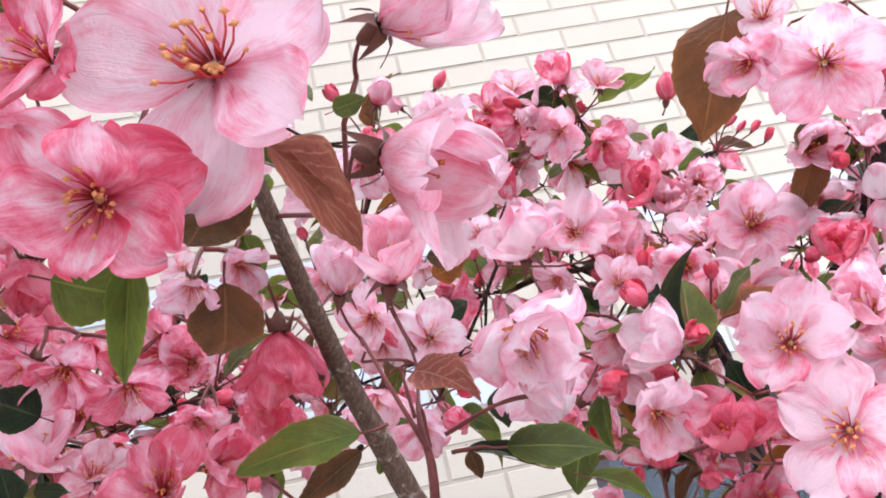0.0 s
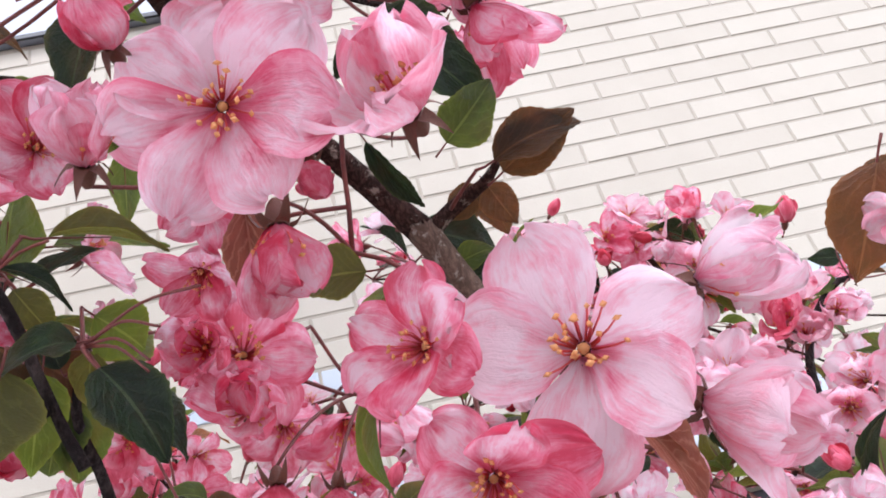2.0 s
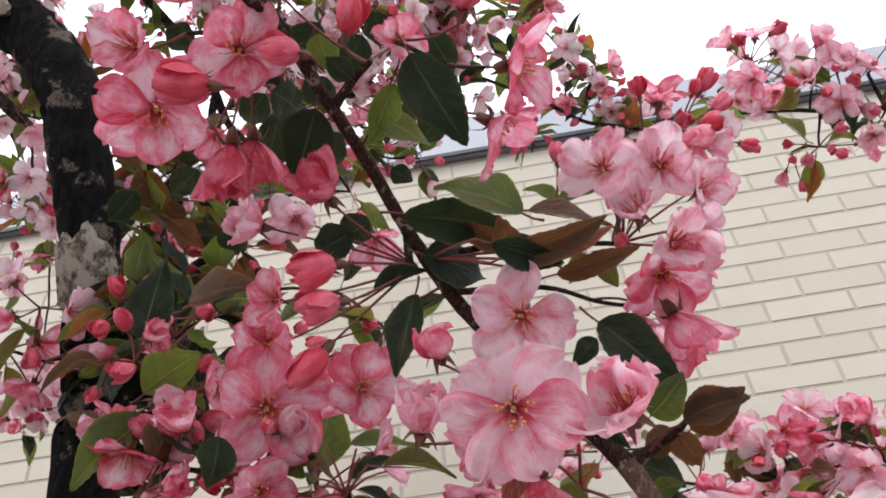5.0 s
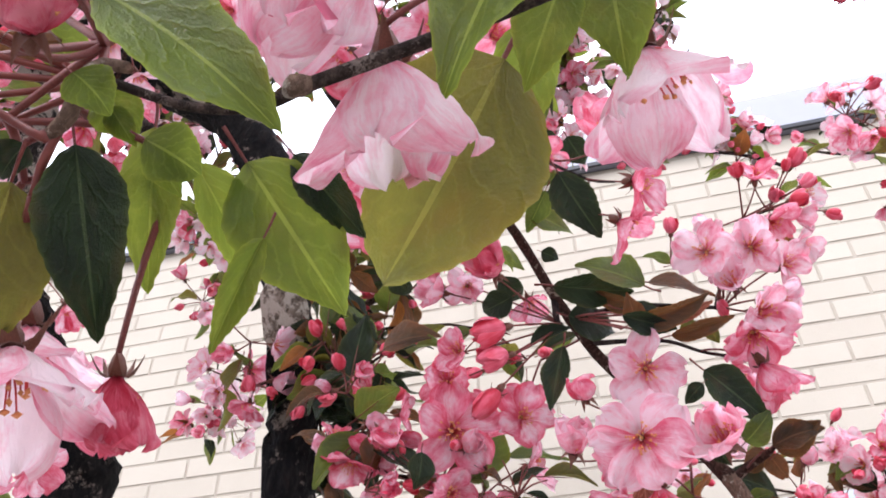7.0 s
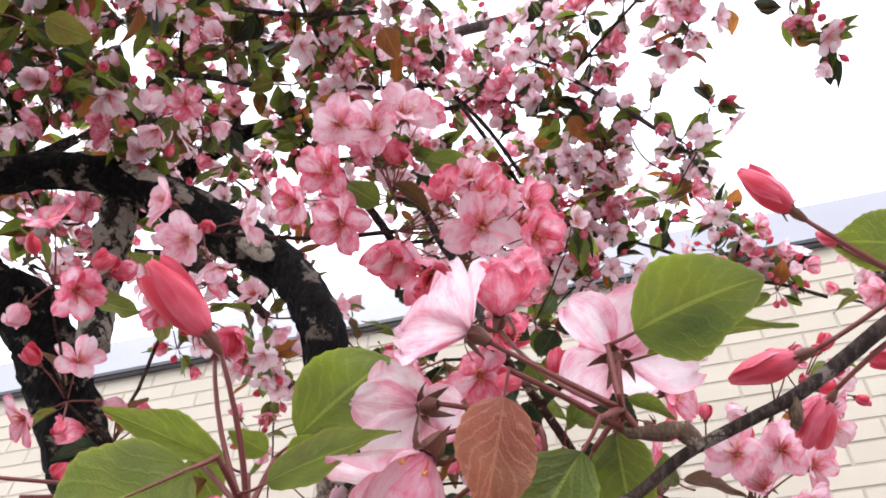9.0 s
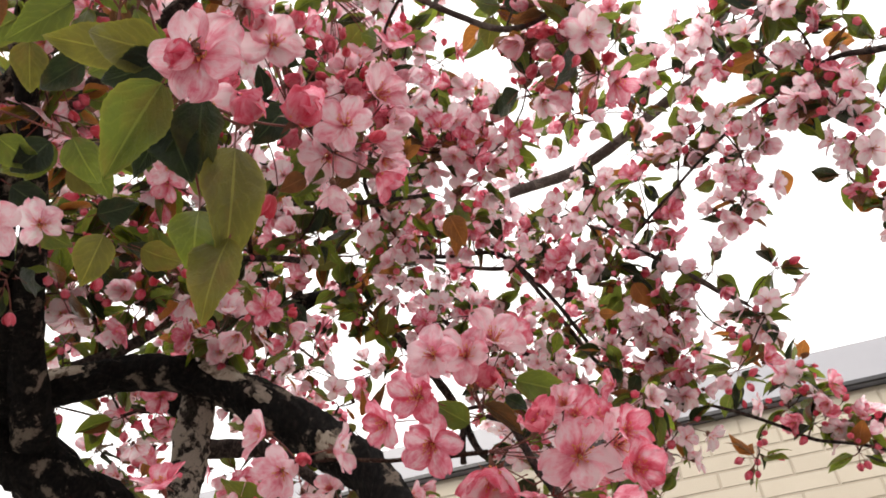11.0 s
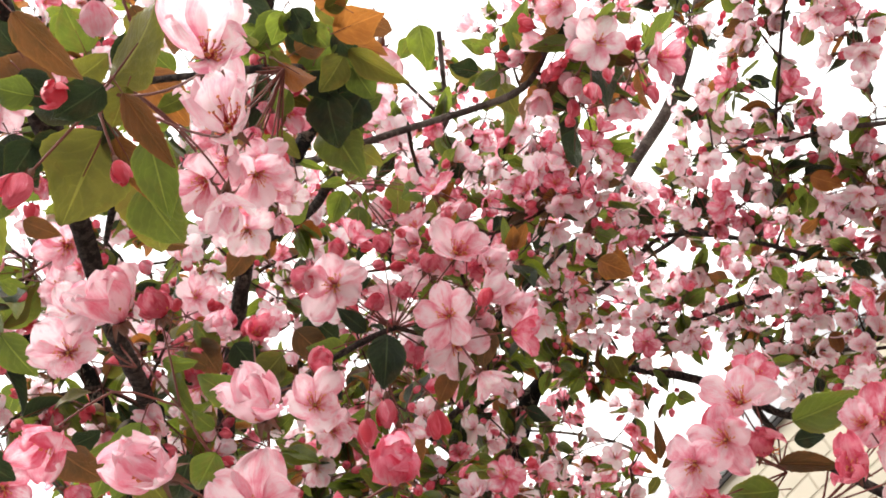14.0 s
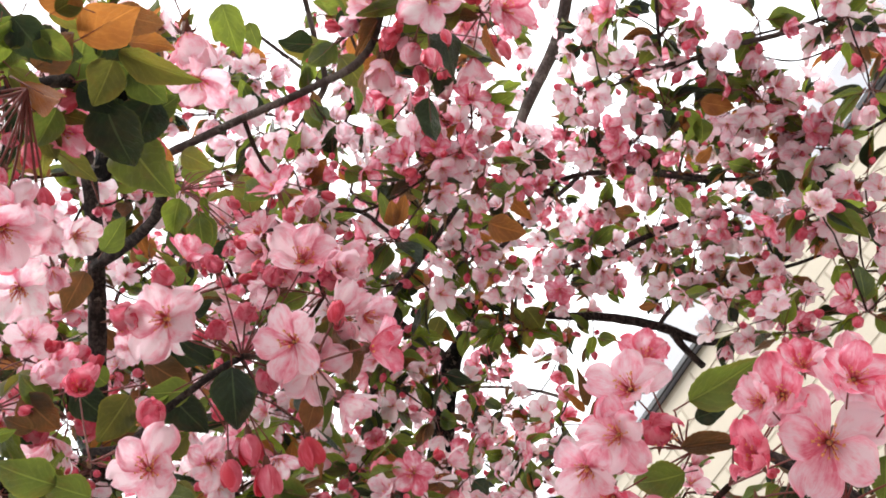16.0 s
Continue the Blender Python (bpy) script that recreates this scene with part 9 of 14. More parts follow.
blossom((-0.192, 0.239, 2.164), (-0.435, -0.615, -0.657), 0.0275, "open", 5, "pink", 382, hub=(-0.102, 0.268, 2.174))
blossom((-0.103, 0.206, 2.184), (0.243, -0.929, -0.280), 0.0324, "open", 5, "pink", 383, hub=(-0.102, 0.268, 2.174))
blossom((-0.093, 0.272, 2.103), (0.110, -0.248, -0.962), 0.0460, "cup", 5, "pink", 384, hub=(-0.060, 0.291, 2.095))
blossom((-0.061, 0.278, 2.064), (0.031, -0.386, -0.922), 0.0424, "cup", 5, "pink", 385, hub=(-0.037, 0.281, 2.067))
blossom((-0.012, 0.223, 2.114), (0.231, -0.962, -0.148), 0.0219, "open", 5, "pale", 386, hub=(-0.041, 0.280, 2.067))
blossom((0.034, 0.244, 2.088), (0.650, -0.567, -0.507), 0.0257, "open", 5, "pink", 387, hub=(-0.035, 0.274, 2.060))
blossom((0.017, 0.258, 2.022), (0.222, -0.500, -0.837), 0.0322, "open", 6, "pink", 388, hub=(-0.033, 0.267, 2.053))
blossom((0.035, 0.258, 2.061), (0.691, -0.429, -0.582), 0.0293, "open", 5, "pink", 389, hub=(-0.035, 0.274, 2.060))
leaf((-0.057, 0.229, 2.169), (-0.004, 0.258, 2.163), (0.188, -0.671, -0.717), "green", 0, 0.90, hub=(-0.100, 0.259, 2.173))
leaf((-0.093, 0.243, 2.163), (-0.061, 0.274, 2.145), (0.504, -0.733, -0.457), "bronze", 2, 0.80, hub=(-0.100, 0.259, 2.173))
leaf((-0.075, 0.254, 2.178), (-0.055, 0.270, 2.172), (0.361, -0.710, -0.605), "dark", 1, 1.00, hub=(-0.100, 0.259, 2.173))
leaf((-0.114, 0.262, 2.162), (-0.146, 0.234, 2.174), (0.261, -0.617, -0.742), "green", 1, 1.00)
leaf((-0.076, 0.290, 2.105), (-0.124, 0.290, 2.089), (0.202, -0.566, -0.800), "green", 1, 1.00)
leaf((-0.061, 0.295, 2.105), (-0.085, 0.306, 2.087), (0.170, -0.577, -0.799), "dark", 1, 1.00)
leaf((-0.004, 0.296, 2.073), (-0.033, 0.306, 2.056), (0.111, -0.607, -0.787), "green", 1, 1.00)
branch("branch", [(-0.099, 0.269, 2.174, 0.0025), (-0.077, 0.275, 2.162, 0.0034), (-0.058, 0.295, 2.120, 0.0044), (-0.038, 0.288, 2.074, 0.0047), (-0.006, 0.246, 1.957, 0.0034), (0.007, 0.266, 1.934, 0.0039)], BARK_BRANCH, 8, 0.008, 0.1, 390)

# crown clusters
cluster((-0.161, 0.265, 2.819), (0.309, -0.764, -0.567), 7, 3, 4, 2737, 1, 0.036, 0.025, "pale")
cluster((-0.130, 0.300, 2.847), (0.447, -0.649, -0.616), 7, 2, 3, 2744, 0)
cluster((-0.157, 0.257, 2.893), (0.028, -0.085, -0.996), 6, 3, 4, 2751, 0, 0.042, 0.029, "pink")
cluster((-0.106, 0.324, 2.898), (0.411, -0.903, -0.124), 6, 2, 4, 2758, 0, 0.042, 0.029, "pink")
cluster((-0.141, 0.340, 2.823), (-0.023, -0.682, -0.731), 4, 2, 3, 2765, 0)
cluster((-0.250, 0.273, 2.934), (0.662, 0.288, -0.692), 4, 3, 5, 2772, 0, 0.042, 0.029, "pink")
cluster((-0.385, 0.413, 3.454), (0.609, 0.096, -0.788), 6, 2, 4, 2779, 0, 0.042, 0.029, "pink")
cluster((-0.302, 0.433, 3.472), (0.134, -0.080, -0.988), 6, 2, 2, 2786, 0, 0.042, 0.029, "pink")
cluster((-0.215, 0.594, 3.192), (0.800, -0.429, -0.420), 7, 2, 2, 2793, 0, 0.042, 0.029, "pink")
cluster((-0.261, 0.640, 3.175), (0.661, -0.558, -0.501), 6, 2, 4, 2800, 0, 0.042, 0.029, "pink")
cluster((-0.053, 0.656, 2.972), (-0.315, -0.601, -0.734), 4, 2, 4, 2821, 0, 0.042, 0.029, "pink")
cluster((-0.247, 0.937, 3.196), (0.596, -0.174, -0.784), 6, 2, 4, 2828, 0, 0.042, 0.029, "pink")
cluster((-0.157, 0.925, 3.164), (0.802, -0.458, -0.383), 4, 2, 4, 2835, 0, 0.042, 0.029, "pink")
cluster((-0.423, 0.816, 3.159), (0.900, -0.370, -0.233), 7, 1, 2, 2842, 0, 0.042, 0.029, "pink")
cluster((-0.394, 0.839, 3.181), (0.655, -0.707, -0.268), 4, 1, 2, 2849, 0, 0.042, 0.029, "pink")
cluster((-0.403, 0.875, 3.122), (0.769, -0.629, -0.118), 4, 2, 4, 2856, 0, 0.042, 0.029, "pink")
cluster((-0.518, 0.778, 3.274), (0.298, 0.101, -0.949), 6, 2, 4, 2863, 0, 0.042, 0.029, "pink")
cluster((-0.485, 0.750, 3.306), (-0.068, -0.819, -0.569), 4, 2, 4, 2870, 0, 0.042, 0.029, "pink")
cluster((0.044, 0.817, 3.001), (0.147, -0.485, -0.862), 6, 3, 4, 2884, 0, 0.042, 0.029, "pink")
cluster((0.075, 0.891, 2.966), (0.111, -0.694, -0.711), 7, 2, 5, 2891, 0, 0.042, 0.029, "pink")
cluster((0.077, 0.896, 2.892), (0.222, -0.885, -0.410), 6, 3, 7, 2898, 0, 0.042, 0.029, "pink")
cluster((0.083, 0.929, 2.858), (0.668, -0.686, -0.290), 4, 3, 4, 2905, 0, 0.042, 0.029, "pink")
cluster((-0.028, 0.940, 2.975), (0.778, -0.550, -0.302), 3, 4, 9, 2912, 0, 0.042, 0.029, "pink")
cluster((-0.011, 0.990, 2.928), (0.883, -0.399, -0.247), 1, 2, 11, 2919, 0, 0.042, 0.029, "pink")
cluster((-0.010, 0.916, 2.786), (0.079, -0.484, -0.872), 7, 1, 5, 2926, 0, 0.042, 0.029, "pink")
cluster((-0.011, 0.943, 2.755), (0.877, -0.421, -0.233), 6, 1, 4, 2933, 0, 0.042, 0.029, "pink")
cluster((0.027, 0.919, 2.712), (0.628, -0.346, -0.697), 4, 1, 2, 2940, 0, 0.042, 0.029, "pink")
cluster((-0.037, 0.934, 3.115), (0.140, -0.330, -0.934), 4, 2, 4, 2947, 0, 0.042, 0.029, "pink")
cluster((-0.049, 0.967, 3.084), (0.604, -0.330, -0.726), 3, 3, 5, 2954, 0, 0.042, 0.029, "pink")
cluster((-0.183, 0.959, 3.060), (-0.261, -0.707, -0.657), 4, 2, 2, 2961, 0, 0.042, 0.029, "pink")
cluster((-0.164, 0.968, 2.987), (0.914, -0.356, -0.196), 4, 2, 2, 2968, 0, 0.042, 0.029, "pink")
cluster((-0.135, 0.976, 2.987), (0.338, -0.938, 0.075), 2, 3, 4, 2975, 0, 0.042, 0.029, "pink")
cluster((0.089, 0.732, 2.971), (-0.203, -0.617, -0.760), 1, 1, 5, 2982, 0, 0.042, 0.029, "pink")
cluster((0.027, 0.685, 2.938), (0.419, -0.854, -0.309), 0, 2, 11, 2989, 0, 0.042, 0.029, "pink")
cluster((0.110, 0.637, 3.042), (-0.199, -0.263, -0.944), 6, 2, 5, 3003, 0, 0.042, 0.029, "pink")
cluster((-0.038, 0.540, 3.371), (-0.300, -0.498, -0.813), 6, 2, 4, 3031, 0, 0.042, 0.029, "pink")
cluster((-0.135, -0.015, 2.517), (0.565, 0.308, -0.766), 2, 3, 4, 3073, 1, 0.036, 0.025, "pale")
cluster((-0.218, -0.001, 2.645), (0.576, -0.337, -0.745), 4, 1, 4, 3080, 1, 0.036, 0.025, "pale")
cluster((-0.290, 0.128, 2.858), (0.700, -0.177, -0.692), 4, 3, 4, 3087, 0)
cluster((-0.257, 0.168, 2.915), (0.654, -0.317, -0.687), 6, 2, 4, 3094, 0, 0.042, 0.029, "pink")
cluster((-0.311, 0.233, 2.984), (0.704, 0.237, -0.669), 3, 2, 5, 3101, 0, 0.042, 0.029, "pink")
cluster((-0.205, -0.009, 2.540), (0.746, -0.427, -0.511), 1, 3, 3, 3108, 1, 0.036, 0.025, "pale")
cluster((-0.232, 0.042, 2.626), (0.210, -0.600, -0.772), 2, 2, 3, 3115, 1, 0.036, 0.025, "pale")
cluster((-0.338, 0.169, 2.881), (0.739, 0.321, -0.592), 4, 3, 5, 3122, 0, 0.042, 0.029, "pink")
cluster((-0.390, 0.231, 2.950), (0.063, -0.133, -0.989), 2, 2, 7, 3129, 0, 0.042, 0.029, "pink")
cluster((-0.443, 0.340, 3.116), (0.579, -0.521, -0.627), 6, 2, 4, 3136, 0, 0.042, 0.029, "pink")
cluster((0.015, 0.075, 2.501), (0.179, -0.925, -0.336), 2, 4, 5, 3143, 1, 0.036, 0.025, "pale")
cluster((0.062, 0.024, 2.486), (-0.082, -0.017, -0.996), 2, 4, 7, 3150, 1, 0.036, 0.025, "pale")
cluster((0.020, -0.003, 2.529), (0.411, -0.154, -0.898), 0, 0, 6, 3157, 1, 0.036, 0.025, "pale")
cluster((-0.002, -0.005, 2.557), (0.339, -0.011, -0.941), 0, 1, 5, 3164, 1, 0.036, 0.025, "pale")
cluster((-0.326, 0.133, 3.446), (0.776, -0.090, -0.625), 6, 2, 5, 3171, 0, 0.042, 0.029, "pink")
cluster((-0.384, 0.122, 3.484), (-0.330, -0.608, -0.722), 4, 2, 5, 3178, 0, 0.042, 0.029, "pink")
cluster((-0.350, 0.079, 3.555), (0.897, -0.198, -0.396), 6, 2, 4, 3185, 0, 0.042, 0.029, "pink")
cluster((-0.444, 0.324, 3.575), (0.276, -0.638, -0.719), 4, 2, 4, 3192, 0, 0.042, 0.029, "pink")
cluster((-0.525, 0.312, 3.548), (0.405, -0.140, -0.904), 4, 2, 4, 3199, 0, 0.042, 0.029, "pink")
cluster((-0.987, 0.970, 3.334), (0.390, -0.681, -0.620), 4, 2, 5, 3206, 0, 0.042, 0.029, "pink")
cluster((-0.942, 0.988, 3.353), (0.611, -0.697, -0.376), 4, 2, 4, 3213, 0, 0.042, 0.029, "pink")
cluster((-1.038, 0.940, 3.318), (0.414, -0.740, -0.529), 4, 2, 5, 3220, 0, 0.042, 0.029, "pink")
cluster((-0.423, 0.259, 2.464), (0.384, -0.010, -0.923), 3, 3, 5, 3227, 1, 0.036, 0.025, "pale")
cluster((-1.100, 0.645, 3.316), (0.343, -0.617, -0.709), 4, 3, 4, 3241, 0, 0.042, 0.029, "pink")
cluster((-1.003, 0.848, 3.408), (0.559, -0.002, -0.829), 6, 2, 4, 3248, 0, 0.042, 0.029, "pink")
cluster((-0.693, 0.355, 2.754), (0.440, -0.791, -0.425), 2, 3, 7, 3255, 0, 0.042, 0.029, "pink")
cluster((-1.008, 0.763, 3.457), (0.369, -0.093, -0.925), 6, 2, 4, 3262, 0, 0.042, 0.029, "pink")
cluster((-0.960, 0.838, 3.445), (0.360, -0.684, -0.634), 4, 2, 4, 3269, 0, 0.042, 0.029, "pink")
cluster((-1.024, 1.090, 3.359), (0.756, -0.084, -0.649), 4, 3, 5, 3276, 0, 0.042, 0.029, "pink")
cluster((-0.970, 1.120, 3.374), (0.494, -0.028, -0.869), 4, 2, 5, 3283, 0, 0.042, 0.029, "pink")
cluster((-0.888, 1.016, 3.508), (0.595, -0.726, -0.344), 3, 2, 7, 3290, 0, 0.042, 0.029, "pink")
cluster((-0.925, 0.808, 3.060), (0.803, 0.023, -0.595), 3, 4, 5, 3297, 0, 0.042, 0.029, "pink")
cluster((-0.876, 0.880, 3.042), (0.099, -0.775, -0.624), 3, 4, 5, 3304, 0, 0.042, 0.029, "pink")
cluster((-0.192, 0.929, 2.797), (0.111, -0.649, -0.753), 4, 3, 5, 3311, 0, 0.042, 0.029, "pink")
cluster((-0.156, 0.778, 2.592), (0.857, -0.432, -0.281), 3, 3, 7, 3318, 0, 0.042, 0.029, "pink")
cluster((-0.225, 0.844, 2.725), (-0.074, -0.925, -0.373), 4, 2, 5, 3325, 0, 0.042, 0.029, "pink")
cluster((-0.158, 0.900, 2.686), (0.733, -0.446, -0.513), 4, 2, 5, 3332, 0, 0.042, 0.029, "pink")
cluster((-0.050, 0.937, 2.673), (0.393, -0.430, -0.813), 3, 3, 5, 3339, 0, 0.042, 0.029, "pink")
cluster((0.259, 0.757, 2.820), (-0.338, -0.896, -0.289), 3, 2, 5, 3346, 0, 0.042, 0.029, "pink")
cluster((0.185, 0.782, 2.727), (-0.018, -0.870, -0.493), 2, 2, 5, 3360, 0, 0.042, 0.029, "pink")
cluster((-0.556, 0.508, 3.346), (0.407, -0.513, -0.756), 4, 2, 5, 3367, 0, 0.042, 0.029, "pink")
cluster((-0.596, 0.584, 3.350), (0.376, 0.245, -0.894), 3, 3, 5, 3374, 0, 0.042, 0.029, "pink")
cluster((-0.664, 0.555, 3.392), (0.586, -0.807, 0.068), 6, 2, 4, 3381, 0, 0.042, 0.029, "pink")
cluster((-0.674, 0.479, 3.421), (0.991, -0.050, -0.122), 4, 2, 4, 3388, 0, 0.042, 0.029, "pink")
cluster((-0.528, 0.635, 3.293), (0.820, -0.548, -0.168), 4, 2, 5, 3395, 0, 0.042, 0.029, "pink")
cluster((-0.443, 0.651, 3.260), (0.425, 0.178, -0.888), 4, 2, 4, 3402, 0, 0.042, 0.029, "pink")
cluster((-0.561, 0.700, 3.303), (0.903, -0.246, -0.351), 3, 2, 7, 3409, 0, 0.042, 0.029, "pink")
cluster((-0.625, 0.774, 3.288), (0.668, -0.328, -0.668), 2, 2, 8, 3416, 0, 0.042, 0.029, "pink")
cluster((-0.351, 0.489, 3.085), (0.181, -0.689, -0.702), 2, 3, 8, 3423, 0, 0.042, 0.029, "pink")
cluster((-0.323, 0.397, 3.024), (-0.146, -0.602, -0.785), 2, 3, 8, 3430, 0, 0.042, 0.029, "pink")
cluster((-0.337, 0.635, 3.189), (0.307, -0.374, -0.875), 4, 2, 5, 3437, 0, 0.042, 0.029, "pink")
cluster((-0.243, 0.457, 3.022), (0.124, 0.081, -0.989), 4, 2, 5, 3444, 0, 0.042, 0.029, "pink")
cluster((-0.396, 0.828, 3.354), (0.834, -0.083, -0.545), 6, 2, 4, 3451, 0, 0.042, 0.029, "pink")
cluster((-0.398, 0.949, 3.397), (0.939, -0.150, -0.309), 4, 2, 5, 3458, 0, 0.042, 0.029, "pink")
cluster((-0.350, 0.945, 3.287), (0.733, -0.122, -0.669), 6, 2, 4, 3465, 0, 0.042, 0.029, "pink")
cluster((-0.255, 0.803, 3.414), (0.291, -0.952, -0.095), 6, 2, 4, 3472, 0, 0.042, 0.029, "pink")
cluster((-0.350, 1.002, 3.242), (0.569, -0.467, -0.677), 3, 3, 5, 3486, 0, 0.042, 0.029, "pink")
cluster((-0.308, 0.998, 3.124), (0.714, -0.694, -0.097), 1, 4, 7, 3493, 0, 0.042, 0.029, "pink")
cluster((-0.248, 0.922, 3.336), (0.297, -0.434, -0.851), 3, 2, 5, 3500, 0, 0.042, 0.029, "pink")
cluster((-0.268, 0.947, 2.974), (0.540, -0.841, -0.023), 1, 2, 8, 3507, 0, 0.042, 0.029, "pink")
cluster((-0.236, 0.971, 2.917), (0.628, -0.735, -0.255), 1, 1, 7, 3514, 0, 0.042, 0.029, "pink")
cluster((-0.512, 0.919, 3.103), (0.104, -0.712, -0.694), 0, 3, 5, 3521, 0, 0.042, 0.029, "pink")
cluster((-0.154, 1.008, 3.161), (0.661, -0.664, -0.350), 3, 2, 4, 3528, 0, 0.042, 0.029, "pink")
cluster((-0.477, 0.380, 3.656), (0.549, -0.749, -0.371), 4, 2, 4, 3535, 0, 0.042, 0.029, "pink")
cluster((-0.363, 0.423, 3.678), (0.875, 0.047, -0.482), 3, 2, 4, 3542, 0, 0.042, 0.029, "pink")
cluster((0.051, 0.080, 2.539), (-0.042, 0.237, -0.971), 1, 3, 3, 3549, 1, 0.036, 0.025, "pale")
cluster((0.038, 0.229, 2.858), (0.718, -0.396, -0.573), 4, 2, 4, 3556, 1, 0.036, 0.025, "pale")
cluster((-0.034, 0.266, 2.941), (-0.215, -0.814, -0.539), 3, 2, 5, 3563, 0, 0.042, 0.029, "pink")
cluster((-0.136, 0.443, 3.175), (0.246, -0.743, -0.622), 4, 2, 4, 3570, 0, 0.042, 0.029, "pink")
cluster((-0.182, 0.778, 3.680), (0.268, -0.591, -0.761), 2, 2, 5, 3577, 0, 0.042, 0.029, "pink")
cluster((-0.035, 0.837, 3.436), (-0.093, -0.018, -0.996), 4, 2, 4, 3584, 0, 0.042, 0.029, "pink")
cluster((-0.279, -0.065, 3.176), (-0.224, -0.570, -0.791), 4, 2, 5, 3591, 0, 0.042, 0.029, "pink")
cluster((-0.351, 0.038, 3.242), (-0.205, -0.505, -0.838), 4, 2, 5, 3598, 0, 0.042, 0.029, "pink")
cluster((-0.440, -0.083, 3.003), (0.945, 0.255, -0.206), 6, 2, 4, 3605, 0, 0.042, 0.029, "pink")
cluster((-0.515, -0.117, 3.081), (0.372, -0.680, -0.632), 4, 1, 5, 3612, 0, 0.042, 0.029, "pink")
cluster((-0.687, -0.097, 3.094), (0.442, -0.341, -0.830), 4, 2, 5, 3619, 0, 0.042, 0.029, "pink")
cluster((-0.739, -0.116, 3.060), (0.780, -0.350, -0.519), 4, 2, 4, 3626, 0, 0.042, 0.029, "pink")
cluster((-0.756, 0.010, 3.031), (0.640, -0.037, -0.767), 6, 2, 4, 3633, 0, 0.042, 0.029, "pink")
cluster((-0.595, 0.091, 3.235), (0.261, -0.596, -0.759), 4, 2, 7, 3640, 0, 0.042, 0.029, "pink")
cluster((-0.663, 0.028, 3.210), (0.473, -0.691, -0.547), 4, 2, 5, 3647, 0, 0.042, 0.029, "pink")
cluster((-0.722, -0.016, 3.181), (0.632, 0.183, -0.753), 4, 2, 4, 3654, 0, 0.042, 0.029, "pink")
cluster((0.277, 0.473, 3.099), (-0.700, -0.307, -0.645), 4, 3, 5, 3661, 0, 0.042, 0.029, "pink")
cluster((0.301, 0.388, 3.298), (-0.165, -0.683, -0.712), 6, 2, 5, 3668, 0, 0.042, 0.029, "pink")
cluster((0.255, 0.435, 3.229), (0.337, -0.299, -0.893), 4, 2, 4, 3675, 0, 0.042, 0.029, "pink")
cluster((0.195, 0.437, 3.288), (0.466, -0.527, -0.710), 4, 2, 4, 3682, 0, 0.042, 0.029, "pink")
cluster((0.295, 0.501, 2.969), (-0.211, -0.528, -0.823), 6, 2, 4, 3689, 0, 0.042, 0.029, "pink")
cluster((0.331, 0.472, 2.979), (0.003, -0.805, -0.593), 4, 3, 5, 3696, 0, 0.042, 0.029, "pink")
cluster((0.382, 0.434, 2.932), (-0.129, -0.817, -0.562), 3, 3, 7, 3703, 0, 0.042, 0.029, "pink")
cluster((0.367, 0.412, 2.969), (-0.249, -0.350, -0.903), 2, 3, 7, 3710, 0, 0.042, 0.029, "pink")
cluster((0.438, 0.415, 2.871), (-0.022, -0.795, -0.606), 4, 3, 4, 3717, 0, 0.042, 0.029, "pink")
cluster((0.466, 0.461, 2.838), (-0.726, -0.558, -0.402), 6, 2, 2, 3724, 0, 0.042, 0.029, "pink")
cluster((0.430, 0.392, 2.920), (-0.045, -0.912, -0.408), 2, 3, 5, 3731, 0, 0.042, 0.029, "pink")
cluster((0.439, 0.537, 2.860), (0.434, -0.363, -0.825), 2, 2, 7, 3738, 0, 0.042, 0.029, "pink")
cluster((0.463, 0.565, 2.835), (0.441, -0.777, -0.450), 1, 3, 7, 3745, 0, 0.042, 0.029, "pink")
cluster((0.283, 0.571, 2.929), (-0.402, -0.675, -0.619), 6, 1, 4, 3752, 0, 0.042, 0.029, "pink")
cluster((0.255, 0.607, 2.922), (0.280, -0.904, -0.324), 4, 2, 2, 3766, 0, 0.042, 0.029, "pink")
cluster((0.018, 0.651, 2.949), (0.528, -0.694, -0.490), 2, 3, 8, 3773, 0, 0.042, 0.029, "pink")
cluster((0.231, 0.900, 2.944), (-0.506, -0.818, -0.275), 2, 2, 7, 3787, 0, 0.042, 0.029, "pink")
cluster((0.064, 0.926, 2.928), (-0.603, -0.398, -0.692), 3, 4, 8, 3808, 0, 0.042, 0.029, "pink")
cluster((0.300, 0.993, 2.920), (-0.433, -0.897, 0.094), 1, 3, 7, 3822, 0, 0.042, 0.029, "pink")
cluster((0.334, 1.064, 2.917), (-0.370, -0.928, 0.053), 3, 4, 7, 3829, 0, 0.042, 0.029, "pink")
cluster((0.365, 1.090, 2.884), (0.223, -0.958, -0.178), 4, 4, 5, 3836, 0, 0.042, 0.029, "pink")
cluster((0.404, 1.115, 2.849), (0.538, -0.720, -0.439), 4, 4, 7, 3843, 0, 0.042, 0.029, "pink")
cluster((0.197, 1.088, 2.837), (0.273, -0.309, -0.911), 0, 4, 2, 3850, 0, 0.042, 0.029, "pink")
cluster((0.374, 1.108, 2.789), (0.298, -0.796, -0.528), 1, 5, 4, 3857, 0, 0.042, 0.029, "pink")
cluster((0.189, 0.997, 2.928), (0.196, -0.376, -0.906), 0, 3, 5, 3864, 0, 0.042, 0.029, "pink")
cluster((0.418, 0.397, 2.943), (0.325, -0.856, -0.401), 1, 2, 7, 3871, 0, 0.042, 0.029, "pink")
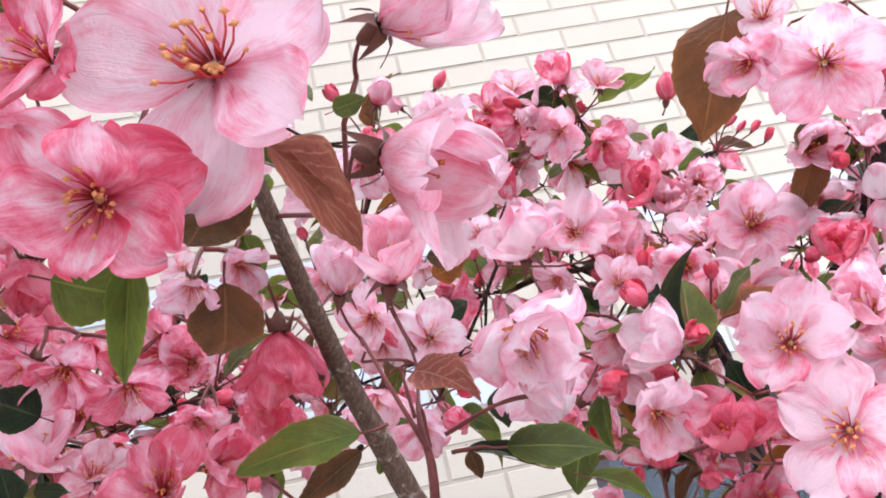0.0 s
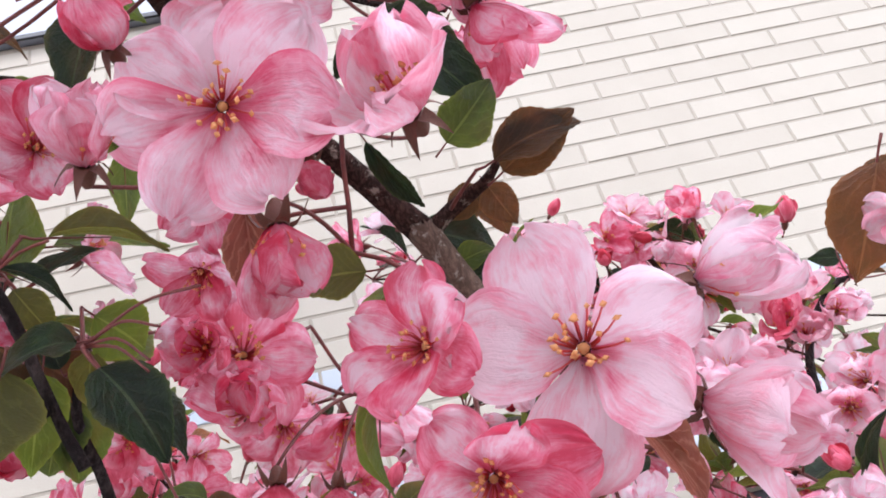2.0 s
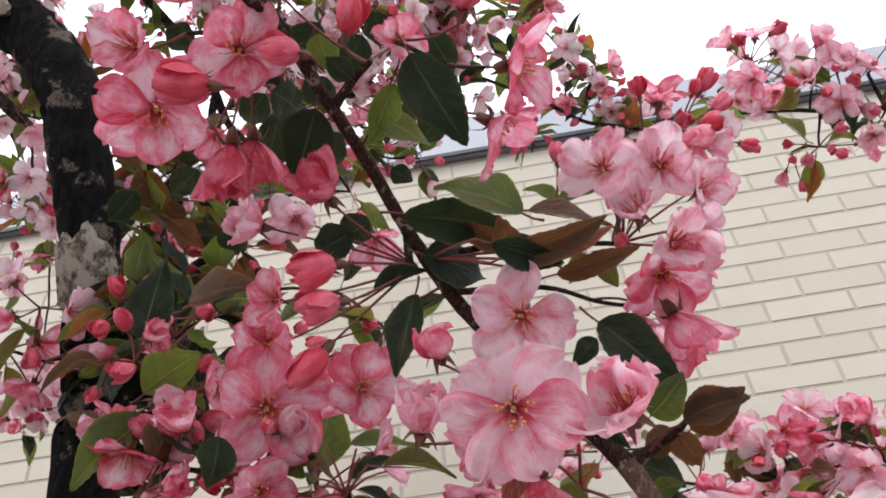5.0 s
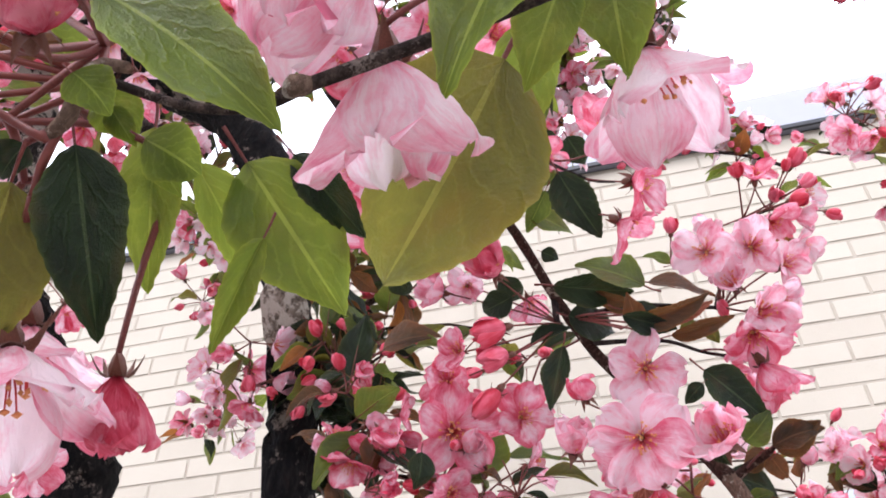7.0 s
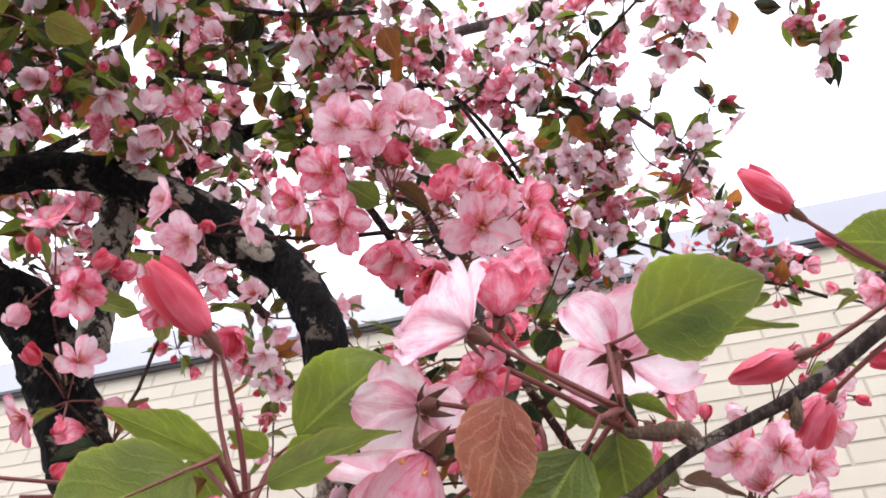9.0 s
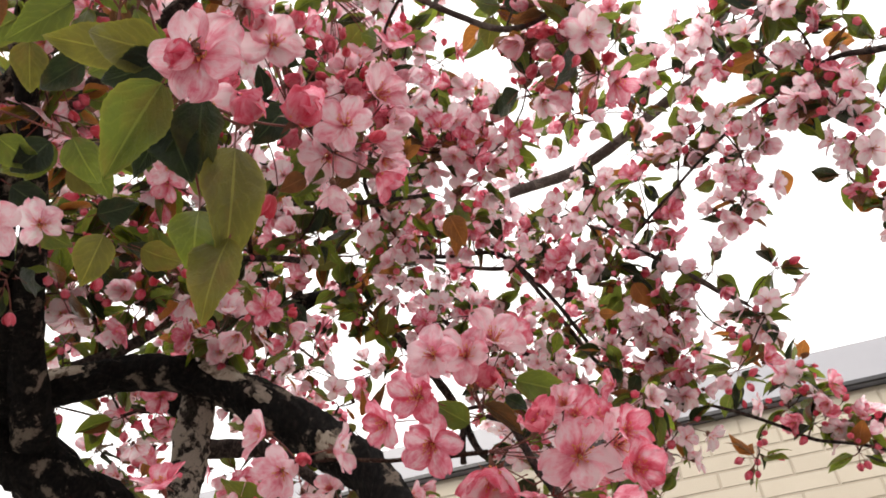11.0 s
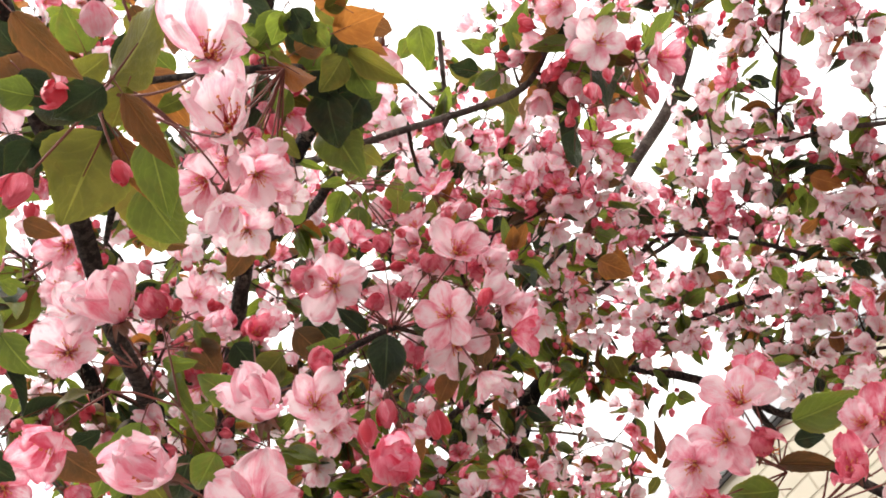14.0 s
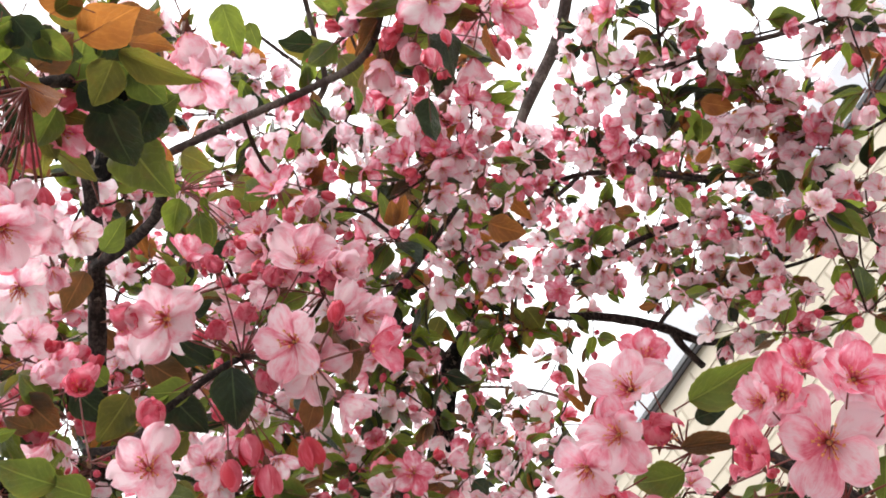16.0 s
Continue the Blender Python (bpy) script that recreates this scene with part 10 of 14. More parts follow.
cluster((0.088, 0.017, 2.434), (-0.595, -0.437, -0.674), 3, 4, 6, 3878, 1, 0.036, 0.025, "pale")
cluster((0.034, 0.016, 2.486), (0.297, -0.765, -0.572), 1, 2, 6, 3885, 1, 0.036, 0.025, "pale")
cluster((0.094, 0.077, 2.465), (-0.425, -0.271, -0.864), 3, 3, 3, 3892, 1, 0.036, 0.025, "pale")
cluster((0.075, 0.011, 2.489), (-0.206, -0.692, -0.692), 2, 3, 5, 3899, 1, 0.036, 0.025, "pale")
cluster((-0.046, 0.116, 2.973), (0.460, -0.194, -0.866), 3, 2, 5, 3906, 0, 0.042, 0.029, "pink")
cluster((-0.216, 0.284, 3.320), (0.001, -0.424, -0.906), 4, 2, 5, 3913, 0, 0.042, 0.029, "pink")
cluster((-0.155, 0.307, 3.108), (-0.040, -0.507, -0.861), 4, 2, 5, 3920, 0, 0.042, 0.029, "pink")
cluster((-0.209, 0.128, 3.050), (-0.338, -0.598, -0.727), 3, 2, 5, 3927, 0, 0.042, 0.029, "pink")
cluster((-0.301, 0.077, 2.936), (0.831, -0.014, -0.557), 3, 3, 5, 3934, 0, 0.042, 0.029, "pink")
cluster((-0.222, -0.080, 2.407), (0.564, 0.126, -0.816), 3, 4, 5, 3941, 1, 0.036, 0.025, "pale")
cluster((-0.172, -0.017, 2.406), (0.610, -0.597, -0.521), 3, 5, 4, 3948, 1, 0.036, 0.025, "pale")
cluster((-0.139, -0.003, 2.411), (0.528, -0.392, -0.753), 5, 3, 3, 3955, 1, 0.036, 0.025, "pale")
cluster((-0.149, 0.012, 2.348), (0.345, -0.654, -0.673), 4, 2, 4, 3962, 1, 0.036, 0.025, "pale")
cluster((-0.158, -0.007, 2.263), (0.687, 0.131, -0.715), 4, 1, 3, 3969, 1, 0.036, 0.025, "pale")
cluster((-0.233, 0.205, 2.693), (-0.147, -0.885, -0.441), 1, 2, 7, 3976, 0, 0.042, 0.029, "pink")
cluster((-0.204, 0.269, 2.840), (0.772, -0.291, -0.565), 4, 2, 7, 3983, 0, 0.042, 0.029, "pink")
cluster((-0.357, 0.352, 2.814), (0.319, -0.791, -0.522), 1, 3, 8, 3990, 0, 0.042, 0.029, "pink")
cluster((-0.432, 0.337, 2.793), (-0.132, -0.502, -0.855), 0, 2, 8, 3997, 0, 0.042, 0.029, "pink")
cluster((-0.389, 0.525, 3.066), (-0.091, -0.793, -0.602), 4, 2, 5, 4004, 0, 0.042, 0.029, "pink")
cluster((-0.396, 0.605, 3.079), (-0.034, -0.464, -0.885), 4, 2, 5, 4011, 0, 0.042, 0.029, "pink")
cluster((-0.237, 0.549, 3.093), (0.508, -0.836, -0.209), 3, 2, 7, 4018, 0, 0.042, 0.029, "pink")
cluster((-0.109, 0.635, 3.007), (0.162, -0.939, -0.304), 6, 2, 4, 4032, 0, 0.042, 0.029, "pink")
cluster((-0.061, 0.668, 2.991), (0.186, -0.456, -0.870), 6, 2, 4, 4039, 0, 0.042, 0.029, "pink")
cluster((0.031, 0.616, 3.204), (-0.456, -0.172, -0.874), 4, 2, 5, 4046, 0, 0.042, 0.029, "pink")
cluster((-0.043, 0.589, 3.100), (0.073, -0.537, -0.841), 4, 3, 4, 4053, 0, 0.042, 0.029, "pink")
cluster((0.113, 0.579, 3.111), (-0.130, -0.988, -0.088), 3, 2, 5, 4074, 0, 0.042, 0.029, "pink")
cluster((0.190, 0.553, 3.065), (0.023, -0.736, -0.677), 3, 2, 7, 4081, 0, 0.042, 0.029, "pink")
cluster((0.225, 0.544, 3.125), (0.087, -0.893, -0.442), 2, 2, 7, 4088, 0, 0.042, 0.029, "pink")
cluster((-0.785, 0.286, 2.743), (0.895, -0.298, -0.332), 1, 5, 8, 4095, 0, 0.042, 0.029, "pink")
cluster((-0.845, 0.265, 2.707), (0.622, -0.691, -0.368), 1, 6, 7, 4102, 0, 0.042, 0.029, "pink")
cluster((-0.521, 0.317, 2.508), (0.681, -0.731, 0.036), 3, 1, 4, 4116, 0, 0.042, 0.029, "pink")
cluster((-0.522, 0.352, 2.511), (0.403, -0.410, -0.818), 3, 1, 4, 4123, 0, 0.042, 0.029, "pink")
cluster((-0.614, 0.526, 2.716), (0.167, -0.915, -0.368), 4, 2, 4, 4130, 0, 0.042, 0.029, "pink")
cluster((-0.777, 0.882, 3.313), (0.586, -0.809, -0.048), 3, 3, 8, 4137, 0, 0.042, 0.029, "pink")
cluster((-0.724, 0.855, 3.355), (0.739, -0.138, -0.659), 3, 3, 7, 4144, 0, 0.042, 0.029, "pink")
cluster((-0.795, 0.828, 3.209), (-0.063, -0.582, -0.811), 3, 2, 7, 4151, 0, 0.042, 0.029, "pink")
cluster((-0.616, 0.506, 2.860), (0.073, -0.901, -0.429), 1, 2, 9, 4158, 0, 0.042, 0.029, "pink")
cluster((-0.904, 0.499, 2.664), (0.821, -0.547, 0.160), 4, 1, 5, 4165, 0, 0.042, 0.029, "pink")
cluster((-0.863, 0.510, 2.691), (0.311, -0.938, -0.152), 4, 2, 4, 4172, 0, 0.042, 0.029, "pink")
cluster((-0.958, 0.443, 2.652), (0.406, -0.641, -0.651), 3, 2, 5, 4179, 0, 0.042, 0.029, "pink")
cluster((-0.953, 0.630, 2.675), (0.713, -0.075, -0.697), 4, 2, 5, 4186, 0, 0.042, 0.029, "pink")
cluster((-0.980, 0.586, 2.685), (0.144, -0.981, -0.128), 4, 2, 4, 4193, 0, 0.042, 0.029, "pink")
cluster((-0.775, 0.750, 2.721), (0.198, -0.710, -0.676), 6, 1, 5, 4200, 0, 0.042, 0.029, "pink")
cluster((-0.662, 0.817, 2.736), (0.558, -0.783, -0.275), 4, 2, 5, 4207, 0, 0.042, 0.029, "pink")
cluster((-0.603, 0.969, 2.924), (-0.386, -0.724, -0.572), 2, 2, 5, 4214, 0, 0.042, 0.029, "pink")
cluster((-0.651, 0.861, 2.992), (0.328, -0.734, -0.595), 3, 1, 2, 4221, 0, 0.042, 0.029, "pink")
cluster((-0.665, 0.817, 2.880), (0.035, -0.890, -0.454), 2, 2, 4, 4228, 0, 0.042, 0.029, "pink")
cluster((-0.817, 0.184, 2.630), (0.964, 0.038, -0.263), 1, 3, 8, 4235, 0, 0.042, 0.029, "pink")
cluster((-0.686, 0.242, 2.702), (0.467, -0.097, -0.879), 1, 2, 8, 4242, 0, 0.042, 0.029, "pink")
cluster((-0.700, 0.392, 2.747), (0.264, -0.828, -0.494), 1, 2, 8, 4249, 0, 0.042, 0.029, "pink")
cluster((-0.692, 0.287, 2.929), (0.110, -0.945, -0.309), 3, 2, 5, 4256, 0, 0.042, 0.029, "pink")
cluster((-0.588, 0.319, 2.969), (0.721, 0.204, -0.662), 1, 3, 7, 4263, 0, 0.042, 0.029, "pink")
cluster((-0.475, 0.278, 2.919), (0.850, -0.066, -0.522), 1, 2, 7, 4270, 0, 0.042, 0.029, "pink")
cluster((-0.780, 0.113, 2.688), (0.862, -0.463, -0.204), 1, 1, 8, 4277, 0, 0.042, 0.029, "pink")
cluster((-0.706, 0.177, 2.716), (0.347, -0.750, -0.563), 0, 2, 8, 4284, 0, 0.042, 0.029, "pink")
cluster((-0.292, 0.064, 2.616), (0.590, -0.665, -0.458), 2, 3, 4, 4291, 1, 0.036, 0.025, "pale")
cluster((-0.371, 0.029, 2.596), (0.191, -0.789, -0.584), 1, 2, 5, 4298, 1, 0.036, 0.025, "pale")
cluster((-0.544, -0.078, 2.408), (0.971, -0.216, -0.102), 2, 2, 5, 4305, 1, 0.036, 0.025, "pale")
cluster((-0.435, -0.146, 2.373), (0.463, 0.126, -0.877), 2, 2, 6, 4312, 1, 0.036, 0.025, "pale")
cluster((-0.431, 0.558, 2.493), (0.439, -0.447, -0.779), 4, 2, 3, 4319, 1, 0.036, 0.025, "pale")
cluster((-0.431, 0.589, 2.410), (0.720, -0.622, -0.307), 4, 1, 4, 4326, 1, 0.036, 0.025, "pale")
cluster((-0.548, 0.795, 2.535), (0.491, -0.354, -0.796), 4, 2, 4, 4333, 0, 0.042, 0.029, "pink")
cluster((-0.562, 0.879, 2.603), (0.641, -0.690, -0.337), 4, 2, 4, 4340, 0, 0.042, 0.029, "pink")
cluster((-0.614, 0.867, 2.578), (0.115, -0.989, -0.095), 4, 2, 2, 4347, 0, 0.042, 0.029, "pink")
cluster((-0.586, 0.909, 2.562), (0.574, -0.274, -0.771), 2, 3, 5, 4354, 0, 0.042, 0.029, "pink")
cluster((-0.369, 0.655, 2.466), (0.796, 0.012, -0.606), 3, 2, 3, 4361, 1, 0.036, 0.025, "pale")
cluster((-0.626, 0.934, 3.184), (0.179, -0.856, -0.485), 4, 2, 5, 4368, 0, 0.042, 0.029, "pink")
cluster((-0.545, 0.931, 3.219), (0.476, -0.616, -0.628), 4, 2, 5, 4375, 0, 0.042, 0.029, "pink")
cluster((-0.242, 0.626, 2.283), (0.555, -0.604, -0.572), 3, 4, 5, 4382, 1, 0.036, 0.025, "pale")
cluster((-0.319, 0.700, 2.323), (0.075, -0.534, -0.842), 2, 3, 6, 4389, 1, 0.036, 0.025, "pale")
cluster((-0.268, 0.730, 2.322), (-0.201, -0.952, -0.230), 3, 3, 4, 4396, 1, 0.036, 0.025, "pale")
cluster((-0.317, 0.747, 2.424), (0.684, -0.591, -0.428), 2, 3, 6, 4403, 1, 0.036, 0.025, "pale")
cluster((-0.320, 0.981, 2.496), (0.616, -0.524, -0.589), 2, 4, 4, 4410, 0, 0.042, 0.029, "pink")
cluster((-0.286, 0.541, 2.040), (0.140, -0.783, -0.606), 3, 1, 2, 4417, 1, 0.028, 0.024, "pale")
cluster((-0.288, 0.571, 2.006), (0.758, -0.075, -0.648), 3, 1, 1, 4424, 1, 0.028, 0.024, "pale")
cluster((-0.322, 0.564, 2.020), (0.487, -0.576, -0.656), 3, 1, 1, 4431, 1, 0.028, 0.024, "pale")
cluster((-0.615, 1.090, 2.348), (0.787, -0.458, -0.413), 7, 2, 2, 4438, 0, 0.042, 0.029, "pink")
cluster((-0.640, 1.060, 2.364), (0.262, -0.828, -0.495), 6, 2, 2, 4445, 0, 0.042, 0.029, "pink")
cluster((-0.658, 1.082, 2.320), (0.540, -0.842, 0.017), 3, 2, 5, 4452, 0, 0.042, 0.029, "pink")
cluster((-0.150, 0.518, 1.963), (0.207, -0.978, -0.005), 0, 3, 7, 4459, 2, 0.036, 0.025, "pale")
cluster((-0.184, 0.538, 1.985), (-0.201, -0.754, -0.626), 0, 2, 7, 4466, 1, 0.036, 0.025, "pale")
cluster((-0.122, 0.501, 1.965), (-0.316, -0.573, -0.756), 0, 2, 6, 4473, 2, 0.036, 0.025, "pale")
cluster((-0.191, 0.517, 2.003), (0.724, -0.685, -0.081), 0, 1, 6, 4480, 1, 0.036, 0.025, "pale")
cluster((-0.497, 0.748, 2.314), (0.004, -0.615, -0.789), 2, 4, 3, 4487, 1, 0.036, 0.025, "pale")
cluster((-0.126, 0.426, 1.870), (0.323, -0.939, -0.118), 2, 1, 2, 4494, 2, 0.016, 0.019, "pink", ("dark", "green", "bronze"))
cluster((-0.110, 0.443, 1.859), (0.726, -0.687, 0.030), 2, 1, 1, 4501, 2, 0.018, 0.021, "pink", ("dark", "green", "bronze"))
cluster((-0.124, 0.429, 1.832), (0.478, -0.523, -0.705), 3, 1, 2, 4508, 2, 0.018, 0.021, "pink", ("dark", "green", "bronze"))
cluster((-0.095, 0.448, 1.806), (0.184, -0.743, -0.644), 3, 1, 2, 4515, 2, 0.020, 0.021, "pink", ("dark", "green", "bronze"))
cluster((-0.143, 0.440, 1.820), (0.490, -0.841, -0.230), 1, 2, 1, 4522, 2, 0.016, 0.018, "pink", ("dark", "green", "bronze"))
cluster((-0.055, 0.448, 1.792), (-0.163, -0.826, -0.539), 4, 1, 4, 4529, 2, 0.036, 0.025, "pink", ("dark", "green", "bronze"))
cluster((-0.094, 0.425, 1.840), (0.606, -0.271, -0.748), 2, 1, 1, 4536, 2, 0.018, 0.020, "pink", ("dark", "green", "bronze"))
cluster((-0.107, 0.430, 1.785), (0.672, -0.686, 0.280), 2, 1, 2, 4543, 2, 0.020, 0.020, "pink", ("dark", "green", "bronze"))
cluster((-0.035, 0.504, 1.809), (0.804, -0.498, -0.326), 4, 1, 5, 4550, 2, 0.036, 0.025, "pink", ("dark", "green", "bronze"))
cluster((0.443, 0.705, 2.376), (0.052, -0.993, -0.107), 4, 1, 2, 4557, 1, 0.036, 0.025, "pale")
cluster((0.487, 0.692, 2.339), (0.212, -0.691, -0.691), 4, 2, 3, 4564, 1, 0.036, 0.025, "pale")
cluster((0.513, 0.694, 2.323), (-0.124, -0.915, -0.383), 5, 1, 2, 4571, 1, 0.036, 0.025, "pale")
cluster((0.484, 0.746, 2.292), (-0.089, -0.784, -0.614), 2, 4, 4, 4578, 1, 0.036, 0.025, "pale")
cluster((0.546, 0.714, 2.287), (-0.710, -0.659, -0.248), 1, 2, 4, 4585, 1, 0.036, 0.025, "pale")
cluster((0.289, 1.129, 2.965), (-0.674, -0.657, -0.339), 3, 3, 5, 4592, 0, 0.042, 0.029, "pink")
cluster((0.316, 1.088, 2.865), (0.114, -0.693, -0.711), 3, 3, 4, 4599, 0, 0.042, 0.029, "pink")
cluster((0.281, 1.136, 3.208), (0.117, -0.972, -0.204), 3, 2, 4, 4606, 0, 0.042, 0.029, "pink")
cluster((0.358, 1.193, 3.158), (0.397, -0.227, -0.889), 2, 2, 5, 4613, 0, 0.042, 0.029, "pink")
cluster((0.187, 1.057, 2.777), (-0.674, -0.561, -0.480), 0, 4, 4, 4620, 0, 0.042, 0.029, "pink")
cluster((-0.039, 0.993, 2.824), (0.214, -0.964, -0.157), 3, 2, 8, 4627, 0, 0.042, 0.029, "pink")
cluster((0.039, 0.923, 2.879), (-0.060, -0.967, -0.249), 3, 2, 7, 4634, 0, 0.042, 0.029, "pink")
cluster((0.070, 0.919, 2.761), (0.253, -0.311, -0.916), 3, 2, 7, 4641, 0, 0.042, 0.029, "pink")
cluster((0.000, 0.935, 2.618), (0.600, -0.682, -0.419), 2, 2, 7, 4648, 0, 0.042, 0.029, "pink")
cluster((-0.072, 0.842, 2.555), (0.699, -0.671, -0.247), 2, 2, 7, 4655, 0, 0.042, 0.029, "pink")
cluster((0.107, 1.008, 3.063), (0.346, -0.453, -0.822), 4, 2, 7, 4662, 0, 0.042, 0.029, "pink")
cluster((0.303, 0.896, 2.016), (0.283, -0.934, 0.216), 4, 2, 3, 4669, 1, 0.036, 0.025, "pale")
cluster((0.357, 0.888, 2.002), (0.297, -0.860, -0.414), 4, 2, 4, 4676, 1, 0.036, 0.025, "pale")
cluster((0.395, 0.897, 2.007), (0.122, -0.928, -0.351), 4, 3, 2, 4683, 1, 0.036, 0.025, "pale")
cluster((0.358, 0.906, 1.966), (-0.798, -0.510, -0.320), 2, 1, 6, 4690, 1, 0.036, 0.025, "pale")
cluster((0.380, 0.805, 1.920), (0.008, -0.972, -0.235), 4, 1, 4, 4697, 1, 0.036, 0.025, "pale")
cluster((0.410, 0.789, 1.929), (-0.369, -0.929, -0.020), 5, 1, 3, 4704, 1, 0.036, 0.025, "pale")
cluster((0.236, 0.742, 1.899), (-0.427, -0.877, -0.218), 4, 2, 5, 4711, 1, 0.036, 0.025, "pale")
cluster((0.136, 0.905, 2.043), (0.358, -0.825, -0.438), 3, 2, 3, 4718, 1, 0.036, 0.025, "pale")
cluster((0.162, 0.732, 1.938), (-0.303, -0.901, 0.311), 3, 1, 4, 4725, 1, 0.036, 0.025, "pale")
cluster((-0.373, 0.637, 3.241), (0.544, -0.316, -0.778), 4, 2, 5, 4732, 0, 0.042, 0.029, "pink")
cluster((-0.472, 0.625, 3.216), (0.162, -0.655, -0.738), 4, 2, 5, 4739, 0, 0.042, 0.029, "pink")
cluster((-0.233, 0.648, 3.268), (0.268, -0.250, -0.930), 6, 2, 5, 4746, 0, 0.042, 0.029, "pink")
cluster((-0.109, 0.669, 3.166), (-0.616, -0.365, -0.698), 4, 2, 5, 4753, 0, 0.042, 0.029, "pink")
cluster((0.023, 0.654, 3.073), (0.385, -0.111, -0.916), 4, 2, 4, 4760, 0, 0.042, 0.029, "pink")
cluster((0.102, 0.753, 2.901), (-0.083, -0.412, -0.907), 4, 2, 5, 4767, 0, 0.042, 0.029, "pink")
cluster((0.030, 0.668, 2.589), (-0.410, -0.461, -0.787), 2, 3, 9, 4774, 0, 0.042, 0.029, "pink")
cluster((-0.600, 0.205, 2.498), (0.374, -0.178, -0.910), 3, 3, 8, 4781, 0, 0.042, 0.029, "pink")
cluster((-0.546, 0.206, 2.534), (-0.237, -0.252, -0.938), 2, 3, 8, 4788, 0, 0.042, 0.029, "pink")
cluster((-0.554, 0.288, 2.620), (0.048, -0.651, -0.758), 3, 3, 5, 4795, 0, 0.042, 0.029, "pink")
cluster((-0.772, 0.490, 2.632), (-0.152, -0.282, -0.947), 3, 3, 5, 4802, 0, 0.042, 0.029, "pink")
cluster((-0.747, 0.548, 2.617), (0.493, -0.555, -0.670), 4, 2, 4, 4809, 0, 0.042, 0.029, "pink")
cluster((-0.762, 0.420, 2.541), (0.672, 0.059, -0.738), 1, 3, 7, 4816, 0, 0.042, 0.029, "pink")
cluster((-0.515, 0.300, 2.513), (0.375, -0.487, -0.789), 2, 1, 8, 4823, 0, 0.042, 0.029, "pink")
cluster((-0.877, 0.616, 2.610), (0.069, -0.998, 0.007), 3, 3, 5, 4830, 0, 0.042, 0.029, "pink")
cluster((-0.835, 0.758, 2.971), (0.005, -0.364, -0.931), 3, 2, 4, 4837, 0, 0.042, 0.029, "pink")
cluster((-0.738, 0.829, 3.113), (0.322, -0.325, -0.889), 4, 2, 4, 4844, 0, 0.042, 0.029, "pink")
cluster((-0.739, 0.748, 3.161), (0.567, -0.361, -0.740), 4, 2, 4, 4851, 0, 0.042, 0.029, "pink")
cluster((-0.653, 0.908, 2.690), (-0.181, -0.449, -0.875), 4, 2, 5, 4858, 0, 0.042, 0.029, "pink")
cluster((-0.785, 0.840, 2.658), (0.745, -0.327, -0.581), 4, 2, 5, 4865, 0, 0.042, 0.029, "pink")
cluster((0.482, 0.602, 2.826), (0.224, -0.537, -0.813), 1, 2, 8, 4872, 0, 0.042, 0.029, "pink")
cluster((0.306, 0.723, 2.907), (0.498, -0.311, -0.809), 1, 2, 7, 4879, 0, 0.042, 0.029, "pink")
cluster((0.239, 0.801, 2.861), (-0.451, -0.517, -0.728), 2, 2, 7, 4886, 0, 0.042, 0.029, "pink")
cluster((0.399, 0.630, 2.315), (0.290, -0.842, -0.455), 4, 3, 3, 4893, 1, 0.036, 0.025, "pale")
cluster((0.429, 0.716, 2.372), (-0.224, -0.841, -0.493), 2, 1, 3, 4900, 1, 0.028, 0.020, "pale")
cluster((0.400, 0.731, 2.372), (-0.581, -0.568, -0.583), 2, 0, 2, 4907, 1, 0.028, 0.020, "pale")
cluster((0.544, 0.671, 2.325), (-0.081, -0.970, -0.231), 1, 2, 2, 4914, 1, 0.028, 0.020, "pale")
cluster((0.456, 0.754, 2.299), (-0.310, 0.327, -0.893), 1, 2, 1, 4921, 1, 0.026, 0.018, "pale")
cluster((0.427, 0.833, 1.946), (-0.281, -0.955, -0.100), 3, 1, 3, 4928, 1, 0.030, 0.022, "pale")
cluster((0.417, 0.879, 1.980), (-0.255, -0.960, -0.114), 2, 1, 2, 4935, 1, 0.030, 0.020, "pale")

# leafy shoots under the arch of the limb
LEAFY = ("green", "dark", "olive", "green", "dark", "bronze", "green", "olive")
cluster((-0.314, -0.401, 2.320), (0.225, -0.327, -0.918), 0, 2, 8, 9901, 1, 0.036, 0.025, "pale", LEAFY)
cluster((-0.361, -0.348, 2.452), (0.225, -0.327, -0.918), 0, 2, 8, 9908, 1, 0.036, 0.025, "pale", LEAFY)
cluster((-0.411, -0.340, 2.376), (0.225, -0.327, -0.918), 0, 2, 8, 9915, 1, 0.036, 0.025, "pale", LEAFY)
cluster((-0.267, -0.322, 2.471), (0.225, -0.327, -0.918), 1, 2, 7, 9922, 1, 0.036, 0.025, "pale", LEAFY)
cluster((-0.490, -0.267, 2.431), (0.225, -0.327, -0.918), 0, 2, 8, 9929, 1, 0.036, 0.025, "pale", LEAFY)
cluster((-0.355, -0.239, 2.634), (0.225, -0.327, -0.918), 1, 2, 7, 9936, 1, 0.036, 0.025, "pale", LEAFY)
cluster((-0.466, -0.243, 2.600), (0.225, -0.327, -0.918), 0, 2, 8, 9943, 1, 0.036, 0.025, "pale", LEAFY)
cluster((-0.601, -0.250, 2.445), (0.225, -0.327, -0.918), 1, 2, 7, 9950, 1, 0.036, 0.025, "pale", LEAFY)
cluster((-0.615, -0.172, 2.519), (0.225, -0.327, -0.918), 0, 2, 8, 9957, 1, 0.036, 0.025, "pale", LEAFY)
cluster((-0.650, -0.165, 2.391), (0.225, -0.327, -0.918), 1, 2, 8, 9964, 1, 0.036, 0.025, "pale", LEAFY)
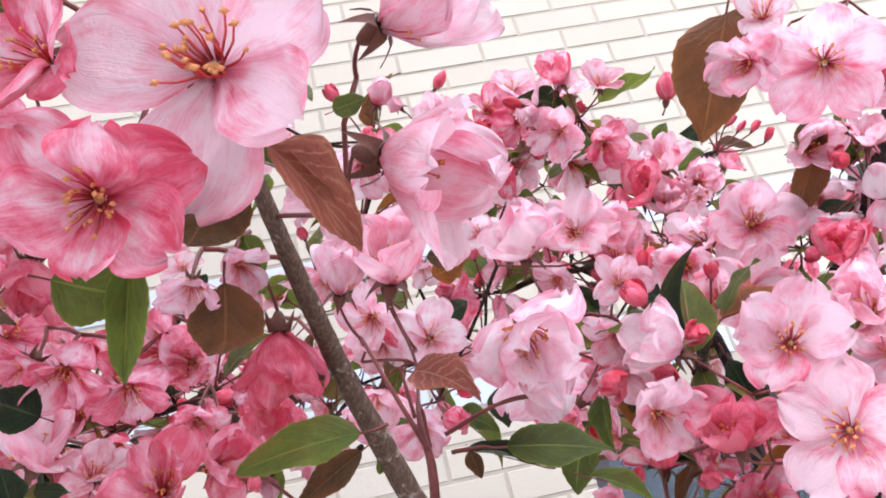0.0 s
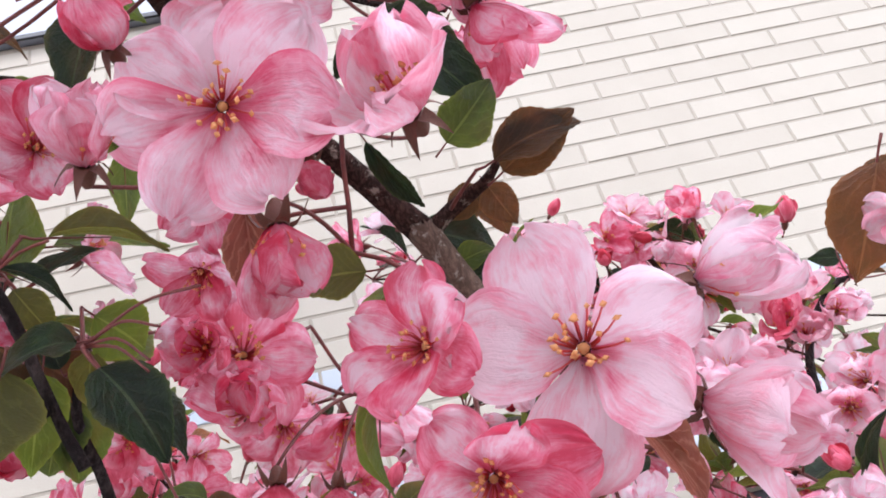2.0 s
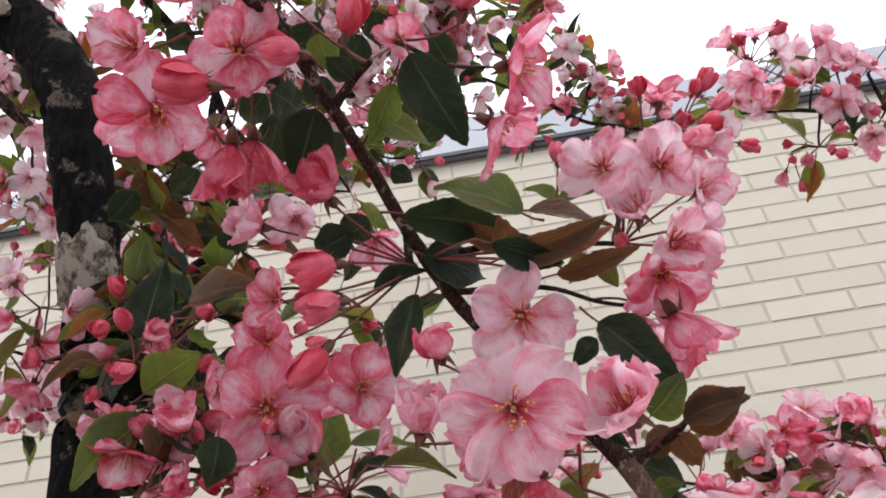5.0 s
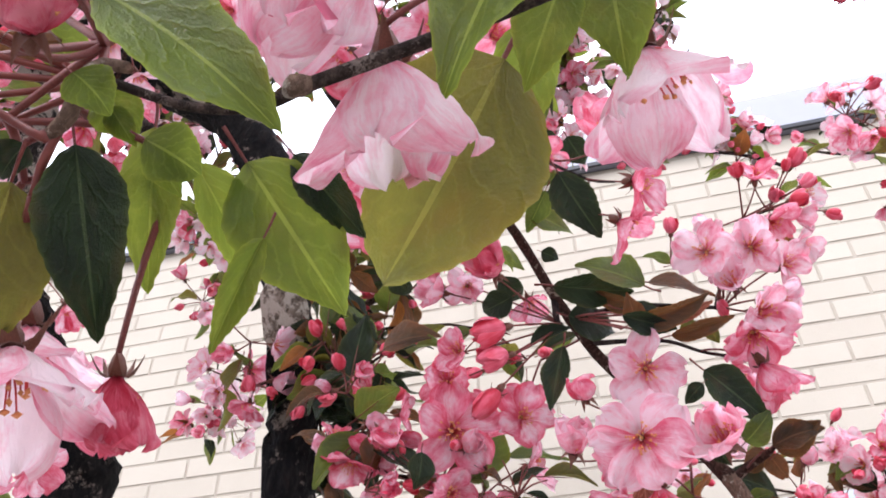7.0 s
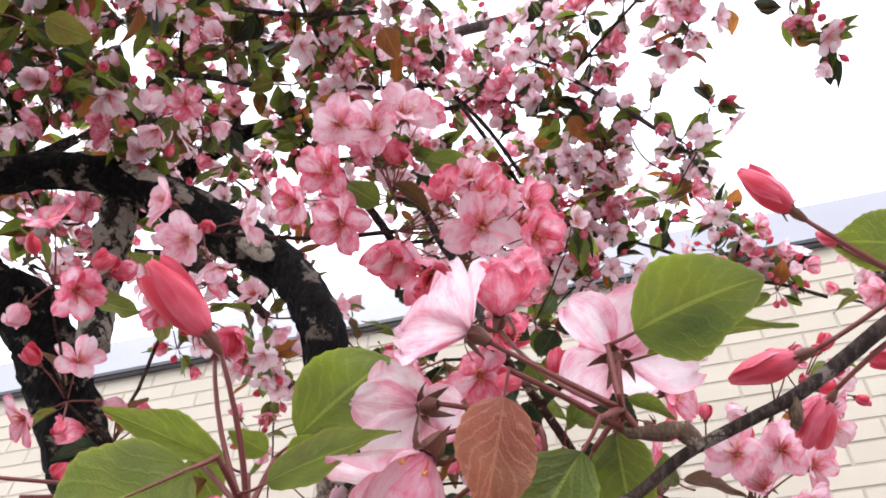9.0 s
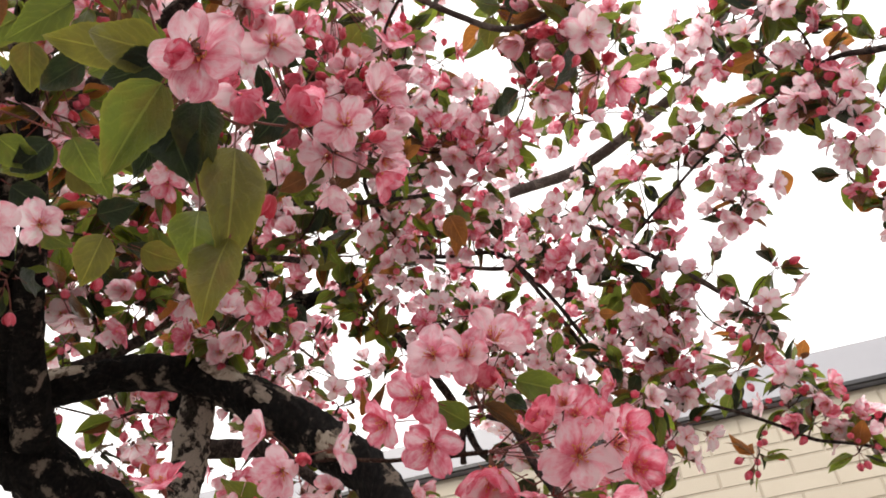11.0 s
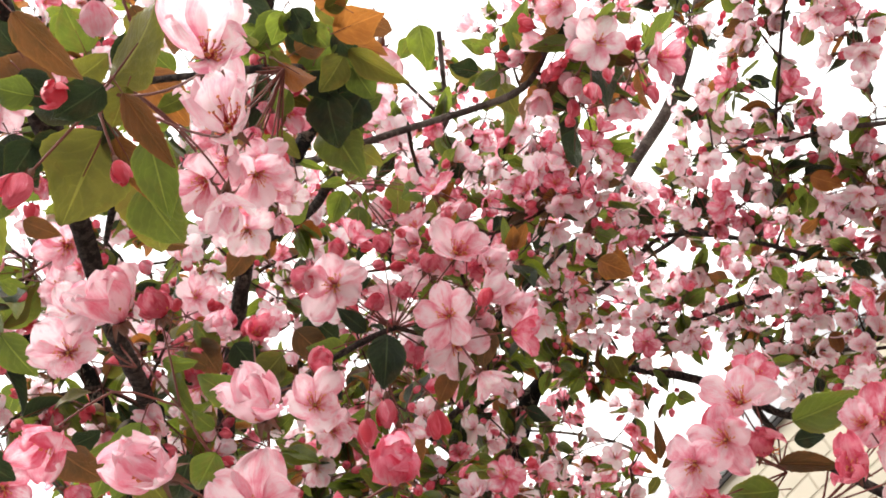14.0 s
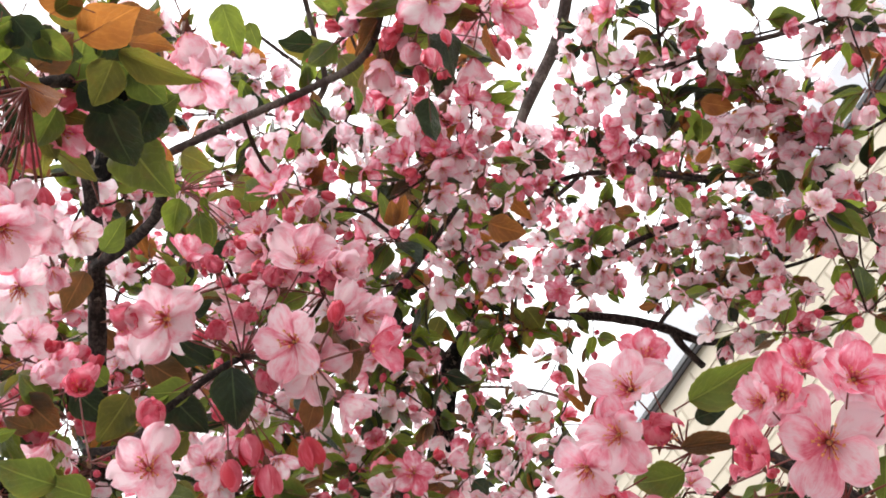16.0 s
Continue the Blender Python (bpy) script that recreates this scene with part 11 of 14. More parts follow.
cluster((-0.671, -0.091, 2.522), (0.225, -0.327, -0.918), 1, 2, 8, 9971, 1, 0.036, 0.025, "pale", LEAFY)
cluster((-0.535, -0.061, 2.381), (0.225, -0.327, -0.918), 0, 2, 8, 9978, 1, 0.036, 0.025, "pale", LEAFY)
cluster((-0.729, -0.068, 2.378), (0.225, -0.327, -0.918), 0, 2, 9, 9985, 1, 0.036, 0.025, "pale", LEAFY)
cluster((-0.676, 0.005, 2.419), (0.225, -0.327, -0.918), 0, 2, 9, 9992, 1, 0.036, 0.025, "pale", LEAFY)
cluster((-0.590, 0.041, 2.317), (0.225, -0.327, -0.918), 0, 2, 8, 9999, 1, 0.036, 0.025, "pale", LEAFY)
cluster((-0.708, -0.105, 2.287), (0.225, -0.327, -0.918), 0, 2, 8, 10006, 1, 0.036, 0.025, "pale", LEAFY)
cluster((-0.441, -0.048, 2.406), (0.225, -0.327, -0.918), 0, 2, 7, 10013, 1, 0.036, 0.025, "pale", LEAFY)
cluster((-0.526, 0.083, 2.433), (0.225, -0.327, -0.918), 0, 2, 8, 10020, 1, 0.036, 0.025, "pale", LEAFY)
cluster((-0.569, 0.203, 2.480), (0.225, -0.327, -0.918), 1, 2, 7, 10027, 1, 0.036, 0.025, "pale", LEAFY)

# leafy spurs
cluster((-0.575, 0.508, 3.153), (0.135, -0.316, -0.939), 0, 2, 8, 4942, 0, 0.042, 0.029, "pink")
cluster((-0.600, 0.576, 3.165), (0.139, -0.343, -0.929), 0, 2, 8, 4949, 0, 0.042, 0.029, "pink")
cluster((-0.595, 0.673, 3.174), (0.126, -0.382, -0.916), 0, 2, 8, 4956, 0, 0.042, 0.029, "pink")
cluster((-0.558, 0.706, 3.106), (0.119, -0.413, -0.903), 0, 2, 8, 4963, 0, 0.042, 0.029, "pink")
cluster((-0.529, 0.747, 3.093), (0.104, -0.434, -0.895), 0, 2, 8, 4970, 0, 0.042, 0.029, "pink")
cluster((-0.508, 0.796, 3.134), (0.081, -0.443, -0.893), 0, 2, 8, 4984, 0, 0.042, 0.029, "pink")
cluster((-0.538, 0.604, 3.181), (0.102, -0.353, -0.930), 0, 2, 8, 4991, 0, 0.042, 0.029, "pink")
cluster((-0.561, 0.705, 3.236), (0.095, -0.381, -0.920), 0, 2, 8, 4998, 0, 0.042, 0.029, "pink")
cluster((0.450, 0.359, 3.065), (-0.261, -0.221, -0.940), 1, 2, 7, 5005, 0, 0.042, 0.029, "pink")
cluster((0.514, 0.345, 3.054), (-0.299, -0.212, -0.930), 1, 2, 7, 5012, 0, 0.042, 0.029, "pink")
cluster((0.551, 0.390, 3.024), (-0.319, -0.239, -0.917), 1, 2, 7, 5019, 0, 0.042, 0.029, "pink")
cluster((0.410, 0.425, 3.100), (-0.232, -0.249, -0.940), 1, 2, 7, 5026, 0, 0.042, 0.029, "pink")
cluster((0.383, 0.366, 3.294), (-0.205, -0.184, -0.961), 1, 2, 7, 5033, 0, 0.042, 0.029, "pink")
cluster((0.389, 0.408, 3.167), (-0.216, -0.228, -0.950), 1, 2, 7, 5040, 0, 0.042, 0.029, "pink")
cluster((0.473, 0.410, 3.037), (-0.273, -0.252, -0.928), 1, 2, 7, 5047, 0, 0.042, 0.029, "pink")
cluster((-0.300, 0.654, 2.369), (0.279, -0.270, -0.922), 0, 2, 5, 5054, 1, 0.036, 0.025, "pale")
cluster((-0.211, 0.607, 2.245), (0.244, -0.314, -0.918), 0, 2, 5, 5061, 1, 0.036, 0.025, "pale")
cluster((-0.184, 0.637, 2.299), (0.203, -0.309, -0.929), 0, 2, 5, 5068, 1, 0.036, 0.025, "pale")
cluster((-0.308, 0.656, 2.223), (0.322, -0.349, -0.880), 0, 2, 5, 5075, 1, 0.036, 0.025, "pale")
cluster((-0.207, 0.596, 2.114), (0.276, -0.392, -0.878), 0, 2, 5, 5082, 1, 0.036, 0.025, "pale")
cluster((-0.156, 0.590, 2.070), (0.238, -0.429, -0.871), 0, 2, 5, 5089, 1, 0.036, 0.025, "pale")
cluster((-0.141, 0.605, 2.136), (0.203, -0.394, -0.896), 0, 2, 5, 5096, 1, 0.036, 0.025, "pale")
cluster((-0.119, 0.610, 2.208), (0.165, -0.352, -0.922), 0, 2, 5, 5103, 1, 0.036, 0.025, "pale")
cluster((-0.352, 0.773, 2.384), (0.293, -0.337, -0.895), 0, 2, 5, 5110, 1, 0.036, 0.025, "pale")
cluster((-0.258, 0.744, 2.314), (0.244, -0.368, -0.897), 0, 2, 5, 5117, 1, 0.036, 0.025, "pale")
cluster((-0.049, 0.527, 2.164), (0.110, -0.317, -0.942), 0, 2, 5, 5124, 1, 0.036, 0.025, "pale")
cluster((-0.041, 0.626, 2.215), (0.083, -0.367, -0.927), 0, 2, 5, 5131, 1, 0.036, 0.025, "pale")
cluster((-0.042, 0.585, 2.042), (0.115, -0.467, -0.877), 0, 2, 5, 5138, 1, 0.036, 0.025, "pale")
cluster((-0.002, 0.574, 1.987), (0.074, -0.511, -0.857), 0, 2, 5, 5145, 1, 0.036, 0.025, "pale")
cluster((-0.216, 0.596, 2.317), (0.233, -0.262, -0.936), 0, 2, 5, 5152, 1, 0.036, 0.025, "pale")
cluster((-0.190, 0.720, 2.363), (0.185, -0.333, -0.925), 0, 2, 5, 5159, 1, 0.036, 0.025, "pale")
cluster((-0.991, 0.169, 2.633), (0.593, -0.187, -0.783), 2, 2, 8, 5166, 0, 0.042, 0.029, "pink")
cluster((-1.024, 0.189, 2.590), (0.615, -0.203, -0.762), 2, 2, 8, 5173, 0, 0.042, 0.029, "pink")
cluster((-1.044, 0.284, 2.673), (0.587, -0.240, -0.773), 1, 2, 8, 5180, 0, 0.042, 0.029, "pink")
cluster((-0.917, 0.091, 2.592), (0.586, -0.152, -0.796), 1, 2, 8, 5187, 0, 0.042, 0.029, "pink")
cluster((-0.769, 0.291, 2.625), (0.491, -0.287, -0.823), 1, 2, 8, 5194, 0, 0.042, 0.029, "pink")
cluster((-0.767, 0.231, 2.659), (0.487, -0.243, -0.839), 1, 2, 8, 5201, 0, 0.042, 0.029, "pink")
cluster((-0.645, 0.206, 2.625), (0.439, -0.248, -0.864), 1, 2, 8, 5208, 0, 0.042, 0.029, "pink")
cluster((-0.831, -0.004, 2.564), (0.568, -0.098, -0.817), 1, 2, 8, 5215, 0, 0.042, 0.029, "pink")
cluster((-0.997, 0.202, 2.757), (0.555, -0.184, -0.811), 2, 2, 8, 5222, 0, 0.042, 0.029, "pink")
cluster((-0.931, 0.367, 2.731), (0.521, -0.286, -0.804), 2, 2, 8, 5229, 0, 0.042, 0.029, "pink")
cluster((-1.161, 0.314, 2.689), (0.617, -0.240, -0.749), 3, 2, 8, 5236, 0, 0.042, 0.029, "pink")
cluster((-0.963, 0.463, 2.791), (0.507, -0.319, -0.801), 2, 2, 8, 5243, 0, 0.042, 0.029, "pink")
cluster((-0.785, 0.177, 2.670), (0.497, -0.205, -0.843), 0, 2, 8, 5250, 0, 0.042, 0.029, "pink")
cluster((-0.656, 0.143, 2.647), (0.445, -0.200, -0.873), 0, 2, 8, 5257, 0, 0.042, 0.029, "pink")
cluster((-0.805, 0.129, 2.674), (0.509, -0.172, -0.843), 1, 2, 8, 5264, 0, 0.042, 0.029, "pink")
leaf((-0.183, -0.132, 1.931), (-0.200, -0.115, 1.910), (0.421, -0.199, -0.885), "olive", 1, 1.10)
leaf((-0.269, -0.180, 2.017), (-0.255, -0.151, 2.018), (0.438, -0.054, -0.897), "green", 1, 1.10)
leaf((-0.246, -0.164, 2.028), (-0.271, -0.158, 2.008), (0.433, -0.063, -0.899), "dark", 1, 1.10)
leaf((-0.208, -0.171, 1.993), (-0.205, -0.139, 1.984), (0.391, -0.096, -0.916), "green", 1, 1.10)
leaf((-0.450, -0.086, 2.101), (-0.458, -0.056, 2.080), (0.545, -0.129, -0.828), "olive", 1, 1.10)
leaf((-0.464, -0.092, 2.090), (-0.475, -0.075, 2.072), (0.564, -0.115, -0.818), "green", 1, 1.10)
leaf((0.027, -0.252, 2.232), (0.011, -0.228, 2.227), (0.171, 0.086, -0.981), "dark", 1, 1.15)
leaf((0.000, -0.236, 2.244), (0.024, -0.222, 2.253), (0.172, 0.064, -0.983), "bronze", 1, 1.15)
leaf((0.042, -0.222, 2.237), (0.041, -0.248, 2.237), (0.126, 0.079, -0.989), "rust", 1, 1.15)
leaf((-0.002, -0.197, 2.307), (-0.033, -0.200, 2.295), (0.190, 0.009, -0.982), "olive", 1, 1.15)
leaf((-0.029, -0.211, 2.319), (-0.038, -0.182, 2.313), (0.206, 0.006, -0.978), "dark", 1, 1.15)
leaf((-0.010, -0.185, 2.324), (-0.024, -0.156, 2.316), (0.177, -0.035, -0.984), "green", 1, 1.15)
leaf((0.008, -0.211, 2.310), (0.001, -0.185, 2.307), (0.151, 0.010, -0.988), "dark", 1, 1.15)
leaf((0.023, -0.256, 2.230), (0.001, -0.253, 2.223), (0.185, 0.114, -0.976), "young", 1, 1.15)
leaf((-0.061, -0.230, 2.328), (-0.085, -0.209, 2.316), (0.259, 0.042, -0.965), "olive", 1, 1.15)
leaf((-0.088, -0.156, 2.421), (-0.103, -0.158, 2.415), (0.233, -0.043, -0.972), "olive", 1, 1.00)
leaf((-0.089, -0.208, 2.402), (-0.112, -0.213, 2.392), (0.251, 0.031, -0.968), "olive", 1, 1.00)
leaf((0.035, -0.238, 2.256), (0.026, -0.215, 2.253), (0.137, 0.061, -0.989), "olive", 1, 1.00)
leaf((-0.105, -0.434, 2.166), (-0.103, -0.406, 2.170), (0.208, 0.253, -0.945), "dark", 1, 1.15)
leaf((-0.067, -0.389, 2.133), (-0.044, -0.374, 2.142), (0.155, 0.197, -0.968), "dark", 1, 1.15)
leaf((-0.079, -0.391, 2.128), (-0.084, -0.366, 2.128), (0.202, 0.190, -0.961), "olive", 1, 1.15)
leaf((-0.031, -0.361, 2.094), (-0.041, -0.337, 2.092), (0.149, 0.141, -0.979), "dark", 1, 1.15)
leaf((-0.027, -0.340, 2.096), (-0.006, -0.328, 2.102), (0.112, 0.112, -0.987), "olive", 1, 1.15)
leaf((-0.086, -0.418, 2.154), (-0.113, -0.409, 2.144), (0.214, 0.246, -0.946), "olive", 1, 1.15)
leaf((-0.116, -0.396, 2.166), (-0.141, -0.407, 2.153), (0.250, 0.219, -0.943), "dark", 1, 1.15)
leaf((-0.050, -0.389, 2.139), (-0.072, -0.396, 2.130), (0.164, 0.217, -0.962), "green", 1, 1.15)
leaf((-0.146, -0.404, 2.151), (-0.176, -0.400, 2.135), (0.306, 0.217, -0.927), "dark", 1, 1.15)
leaf((-0.172, -0.367, 2.163), (-0.192, -0.370, 2.152), (0.327, 0.157, -0.932), "green", 1, 1.15)
leaf((-0.017, -0.316, 2.099), (-0.040, -0.314, 2.092), (0.136, 0.072, -0.988), "olive", 1, 1.15)
cluster((-0.949, 0.666, 3.061), (0.818, 0.077, -0.570), 4, 2, 5, 5271, 0, 0.042, 0.029, "pink")
cluster((-0.818, 0.899, 3.083), (0.052, -0.782, -0.621), 2, 2, 5, 5278, 0, 0.042, 0.029, "pink")
cluster((-0.916, 1.097, 3.335), (0.051, -0.871, -0.489), 4, 2, 5, 5285, 0, 0.042, 0.029, "pink")
cluster((-1.046, 0.811, 3.266), (0.559, -0.334, -0.759), 2, 2, 5, 5292, 0, 0.042, 0.029, "pink")
cluster((-1.226, 0.803, 3.379), (0.992, -0.010, -0.127), 4, 2, 5, 5299, 0, 0.042, 0.029, "pink")
cluster((-0.827, 0.622, 3.183), (0.885, -0.241, -0.399), 2, 2, 5, 5306, 0, 0.042, 0.029, "pink")
cluster((-0.979, 0.960, 3.324), (0.957, -0.186, -0.221), 4, 2, 5, 5313, 0, 0.042, 0.029, "pink")
cluster((-0.816, 0.849, 3.024), (0.784, -0.339, -0.519), 3, 2, 5, 5320, 0, 0.042, 0.029, "pink")
cluster((-0.804, 1.029, 3.168), (0.048, -0.925, -0.378), 4, 2, 5, 5334, 0, 0.042, 0.029, "pink")
cluster((-1.071, 1.015, 3.335), (0.979, -0.056, -0.198), 3, 2, 5, 5341, 0, 0.042, 0.029, "pink")
cluster((-0.851, 1.017, 3.090), (0.446, -0.496, -0.745), 3, 2, 5, 5348, 0, 0.042, 0.029, "pink")
cluster((-0.939, 0.619, 3.257), (0.675, -0.699, -0.237), 4, 2, 5, 5355, 0, 0.042, 0.029, "pink")
cluster((-0.951, 0.713, 3.047), (0.988, -0.046, -0.148), 2, 2, 5, 5362, 0, 0.042, 0.029, "pink")
cluster((-1.023, 0.664, 3.143), (0.327, -0.847, -0.419), 2, 2, 5, 5369, 0, 0.042, 0.029, "pink")
cluster((0.396, 0.284, 3.064), (-0.467, -0.181, -0.866), 1, 2, 7, 5376, 0, 0.042, 0.029, "pink")
cluster((0.416, 0.497, 3.128), (-0.080, -0.810, -0.581), 1, 2, 7, 5383, 0, 0.042, 0.029, "pink")
cluster((0.434, 0.308, 3.088), (0.224, -0.514, -0.828), 2, 2, 7, 5390, 0, 0.042, 0.029, "pink")
cluster((0.355, 0.429, 3.254), (-0.346, -0.451, -0.822), 2, 2, 7, 5397, 0, 0.042, 0.029, "pink")
cluster((0.483, 0.462, 3.004), (0.174, -0.129, -0.976), 2, 2, 7, 5404, 0, 0.042, 0.029, "pink")
cluster((0.469, 0.527, 3.273), (0.502, -0.582, -0.640), 2, 2, 7, 5411, 0, 0.042, 0.029, "pink")
cluster((0.536, 0.488, 2.985), (-0.134, -0.434, -0.891), 1, 2, 7, 5418, 0, 0.042, 0.029, "pink")
cluster((0.306, 0.308, 3.100), (-0.118, -0.779, -0.616), 2, 2, 7, 5425, 0, 0.042, 0.029, "pink")
cluster((0.412, 0.453, 3.221), (-0.273, -0.782, -0.560), 1, 2, 7, 5432, 0, 0.042, 0.029, "pink")
leaf((-0.324, -0.179, 2.374), (-0.342, -0.142, 2.355), (0.508, -0.053, -0.860), "bronze", 1, 1.10)
leaf((-0.326, -0.140, 2.394), (-0.340, -0.102, 2.376), (0.491, -0.097, -0.865), "dark", 1, 1.10)
leaf((-0.306, -0.098, 2.376), (-0.343, -0.114, 2.349), (0.499, -0.121, -0.858), "olive", 1, 1.10)
leaf((-0.310, -0.083, 2.434), (-0.319, -0.038, 2.417), (0.446, -0.160, -0.881), "bronze", 1, 1.10)
leaf((-0.310, -0.062, 2.391), (-0.326, -0.022, 2.366), (0.475, -0.193, -0.859), "dark", 1, 1.10)
leaf((-0.385, -0.175, 2.387), (-0.359, -0.151, 2.408), (0.517, -0.046, -0.855), "dark", 1, 1.10)
leaf((-0.363, -0.096, 2.382), (-0.335, -0.060, 2.397), (0.498, -0.147, -0.855), "bronze", 1, 1.10)
leaf((-0.344, -0.036, 2.383), (-0.368, -0.054, 2.367), (0.508, -0.187, -0.841), "olive", 1, 1.10)
leaf((-0.298, -0.077, 2.454), (-0.306, -0.031, 2.437), (0.422, -0.163, -0.892), "dark", 1, 1.10)
blossom((-0.364, -0.117, 2.411), (0.182, -0.025, -0.983), 0.0394, "ball", 5, "deep", 777, hub=(-0.347, -0.112, 2.424))
blossom((-0.377, -0.161, 2.407), (0.196, 0.017, -0.980), 0.0394, "ball", 5, "deep", 778, hub=(-0.361, -0.157, 2.420))
blossom((-0.338, -0.037, 2.415), (0.153, -0.103, -0.983), 0.0394, "ball", 5, "deep", 779, hub=(-0.319, -0.033, 2.427))
blossom((-0.281, -0.141, 1.977), (0.776, -0.298, -0.555), 0.0234, "open", 5, "pale", 780, hub=(-0.305, -0.107, 1.996))
blossom((-0.300, -0.148, 1.964), (0.390, -0.580, -0.715), 0.0204, "open", 5, "pale", 781, hub=(-0.322, -0.113, 1.983))
blossom((-0.388, -0.067, 2.156), (0.711, -0.514, -0.480), 0.0239, "open", 5, "blush", 782, hub=(-0.405, -0.041, 2.158))
blossom((-0.297, -0.172, 1.977), (0.313, -0.207, -0.927), 0.0226, "cup", 5, "pink", 783, hub=(-0.318, -0.136, 1.999))
cluster((-0.669, -0.096, 2.266), (0.701, -0.233, -0.674), 3, 2, 4, 5488, 1, 0.036, 0.025, "pale")
cluster((-0.653, -0.058, 2.268), (0.687, -0.270, -0.675), 3, 2, 4, 5495, 1, 0.036, 0.025, "pale")
cluster((-0.661, -0.131, 2.285), (0.695, -0.200, -0.691), 3, 2, 4, 5502, 1, 0.036, 0.025, "pale")
cluster((-0.636, -0.027, 2.271), (0.671, -0.299, -0.678), 3, 2, 4, 5509, 1, 0.036, 0.025, "pale")
cluster((-0.495, -0.294, 2.384), (0.452, 0.070, -0.889), 1, 2, 5, 5516, 1, 0.036, 0.025, "pale")
cluster((-0.501, -0.254, 2.437), (0.431, 0.035, -0.902), 1, 2, 5, 5523, 1, 0.036, 0.025, "pale")
cluster((-0.443, -0.229, 2.411), (0.400, 0.007, -0.917), 1, 2, 5, 5530, 1, 0.036, 0.025, "pale")
cluster((-0.517, -0.255, 2.366), (0.475, 0.029, -0.879), 1, 2, 5, 5537, 1, 0.036, 0.025, "pale")
cluster((-0.520, -0.217, 2.420), (0.451, -0.003, -0.893), 1, 2, 5, 5544, 1, 0.036, 0.025, "pale")
leaf((-0.445, -0.085, 2.228), (-0.425, -0.045, 2.230), (0.529, -0.104, -0.842), "dark", 1, 1.10)
leaf((-0.414, -0.070, 2.271), (-0.393, -0.032, 2.273), (0.482, -0.112, -0.869), "olive", 1, 1.10)
leaf((-0.471, -0.031, 2.256), (-0.449, 0.005, 2.258), (0.526, -0.148, -0.837), "green", 1, 1.10)
leaf((-0.423, -0.012, 2.284), (-0.385, -0.001, 2.304), (0.467, -0.152, -0.871), "dark", 1, 1.10)
leaf((-0.424, 0.054, 2.320), (-0.389, 0.091, 2.324), (0.446, -0.220, -0.868), "olive", 1, 1.10)
leaf((-0.112, -0.424, 2.186), (-0.114, -0.394, 2.189), (0.211, 0.230, -0.950), "dark", 1, 1.10)
leaf((-0.150, -0.364, 2.263), (-0.152, -0.327, 2.263), (0.224, 0.125, -0.967), "olive", 1, 1.10)
leaf((-0.173, -0.387, 2.229), (-0.201, -0.394, 2.214), (0.288, 0.188, -0.939), "dark", 1, 1.10)
leaf((-0.106, -0.337, 2.238), (-0.073, -0.326, 2.250), (0.154, 0.107, -0.982), "bronze", 1, 1.10)
leaf((-0.324, -0.313, 2.156), (-0.331, -0.277, 2.148), (0.492, 0.031, -0.870), "dark", 1, 1.10)
leaf((-0.322, -0.259, 2.179), (-0.327, -0.221, 2.168), (0.472, -0.044, -0.881), "bronze", 1, 1.10)
leaf((-0.366, -0.264, 2.142), (-0.367, -0.225, 2.134), (0.536, -0.044, -0.843), "dark", 1, 1.10)
leaf((-0.325, -0.202, 2.192), (-0.338, -0.167, 2.172), (0.467, -0.116, -0.876), "olive", 1, 1.10)

# depth of the crown
cluster((-0.294, -0.443, 3.011), (0.504, 0.467, -0.727), 4, 1, 8, 5551, 0, 0.042, 0.029, "pink")
cluster((-0.403, 0.112, 2.508), (0.972, 0.142, -0.186), 3, 3, 6, 5558, 0)
cluster((-0.343, -0.482, 2.846), (0.520, -0.653, -0.551), 2, 3, 8, 5565, 0, 0.042, 0.029, "pink")
cluster((-0.600, -0.206, 2.526), (0.805, 0.391, -0.447), 2, 1, 5, 5572, 0)
cluster((-0.875, -0.029, 2.932), (0.843, -0.052, -0.536), 2, 1, 11, 5579, 0, 0.042, 0.029, "pink")
cluster((-0.506, -0.288, 3.260), (-0.148, -0.684, -0.714), 4, 2, 11, 5586, 0, 0.042, 0.029, "pink")
cluster((-0.621, -0.452, 3.194), (0.956, 0.286, -0.064), 2, 2, 8, 5593, 0, 0.042, 0.029, "pink")
cluster((-0.635, -0.304, 2.630), (0.833, 0.550, 0.057), 4, 2, 5, 5600, 0)
cluster((-0.350, 0.065, 3.422), (0.231, -0.554, -0.800), 2, 2, 8, 5607, 0, 0.042, 0.029, "pink")
cluster((-0.596, -0.189, 2.667), (0.693, -0.705, 0.152), 3, 3, 6, 5621, 0)
cluster((-0.410, -0.535, 3.244), (0.589, -0.134, -0.797), 3, 3, 7, 5628, 0, 0.042, 0.029, "pink")
cluster((-0.930, 0.005, 2.905), (-0.038, -0.223, -0.974), 2, 1, 9, 5635, 0, 0.042, 0.029, "pink")
cluster((-0.327, -0.046, 3.275), (0.156, -0.471, -0.868), 4, 3, 11, 5642, 0, 0.042, 0.029, "pink")
cluster((-0.926, -0.161, 2.904), (0.732, -0.626, -0.268), 2, 3, 8, 5649, 0, 0.042, 0.029, "pink")
cluster((-0.381, -0.347, 2.691), (-0.360, -0.261, -0.896), 3, 3, 7, 5656, 0)
cluster((-0.745, -0.194, 2.952), (0.812, 0.431, -0.393), 3, 1, 8, 5663, 0, 0.042, 0.029, "pink")
cluster((-0.814, -0.033, 3.171), (0.707, -0.706, 0.037), 2, 2, 9, 5670, 0, 0.042, 0.029, "pink")
cluster((-0.464, -0.017, 3.007), (0.996, 0.053, 0.076), 2, 2, 11, 5677, 0, 0.042, 0.029, "pink")
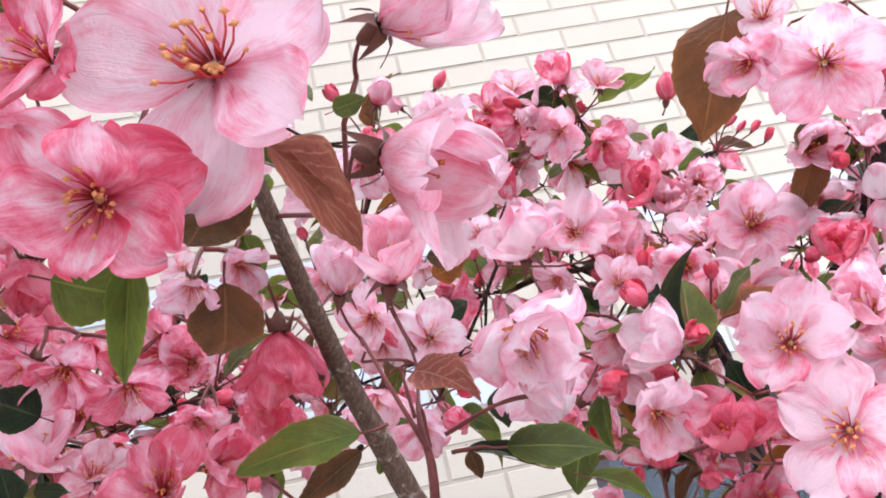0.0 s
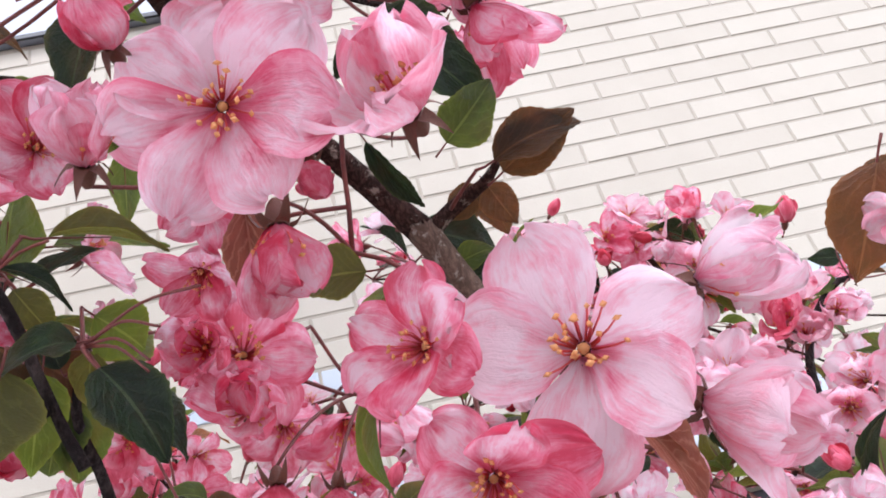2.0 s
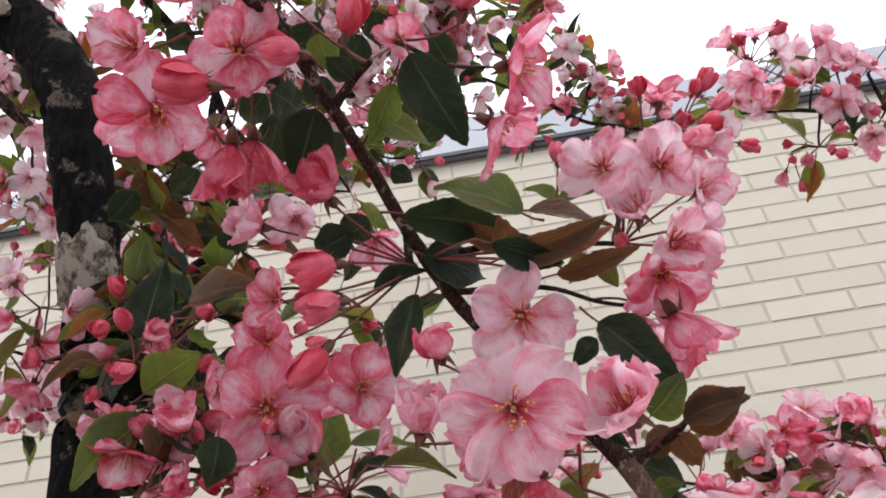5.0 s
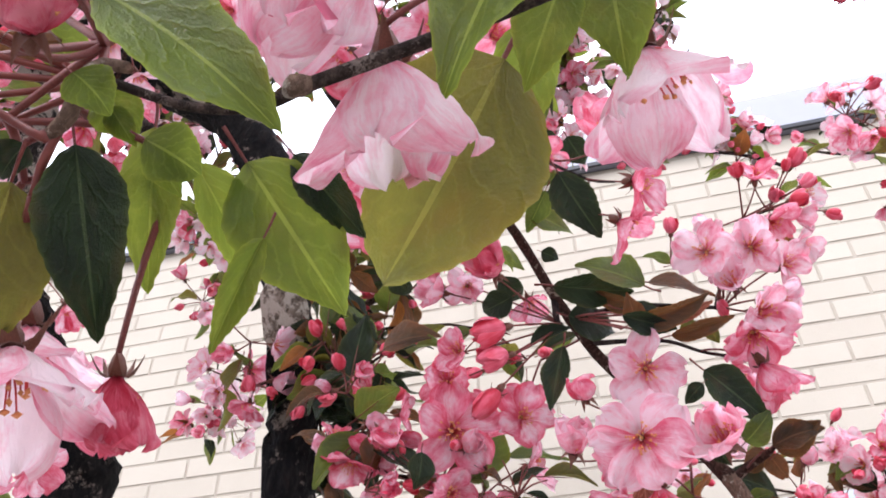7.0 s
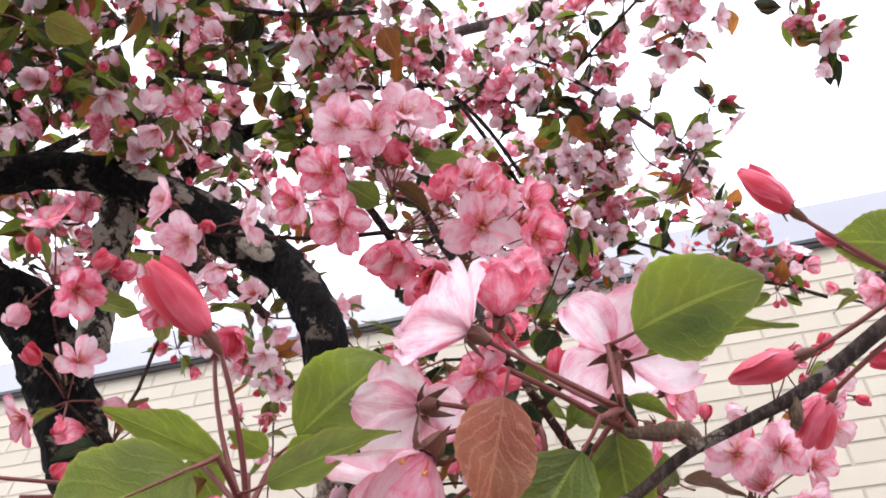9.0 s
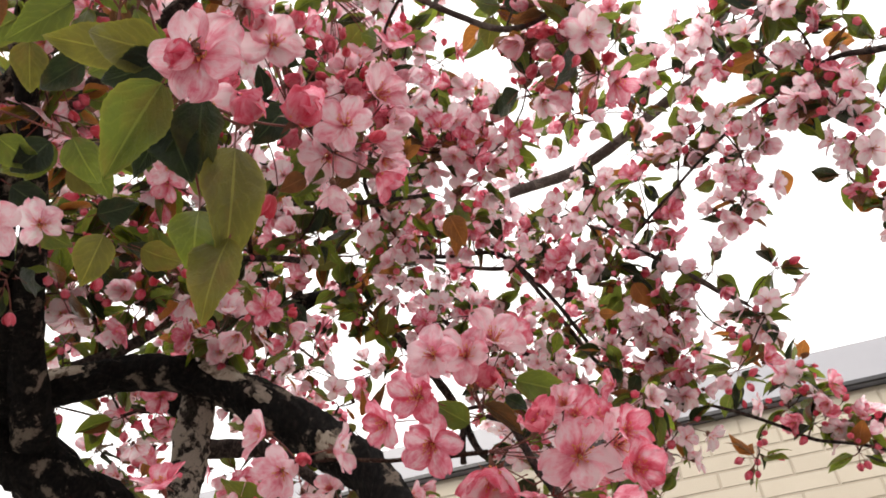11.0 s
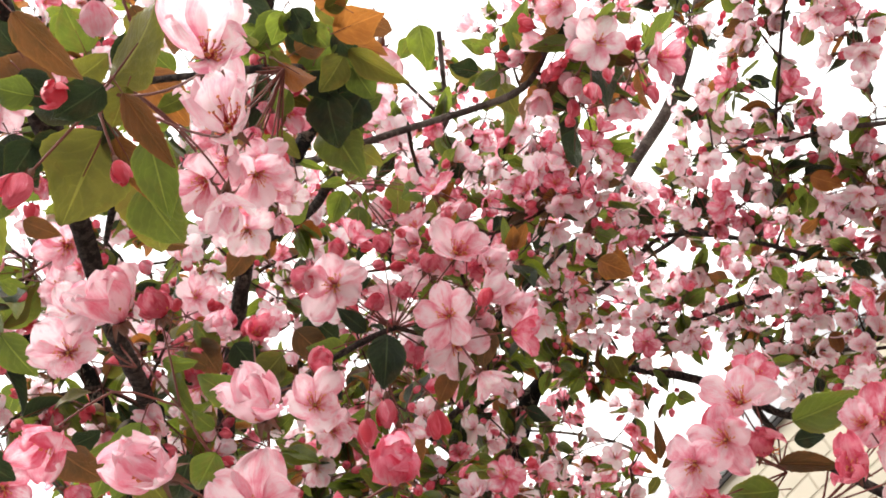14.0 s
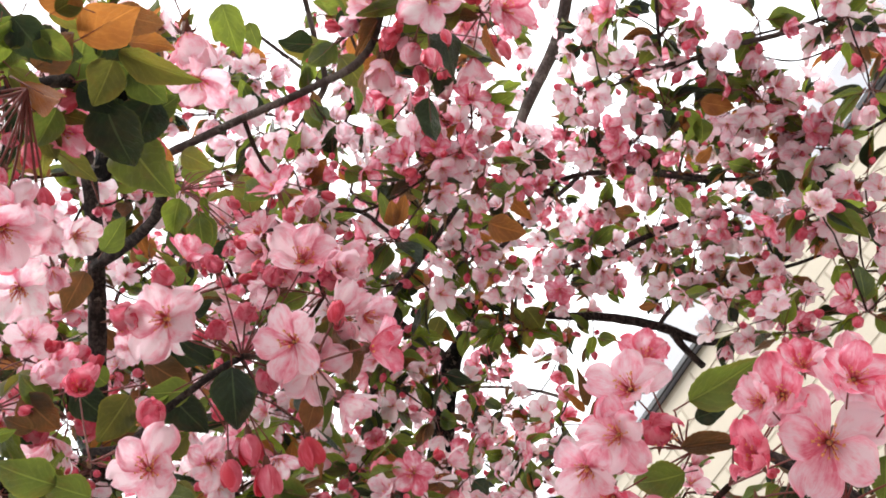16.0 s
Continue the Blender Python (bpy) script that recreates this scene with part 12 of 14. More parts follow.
cluster((-0.568, -0.064, 3.329), (0.762, -0.618, -0.192), 2, 2, 7, 5684, 0, 0.042, 0.029, "pink")
cluster((-0.583, 0.367, 3.221), (0.194, -0.168, -0.967), 4, 2, 11, 5691, 0, 0.042, 0.029, "pink")
cluster((-0.190, -0.239, 2.750), (0.998, -0.012, -0.054), 3, 3, 5, 5698, 0)
cluster((-0.726, 0.032, 2.950), (-0.209, -0.723, -0.658), 2, 2, 11, 5705, 0, 0.042, 0.029, "pink")
cluster((-0.297, -0.506, 2.859), (-0.420, -0.470, -0.776), 2, 3, 7, 5712, 0, 0.042, 0.029, "pink")
cluster((-0.699, -0.100, 3.275), (-0.182, -0.079, -0.980), 2, 2, 8, 5719, 0, 0.042, 0.029, "pink")
cluster((-0.652, 0.107, 2.645), (-0.131, -0.423, -0.896), 3, 3, 7, 5726, 0, 0.042, 0.029, "pink")
cluster((-0.665, 0.396, 3.144), (0.359, 0.331, -0.873), 4, 2, 8, 5733, 0, 0.042, 0.029, "pink")
cluster((-0.576, -0.077, 2.555), (0.375, 0.135, -0.917), 3, 3, 7, 5740, 0)
cluster((-0.299, -0.395, 2.868), (0.741, -0.183, -0.646), 4, 2, 8, 5747, 0, 0.042, 0.029, "pink")
cluster((-0.320, -0.440, 2.977), (0.609, -0.016, -0.793), 3, 1, 7, 5754, 0, 0.042, 0.029, "pink")
cluster((-0.797, -0.069, 3.109), (-0.404, -0.471, -0.784), 2, 3, 8, 5761, 0, 0.042, 0.029, "pink")
cluster((-0.292, 0.067, 2.644), (0.478, -0.083, -0.875), 3, 3, 7, 5768, 0)
cluster((-0.582, -0.277, 2.918), (0.149, -0.552, -0.820), 4, 3, 7, 5775, 0, 0.042, 0.029, "pink")
cluster((-0.577, -0.173, 2.650), (0.801, 0.144, -0.581), 3, 1, 8, 5782, 0)
cluster((-0.678, -0.196, 2.954), (0.279, -0.079, -0.957), 3, 3, 7, 5789, 0, 0.042, 0.029, "pink")
cluster((-0.524, -0.469, 3.244), (0.588, 0.758, -0.281), 4, 2, 7, 5796, 0, 0.042, 0.029, "pink")
cluster((-0.552, 0.114, 3.165), (0.281, -0.190, -0.941), 2, 1, 11, 5803, 0, 0.042, 0.029, "pink")
cluster((-0.527, -0.077, 2.516), (0.599, -0.560, -0.572), 3, 2, 5, 5810, 0)
cluster((-0.294, -0.371, 3.133), (0.979, 0.182, -0.088), 4, 2, 7, 5817, 0, 0.042, 0.029, "pink")
cluster((-0.539, 0.108, 2.661), (-0.230, -0.471, -0.851), 4, 1, 11, 5824, 0, 0.042, 0.029, "pink")
cluster((-0.805, -0.077, 3.206), (0.899, -0.156, -0.410), 4, 3, 7, 5831, 0, 0.042, 0.029, "pink")
cluster((-0.405, -0.352, 3.488), (-0.141, -0.219, -0.966), 3, 2, 9, 5838, 0, 0.042, 0.029, "pink")
cluster((-0.172, -0.147, 2.887), (0.859, -0.083, -0.505), 4, 3, 6, 5845, 0)
cluster((-0.699, 0.212, 2.741), (0.687, 0.344, -0.640), 2, 3, 7, 5852, 0, 0.042, 0.029, "pink")
cluster((-0.642, 0.199, 3.477), (0.578, 0.020, -0.816), 3, 1, 7, 5859, 0, 0.042, 0.029, "pink")
cluster((-0.897, -0.265, 3.550), (0.874, 0.332, -0.355), 4, 1, 11, 5866, 0, 0.042, 0.029, "pink")
cluster((-1.112, 0.167, 3.122), (0.689, -0.708, 0.156), 2, 2, 7, 5873, 0, 0.042, 0.029, "pink")
cluster((-0.670, -0.087, 2.759), (0.765, 0.036, -0.643), 2, 2, 11, 5880, 0, 0.042, 0.029, "pink")
cluster((-0.923, 0.034, 3.635), (0.729, 0.219, -0.649), 4, 1, 9, 5887, 0, 0.042, 0.029, "pink")
cluster((-0.370, -0.228, 2.784), (0.779, 0.572, -0.257), 2, 3, 5, 5894, 0)
cluster((-0.775, 0.140, 3.701), (0.658, -0.713, -0.242), 2, 2, 9, 5901, 0, 0.042, 0.029, "pink")
cluster((-0.392, -0.035, 3.648), (-0.083, 0.344, -0.935), 4, 3, 9, 5915, 0, 0.042, 0.029, "pink")
cluster((-0.348, -0.117, 3.096), (-0.010, 0.174, -0.985), 3, 3, 9, 5922, 0, 0.042, 0.029, "pink")
cluster((-0.760, 0.047, 3.348), (0.363, 0.163, -0.917), 2, 1, 8, 5929, 0, 0.042, 0.029, "pink")
cluster((-0.728, -0.178, 2.854), (-0.225, -0.564, -0.795), 2, 2, 8, 5936, 0, 0.042, 0.029, "pink")
cluster((-0.796, 0.415, 3.471), (0.014, 0.231, -0.973), 2, 2, 11, 5943, 0, 0.042, 0.029, "pink")
cluster((-0.485, -0.065, 3.039), (0.457, -0.784, -0.420), 2, 1, 8, 5950, 0, 0.042, 0.029, "pink")
cluster((-0.766, 0.035, 3.041), (0.744, -0.654, 0.135), 2, 2, 8, 5957, 0, 0.042, 0.029, "pink")
cluster((-0.589, 0.042, 3.439), (0.901, 0.409, -0.143), 2, 3, 9, 5964, 0, 0.042, 0.029, "pink")
cluster((-0.831, 0.035, 3.534), (0.928, -0.204, -0.310), 2, 2, 9, 5971, 0, 0.042, 0.029, "pink")
cluster((-0.410, -0.249, 3.054), (0.986, -0.095, -0.138), 2, 3, 7, 5978, 0, 0.042, 0.029, "pink")
cluster((-0.870, 0.240, 3.242), (0.816, 0.505, -0.279), 4, 2, 8, 5985, 0, 0.042, 0.029, "pink")
cluster((-1.134, 0.302, 3.228), (0.948, 0.064, 0.313), 2, 3, 8, 5992, 0, 0.042, 0.029, "pink")
cluster((-0.555, 0.061, 3.094), (0.031, 0.453, -0.891), 2, 3, 8, 5999, 0, 0.042, 0.029, "pink")
cluster((-0.390, -0.100, 3.047), (-0.204, 0.240, -0.949), 4, 3, 9, 6006, 0, 0.042, 0.029, "pink")
cluster((-0.197, 0.020, 2.801), (0.026, -0.589, -0.808), 4, 1, 7, 6013, 0)
cluster((-0.672, 0.120, 2.892), (0.998, 0.013, 0.069), 4, 1, 7, 6020, 0, 0.042, 0.029, "pink")
cluster((-0.654, 0.168, 2.808), (0.687, 0.559, -0.464), 2, 2, 8, 6027, 0, 0.042, 0.029, "pink")
cluster((-0.336, -0.037, 3.439), (-0.032, -0.874, -0.486), 2, 2, 11, 6034, 0, 0.042, 0.029, "pink")
cluster((-0.406, -0.377, 2.714), (0.891, 0.383, -0.244), 3, 2, 8, 6041, 0)
cluster((-0.684, -0.464, 3.156), (0.146, 0.910, -0.389), 4, 1, 7, 6048, 0, 0.042, 0.029, "pink")
cluster((-0.782, -0.030, 2.562), (0.870, 0.473, -0.137), 4, 1, 9, 6055, 0, 0.042, 0.029, "pink")
cluster((-0.787, -0.151, 3.046), (0.761, -0.540, -0.360), 3, 2, 9, 6062, 0, 0.042, 0.029, "pink")
cluster((-1.152, -0.214, 3.134), (0.324, -0.770, -0.550), 3, 3, 11, 6069, 0, 0.042, 0.029, "pink")
cluster((-1.183, 0.291, 3.233), (0.864, -0.432, -0.257), 3, 1, 9, 6076, 0, 0.042, 0.029, "pink")
cluster((-0.638, -0.321, 2.982), (0.789, 0.580, -0.204), 3, 1, 11, 6083, 0, 0.042, 0.029, "pink")
cluster((-1.128, 0.086, 2.965), (0.851, -0.181, -0.493), 3, 2, 7, 6090, 0, 0.042, 0.029, "pink")
cluster((-0.809, -0.347, 3.230), (0.002, 0.477, -0.879), 3, 3, 7, 6097, 0, 0.042, 0.029, "pink")
cluster((-0.817, -0.059, 3.359), (0.826, 0.509, -0.241), 3, 2, 11, 6104, 0, 0.042, 0.029, "pink")
cluster((-0.919, -0.066, 3.332), (0.859, -0.103, -0.502), 3, 2, 9, 6111, 0, 0.042, 0.029, "pink")
cluster((-0.652, -0.124, 2.831), (0.229, 0.044, -0.972), 2, 1, 11, 6118, 0, 0.042, 0.029, "pink")
cluster((-0.546, -0.139, 2.919), (0.623, -0.053, -0.781), 4, 1, 8, 6125, 0, 0.042, 0.029, "pink")
cluster((-1.261, -0.016, 3.134), (0.267, -0.678, -0.685), 4, 2, 11, 6132, 0, 0.042, 0.029, "pink")
cluster((-0.914, -0.177, 2.857), (0.152, -0.735, -0.661), 3, 1, 8, 6139, 0, 0.042, 0.029, "pink")
cluster((-0.323, -0.237, 2.738), (0.716, 0.489, -0.499), 3, 3, 7, 6146, 0)
cluster((-0.750, -0.337, 2.999), (0.891, 0.065, -0.449), 3, 2, 11, 6153, 0, 0.042, 0.029, "pink")
cluster((-1.104, 0.404, 3.013), (0.935, -0.196, 0.296), 3, 3, 11, 6160, 0, 0.042, 0.029, "pink")
cluster((-0.514, -0.016, 2.839), (0.125, 0.368, -0.921), 4, 2, 8, 6167, 0, 0.042, 0.029, "pink")
cluster((-0.715, -0.491, 3.443), (0.999, -0.023, 0.035), 2, 1, 11, 6174, 0, 0.042, 0.029, "pink")
cluster((-0.403, -0.134, 2.931), (-0.001, 0.325, -0.946), 2, 1, 8, 6181, 0, 0.042, 0.029, "pink")
cluster((-1.296, -0.111, 3.163), (0.051, -0.661, -0.749), 3, 3, 11, 6188, 0, 0.042, 0.029, "pink")
cluster((-0.766, 0.075, 2.799), (0.451, -0.751, -0.483), 4, 1, 11, 6195, 0, 0.042, 0.029, "pink")
cluster((-1.131, 0.145, 3.089), (0.424, 0.704, -0.570), 3, 3, 9, 6202, 0, 0.042, 0.029, "pink")
cluster((-0.658, -0.044, 2.583), (0.501, -0.721, -0.480), 2, 1, 9, 6209, 0, 0.042, 0.029, "pink")
cluster((-0.440, 0.309, 2.743), (-0.289, -0.614, -0.734), 4, 2, 8, 6216, 0, 0.042, 0.029, "pink")
cluster((-0.673, 0.213, 3.008), (0.856, -0.032, -0.515), 3, 3, 8, 6223, 0, 0.042, 0.029, "pink")
cluster((-1.072, 0.157, 3.371), (0.302, -0.107, -0.947), 3, 3, 8, 6230, 0, 0.042, 0.029, "pink")
cluster((-0.855, 0.412, 3.018), (0.725, -0.372, -0.580), 4, 3, 9, 6237, 0, 0.042, 0.029, "pink")
cluster((-0.603, 0.139, 2.781), (-0.141, -0.001, -0.990), 2, 2, 9, 6244, 0, 0.042, 0.029, "pink")
cluster((-0.677, 0.615, 3.096), (-0.435, -0.726, -0.532), 2, 1, 8, 6258, 0, 0.042, 0.029, "pink")
cluster((-0.713, 0.392, 3.214), (0.260, -0.878, -0.401), 3, 3, 11, 6265, 0, 0.042, 0.029, "pink")
cluster((-0.741, 0.629, 3.120), (0.464, -0.349, -0.814), 3, 2, 11, 6272, 0, 0.042, 0.029, "pink")
cluster((-0.799, 0.486, 2.932), (0.824, -0.221, -0.521), 4, 3, 8, 6286, 0, 0.042, 0.029, "pink")
cluster((-0.773, 0.532, 3.259), (-0.423, -0.562, -0.711), 2, 3, 11, 6293, 0, 0.042, 0.029, "pink")
cluster((-1.050, 0.414, 3.149), (0.903, 0.291, -0.316), 4, 1, 8, 6300, 0, 0.042, 0.029, "pink")
cluster((-1.155, 0.403, 3.433), (0.635, 0.662, -0.398), 2, 3, 7, 6314, 0, 0.042, 0.029, "pink")
cluster((-1.022, 0.428, 2.899), (0.636, 0.614, -0.469), 2, 2, 9, 6321, 0, 0.042, 0.029, "pink")
cluster((-0.892, 0.271, 2.931), (0.846, -0.500, -0.186), 3, 3, 11, 6328, 0, 0.042, 0.029, "pink")
cluster((-0.711, 0.506, 3.012), (0.504, 0.351, -0.789), 4, 3, 9, 6335, 0, 0.042, 0.029, "pink")
cluster((-1.019, 0.160, 2.902), (0.510, 0.498, -0.702), 4, 2, 9, 6342, 0, 0.042, 0.029, "pink")
cluster((-0.819, 0.192, 2.627), (0.065, -0.859, -0.507), 4, 2, 11, 6356, 0, 0.042, 0.029, "pink")
cluster((-0.819, 0.060, 2.970), (0.666, 0.634, -0.394), 4, 2, 11, 6363, 0, 0.042, 0.029, "pink")
cluster((-0.615, 0.234, 3.033), (0.960, -0.281, 0.005), 3, 2, 8, 6370, 0, 0.042, 0.029, "pink")
cluster((-0.950, 0.289, 3.230), (-0.231, -0.111, -0.967), 3, 2, 7, 6377, 0, 0.042, 0.029, "pink")
cluster((-0.552, 0.340, 3.054), (-0.208, -0.417, -0.885), 4, 1, 11, 6384, 0, 0.042, 0.029, "pink")
cluster((-0.755, 0.137, 3.064), (-0.078, -0.037, -0.996), 4, 2, 11, 6391, 0, 0.042, 0.029, "pink")
cluster((-0.821, 0.683, 3.339), (0.634, -0.575, -0.517), 4, 1, 8, 6398, 0, 0.042, 0.029, "pink")
cluster((-0.804, 0.414, 3.485), (0.585, -0.806, -0.091), 2, 2, 7, 6405, 0, 0.042, 0.029, "pink")
cluster((-1.282, 0.254, 3.300), (0.239, -0.635, -0.735), 3, 3, 9, 6419, 0, 0.042, 0.029, "pink")
cluster((-1.129, 0.185, 3.489), (0.332, 0.410, -0.849), 3, 2, 9, 6426, 0, 0.042, 0.029, "pink")
cluster((-1.298, 0.321, 3.374), (0.996, -0.008, -0.093), 4, 3, 8, 6433, 0, 0.042, 0.029, "pink")
cluster((-1.302, 0.398, 3.272), (0.902, 0.087, -0.423), 2, 2, 7, 6440, 0, 0.042, 0.029, "pink")
cluster((-0.622, 0.383, 2.777), (-0.194, -0.530, -0.825), 2, 3, 8, 6447, 0, 0.042, 0.029, "pink")
cluster((-0.559, 0.258, 2.816), (0.370, -0.873, -0.318), 2, 2, 8, 6461, 0, 0.042, 0.029, "pink")
cluster((-0.852, 0.180, 2.914), (0.560, -0.784, -0.270), 2, 1, 7, 6468, 0, 0.042, 0.029, "pink")
cluster((-0.839, 0.238, 3.272), (0.649, -0.500, -0.573), 4, 1, 9, 6475, 0, 0.042, 0.029, "pink")
cluster((-1.086, 0.463, 2.948), (0.773, 0.209, -0.599), 2, 3, 11, 6482, 0, 0.042, 0.029, "pink")
cluster((-0.764, 0.281, 2.945), (0.031, -0.728, -0.684), 3, 3, 8, 6489, 0, 0.042, 0.029, "pink")
cluster((-0.843, 0.379, 2.941), (-0.210, -0.564, -0.799), 2, 1, 7, 6496, 0, 0.042, 0.029, "pink")
cluster((-0.824, 0.230, 2.623), (0.782, -0.494, 0.380), 4, 3, 7, 6503, 0, 0.042, 0.029, "pink")
cluster((-1.003, 0.285, 2.891), (-0.032, -0.785, -0.619), 2, 3, 8, 6517, 0, 0.042, 0.029, "pink")
cluster((-0.947, 0.222, 3.022), (0.430, -0.038, -0.902), 2, 3, 8, 6524, 0, 0.042, 0.029, "pink")
cluster((-1.170, -0.228, 4.135), (0.537, -0.775, -0.333), 4, 3, 7, 6531, 0, 0.042, 0.029, "pink")
cluster((-0.105, 1.212, 3.384), (-0.510, -0.818, -0.265), 2, 1, 9, 6538, 0, 0.042, 0.029, "pink")
cluster((-0.759, 0.811, 3.981), (-0.005, -0.146, -0.989), 4, 2, 8, 6545, 0, 0.042, 0.029, "pink")
cluster((-1.159, 0.704, 3.917), (0.991, -0.099, -0.089), 2, 3, 11, 6552, 0, 0.042, 0.029, "pink")
cluster((-0.484, 0.253, 3.724), (0.478, -0.077, -0.875), 3, 2, 8, 6566, 0, 0.042, 0.029, "pink")
cluster((-0.673, -0.228, 3.392), (0.971, 0.002, -0.241), 2, 3, 11, 6573, 0, 0.042, 0.029, "pink")
cluster((-0.734, -0.031, 3.991), (0.548, -0.740, -0.391), 4, 2, 11, 6580, 0, 0.042, 0.029, "pink")
cluster((-0.279, 1.218, 4.152), (0.926, 0.004, -0.376), 4, 3, 11, 6594, 0, 0.042, 0.029, "pink")
cluster((-0.360, 0.440, 4.427), (-0.446, -0.154, -0.882), 4, 3, 11, 6601, 0, 0.042, 0.029, "pink")
cluster((-1.430, -0.063, 3.778), (0.454, -0.877, -0.160), 2, 1, 8, 6608, 0, 0.042, 0.029, "pink")
cluster((-0.526, 0.116, 3.709), (0.489, 0.243, -0.838), 3, 2, 8, 6615, 0, 0.042, 0.029, "pink")
cluster((-0.247, 1.187, 3.115), (-0.113, -0.299, -0.948), 4, 2, 11, 6622, 0, 0.042, 0.029, "pink")
cluster((-1.488, 0.200, 3.615), (0.380, -0.860, -0.341), 3, 3, 9, 6629, 0, 0.042, 0.029, "pink")
cluster((-0.712, 0.178, 3.554), (0.092, -0.174, -0.980), 4, 2, 9, 6636, 0, 0.042, 0.029, "pink")
cluster((-1.114, 0.759, 3.201), (0.826, 0.387, -0.410), 2, 1, 8, 6643, 0, 0.042, 0.029, "pink")
cluster((-0.946, -0.297, 4.282), (0.661, -0.640, -0.391), 2, 2, 8, 6650, 0, 0.042, 0.029, "pink")
cluster((-0.593, 0.038, 3.812), (0.325, -0.801, -0.502), 2, 3, 8, 6657, 0, 0.042, 0.029, "pink")
cluster((-0.627, 0.042, 3.838), (0.165, -0.269, -0.949), 4, 2, 9, 6664, 0, 0.042, 0.029, "pink")
cluster((-0.800, 0.520, 4.107), (-0.385, -0.741, -0.551), 4, 1, 11, 6671, 0, 0.042, 0.029, "pink")
cluster((-0.516, -0.207, 3.405), (0.320, 0.830, -0.457), 2, 3, 7, 6678, 0, 0.042, 0.029, "pink")
cluster((-0.416, 0.673, 3.865), (0.715, 0.365, -0.597), 3, 2, 7, 6692, 0, 0.042, 0.029, "pink")
cluster((-0.821, 0.158, 3.306), (0.999, -0.029, 0.019), 4, 3, 8, 6699, 0, 0.042, 0.029, "pink")
cluster((-0.630, 0.972, 4.088), (0.797, -0.204, -0.568), 4, 3, 9, 6706, 0, 0.042, 0.029, "pink")
cluster((-0.009, 0.705, 3.223), (0.851, -0.377, -0.365), 4, 1, 7, 6713, 0, 0.042, 0.029, "pink")
cluster((-0.247, 1.315, 3.495), (0.859, -0.265, -0.437), 2, 3, 11, 6720, 0, 0.042, 0.029, "pink")
cluster((-0.339, 1.009, 3.189), (0.545, -0.839, 0.016), 2, 1, 7, 6727, 0, 0.042, 0.029, "pink")
cluster((-1.147, 0.730, 3.807), (0.985, 0.112, 0.134), 2, 2, 8, 6734, 0, 0.042, 0.029, "pink")
cluster((-0.390, 0.534, 3.395), (0.903, -0.196, -0.383), 3, 2, 8, 6741, 0, 0.042, 0.029, "pink")
cluster((-1.288, 0.333, 3.824), (0.513, 0.454, -0.729), 3, 2, 7, 6755, 0, 0.042, 0.029, "pink")
cluster((-0.296, 0.926, 3.316), (-0.637, -0.567, -0.522), 2, 3, 9, 6769, 0, 0.042, 0.029, "pink")
cluster((-0.479, 0.198, 4.193), (0.344, 0.562, -0.752), 3, 3, 7, 6776, 0, 0.042, 0.029, "pink")
cluster((-0.878, 0.071, 4.060), (0.735, -0.128, -0.666), 3, 1, 8, 6790, 0, 0.042, 0.029, "pink")
cluster((-0.731, 0.274, 3.796), (0.326, 0.340, -0.882), 2, 3, 11, 6797, 0, 0.042, 0.029, "pink")
cluster((-0.603, 0.887, 4.269), (0.300, 0.019, -0.954), 3, 2, 9, 6804, 0, 0.042, 0.029, "pink")
cluster((-0.559, 0.742, 3.616), (0.222, 0.185, -0.957), 2, 2, 9, 6811, 0, 0.042, 0.029, "pink")
cluster((-0.337, 0.809, 4.413), (-0.306, -0.895, -0.324), 3, 1, 7, 6818, 0, 0.042, 0.029, "pink")
cluster((-1.025, -0.023, 4.204), (0.797, 0.472, -0.376), 2, 2, 9, 6825, 0, 0.042, 0.029, "pink")
cluster((-1.129, 0.411, 3.362), (0.803, 0.400, -0.441), 4, 2, 11, 6832, 0, 0.042, 0.029, "pink")
cluster((-0.340, 0.988, 3.073), (0.521, -0.320, -0.791), 4, 2, 9, 6839, 0, 0.042, 0.029, "pink")
cluster((-1.127, -0.042, 3.146), (0.241, -0.768, -0.594), 3, 2, 11, 6846, 0, 0.042, 0.029, "pink")
cluster((-0.486, -0.025, 3.692), (0.011, -0.477, -0.879), 3, 3, 7, 6853, 0, 0.042, 0.029, "pink")
cluster((-1.141, 0.586, 3.926), (0.239, -0.492, -0.837), 4, 3, 7, 6867, 0, 0.042, 0.029, "pink")
cluster((-0.388, -0.173, 3.747), (-0.155, 0.414, -0.897), 3, 1, 7, 6874, 0, 0.042, 0.029, "pink")
cluster((-0.555, 0.474, 3.182), (0.981, 0.188, -0.053), 3, 2, 7, 6881, 0, 0.042, 0.029, "pink")
cluster((-1.106, 0.701, 3.211), (0.885, 0.268, -0.380), 2, 3, 8, 6888, 0, 0.042, 0.029, "pink")
cluster((-0.330, -0.101, 3.477), (0.281, 0.063, -0.958), 2, 2, 9, 6895, 0, 0.042, 0.029, "pink")
cluster((-0.576, 0.890, 3.983), (0.611, 0.136, -0.780), 4, 3, 8, 6902, 0, 0.042, 0.029, "pink")
cluster((-1.546, 0.616, 3.902), (0.979, -0.205, 0.001), 2, 1, 9, 6909, 0, 0.042, 0.029, "pink")
cluster((-1.109, 0.405, 4.102), (0.981, 0.143, 0.129), 3, 2, 8, 6916, 0, 0.042, 0.029, "pink")
cluster((-1.064, -0.002, 4.064), (-0.215, -0.486, -0.847), 2, 1, 11, 6923, 0, 0.042, 0.029, "pink")
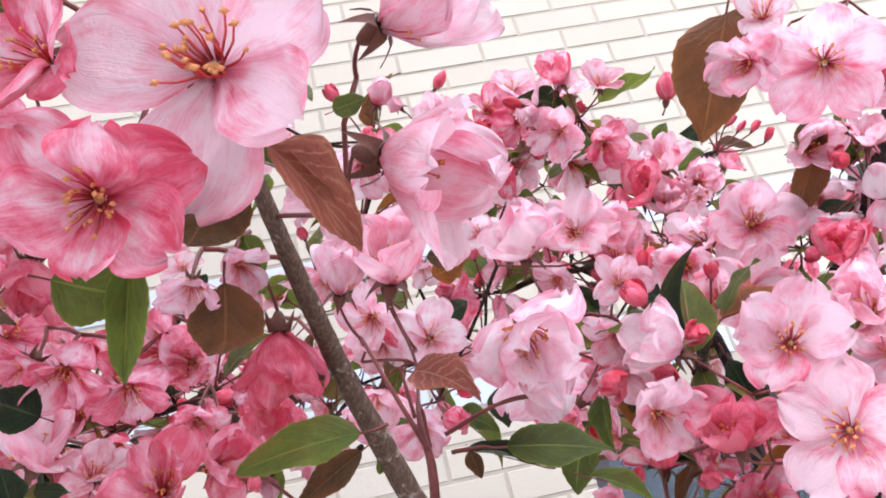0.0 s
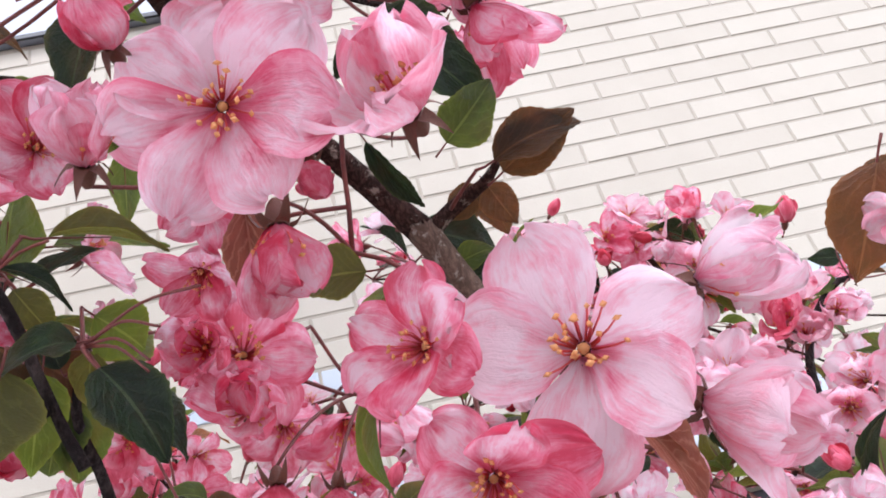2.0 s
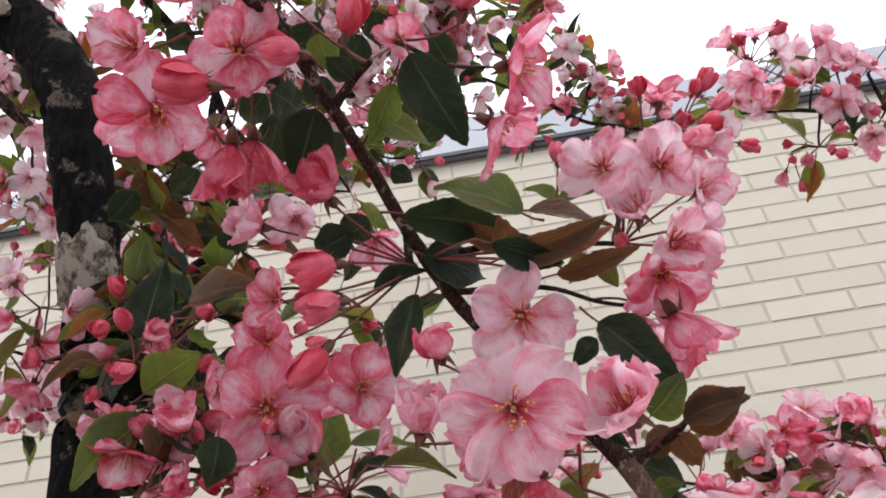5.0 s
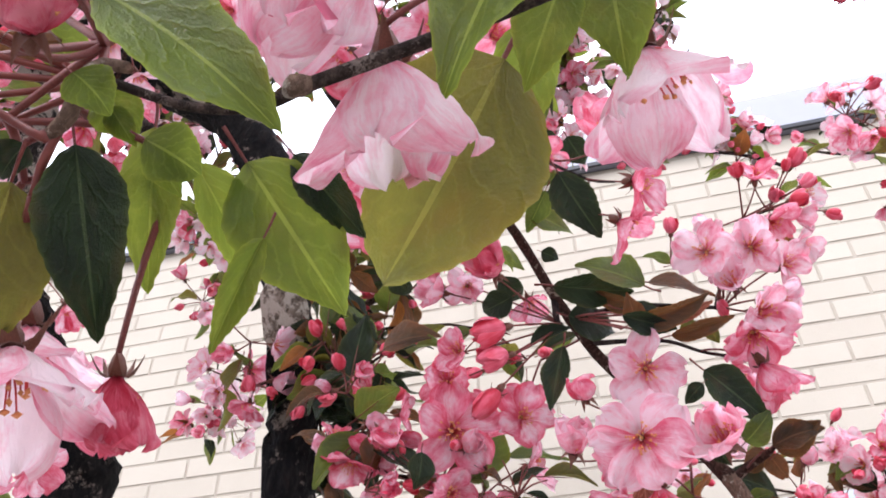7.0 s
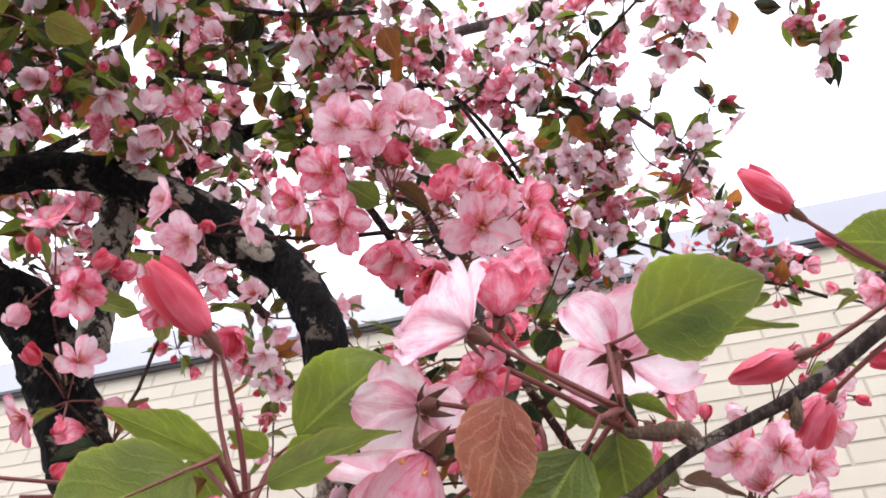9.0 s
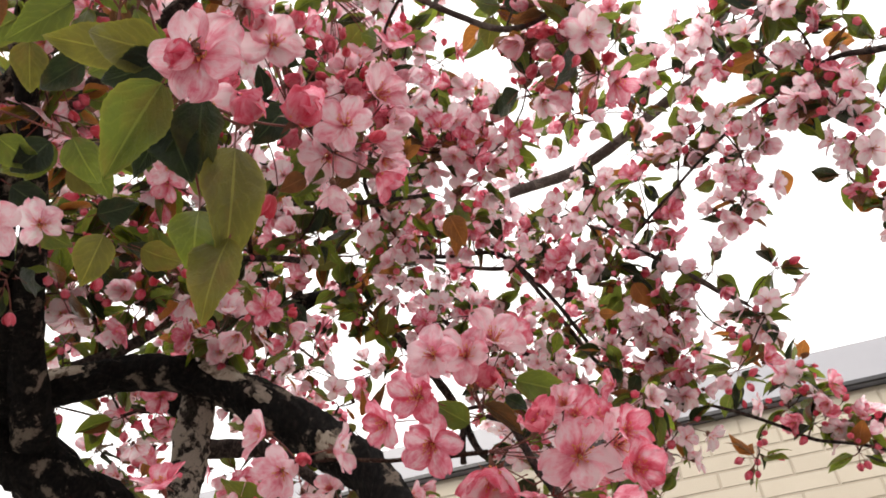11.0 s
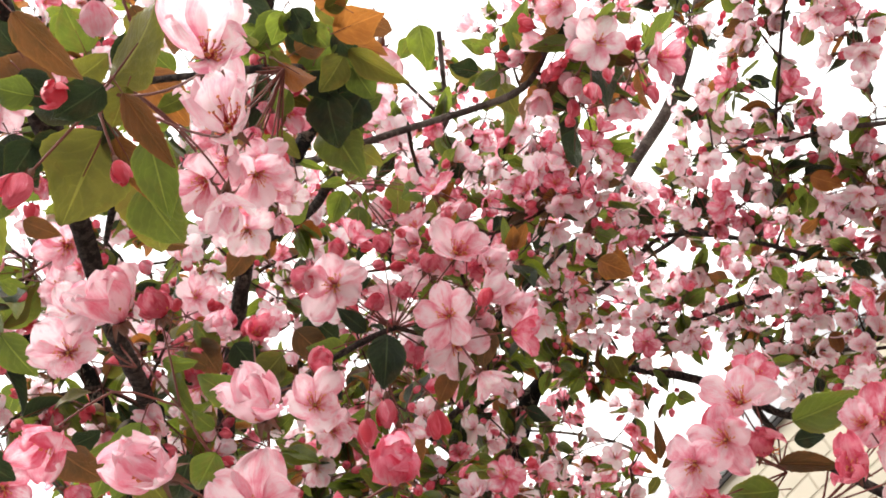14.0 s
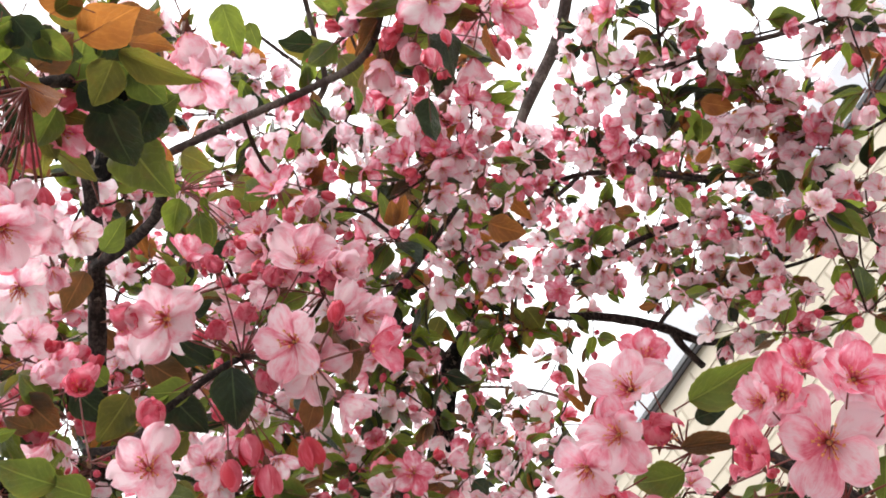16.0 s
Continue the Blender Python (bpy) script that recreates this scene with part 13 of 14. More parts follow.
cluster((-0.538, 1.574, 3.682), (-0.313, -0.471, -0.825), 4, 2, 7, 6930, 0, 0.042, 0.029, "pink")
cluster((-0.023, 0.882, 3.115), (0.130, -0.126, -0.984), 3, 1, 11, 6937, 0, 0.042, 0.029, "pink")
cluster((-0.446, 0.670, 4.193), (0.945, 0.104, -0.311), 3, 2, 8, 6944, 0, 0.042, 0.029, "pink")
cluster((-0.579, -0.122, 3.449), (-0.338, -0.597, -0.728), 2, 2, 7, 6951, 0, 0.042, 0.029, "pink")
cluster((0.020, 0.750, 3.493), (-0.474, -0.747, -0.467), 3, 1, 11, 6958, 0, 0.042, 0.029, "pink")
cluster((-1.492, 0.483, 3.744), (0.364, -0.291, -0.885), 2, 1, 9, 6965, 0, 0.042, 0.029, "pink")
cluster((-0.678, 0.415, 3.313), (0.959, -0.284, 0.015), 4, 1, 9, 6972, 0, 0.042, 0.029, "pink")
cluster((-0.333, 0.813, 3.139), (0.690, -0.165, -0.705), 3, 3, 9, 6979, 0, 0.042, 0.029, "pink")
cluster((-0.789, 0.767, 4.048), (0.376, -0.609, -0.698), 3, 2, 7, 6993, 0, 0.042, 0.029, "pink")
cluster((-0.745, 0.603, 3.711), (0.186, 0.607, -0.773), 2, 1, 8, 7000, 0, 0.042, 0.029, "pink")
cluster((-0.363, 0.270, 3.378), (0.352, 0.239, -0.905), 2, 2, 9, 7007, 0, 0.042, 0.029, "pink")
cluster((-0.720, 0.027, 3.694), (0.991, -0.054, -0.121), 2, 2, 11, 7021, 0, 0.042, 0.029, "pink")
cluster((-0.444, 0.028, 3.913), (-0.040, -0.695, -0.718), 3, 3, 11, 7035, 0, 0.042, 0.029, "pink")
cluster((-0.557, -0.177, 3.398), (0.443, -0.891, -0.104), 4, 2, 9, 7042, 0, 0.042, 0.029, "pink")
cluster((-0.658, 0.190, 3.736), (0.225, -0.855, -0.467), 4, 1, 11, 7056, 0, 0.042, 0.029, "pink")
cluster((0.153, 0.503, 3.256), (-0.761, -0.575, -0.300), 2, 3, 8, 7063, 0, 0.042, 0.029, "pink")
cluster((0.155, 0.744, 3.581), (0.781, -0.591, -0.201), 3, 3, 7, 7084, 0, 0.042, 0.029, "pink")
cluster((-1.036, 0.851, 3.401), (0.600, 0.187, -0.778), 4, 3, 8, 7098, 0, 0.042, 0.029, "pink")
cluster((-0.076, 0.946, 3.215), (0.453, -0.406, -0.794), 2, 3, 11, 7105, 0, 0.042, 0.029, "pink")
cluster((-0.260, 0.999, 3.578), (0.685, -0.398, -0.610), 2, 1, 11, 7112, 0, 0.042, 0.029, "pink")
cluster((-0.840, 0.156, 3.155), (-0.453, -0.347, -0.821), 2, 3, 8, 7119, 0, 0.042, 0.029, "pink")
cluster((-0.408, 0.544, 3.352), (-0.360, -0.696, -0.622), 3, 2, 9, 7126, 0, 0.042, 0.029, "pink")
cluster((0.057, 0.553, 3.399), (0.084, -0.476, -0.875), 3, 2, 8, 7133, 0, 0.042, 0.029, "pink")
cluster((-1.169, 0.881, 3.761), (0.691, 0.097, -0.717), 2, 2, 7, 7140, 0, 0.042, 0.029, "pink")
cluster((-1.059, 0.764, 3.276), (0.749, -0.245, -0.616), 2, 1, 8, 7147, 0, 0.042, 0.029, "pink")
cluster((-0.994, -0.222, 2.919), (0.036, -0.820, -0.571), 3, 3, 7, 7154, 0, 0.042, 0.029, "pink")
cluster((-1.414, -0.094, 3.477), (0.947, -0.268, -0.175), 3, 2, 7, 7161, 0, 0.042, 0.029, "pink")
cluster((0.158, 0.496, 3.369), (-0.070, -0.552, -0.831), 2, 2, 8, 7168, 0, 0.042, 0.029, "pink")
cluster((-0.772, 0.338, 3.097), (0.357, -0.906, 0.228), 4, 1, 11, 7175, 0, 0.042, 0.029, "pink")
cluster((-0.615, 0.488, 3.088), (0.231, -0.467, -0.854), 2, 1, 11, 7182, 0, 0.042, 0.029, "pink")
cluster((-1.261, 0.091, 3.508), (0.410, -0.592, -0.694), 2, 3, 8, 7189, 0, 0.042, 0.029, "pink")
cluster((-0.527, -0.212, 3.666), (-0.121, -0.337, -0.934), 2, 2, 8, 7196, 0, 0.042, 0.029, "pink")
cluster((-0.769, 0.458, 3.375), (0.948, -0.225, 0.224), 4, 1, 11, 7210, 0, 0.042, 0.029, "pink")
cluster((-0.552, 0.645, 3.818), (-0.518, -0.345, -0.783), 4, 2, 7, 7224, 0, 0.042, 0.029, "pink")
cluster((-0.481, 1.176, 3.864), (-0.679, -0.421, -0.601), 4, 2, 8, 7231, 0, 0.042, 0.029, "pink")
cluster((-0.837, 0.454, 3.446), (0.742, -0.075, -0.667), 3, 1, 11, 7238, 0, 0.042, 0.029, "pink")
cluster((-0.654, 0.966, 3.744), (0.196, -0.160, -0.967), 3, 1, 7, 7245, 0, 0.042, 0.029, "pink")
cluster((-0.387, -0.214, 3.309), (0.446, 0.261, -0.856), 2, 2, 8, 7252, 0, 0.042, 0.029, "pink")
cluster((-1.335, -0.045, 3.023), (0.440, -0.283, -0.852), 2, 3, 8, 7259, 0, 0.042, 0.029, "pink")
cluster((-0.871, 0.136, 3.711), (0.277, -0.656, -0.702), 4, 3, 8, 7266, 0, 0.042, 0.029, "pink")
cluster((-1.639, 0.036, 3.541), (0.290, -0.028, -0.957), 4, 2, 7, 7273, 0, 0.042, 0.029, "pink")
cluster((-0.392, 0.395, 3.226), (-0.670, -0.343, -0.659), 2, 2, 7, 7287, 0, 0.042, 0.029, "pink")
cluster((-0.942, -0.624, 3.980), (0.379, 0.293, -0.878), 2, 1, 8, 7301, 0, 0.042, 0.029, "pink")
cluster((-0.043, 1.067, 3.248), (0.452, -0.067, -0.890), 4, 2, 7, 7308, 0, 0.042, 0.029, "pink")
cluster((-0.429, 0.717, 3.417), (0.265, -0.951, -0.158), 2, 2, 9, 7315, 0, 0.042, 0.029, "pink")
cluster((-1.358, 0.029, 3.253), (0.456, 0.675, -0.580), 2, 2, 11, 7322, 0, 0.042, 0.029, "pink")
cluster((-0.910, -0.191, 3.564), (0.414, -0.839, -0.352), 2, 1, 9, 7329, 0, 0.042, 0.029, "pink")
cluster((-1.005, 0.748, 3.659), (0.325, -0.581, -0.746), 3, 3, 7, 7336, 0, 0.042, 0.029, "pink")
cluster((-0.033, 0.492, 4.015), (-0.058, -0.945, -0.321), 2, 3, 7, 7343, 0, 0.042, 0.029, "pink")
cluster((-0.013, 0.477, 4.116), (-0.476, -0.497, -0.725), 3, 3, 7, 7350, 0, 0.042, 0.029, "pink")
cluster((-0.847, 0.260, 3.130), (0.919, -0.081, -0.385), 3, 1, 11, 7357, 0, 0.042, 0.029, "pink")
cluster((-0.212, 1.520, 3.556), (0.688, -0.725, 0.002), 3, 3, 8, 7364, 0, 0.042, 0.029, "pink")
cluster((-0.852, 0.963, 3.723), (0.847, -0.145, -0.511), 3, 3, 11, 7371, 0, 0.042, 0.029, "pink")
cluster((0.211, 0.607, 3.883), (0.479, -0.825, -0.299), 3, 1, 11, 7378, 0, 0.042, 0.029, "pink")
cluster((-0.822, 0.499, 4.040), (0.210, -0.967, -0.147), 2, 2, 8, 7385, 0, 0.042, 0.029, "pink")
cluster((-0.623, 0.172, 3.097), (0.840, -0.035, -0.541), 4, 2, 7, 7392, 0, 0.042, 0.029, "pink")
cluster((0.040, 0.981, 3.085), (0.662, -0.248, -0.707), 3, 2, 7, 7399, 0, 0.042, 0.029, "pink")
cluster((-1.104, 0.387, 2.987), (0.277, -0.667, -0.691), 4, 2, 9, 7406, 0, 0.042, 0.029, "pink")
cluster((-1.279, 1.028, 3.437), (0.627, -0.706, -0.329), 4, 3, 7, 7413, 0, 0.042, 0.029, "pink")
cluster((0.064, 0.787, 3.451), (0.661, -0.743, 0.101), 3, 2, 8, 7420, 0, 0.042, 0.029, "pink")
cluster((0.059, 0.557, 3.723), (0.148, 0.090, -0.985), 4, 1, 11, 7434, 0, 0.042, 0.029, "pink")
cluster((-0.923, 0.165, 3.669), (0.667, 0.172, -0.725), 3, 2, 8, 7441, 0, 0.042, 0.029, "pink")
cluster((-0.237, 0.290, 3.114), (0.630, 0.257, -0.732), 2, 1, 7, 7448, 0, 0.042, 0.029, "pink")
cluster((-0.633, 0.137, 3.459), (-0.167, -0.238, -0.957), 4, 3, 7, 7455, 0, 0.042, 0.029, "pink")
cluster((-0.547, 0.654, 4.081), (-0.215, -0.555, -0.803), 3, 3, 11, 7469, 0, 0.042, 0.029, "pink")
cluster((-0.593, 0.401, 3.156), (0.082, -0.058, -0.995), 4, 3, 7, 7476, 0, 0.042, 0.029, "pink")
cluster((-0.323, 0.816, 4.176), (0.230, -0.428, -0.874), 2, 1, 11, 7483, 0, 0.042, 0.029, "pink")
cluster((-0.719, 0.182, 3.886), (-0.013, -0.925, -0.380), 3, 1, 8, 7490, 0, 0.042, 0.029, "pink")
cluster((0.012, 1.196, 3.756), (-0.007, -0.814, -0.582), 3, 1, 9, 7497, 0, 0.042, 0.029, "pink")
cluster((0.106, 0.581, 3.819), (-0.696, -0.383, -0.607), 3, 3, 9, 7511, 0, 0.042, 0.029, "pink")
cluster((-1.494, 0.687, 3.110), (0.796, 0.538, -0.278), 4, 1, 8, 7518, 0, 0.042, 0.029, "pink")
cluster((-0.996, 0.137, 2.950), (0.668, -0.739, 0.082), 4, 1, 9, 7525, 0, 0.042, 0.029, "pink")
cluster((-0.065, 0.667, 3.876), (0.607, -0.777, -0.165), 3, 3, 11, 7532, 0, 0.042, 0.029, "pink")
cluster((-1.034, 0.514, 3.236), (0.905, 0.016, -0.426), 3, 1, 9, 7539, 0, 0.042, 0.029, "pink")
cluster((-1.399, 0.842, 3.491), (0.162, -0.976, 0.143), 4, 1, 11, 7546, 0, 0.042, 0.029, "pink")
cluster((-0.857, 0.640, 3.233), (0.652, -0.611, -0.448), 3, 2, 7, 7553, 0, 0.042, 0.029, "pink")
cluster((-1.234, 0.442, 3.503), (0.804, -0.519, -0.290), 3, 3, 8, 7560, 0, 0.042, 0.029, "pink")
cluster((-0.410, 0.478, 4.272), (-0.367, 0.245, -0.897), 4, 3, 9, 7567, 0, 0.042, 0.029, "pink")
cluster((-0.693, 0.107, 3.646), (-0.081, -0.070, -0.994), 3, 1, 9, 7574, 0, 0.042, 0.029, "pink")
cluster((0.153, 0.443, 3.553), (0.337, -0.888, -0.311), 2, 1, 7, 7588, 0, 0.042, 0.029, "pink")
cluster((-0.114, 0.371, 3.874), (0.591, -0.080, -0.803), 4, 2, 9, 7602, 0, 0.042, 0.029, "pink")
cluster((-0.325, 1.354, 3.667), (0.763, -0.628, 0.151), 2, 1, 8, 7609, 0, 0.042, 0.029, "pink")
cluster((-0.866, 0.267, 3.623), (0.171, -0.534, -0.828), 2, 2, 11, 7616, 0, 0.042, 0.029, "pink")
cluster((-1.053, 0.261, 2.882), (0.550, 0.391, -0.738), 4, 2, 11, 7623, 0, 0.042, 0.029, "pink")
cluster((-0.316, 0.295, 3.336), (0.235, 0.042, -0.971), 4, 2, 8, 7630, 0, 0.042, 0.029, "pink")
cluster((-0.888, 0.237, 2.935), (0.995, -0.094, -0.027), 2, 1, 8, 7637, 0, 0.042, 0.029, "pink")
cluster((-0.762, 0.757, 2.845), (0.506, -0.637, -0.581), 4, 2, 9, 7644, 0, 0.042, 0.029, "pink")
cluster((-1.270, 0.575, 3.100), (0.496, -0.451, -0.742), 3, 1, 8, 7658, 0, 0.042, 0.029, "pink")
cluster((-0.245, 1.024, 2.947), (-0.700, -0.436, -0.565), 3, 2, 7, 7672, 0, 0.042, 0.029, "pink")
cluster((-1.094, 0.630, 3.909), (-0.068, -0.585, -0.808), 2, 2, 11, 7679, 0, 0.042, 0.029, "pink")
cluster((-0.659, 0.349, 3.511), (0.933, -0.359, 0.019), 2, 1, 9, 7693, 0, 0.042, 0.029, "pink")
cluster((-0.693, 0.193, 3.105), (0.804, -0.027, -0.594), 4, 2, 7, 7700, 0, 0.042, 0.029, "pink")
cluster((0.182, 0.494, 3.860), (0.675, -0.072, -0.735), 3, 1, 9, 7707, 0, 0.042, 0.029, "pink")
cluster((-0.438, 0.459, 4.143), (0.135, -0.951, -0.277), 2, 3, 11, 7714, 0, 0.042, 0.029, "pink")
cluster((-0.453, 0.607, 3.312), (-0.498, -0.381, -0.779), 2, 3, 9, 7721, 0, 0.042, 0.029, "pink")
cluster((-0.851, 0.568, 2.946), (0.243, -0.740, -0.627), 3, 1, 7, 7728, 0, 0.042, 0.029, "pink")
cluster((-0.185, 1.088, 3.887), (0.410, -0.691, -0.595), 2, 1, 7, 7735, 0, 0.042, 0.029, "pink")
cluster((-0.667, 1.067, 3.873), (-0.270, -0.948, -0.167), 4, 2, 7, 7742, 0, 0.042, 0.029, "pink")
cluster((-0.823, 0.501, 3.288), (0.769, -0.625, -0.137), 3, 1, 11, 7749, 0, 0.042, 0.029, "pink")
cluster((-0.853, 0.626, 3.376), (0.994, -0.098, -0.043), 3, 1, 9, 7756, 0, 0.042, 0.029, "pink")
cluster((-0.764, 0.386, 2.846), (0.029, -0.750, -0.661), 2, 1, 7, 7763, 0, 0.042, 0.029, "pink")
cluster((-0.057, 1.045, 3.338), (0.310, -0.712, -0.630), 3, 2, 8, 7770, 0, 0.042, 0.029, "pink")
cluster((-0.533, 1.030, 3.588), (0.559, -0.730, -0.393), 4, 1, 7, 7777, 0, 0.042, 0.029, "pink")
cluster((-0.652, 0.402, 2.960), (-0.050, 0.188, -0.981), 3, 2, 7, 7784, 0, 0.042, 0.029, "pink")
cluster((-0.677, 0.714, 2.761), (0.869, -0.338, -0.362), 2, 3, 11, 7791, 0, 0.042, 0.029, "pink")
cluster((-1.337, 0.656, 3.556), (0.079, -0.705, -0.705), 3, 3, 11, 7798, 0, 0.042, 0.029, "pink")
cluster((-0.954, 0.576, 3.103), (0.915, -0.392, -0.098), 3, 1, 8, 7805, 0, 0.042, 0.029, "pink")
cluster((-0.948, 0.670, 3.223), (0.235, 0.075, -0.969), 2, 1, 7, 7812, 0, 0.042, 0.029, "pink")
cluster((-1.256, 0.800, 3.182), (0.848, -0.525, -0.080), 4, 1, 11, 7819, 0, 0.042, 0.029, "pink")
cluster((-1.151, 0.561, 3.150), (0.791, -0.544, -0.281), 2, 1, 7, 7826, 0, 0.042, 0.029, "pink")
cluster((-1.365, 1.020, 3.365), (0.671, -0.290, -0.682), 3, 3, 11, 7833, 0, 0.042, 0.029, "pink")
cluster((-0.804, 0.627, 2.912), (0.572, 0.450, -0.686), 3, 3, 7, 7840, 0, 0.042, 0.029, "pink")
cluster((-0.270, 0.954, 3.569), (0.619, -0.784, -0.039), 4, 3, 9, 7847, 0, 0.042, 0.029, "pink")
cluster((-1.494, 0.873, 3.457), (0.766, -0.022, -0.642), 3, 1, 7, 7854, 0, 0.042, 0.029, "pink")
cluster((-0.185, 1.168, 3.444), (-0.555, -0.825, -0.106), 2, 3, 9, 7861, 0, 0.042, 0.029, "pink")
cluster((-0.307, 1.150, 3.114), (-0.241, -0.384, -0.891), 4, 1, 8, 7868, 0, 0.042, 0.029, "pink")
cluster((-0.152, 1.558, 3.769), (0.425, -0.886, -0.184), 4, 1, 7, 7875, 0, 0.042, 0.029, "pink")
cluster((-0.284, 1.322, 3.612), (0.490, -0.205, -0.848), 2, 1, 7, 7882, 0, 0.042, 0.029, "pink")
cluster((-0.172, 1.013, 3.073), (-0.496, -0.470, -0.730), 4, 3, 11, 7889, 0, 0.042, 0.029, "pink")
cluster((0.012, 1.449, 3.565), (0.028, 0.034, -0.999), 4, 2, 8, 7896, 0, 0.042, 0.029, "pink")
cluster((-0.465, 1.375, 3.653), (0.587, -0.604, -0.539), 4, 3, 8, 7903, 0, 0.042, 0.029, "pink")
cluster((-0.250, 1.067, 2.996), (-0.308, -0.950, 0.055), 2, 1, 7, 7910, 0, 0.042, 0.029, "pink")
cluster((-0.571, 1.331, 3.698), (0.615, 0.013, -0.788), 3, 1, 11, 7917, 0, 0.042, 0.029, "pink")
cluster((-0.670, 1.364, 3.899), (-0.156, -0.986, -0.053), 3, 3, 7, 7924, 0, 0.042, 0.029, "pink")
cluster((-0.287, 1.262, 3.672), (0.257, -0.956, -0.141), 2, 2, 11, 7931, 0, 0.042, 0.029, "pink")
cluster((-0.160, 1.446, 3.491), (0.028, -0.123, -0.992), 4, 2, 11, 7938, 0, 0.042, 0.029, "pink")
cluster((-0.453, 1.432, 3.635), (0.625, -0.736, -0.261), 2, 1, 11, 7945, 0, 0.042, 0.029, "pink")
cluster((-0.294, 1.091, 3.233), (0.342, -0.884, -0.319), 2, 1, 7, 7952, 0, 0.042, 0.029, "pink")
cluster((-0.641, 1.322, 3.974), (-0.472, -0.114, -0.874), 4, 1, 9, 7959, 0, 0.042, 0.029, "pink")


# dense bloom high towards the roof edge
cluster((0.211, 0.514, 3.095), (0.084, -0.459, -0.885), 3, 1, 5, 8007, 0, 0.042, 0.029, "pink")
cluster((0.275, 0.611, 3.082), (-0.190, -0.458, -0.869), 4, 1, 5, 8028, 0, 0.042, 0.029, "pink")
cluster((0.123, 0.624, 3.015), (-0.058, -0.333, -0.941), 4, 1, 5, 8042, 0, 0.042, 0.029, "pink")
cluster((0.102, 0.754, 2.954), (0.167, -0.510, -0.844), 3, 1, 5, 8063, 0, 0.042, 0.029, "pink")
cluster((0.092, 0.803, 2.930), (0.121, -0.595, -0.794), 4, 1, 5, 8070, 0, 0.042, 0.029, "pink")
cluster((0.198, 0.723, 2.948), (-0.110, -0.574, -0.811), 4, 1, 5, 8084, 0, 0.042, 0.029, "pink")
cluster((0.022, 0.467, 3.268), (-0.087, -0.357, -0.930), 3, 1, 5, 8091, 0, 0.042, 0.029, "pink")
cluster((-0.232, 0.902, 2.874), (0.142, -0.451, -0.881), 3, 2, 5, 8105, 0, 0.042, 0.029, "pink")
cluster((-0.106, 0.917, 2.862), (0.259, -0.512, -0.819), 5, 2, 4, 8119, 0, 0.042, 0.029, "pink")
cluster((-0.131, 0.922, 2.792), (0.267, -0.600, -0.754), 4, 1, 5, 8126, 0, 0.042, 0.029, "pink")
cluster((-0.213, 0.918, 2.991), (0.222, -0.608, -0.762), 4, 2, 4, 8133, 0, 0.042, 0.029, "pink")
cluster((-0.301, 0.408, 3.273), (0.076, -0.296, -0.952), 4, 1, 3, 8154, 0, 0.042, 0.029, "pink")
cluster((-0.401, 0.771, 3.094), (0.354, -0.334, -0.874), 4, 1, 3, 8175, 0, 0.042, 0.029, "pink")
cluster((0.084, 0.832, 2.972), (0.102, -0.611, -0.785), 4, 1, 3, 8196, 0, 0.042, 0.029, "pink")
cluster((-0.050, 0.952, 2.848), (-0.034, -0.577, -0.816), 4, 1, 3, 8217, 0, 0.042, 0.029, "pink")
# blurred leaves close by, over the hanging cluster
leaf((-0.036, -0.315, 2.179), (-0.046, -0.279, 2.161), (0.498, -0.260, -0.827), "rust", 1, 1.10)
leaf((-0.079, -0.361, 2.180), (-0.068, -0.318, 2.168), (0.498, -0.260, -0.827), "dark", 1, 0.90)
leaf((-0.054, -0.370, 2.217), (-0.029, -0.352, 2.220), (0.498, -0.260, -0.827), "young", 1, 1.10)
leaf((-0.129, -0.371, 2.222), (-0.147, -0.343, 2.203), (0.498, -0.260, -0.827), "dark", 1, 1.00)
leaf((-0.079, -0.390, 2.192), (-0.085, -0.358, 2.177), (0.498, -0.260, -0.827), "green", 1, 1.10)
leaf((-0.020, -0.264, 2.303), (-0.030, -0.232, 2.286), (0.498, -0.260, -0.827), "green", 1, 1.00)
leaf((0.000, -0.279, 2.317), (-0.012, -0.249, 2.301), (0.498, -0.260, -0.827), "dark", 1, 1.10)
leaf((-0.028, -0.338, 2.249), (-0.035, -0.310, 2.235), (0.498, -0.260, -0.827), "olive", 1, 1.00)
leaf((-0.098, -0.334, 2.219), (-0.095, -0.301, 2.207), (0.498, -0.260, -0.827), "bronze", 0, 0.80)
leaf((-0.024, -0.308, 2.296), (-0.055, -0.305, 2.283), (0.498, -0.260, -0.827), "bronze", 1, 1.00)
# foliage low by the trunks, its shade put into a darker choice of leaf tones
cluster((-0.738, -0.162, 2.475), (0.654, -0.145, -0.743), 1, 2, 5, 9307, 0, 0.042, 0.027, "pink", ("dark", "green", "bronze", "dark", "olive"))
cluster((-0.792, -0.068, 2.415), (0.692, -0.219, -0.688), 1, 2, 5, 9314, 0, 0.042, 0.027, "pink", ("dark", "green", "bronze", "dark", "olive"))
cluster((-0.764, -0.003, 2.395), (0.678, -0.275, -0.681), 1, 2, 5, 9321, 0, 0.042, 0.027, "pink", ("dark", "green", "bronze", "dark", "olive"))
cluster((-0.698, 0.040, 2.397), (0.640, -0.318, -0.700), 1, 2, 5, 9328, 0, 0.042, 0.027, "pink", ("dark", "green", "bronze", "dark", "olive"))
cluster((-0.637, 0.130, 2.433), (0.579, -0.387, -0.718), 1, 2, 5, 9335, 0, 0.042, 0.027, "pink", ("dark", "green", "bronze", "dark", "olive"))
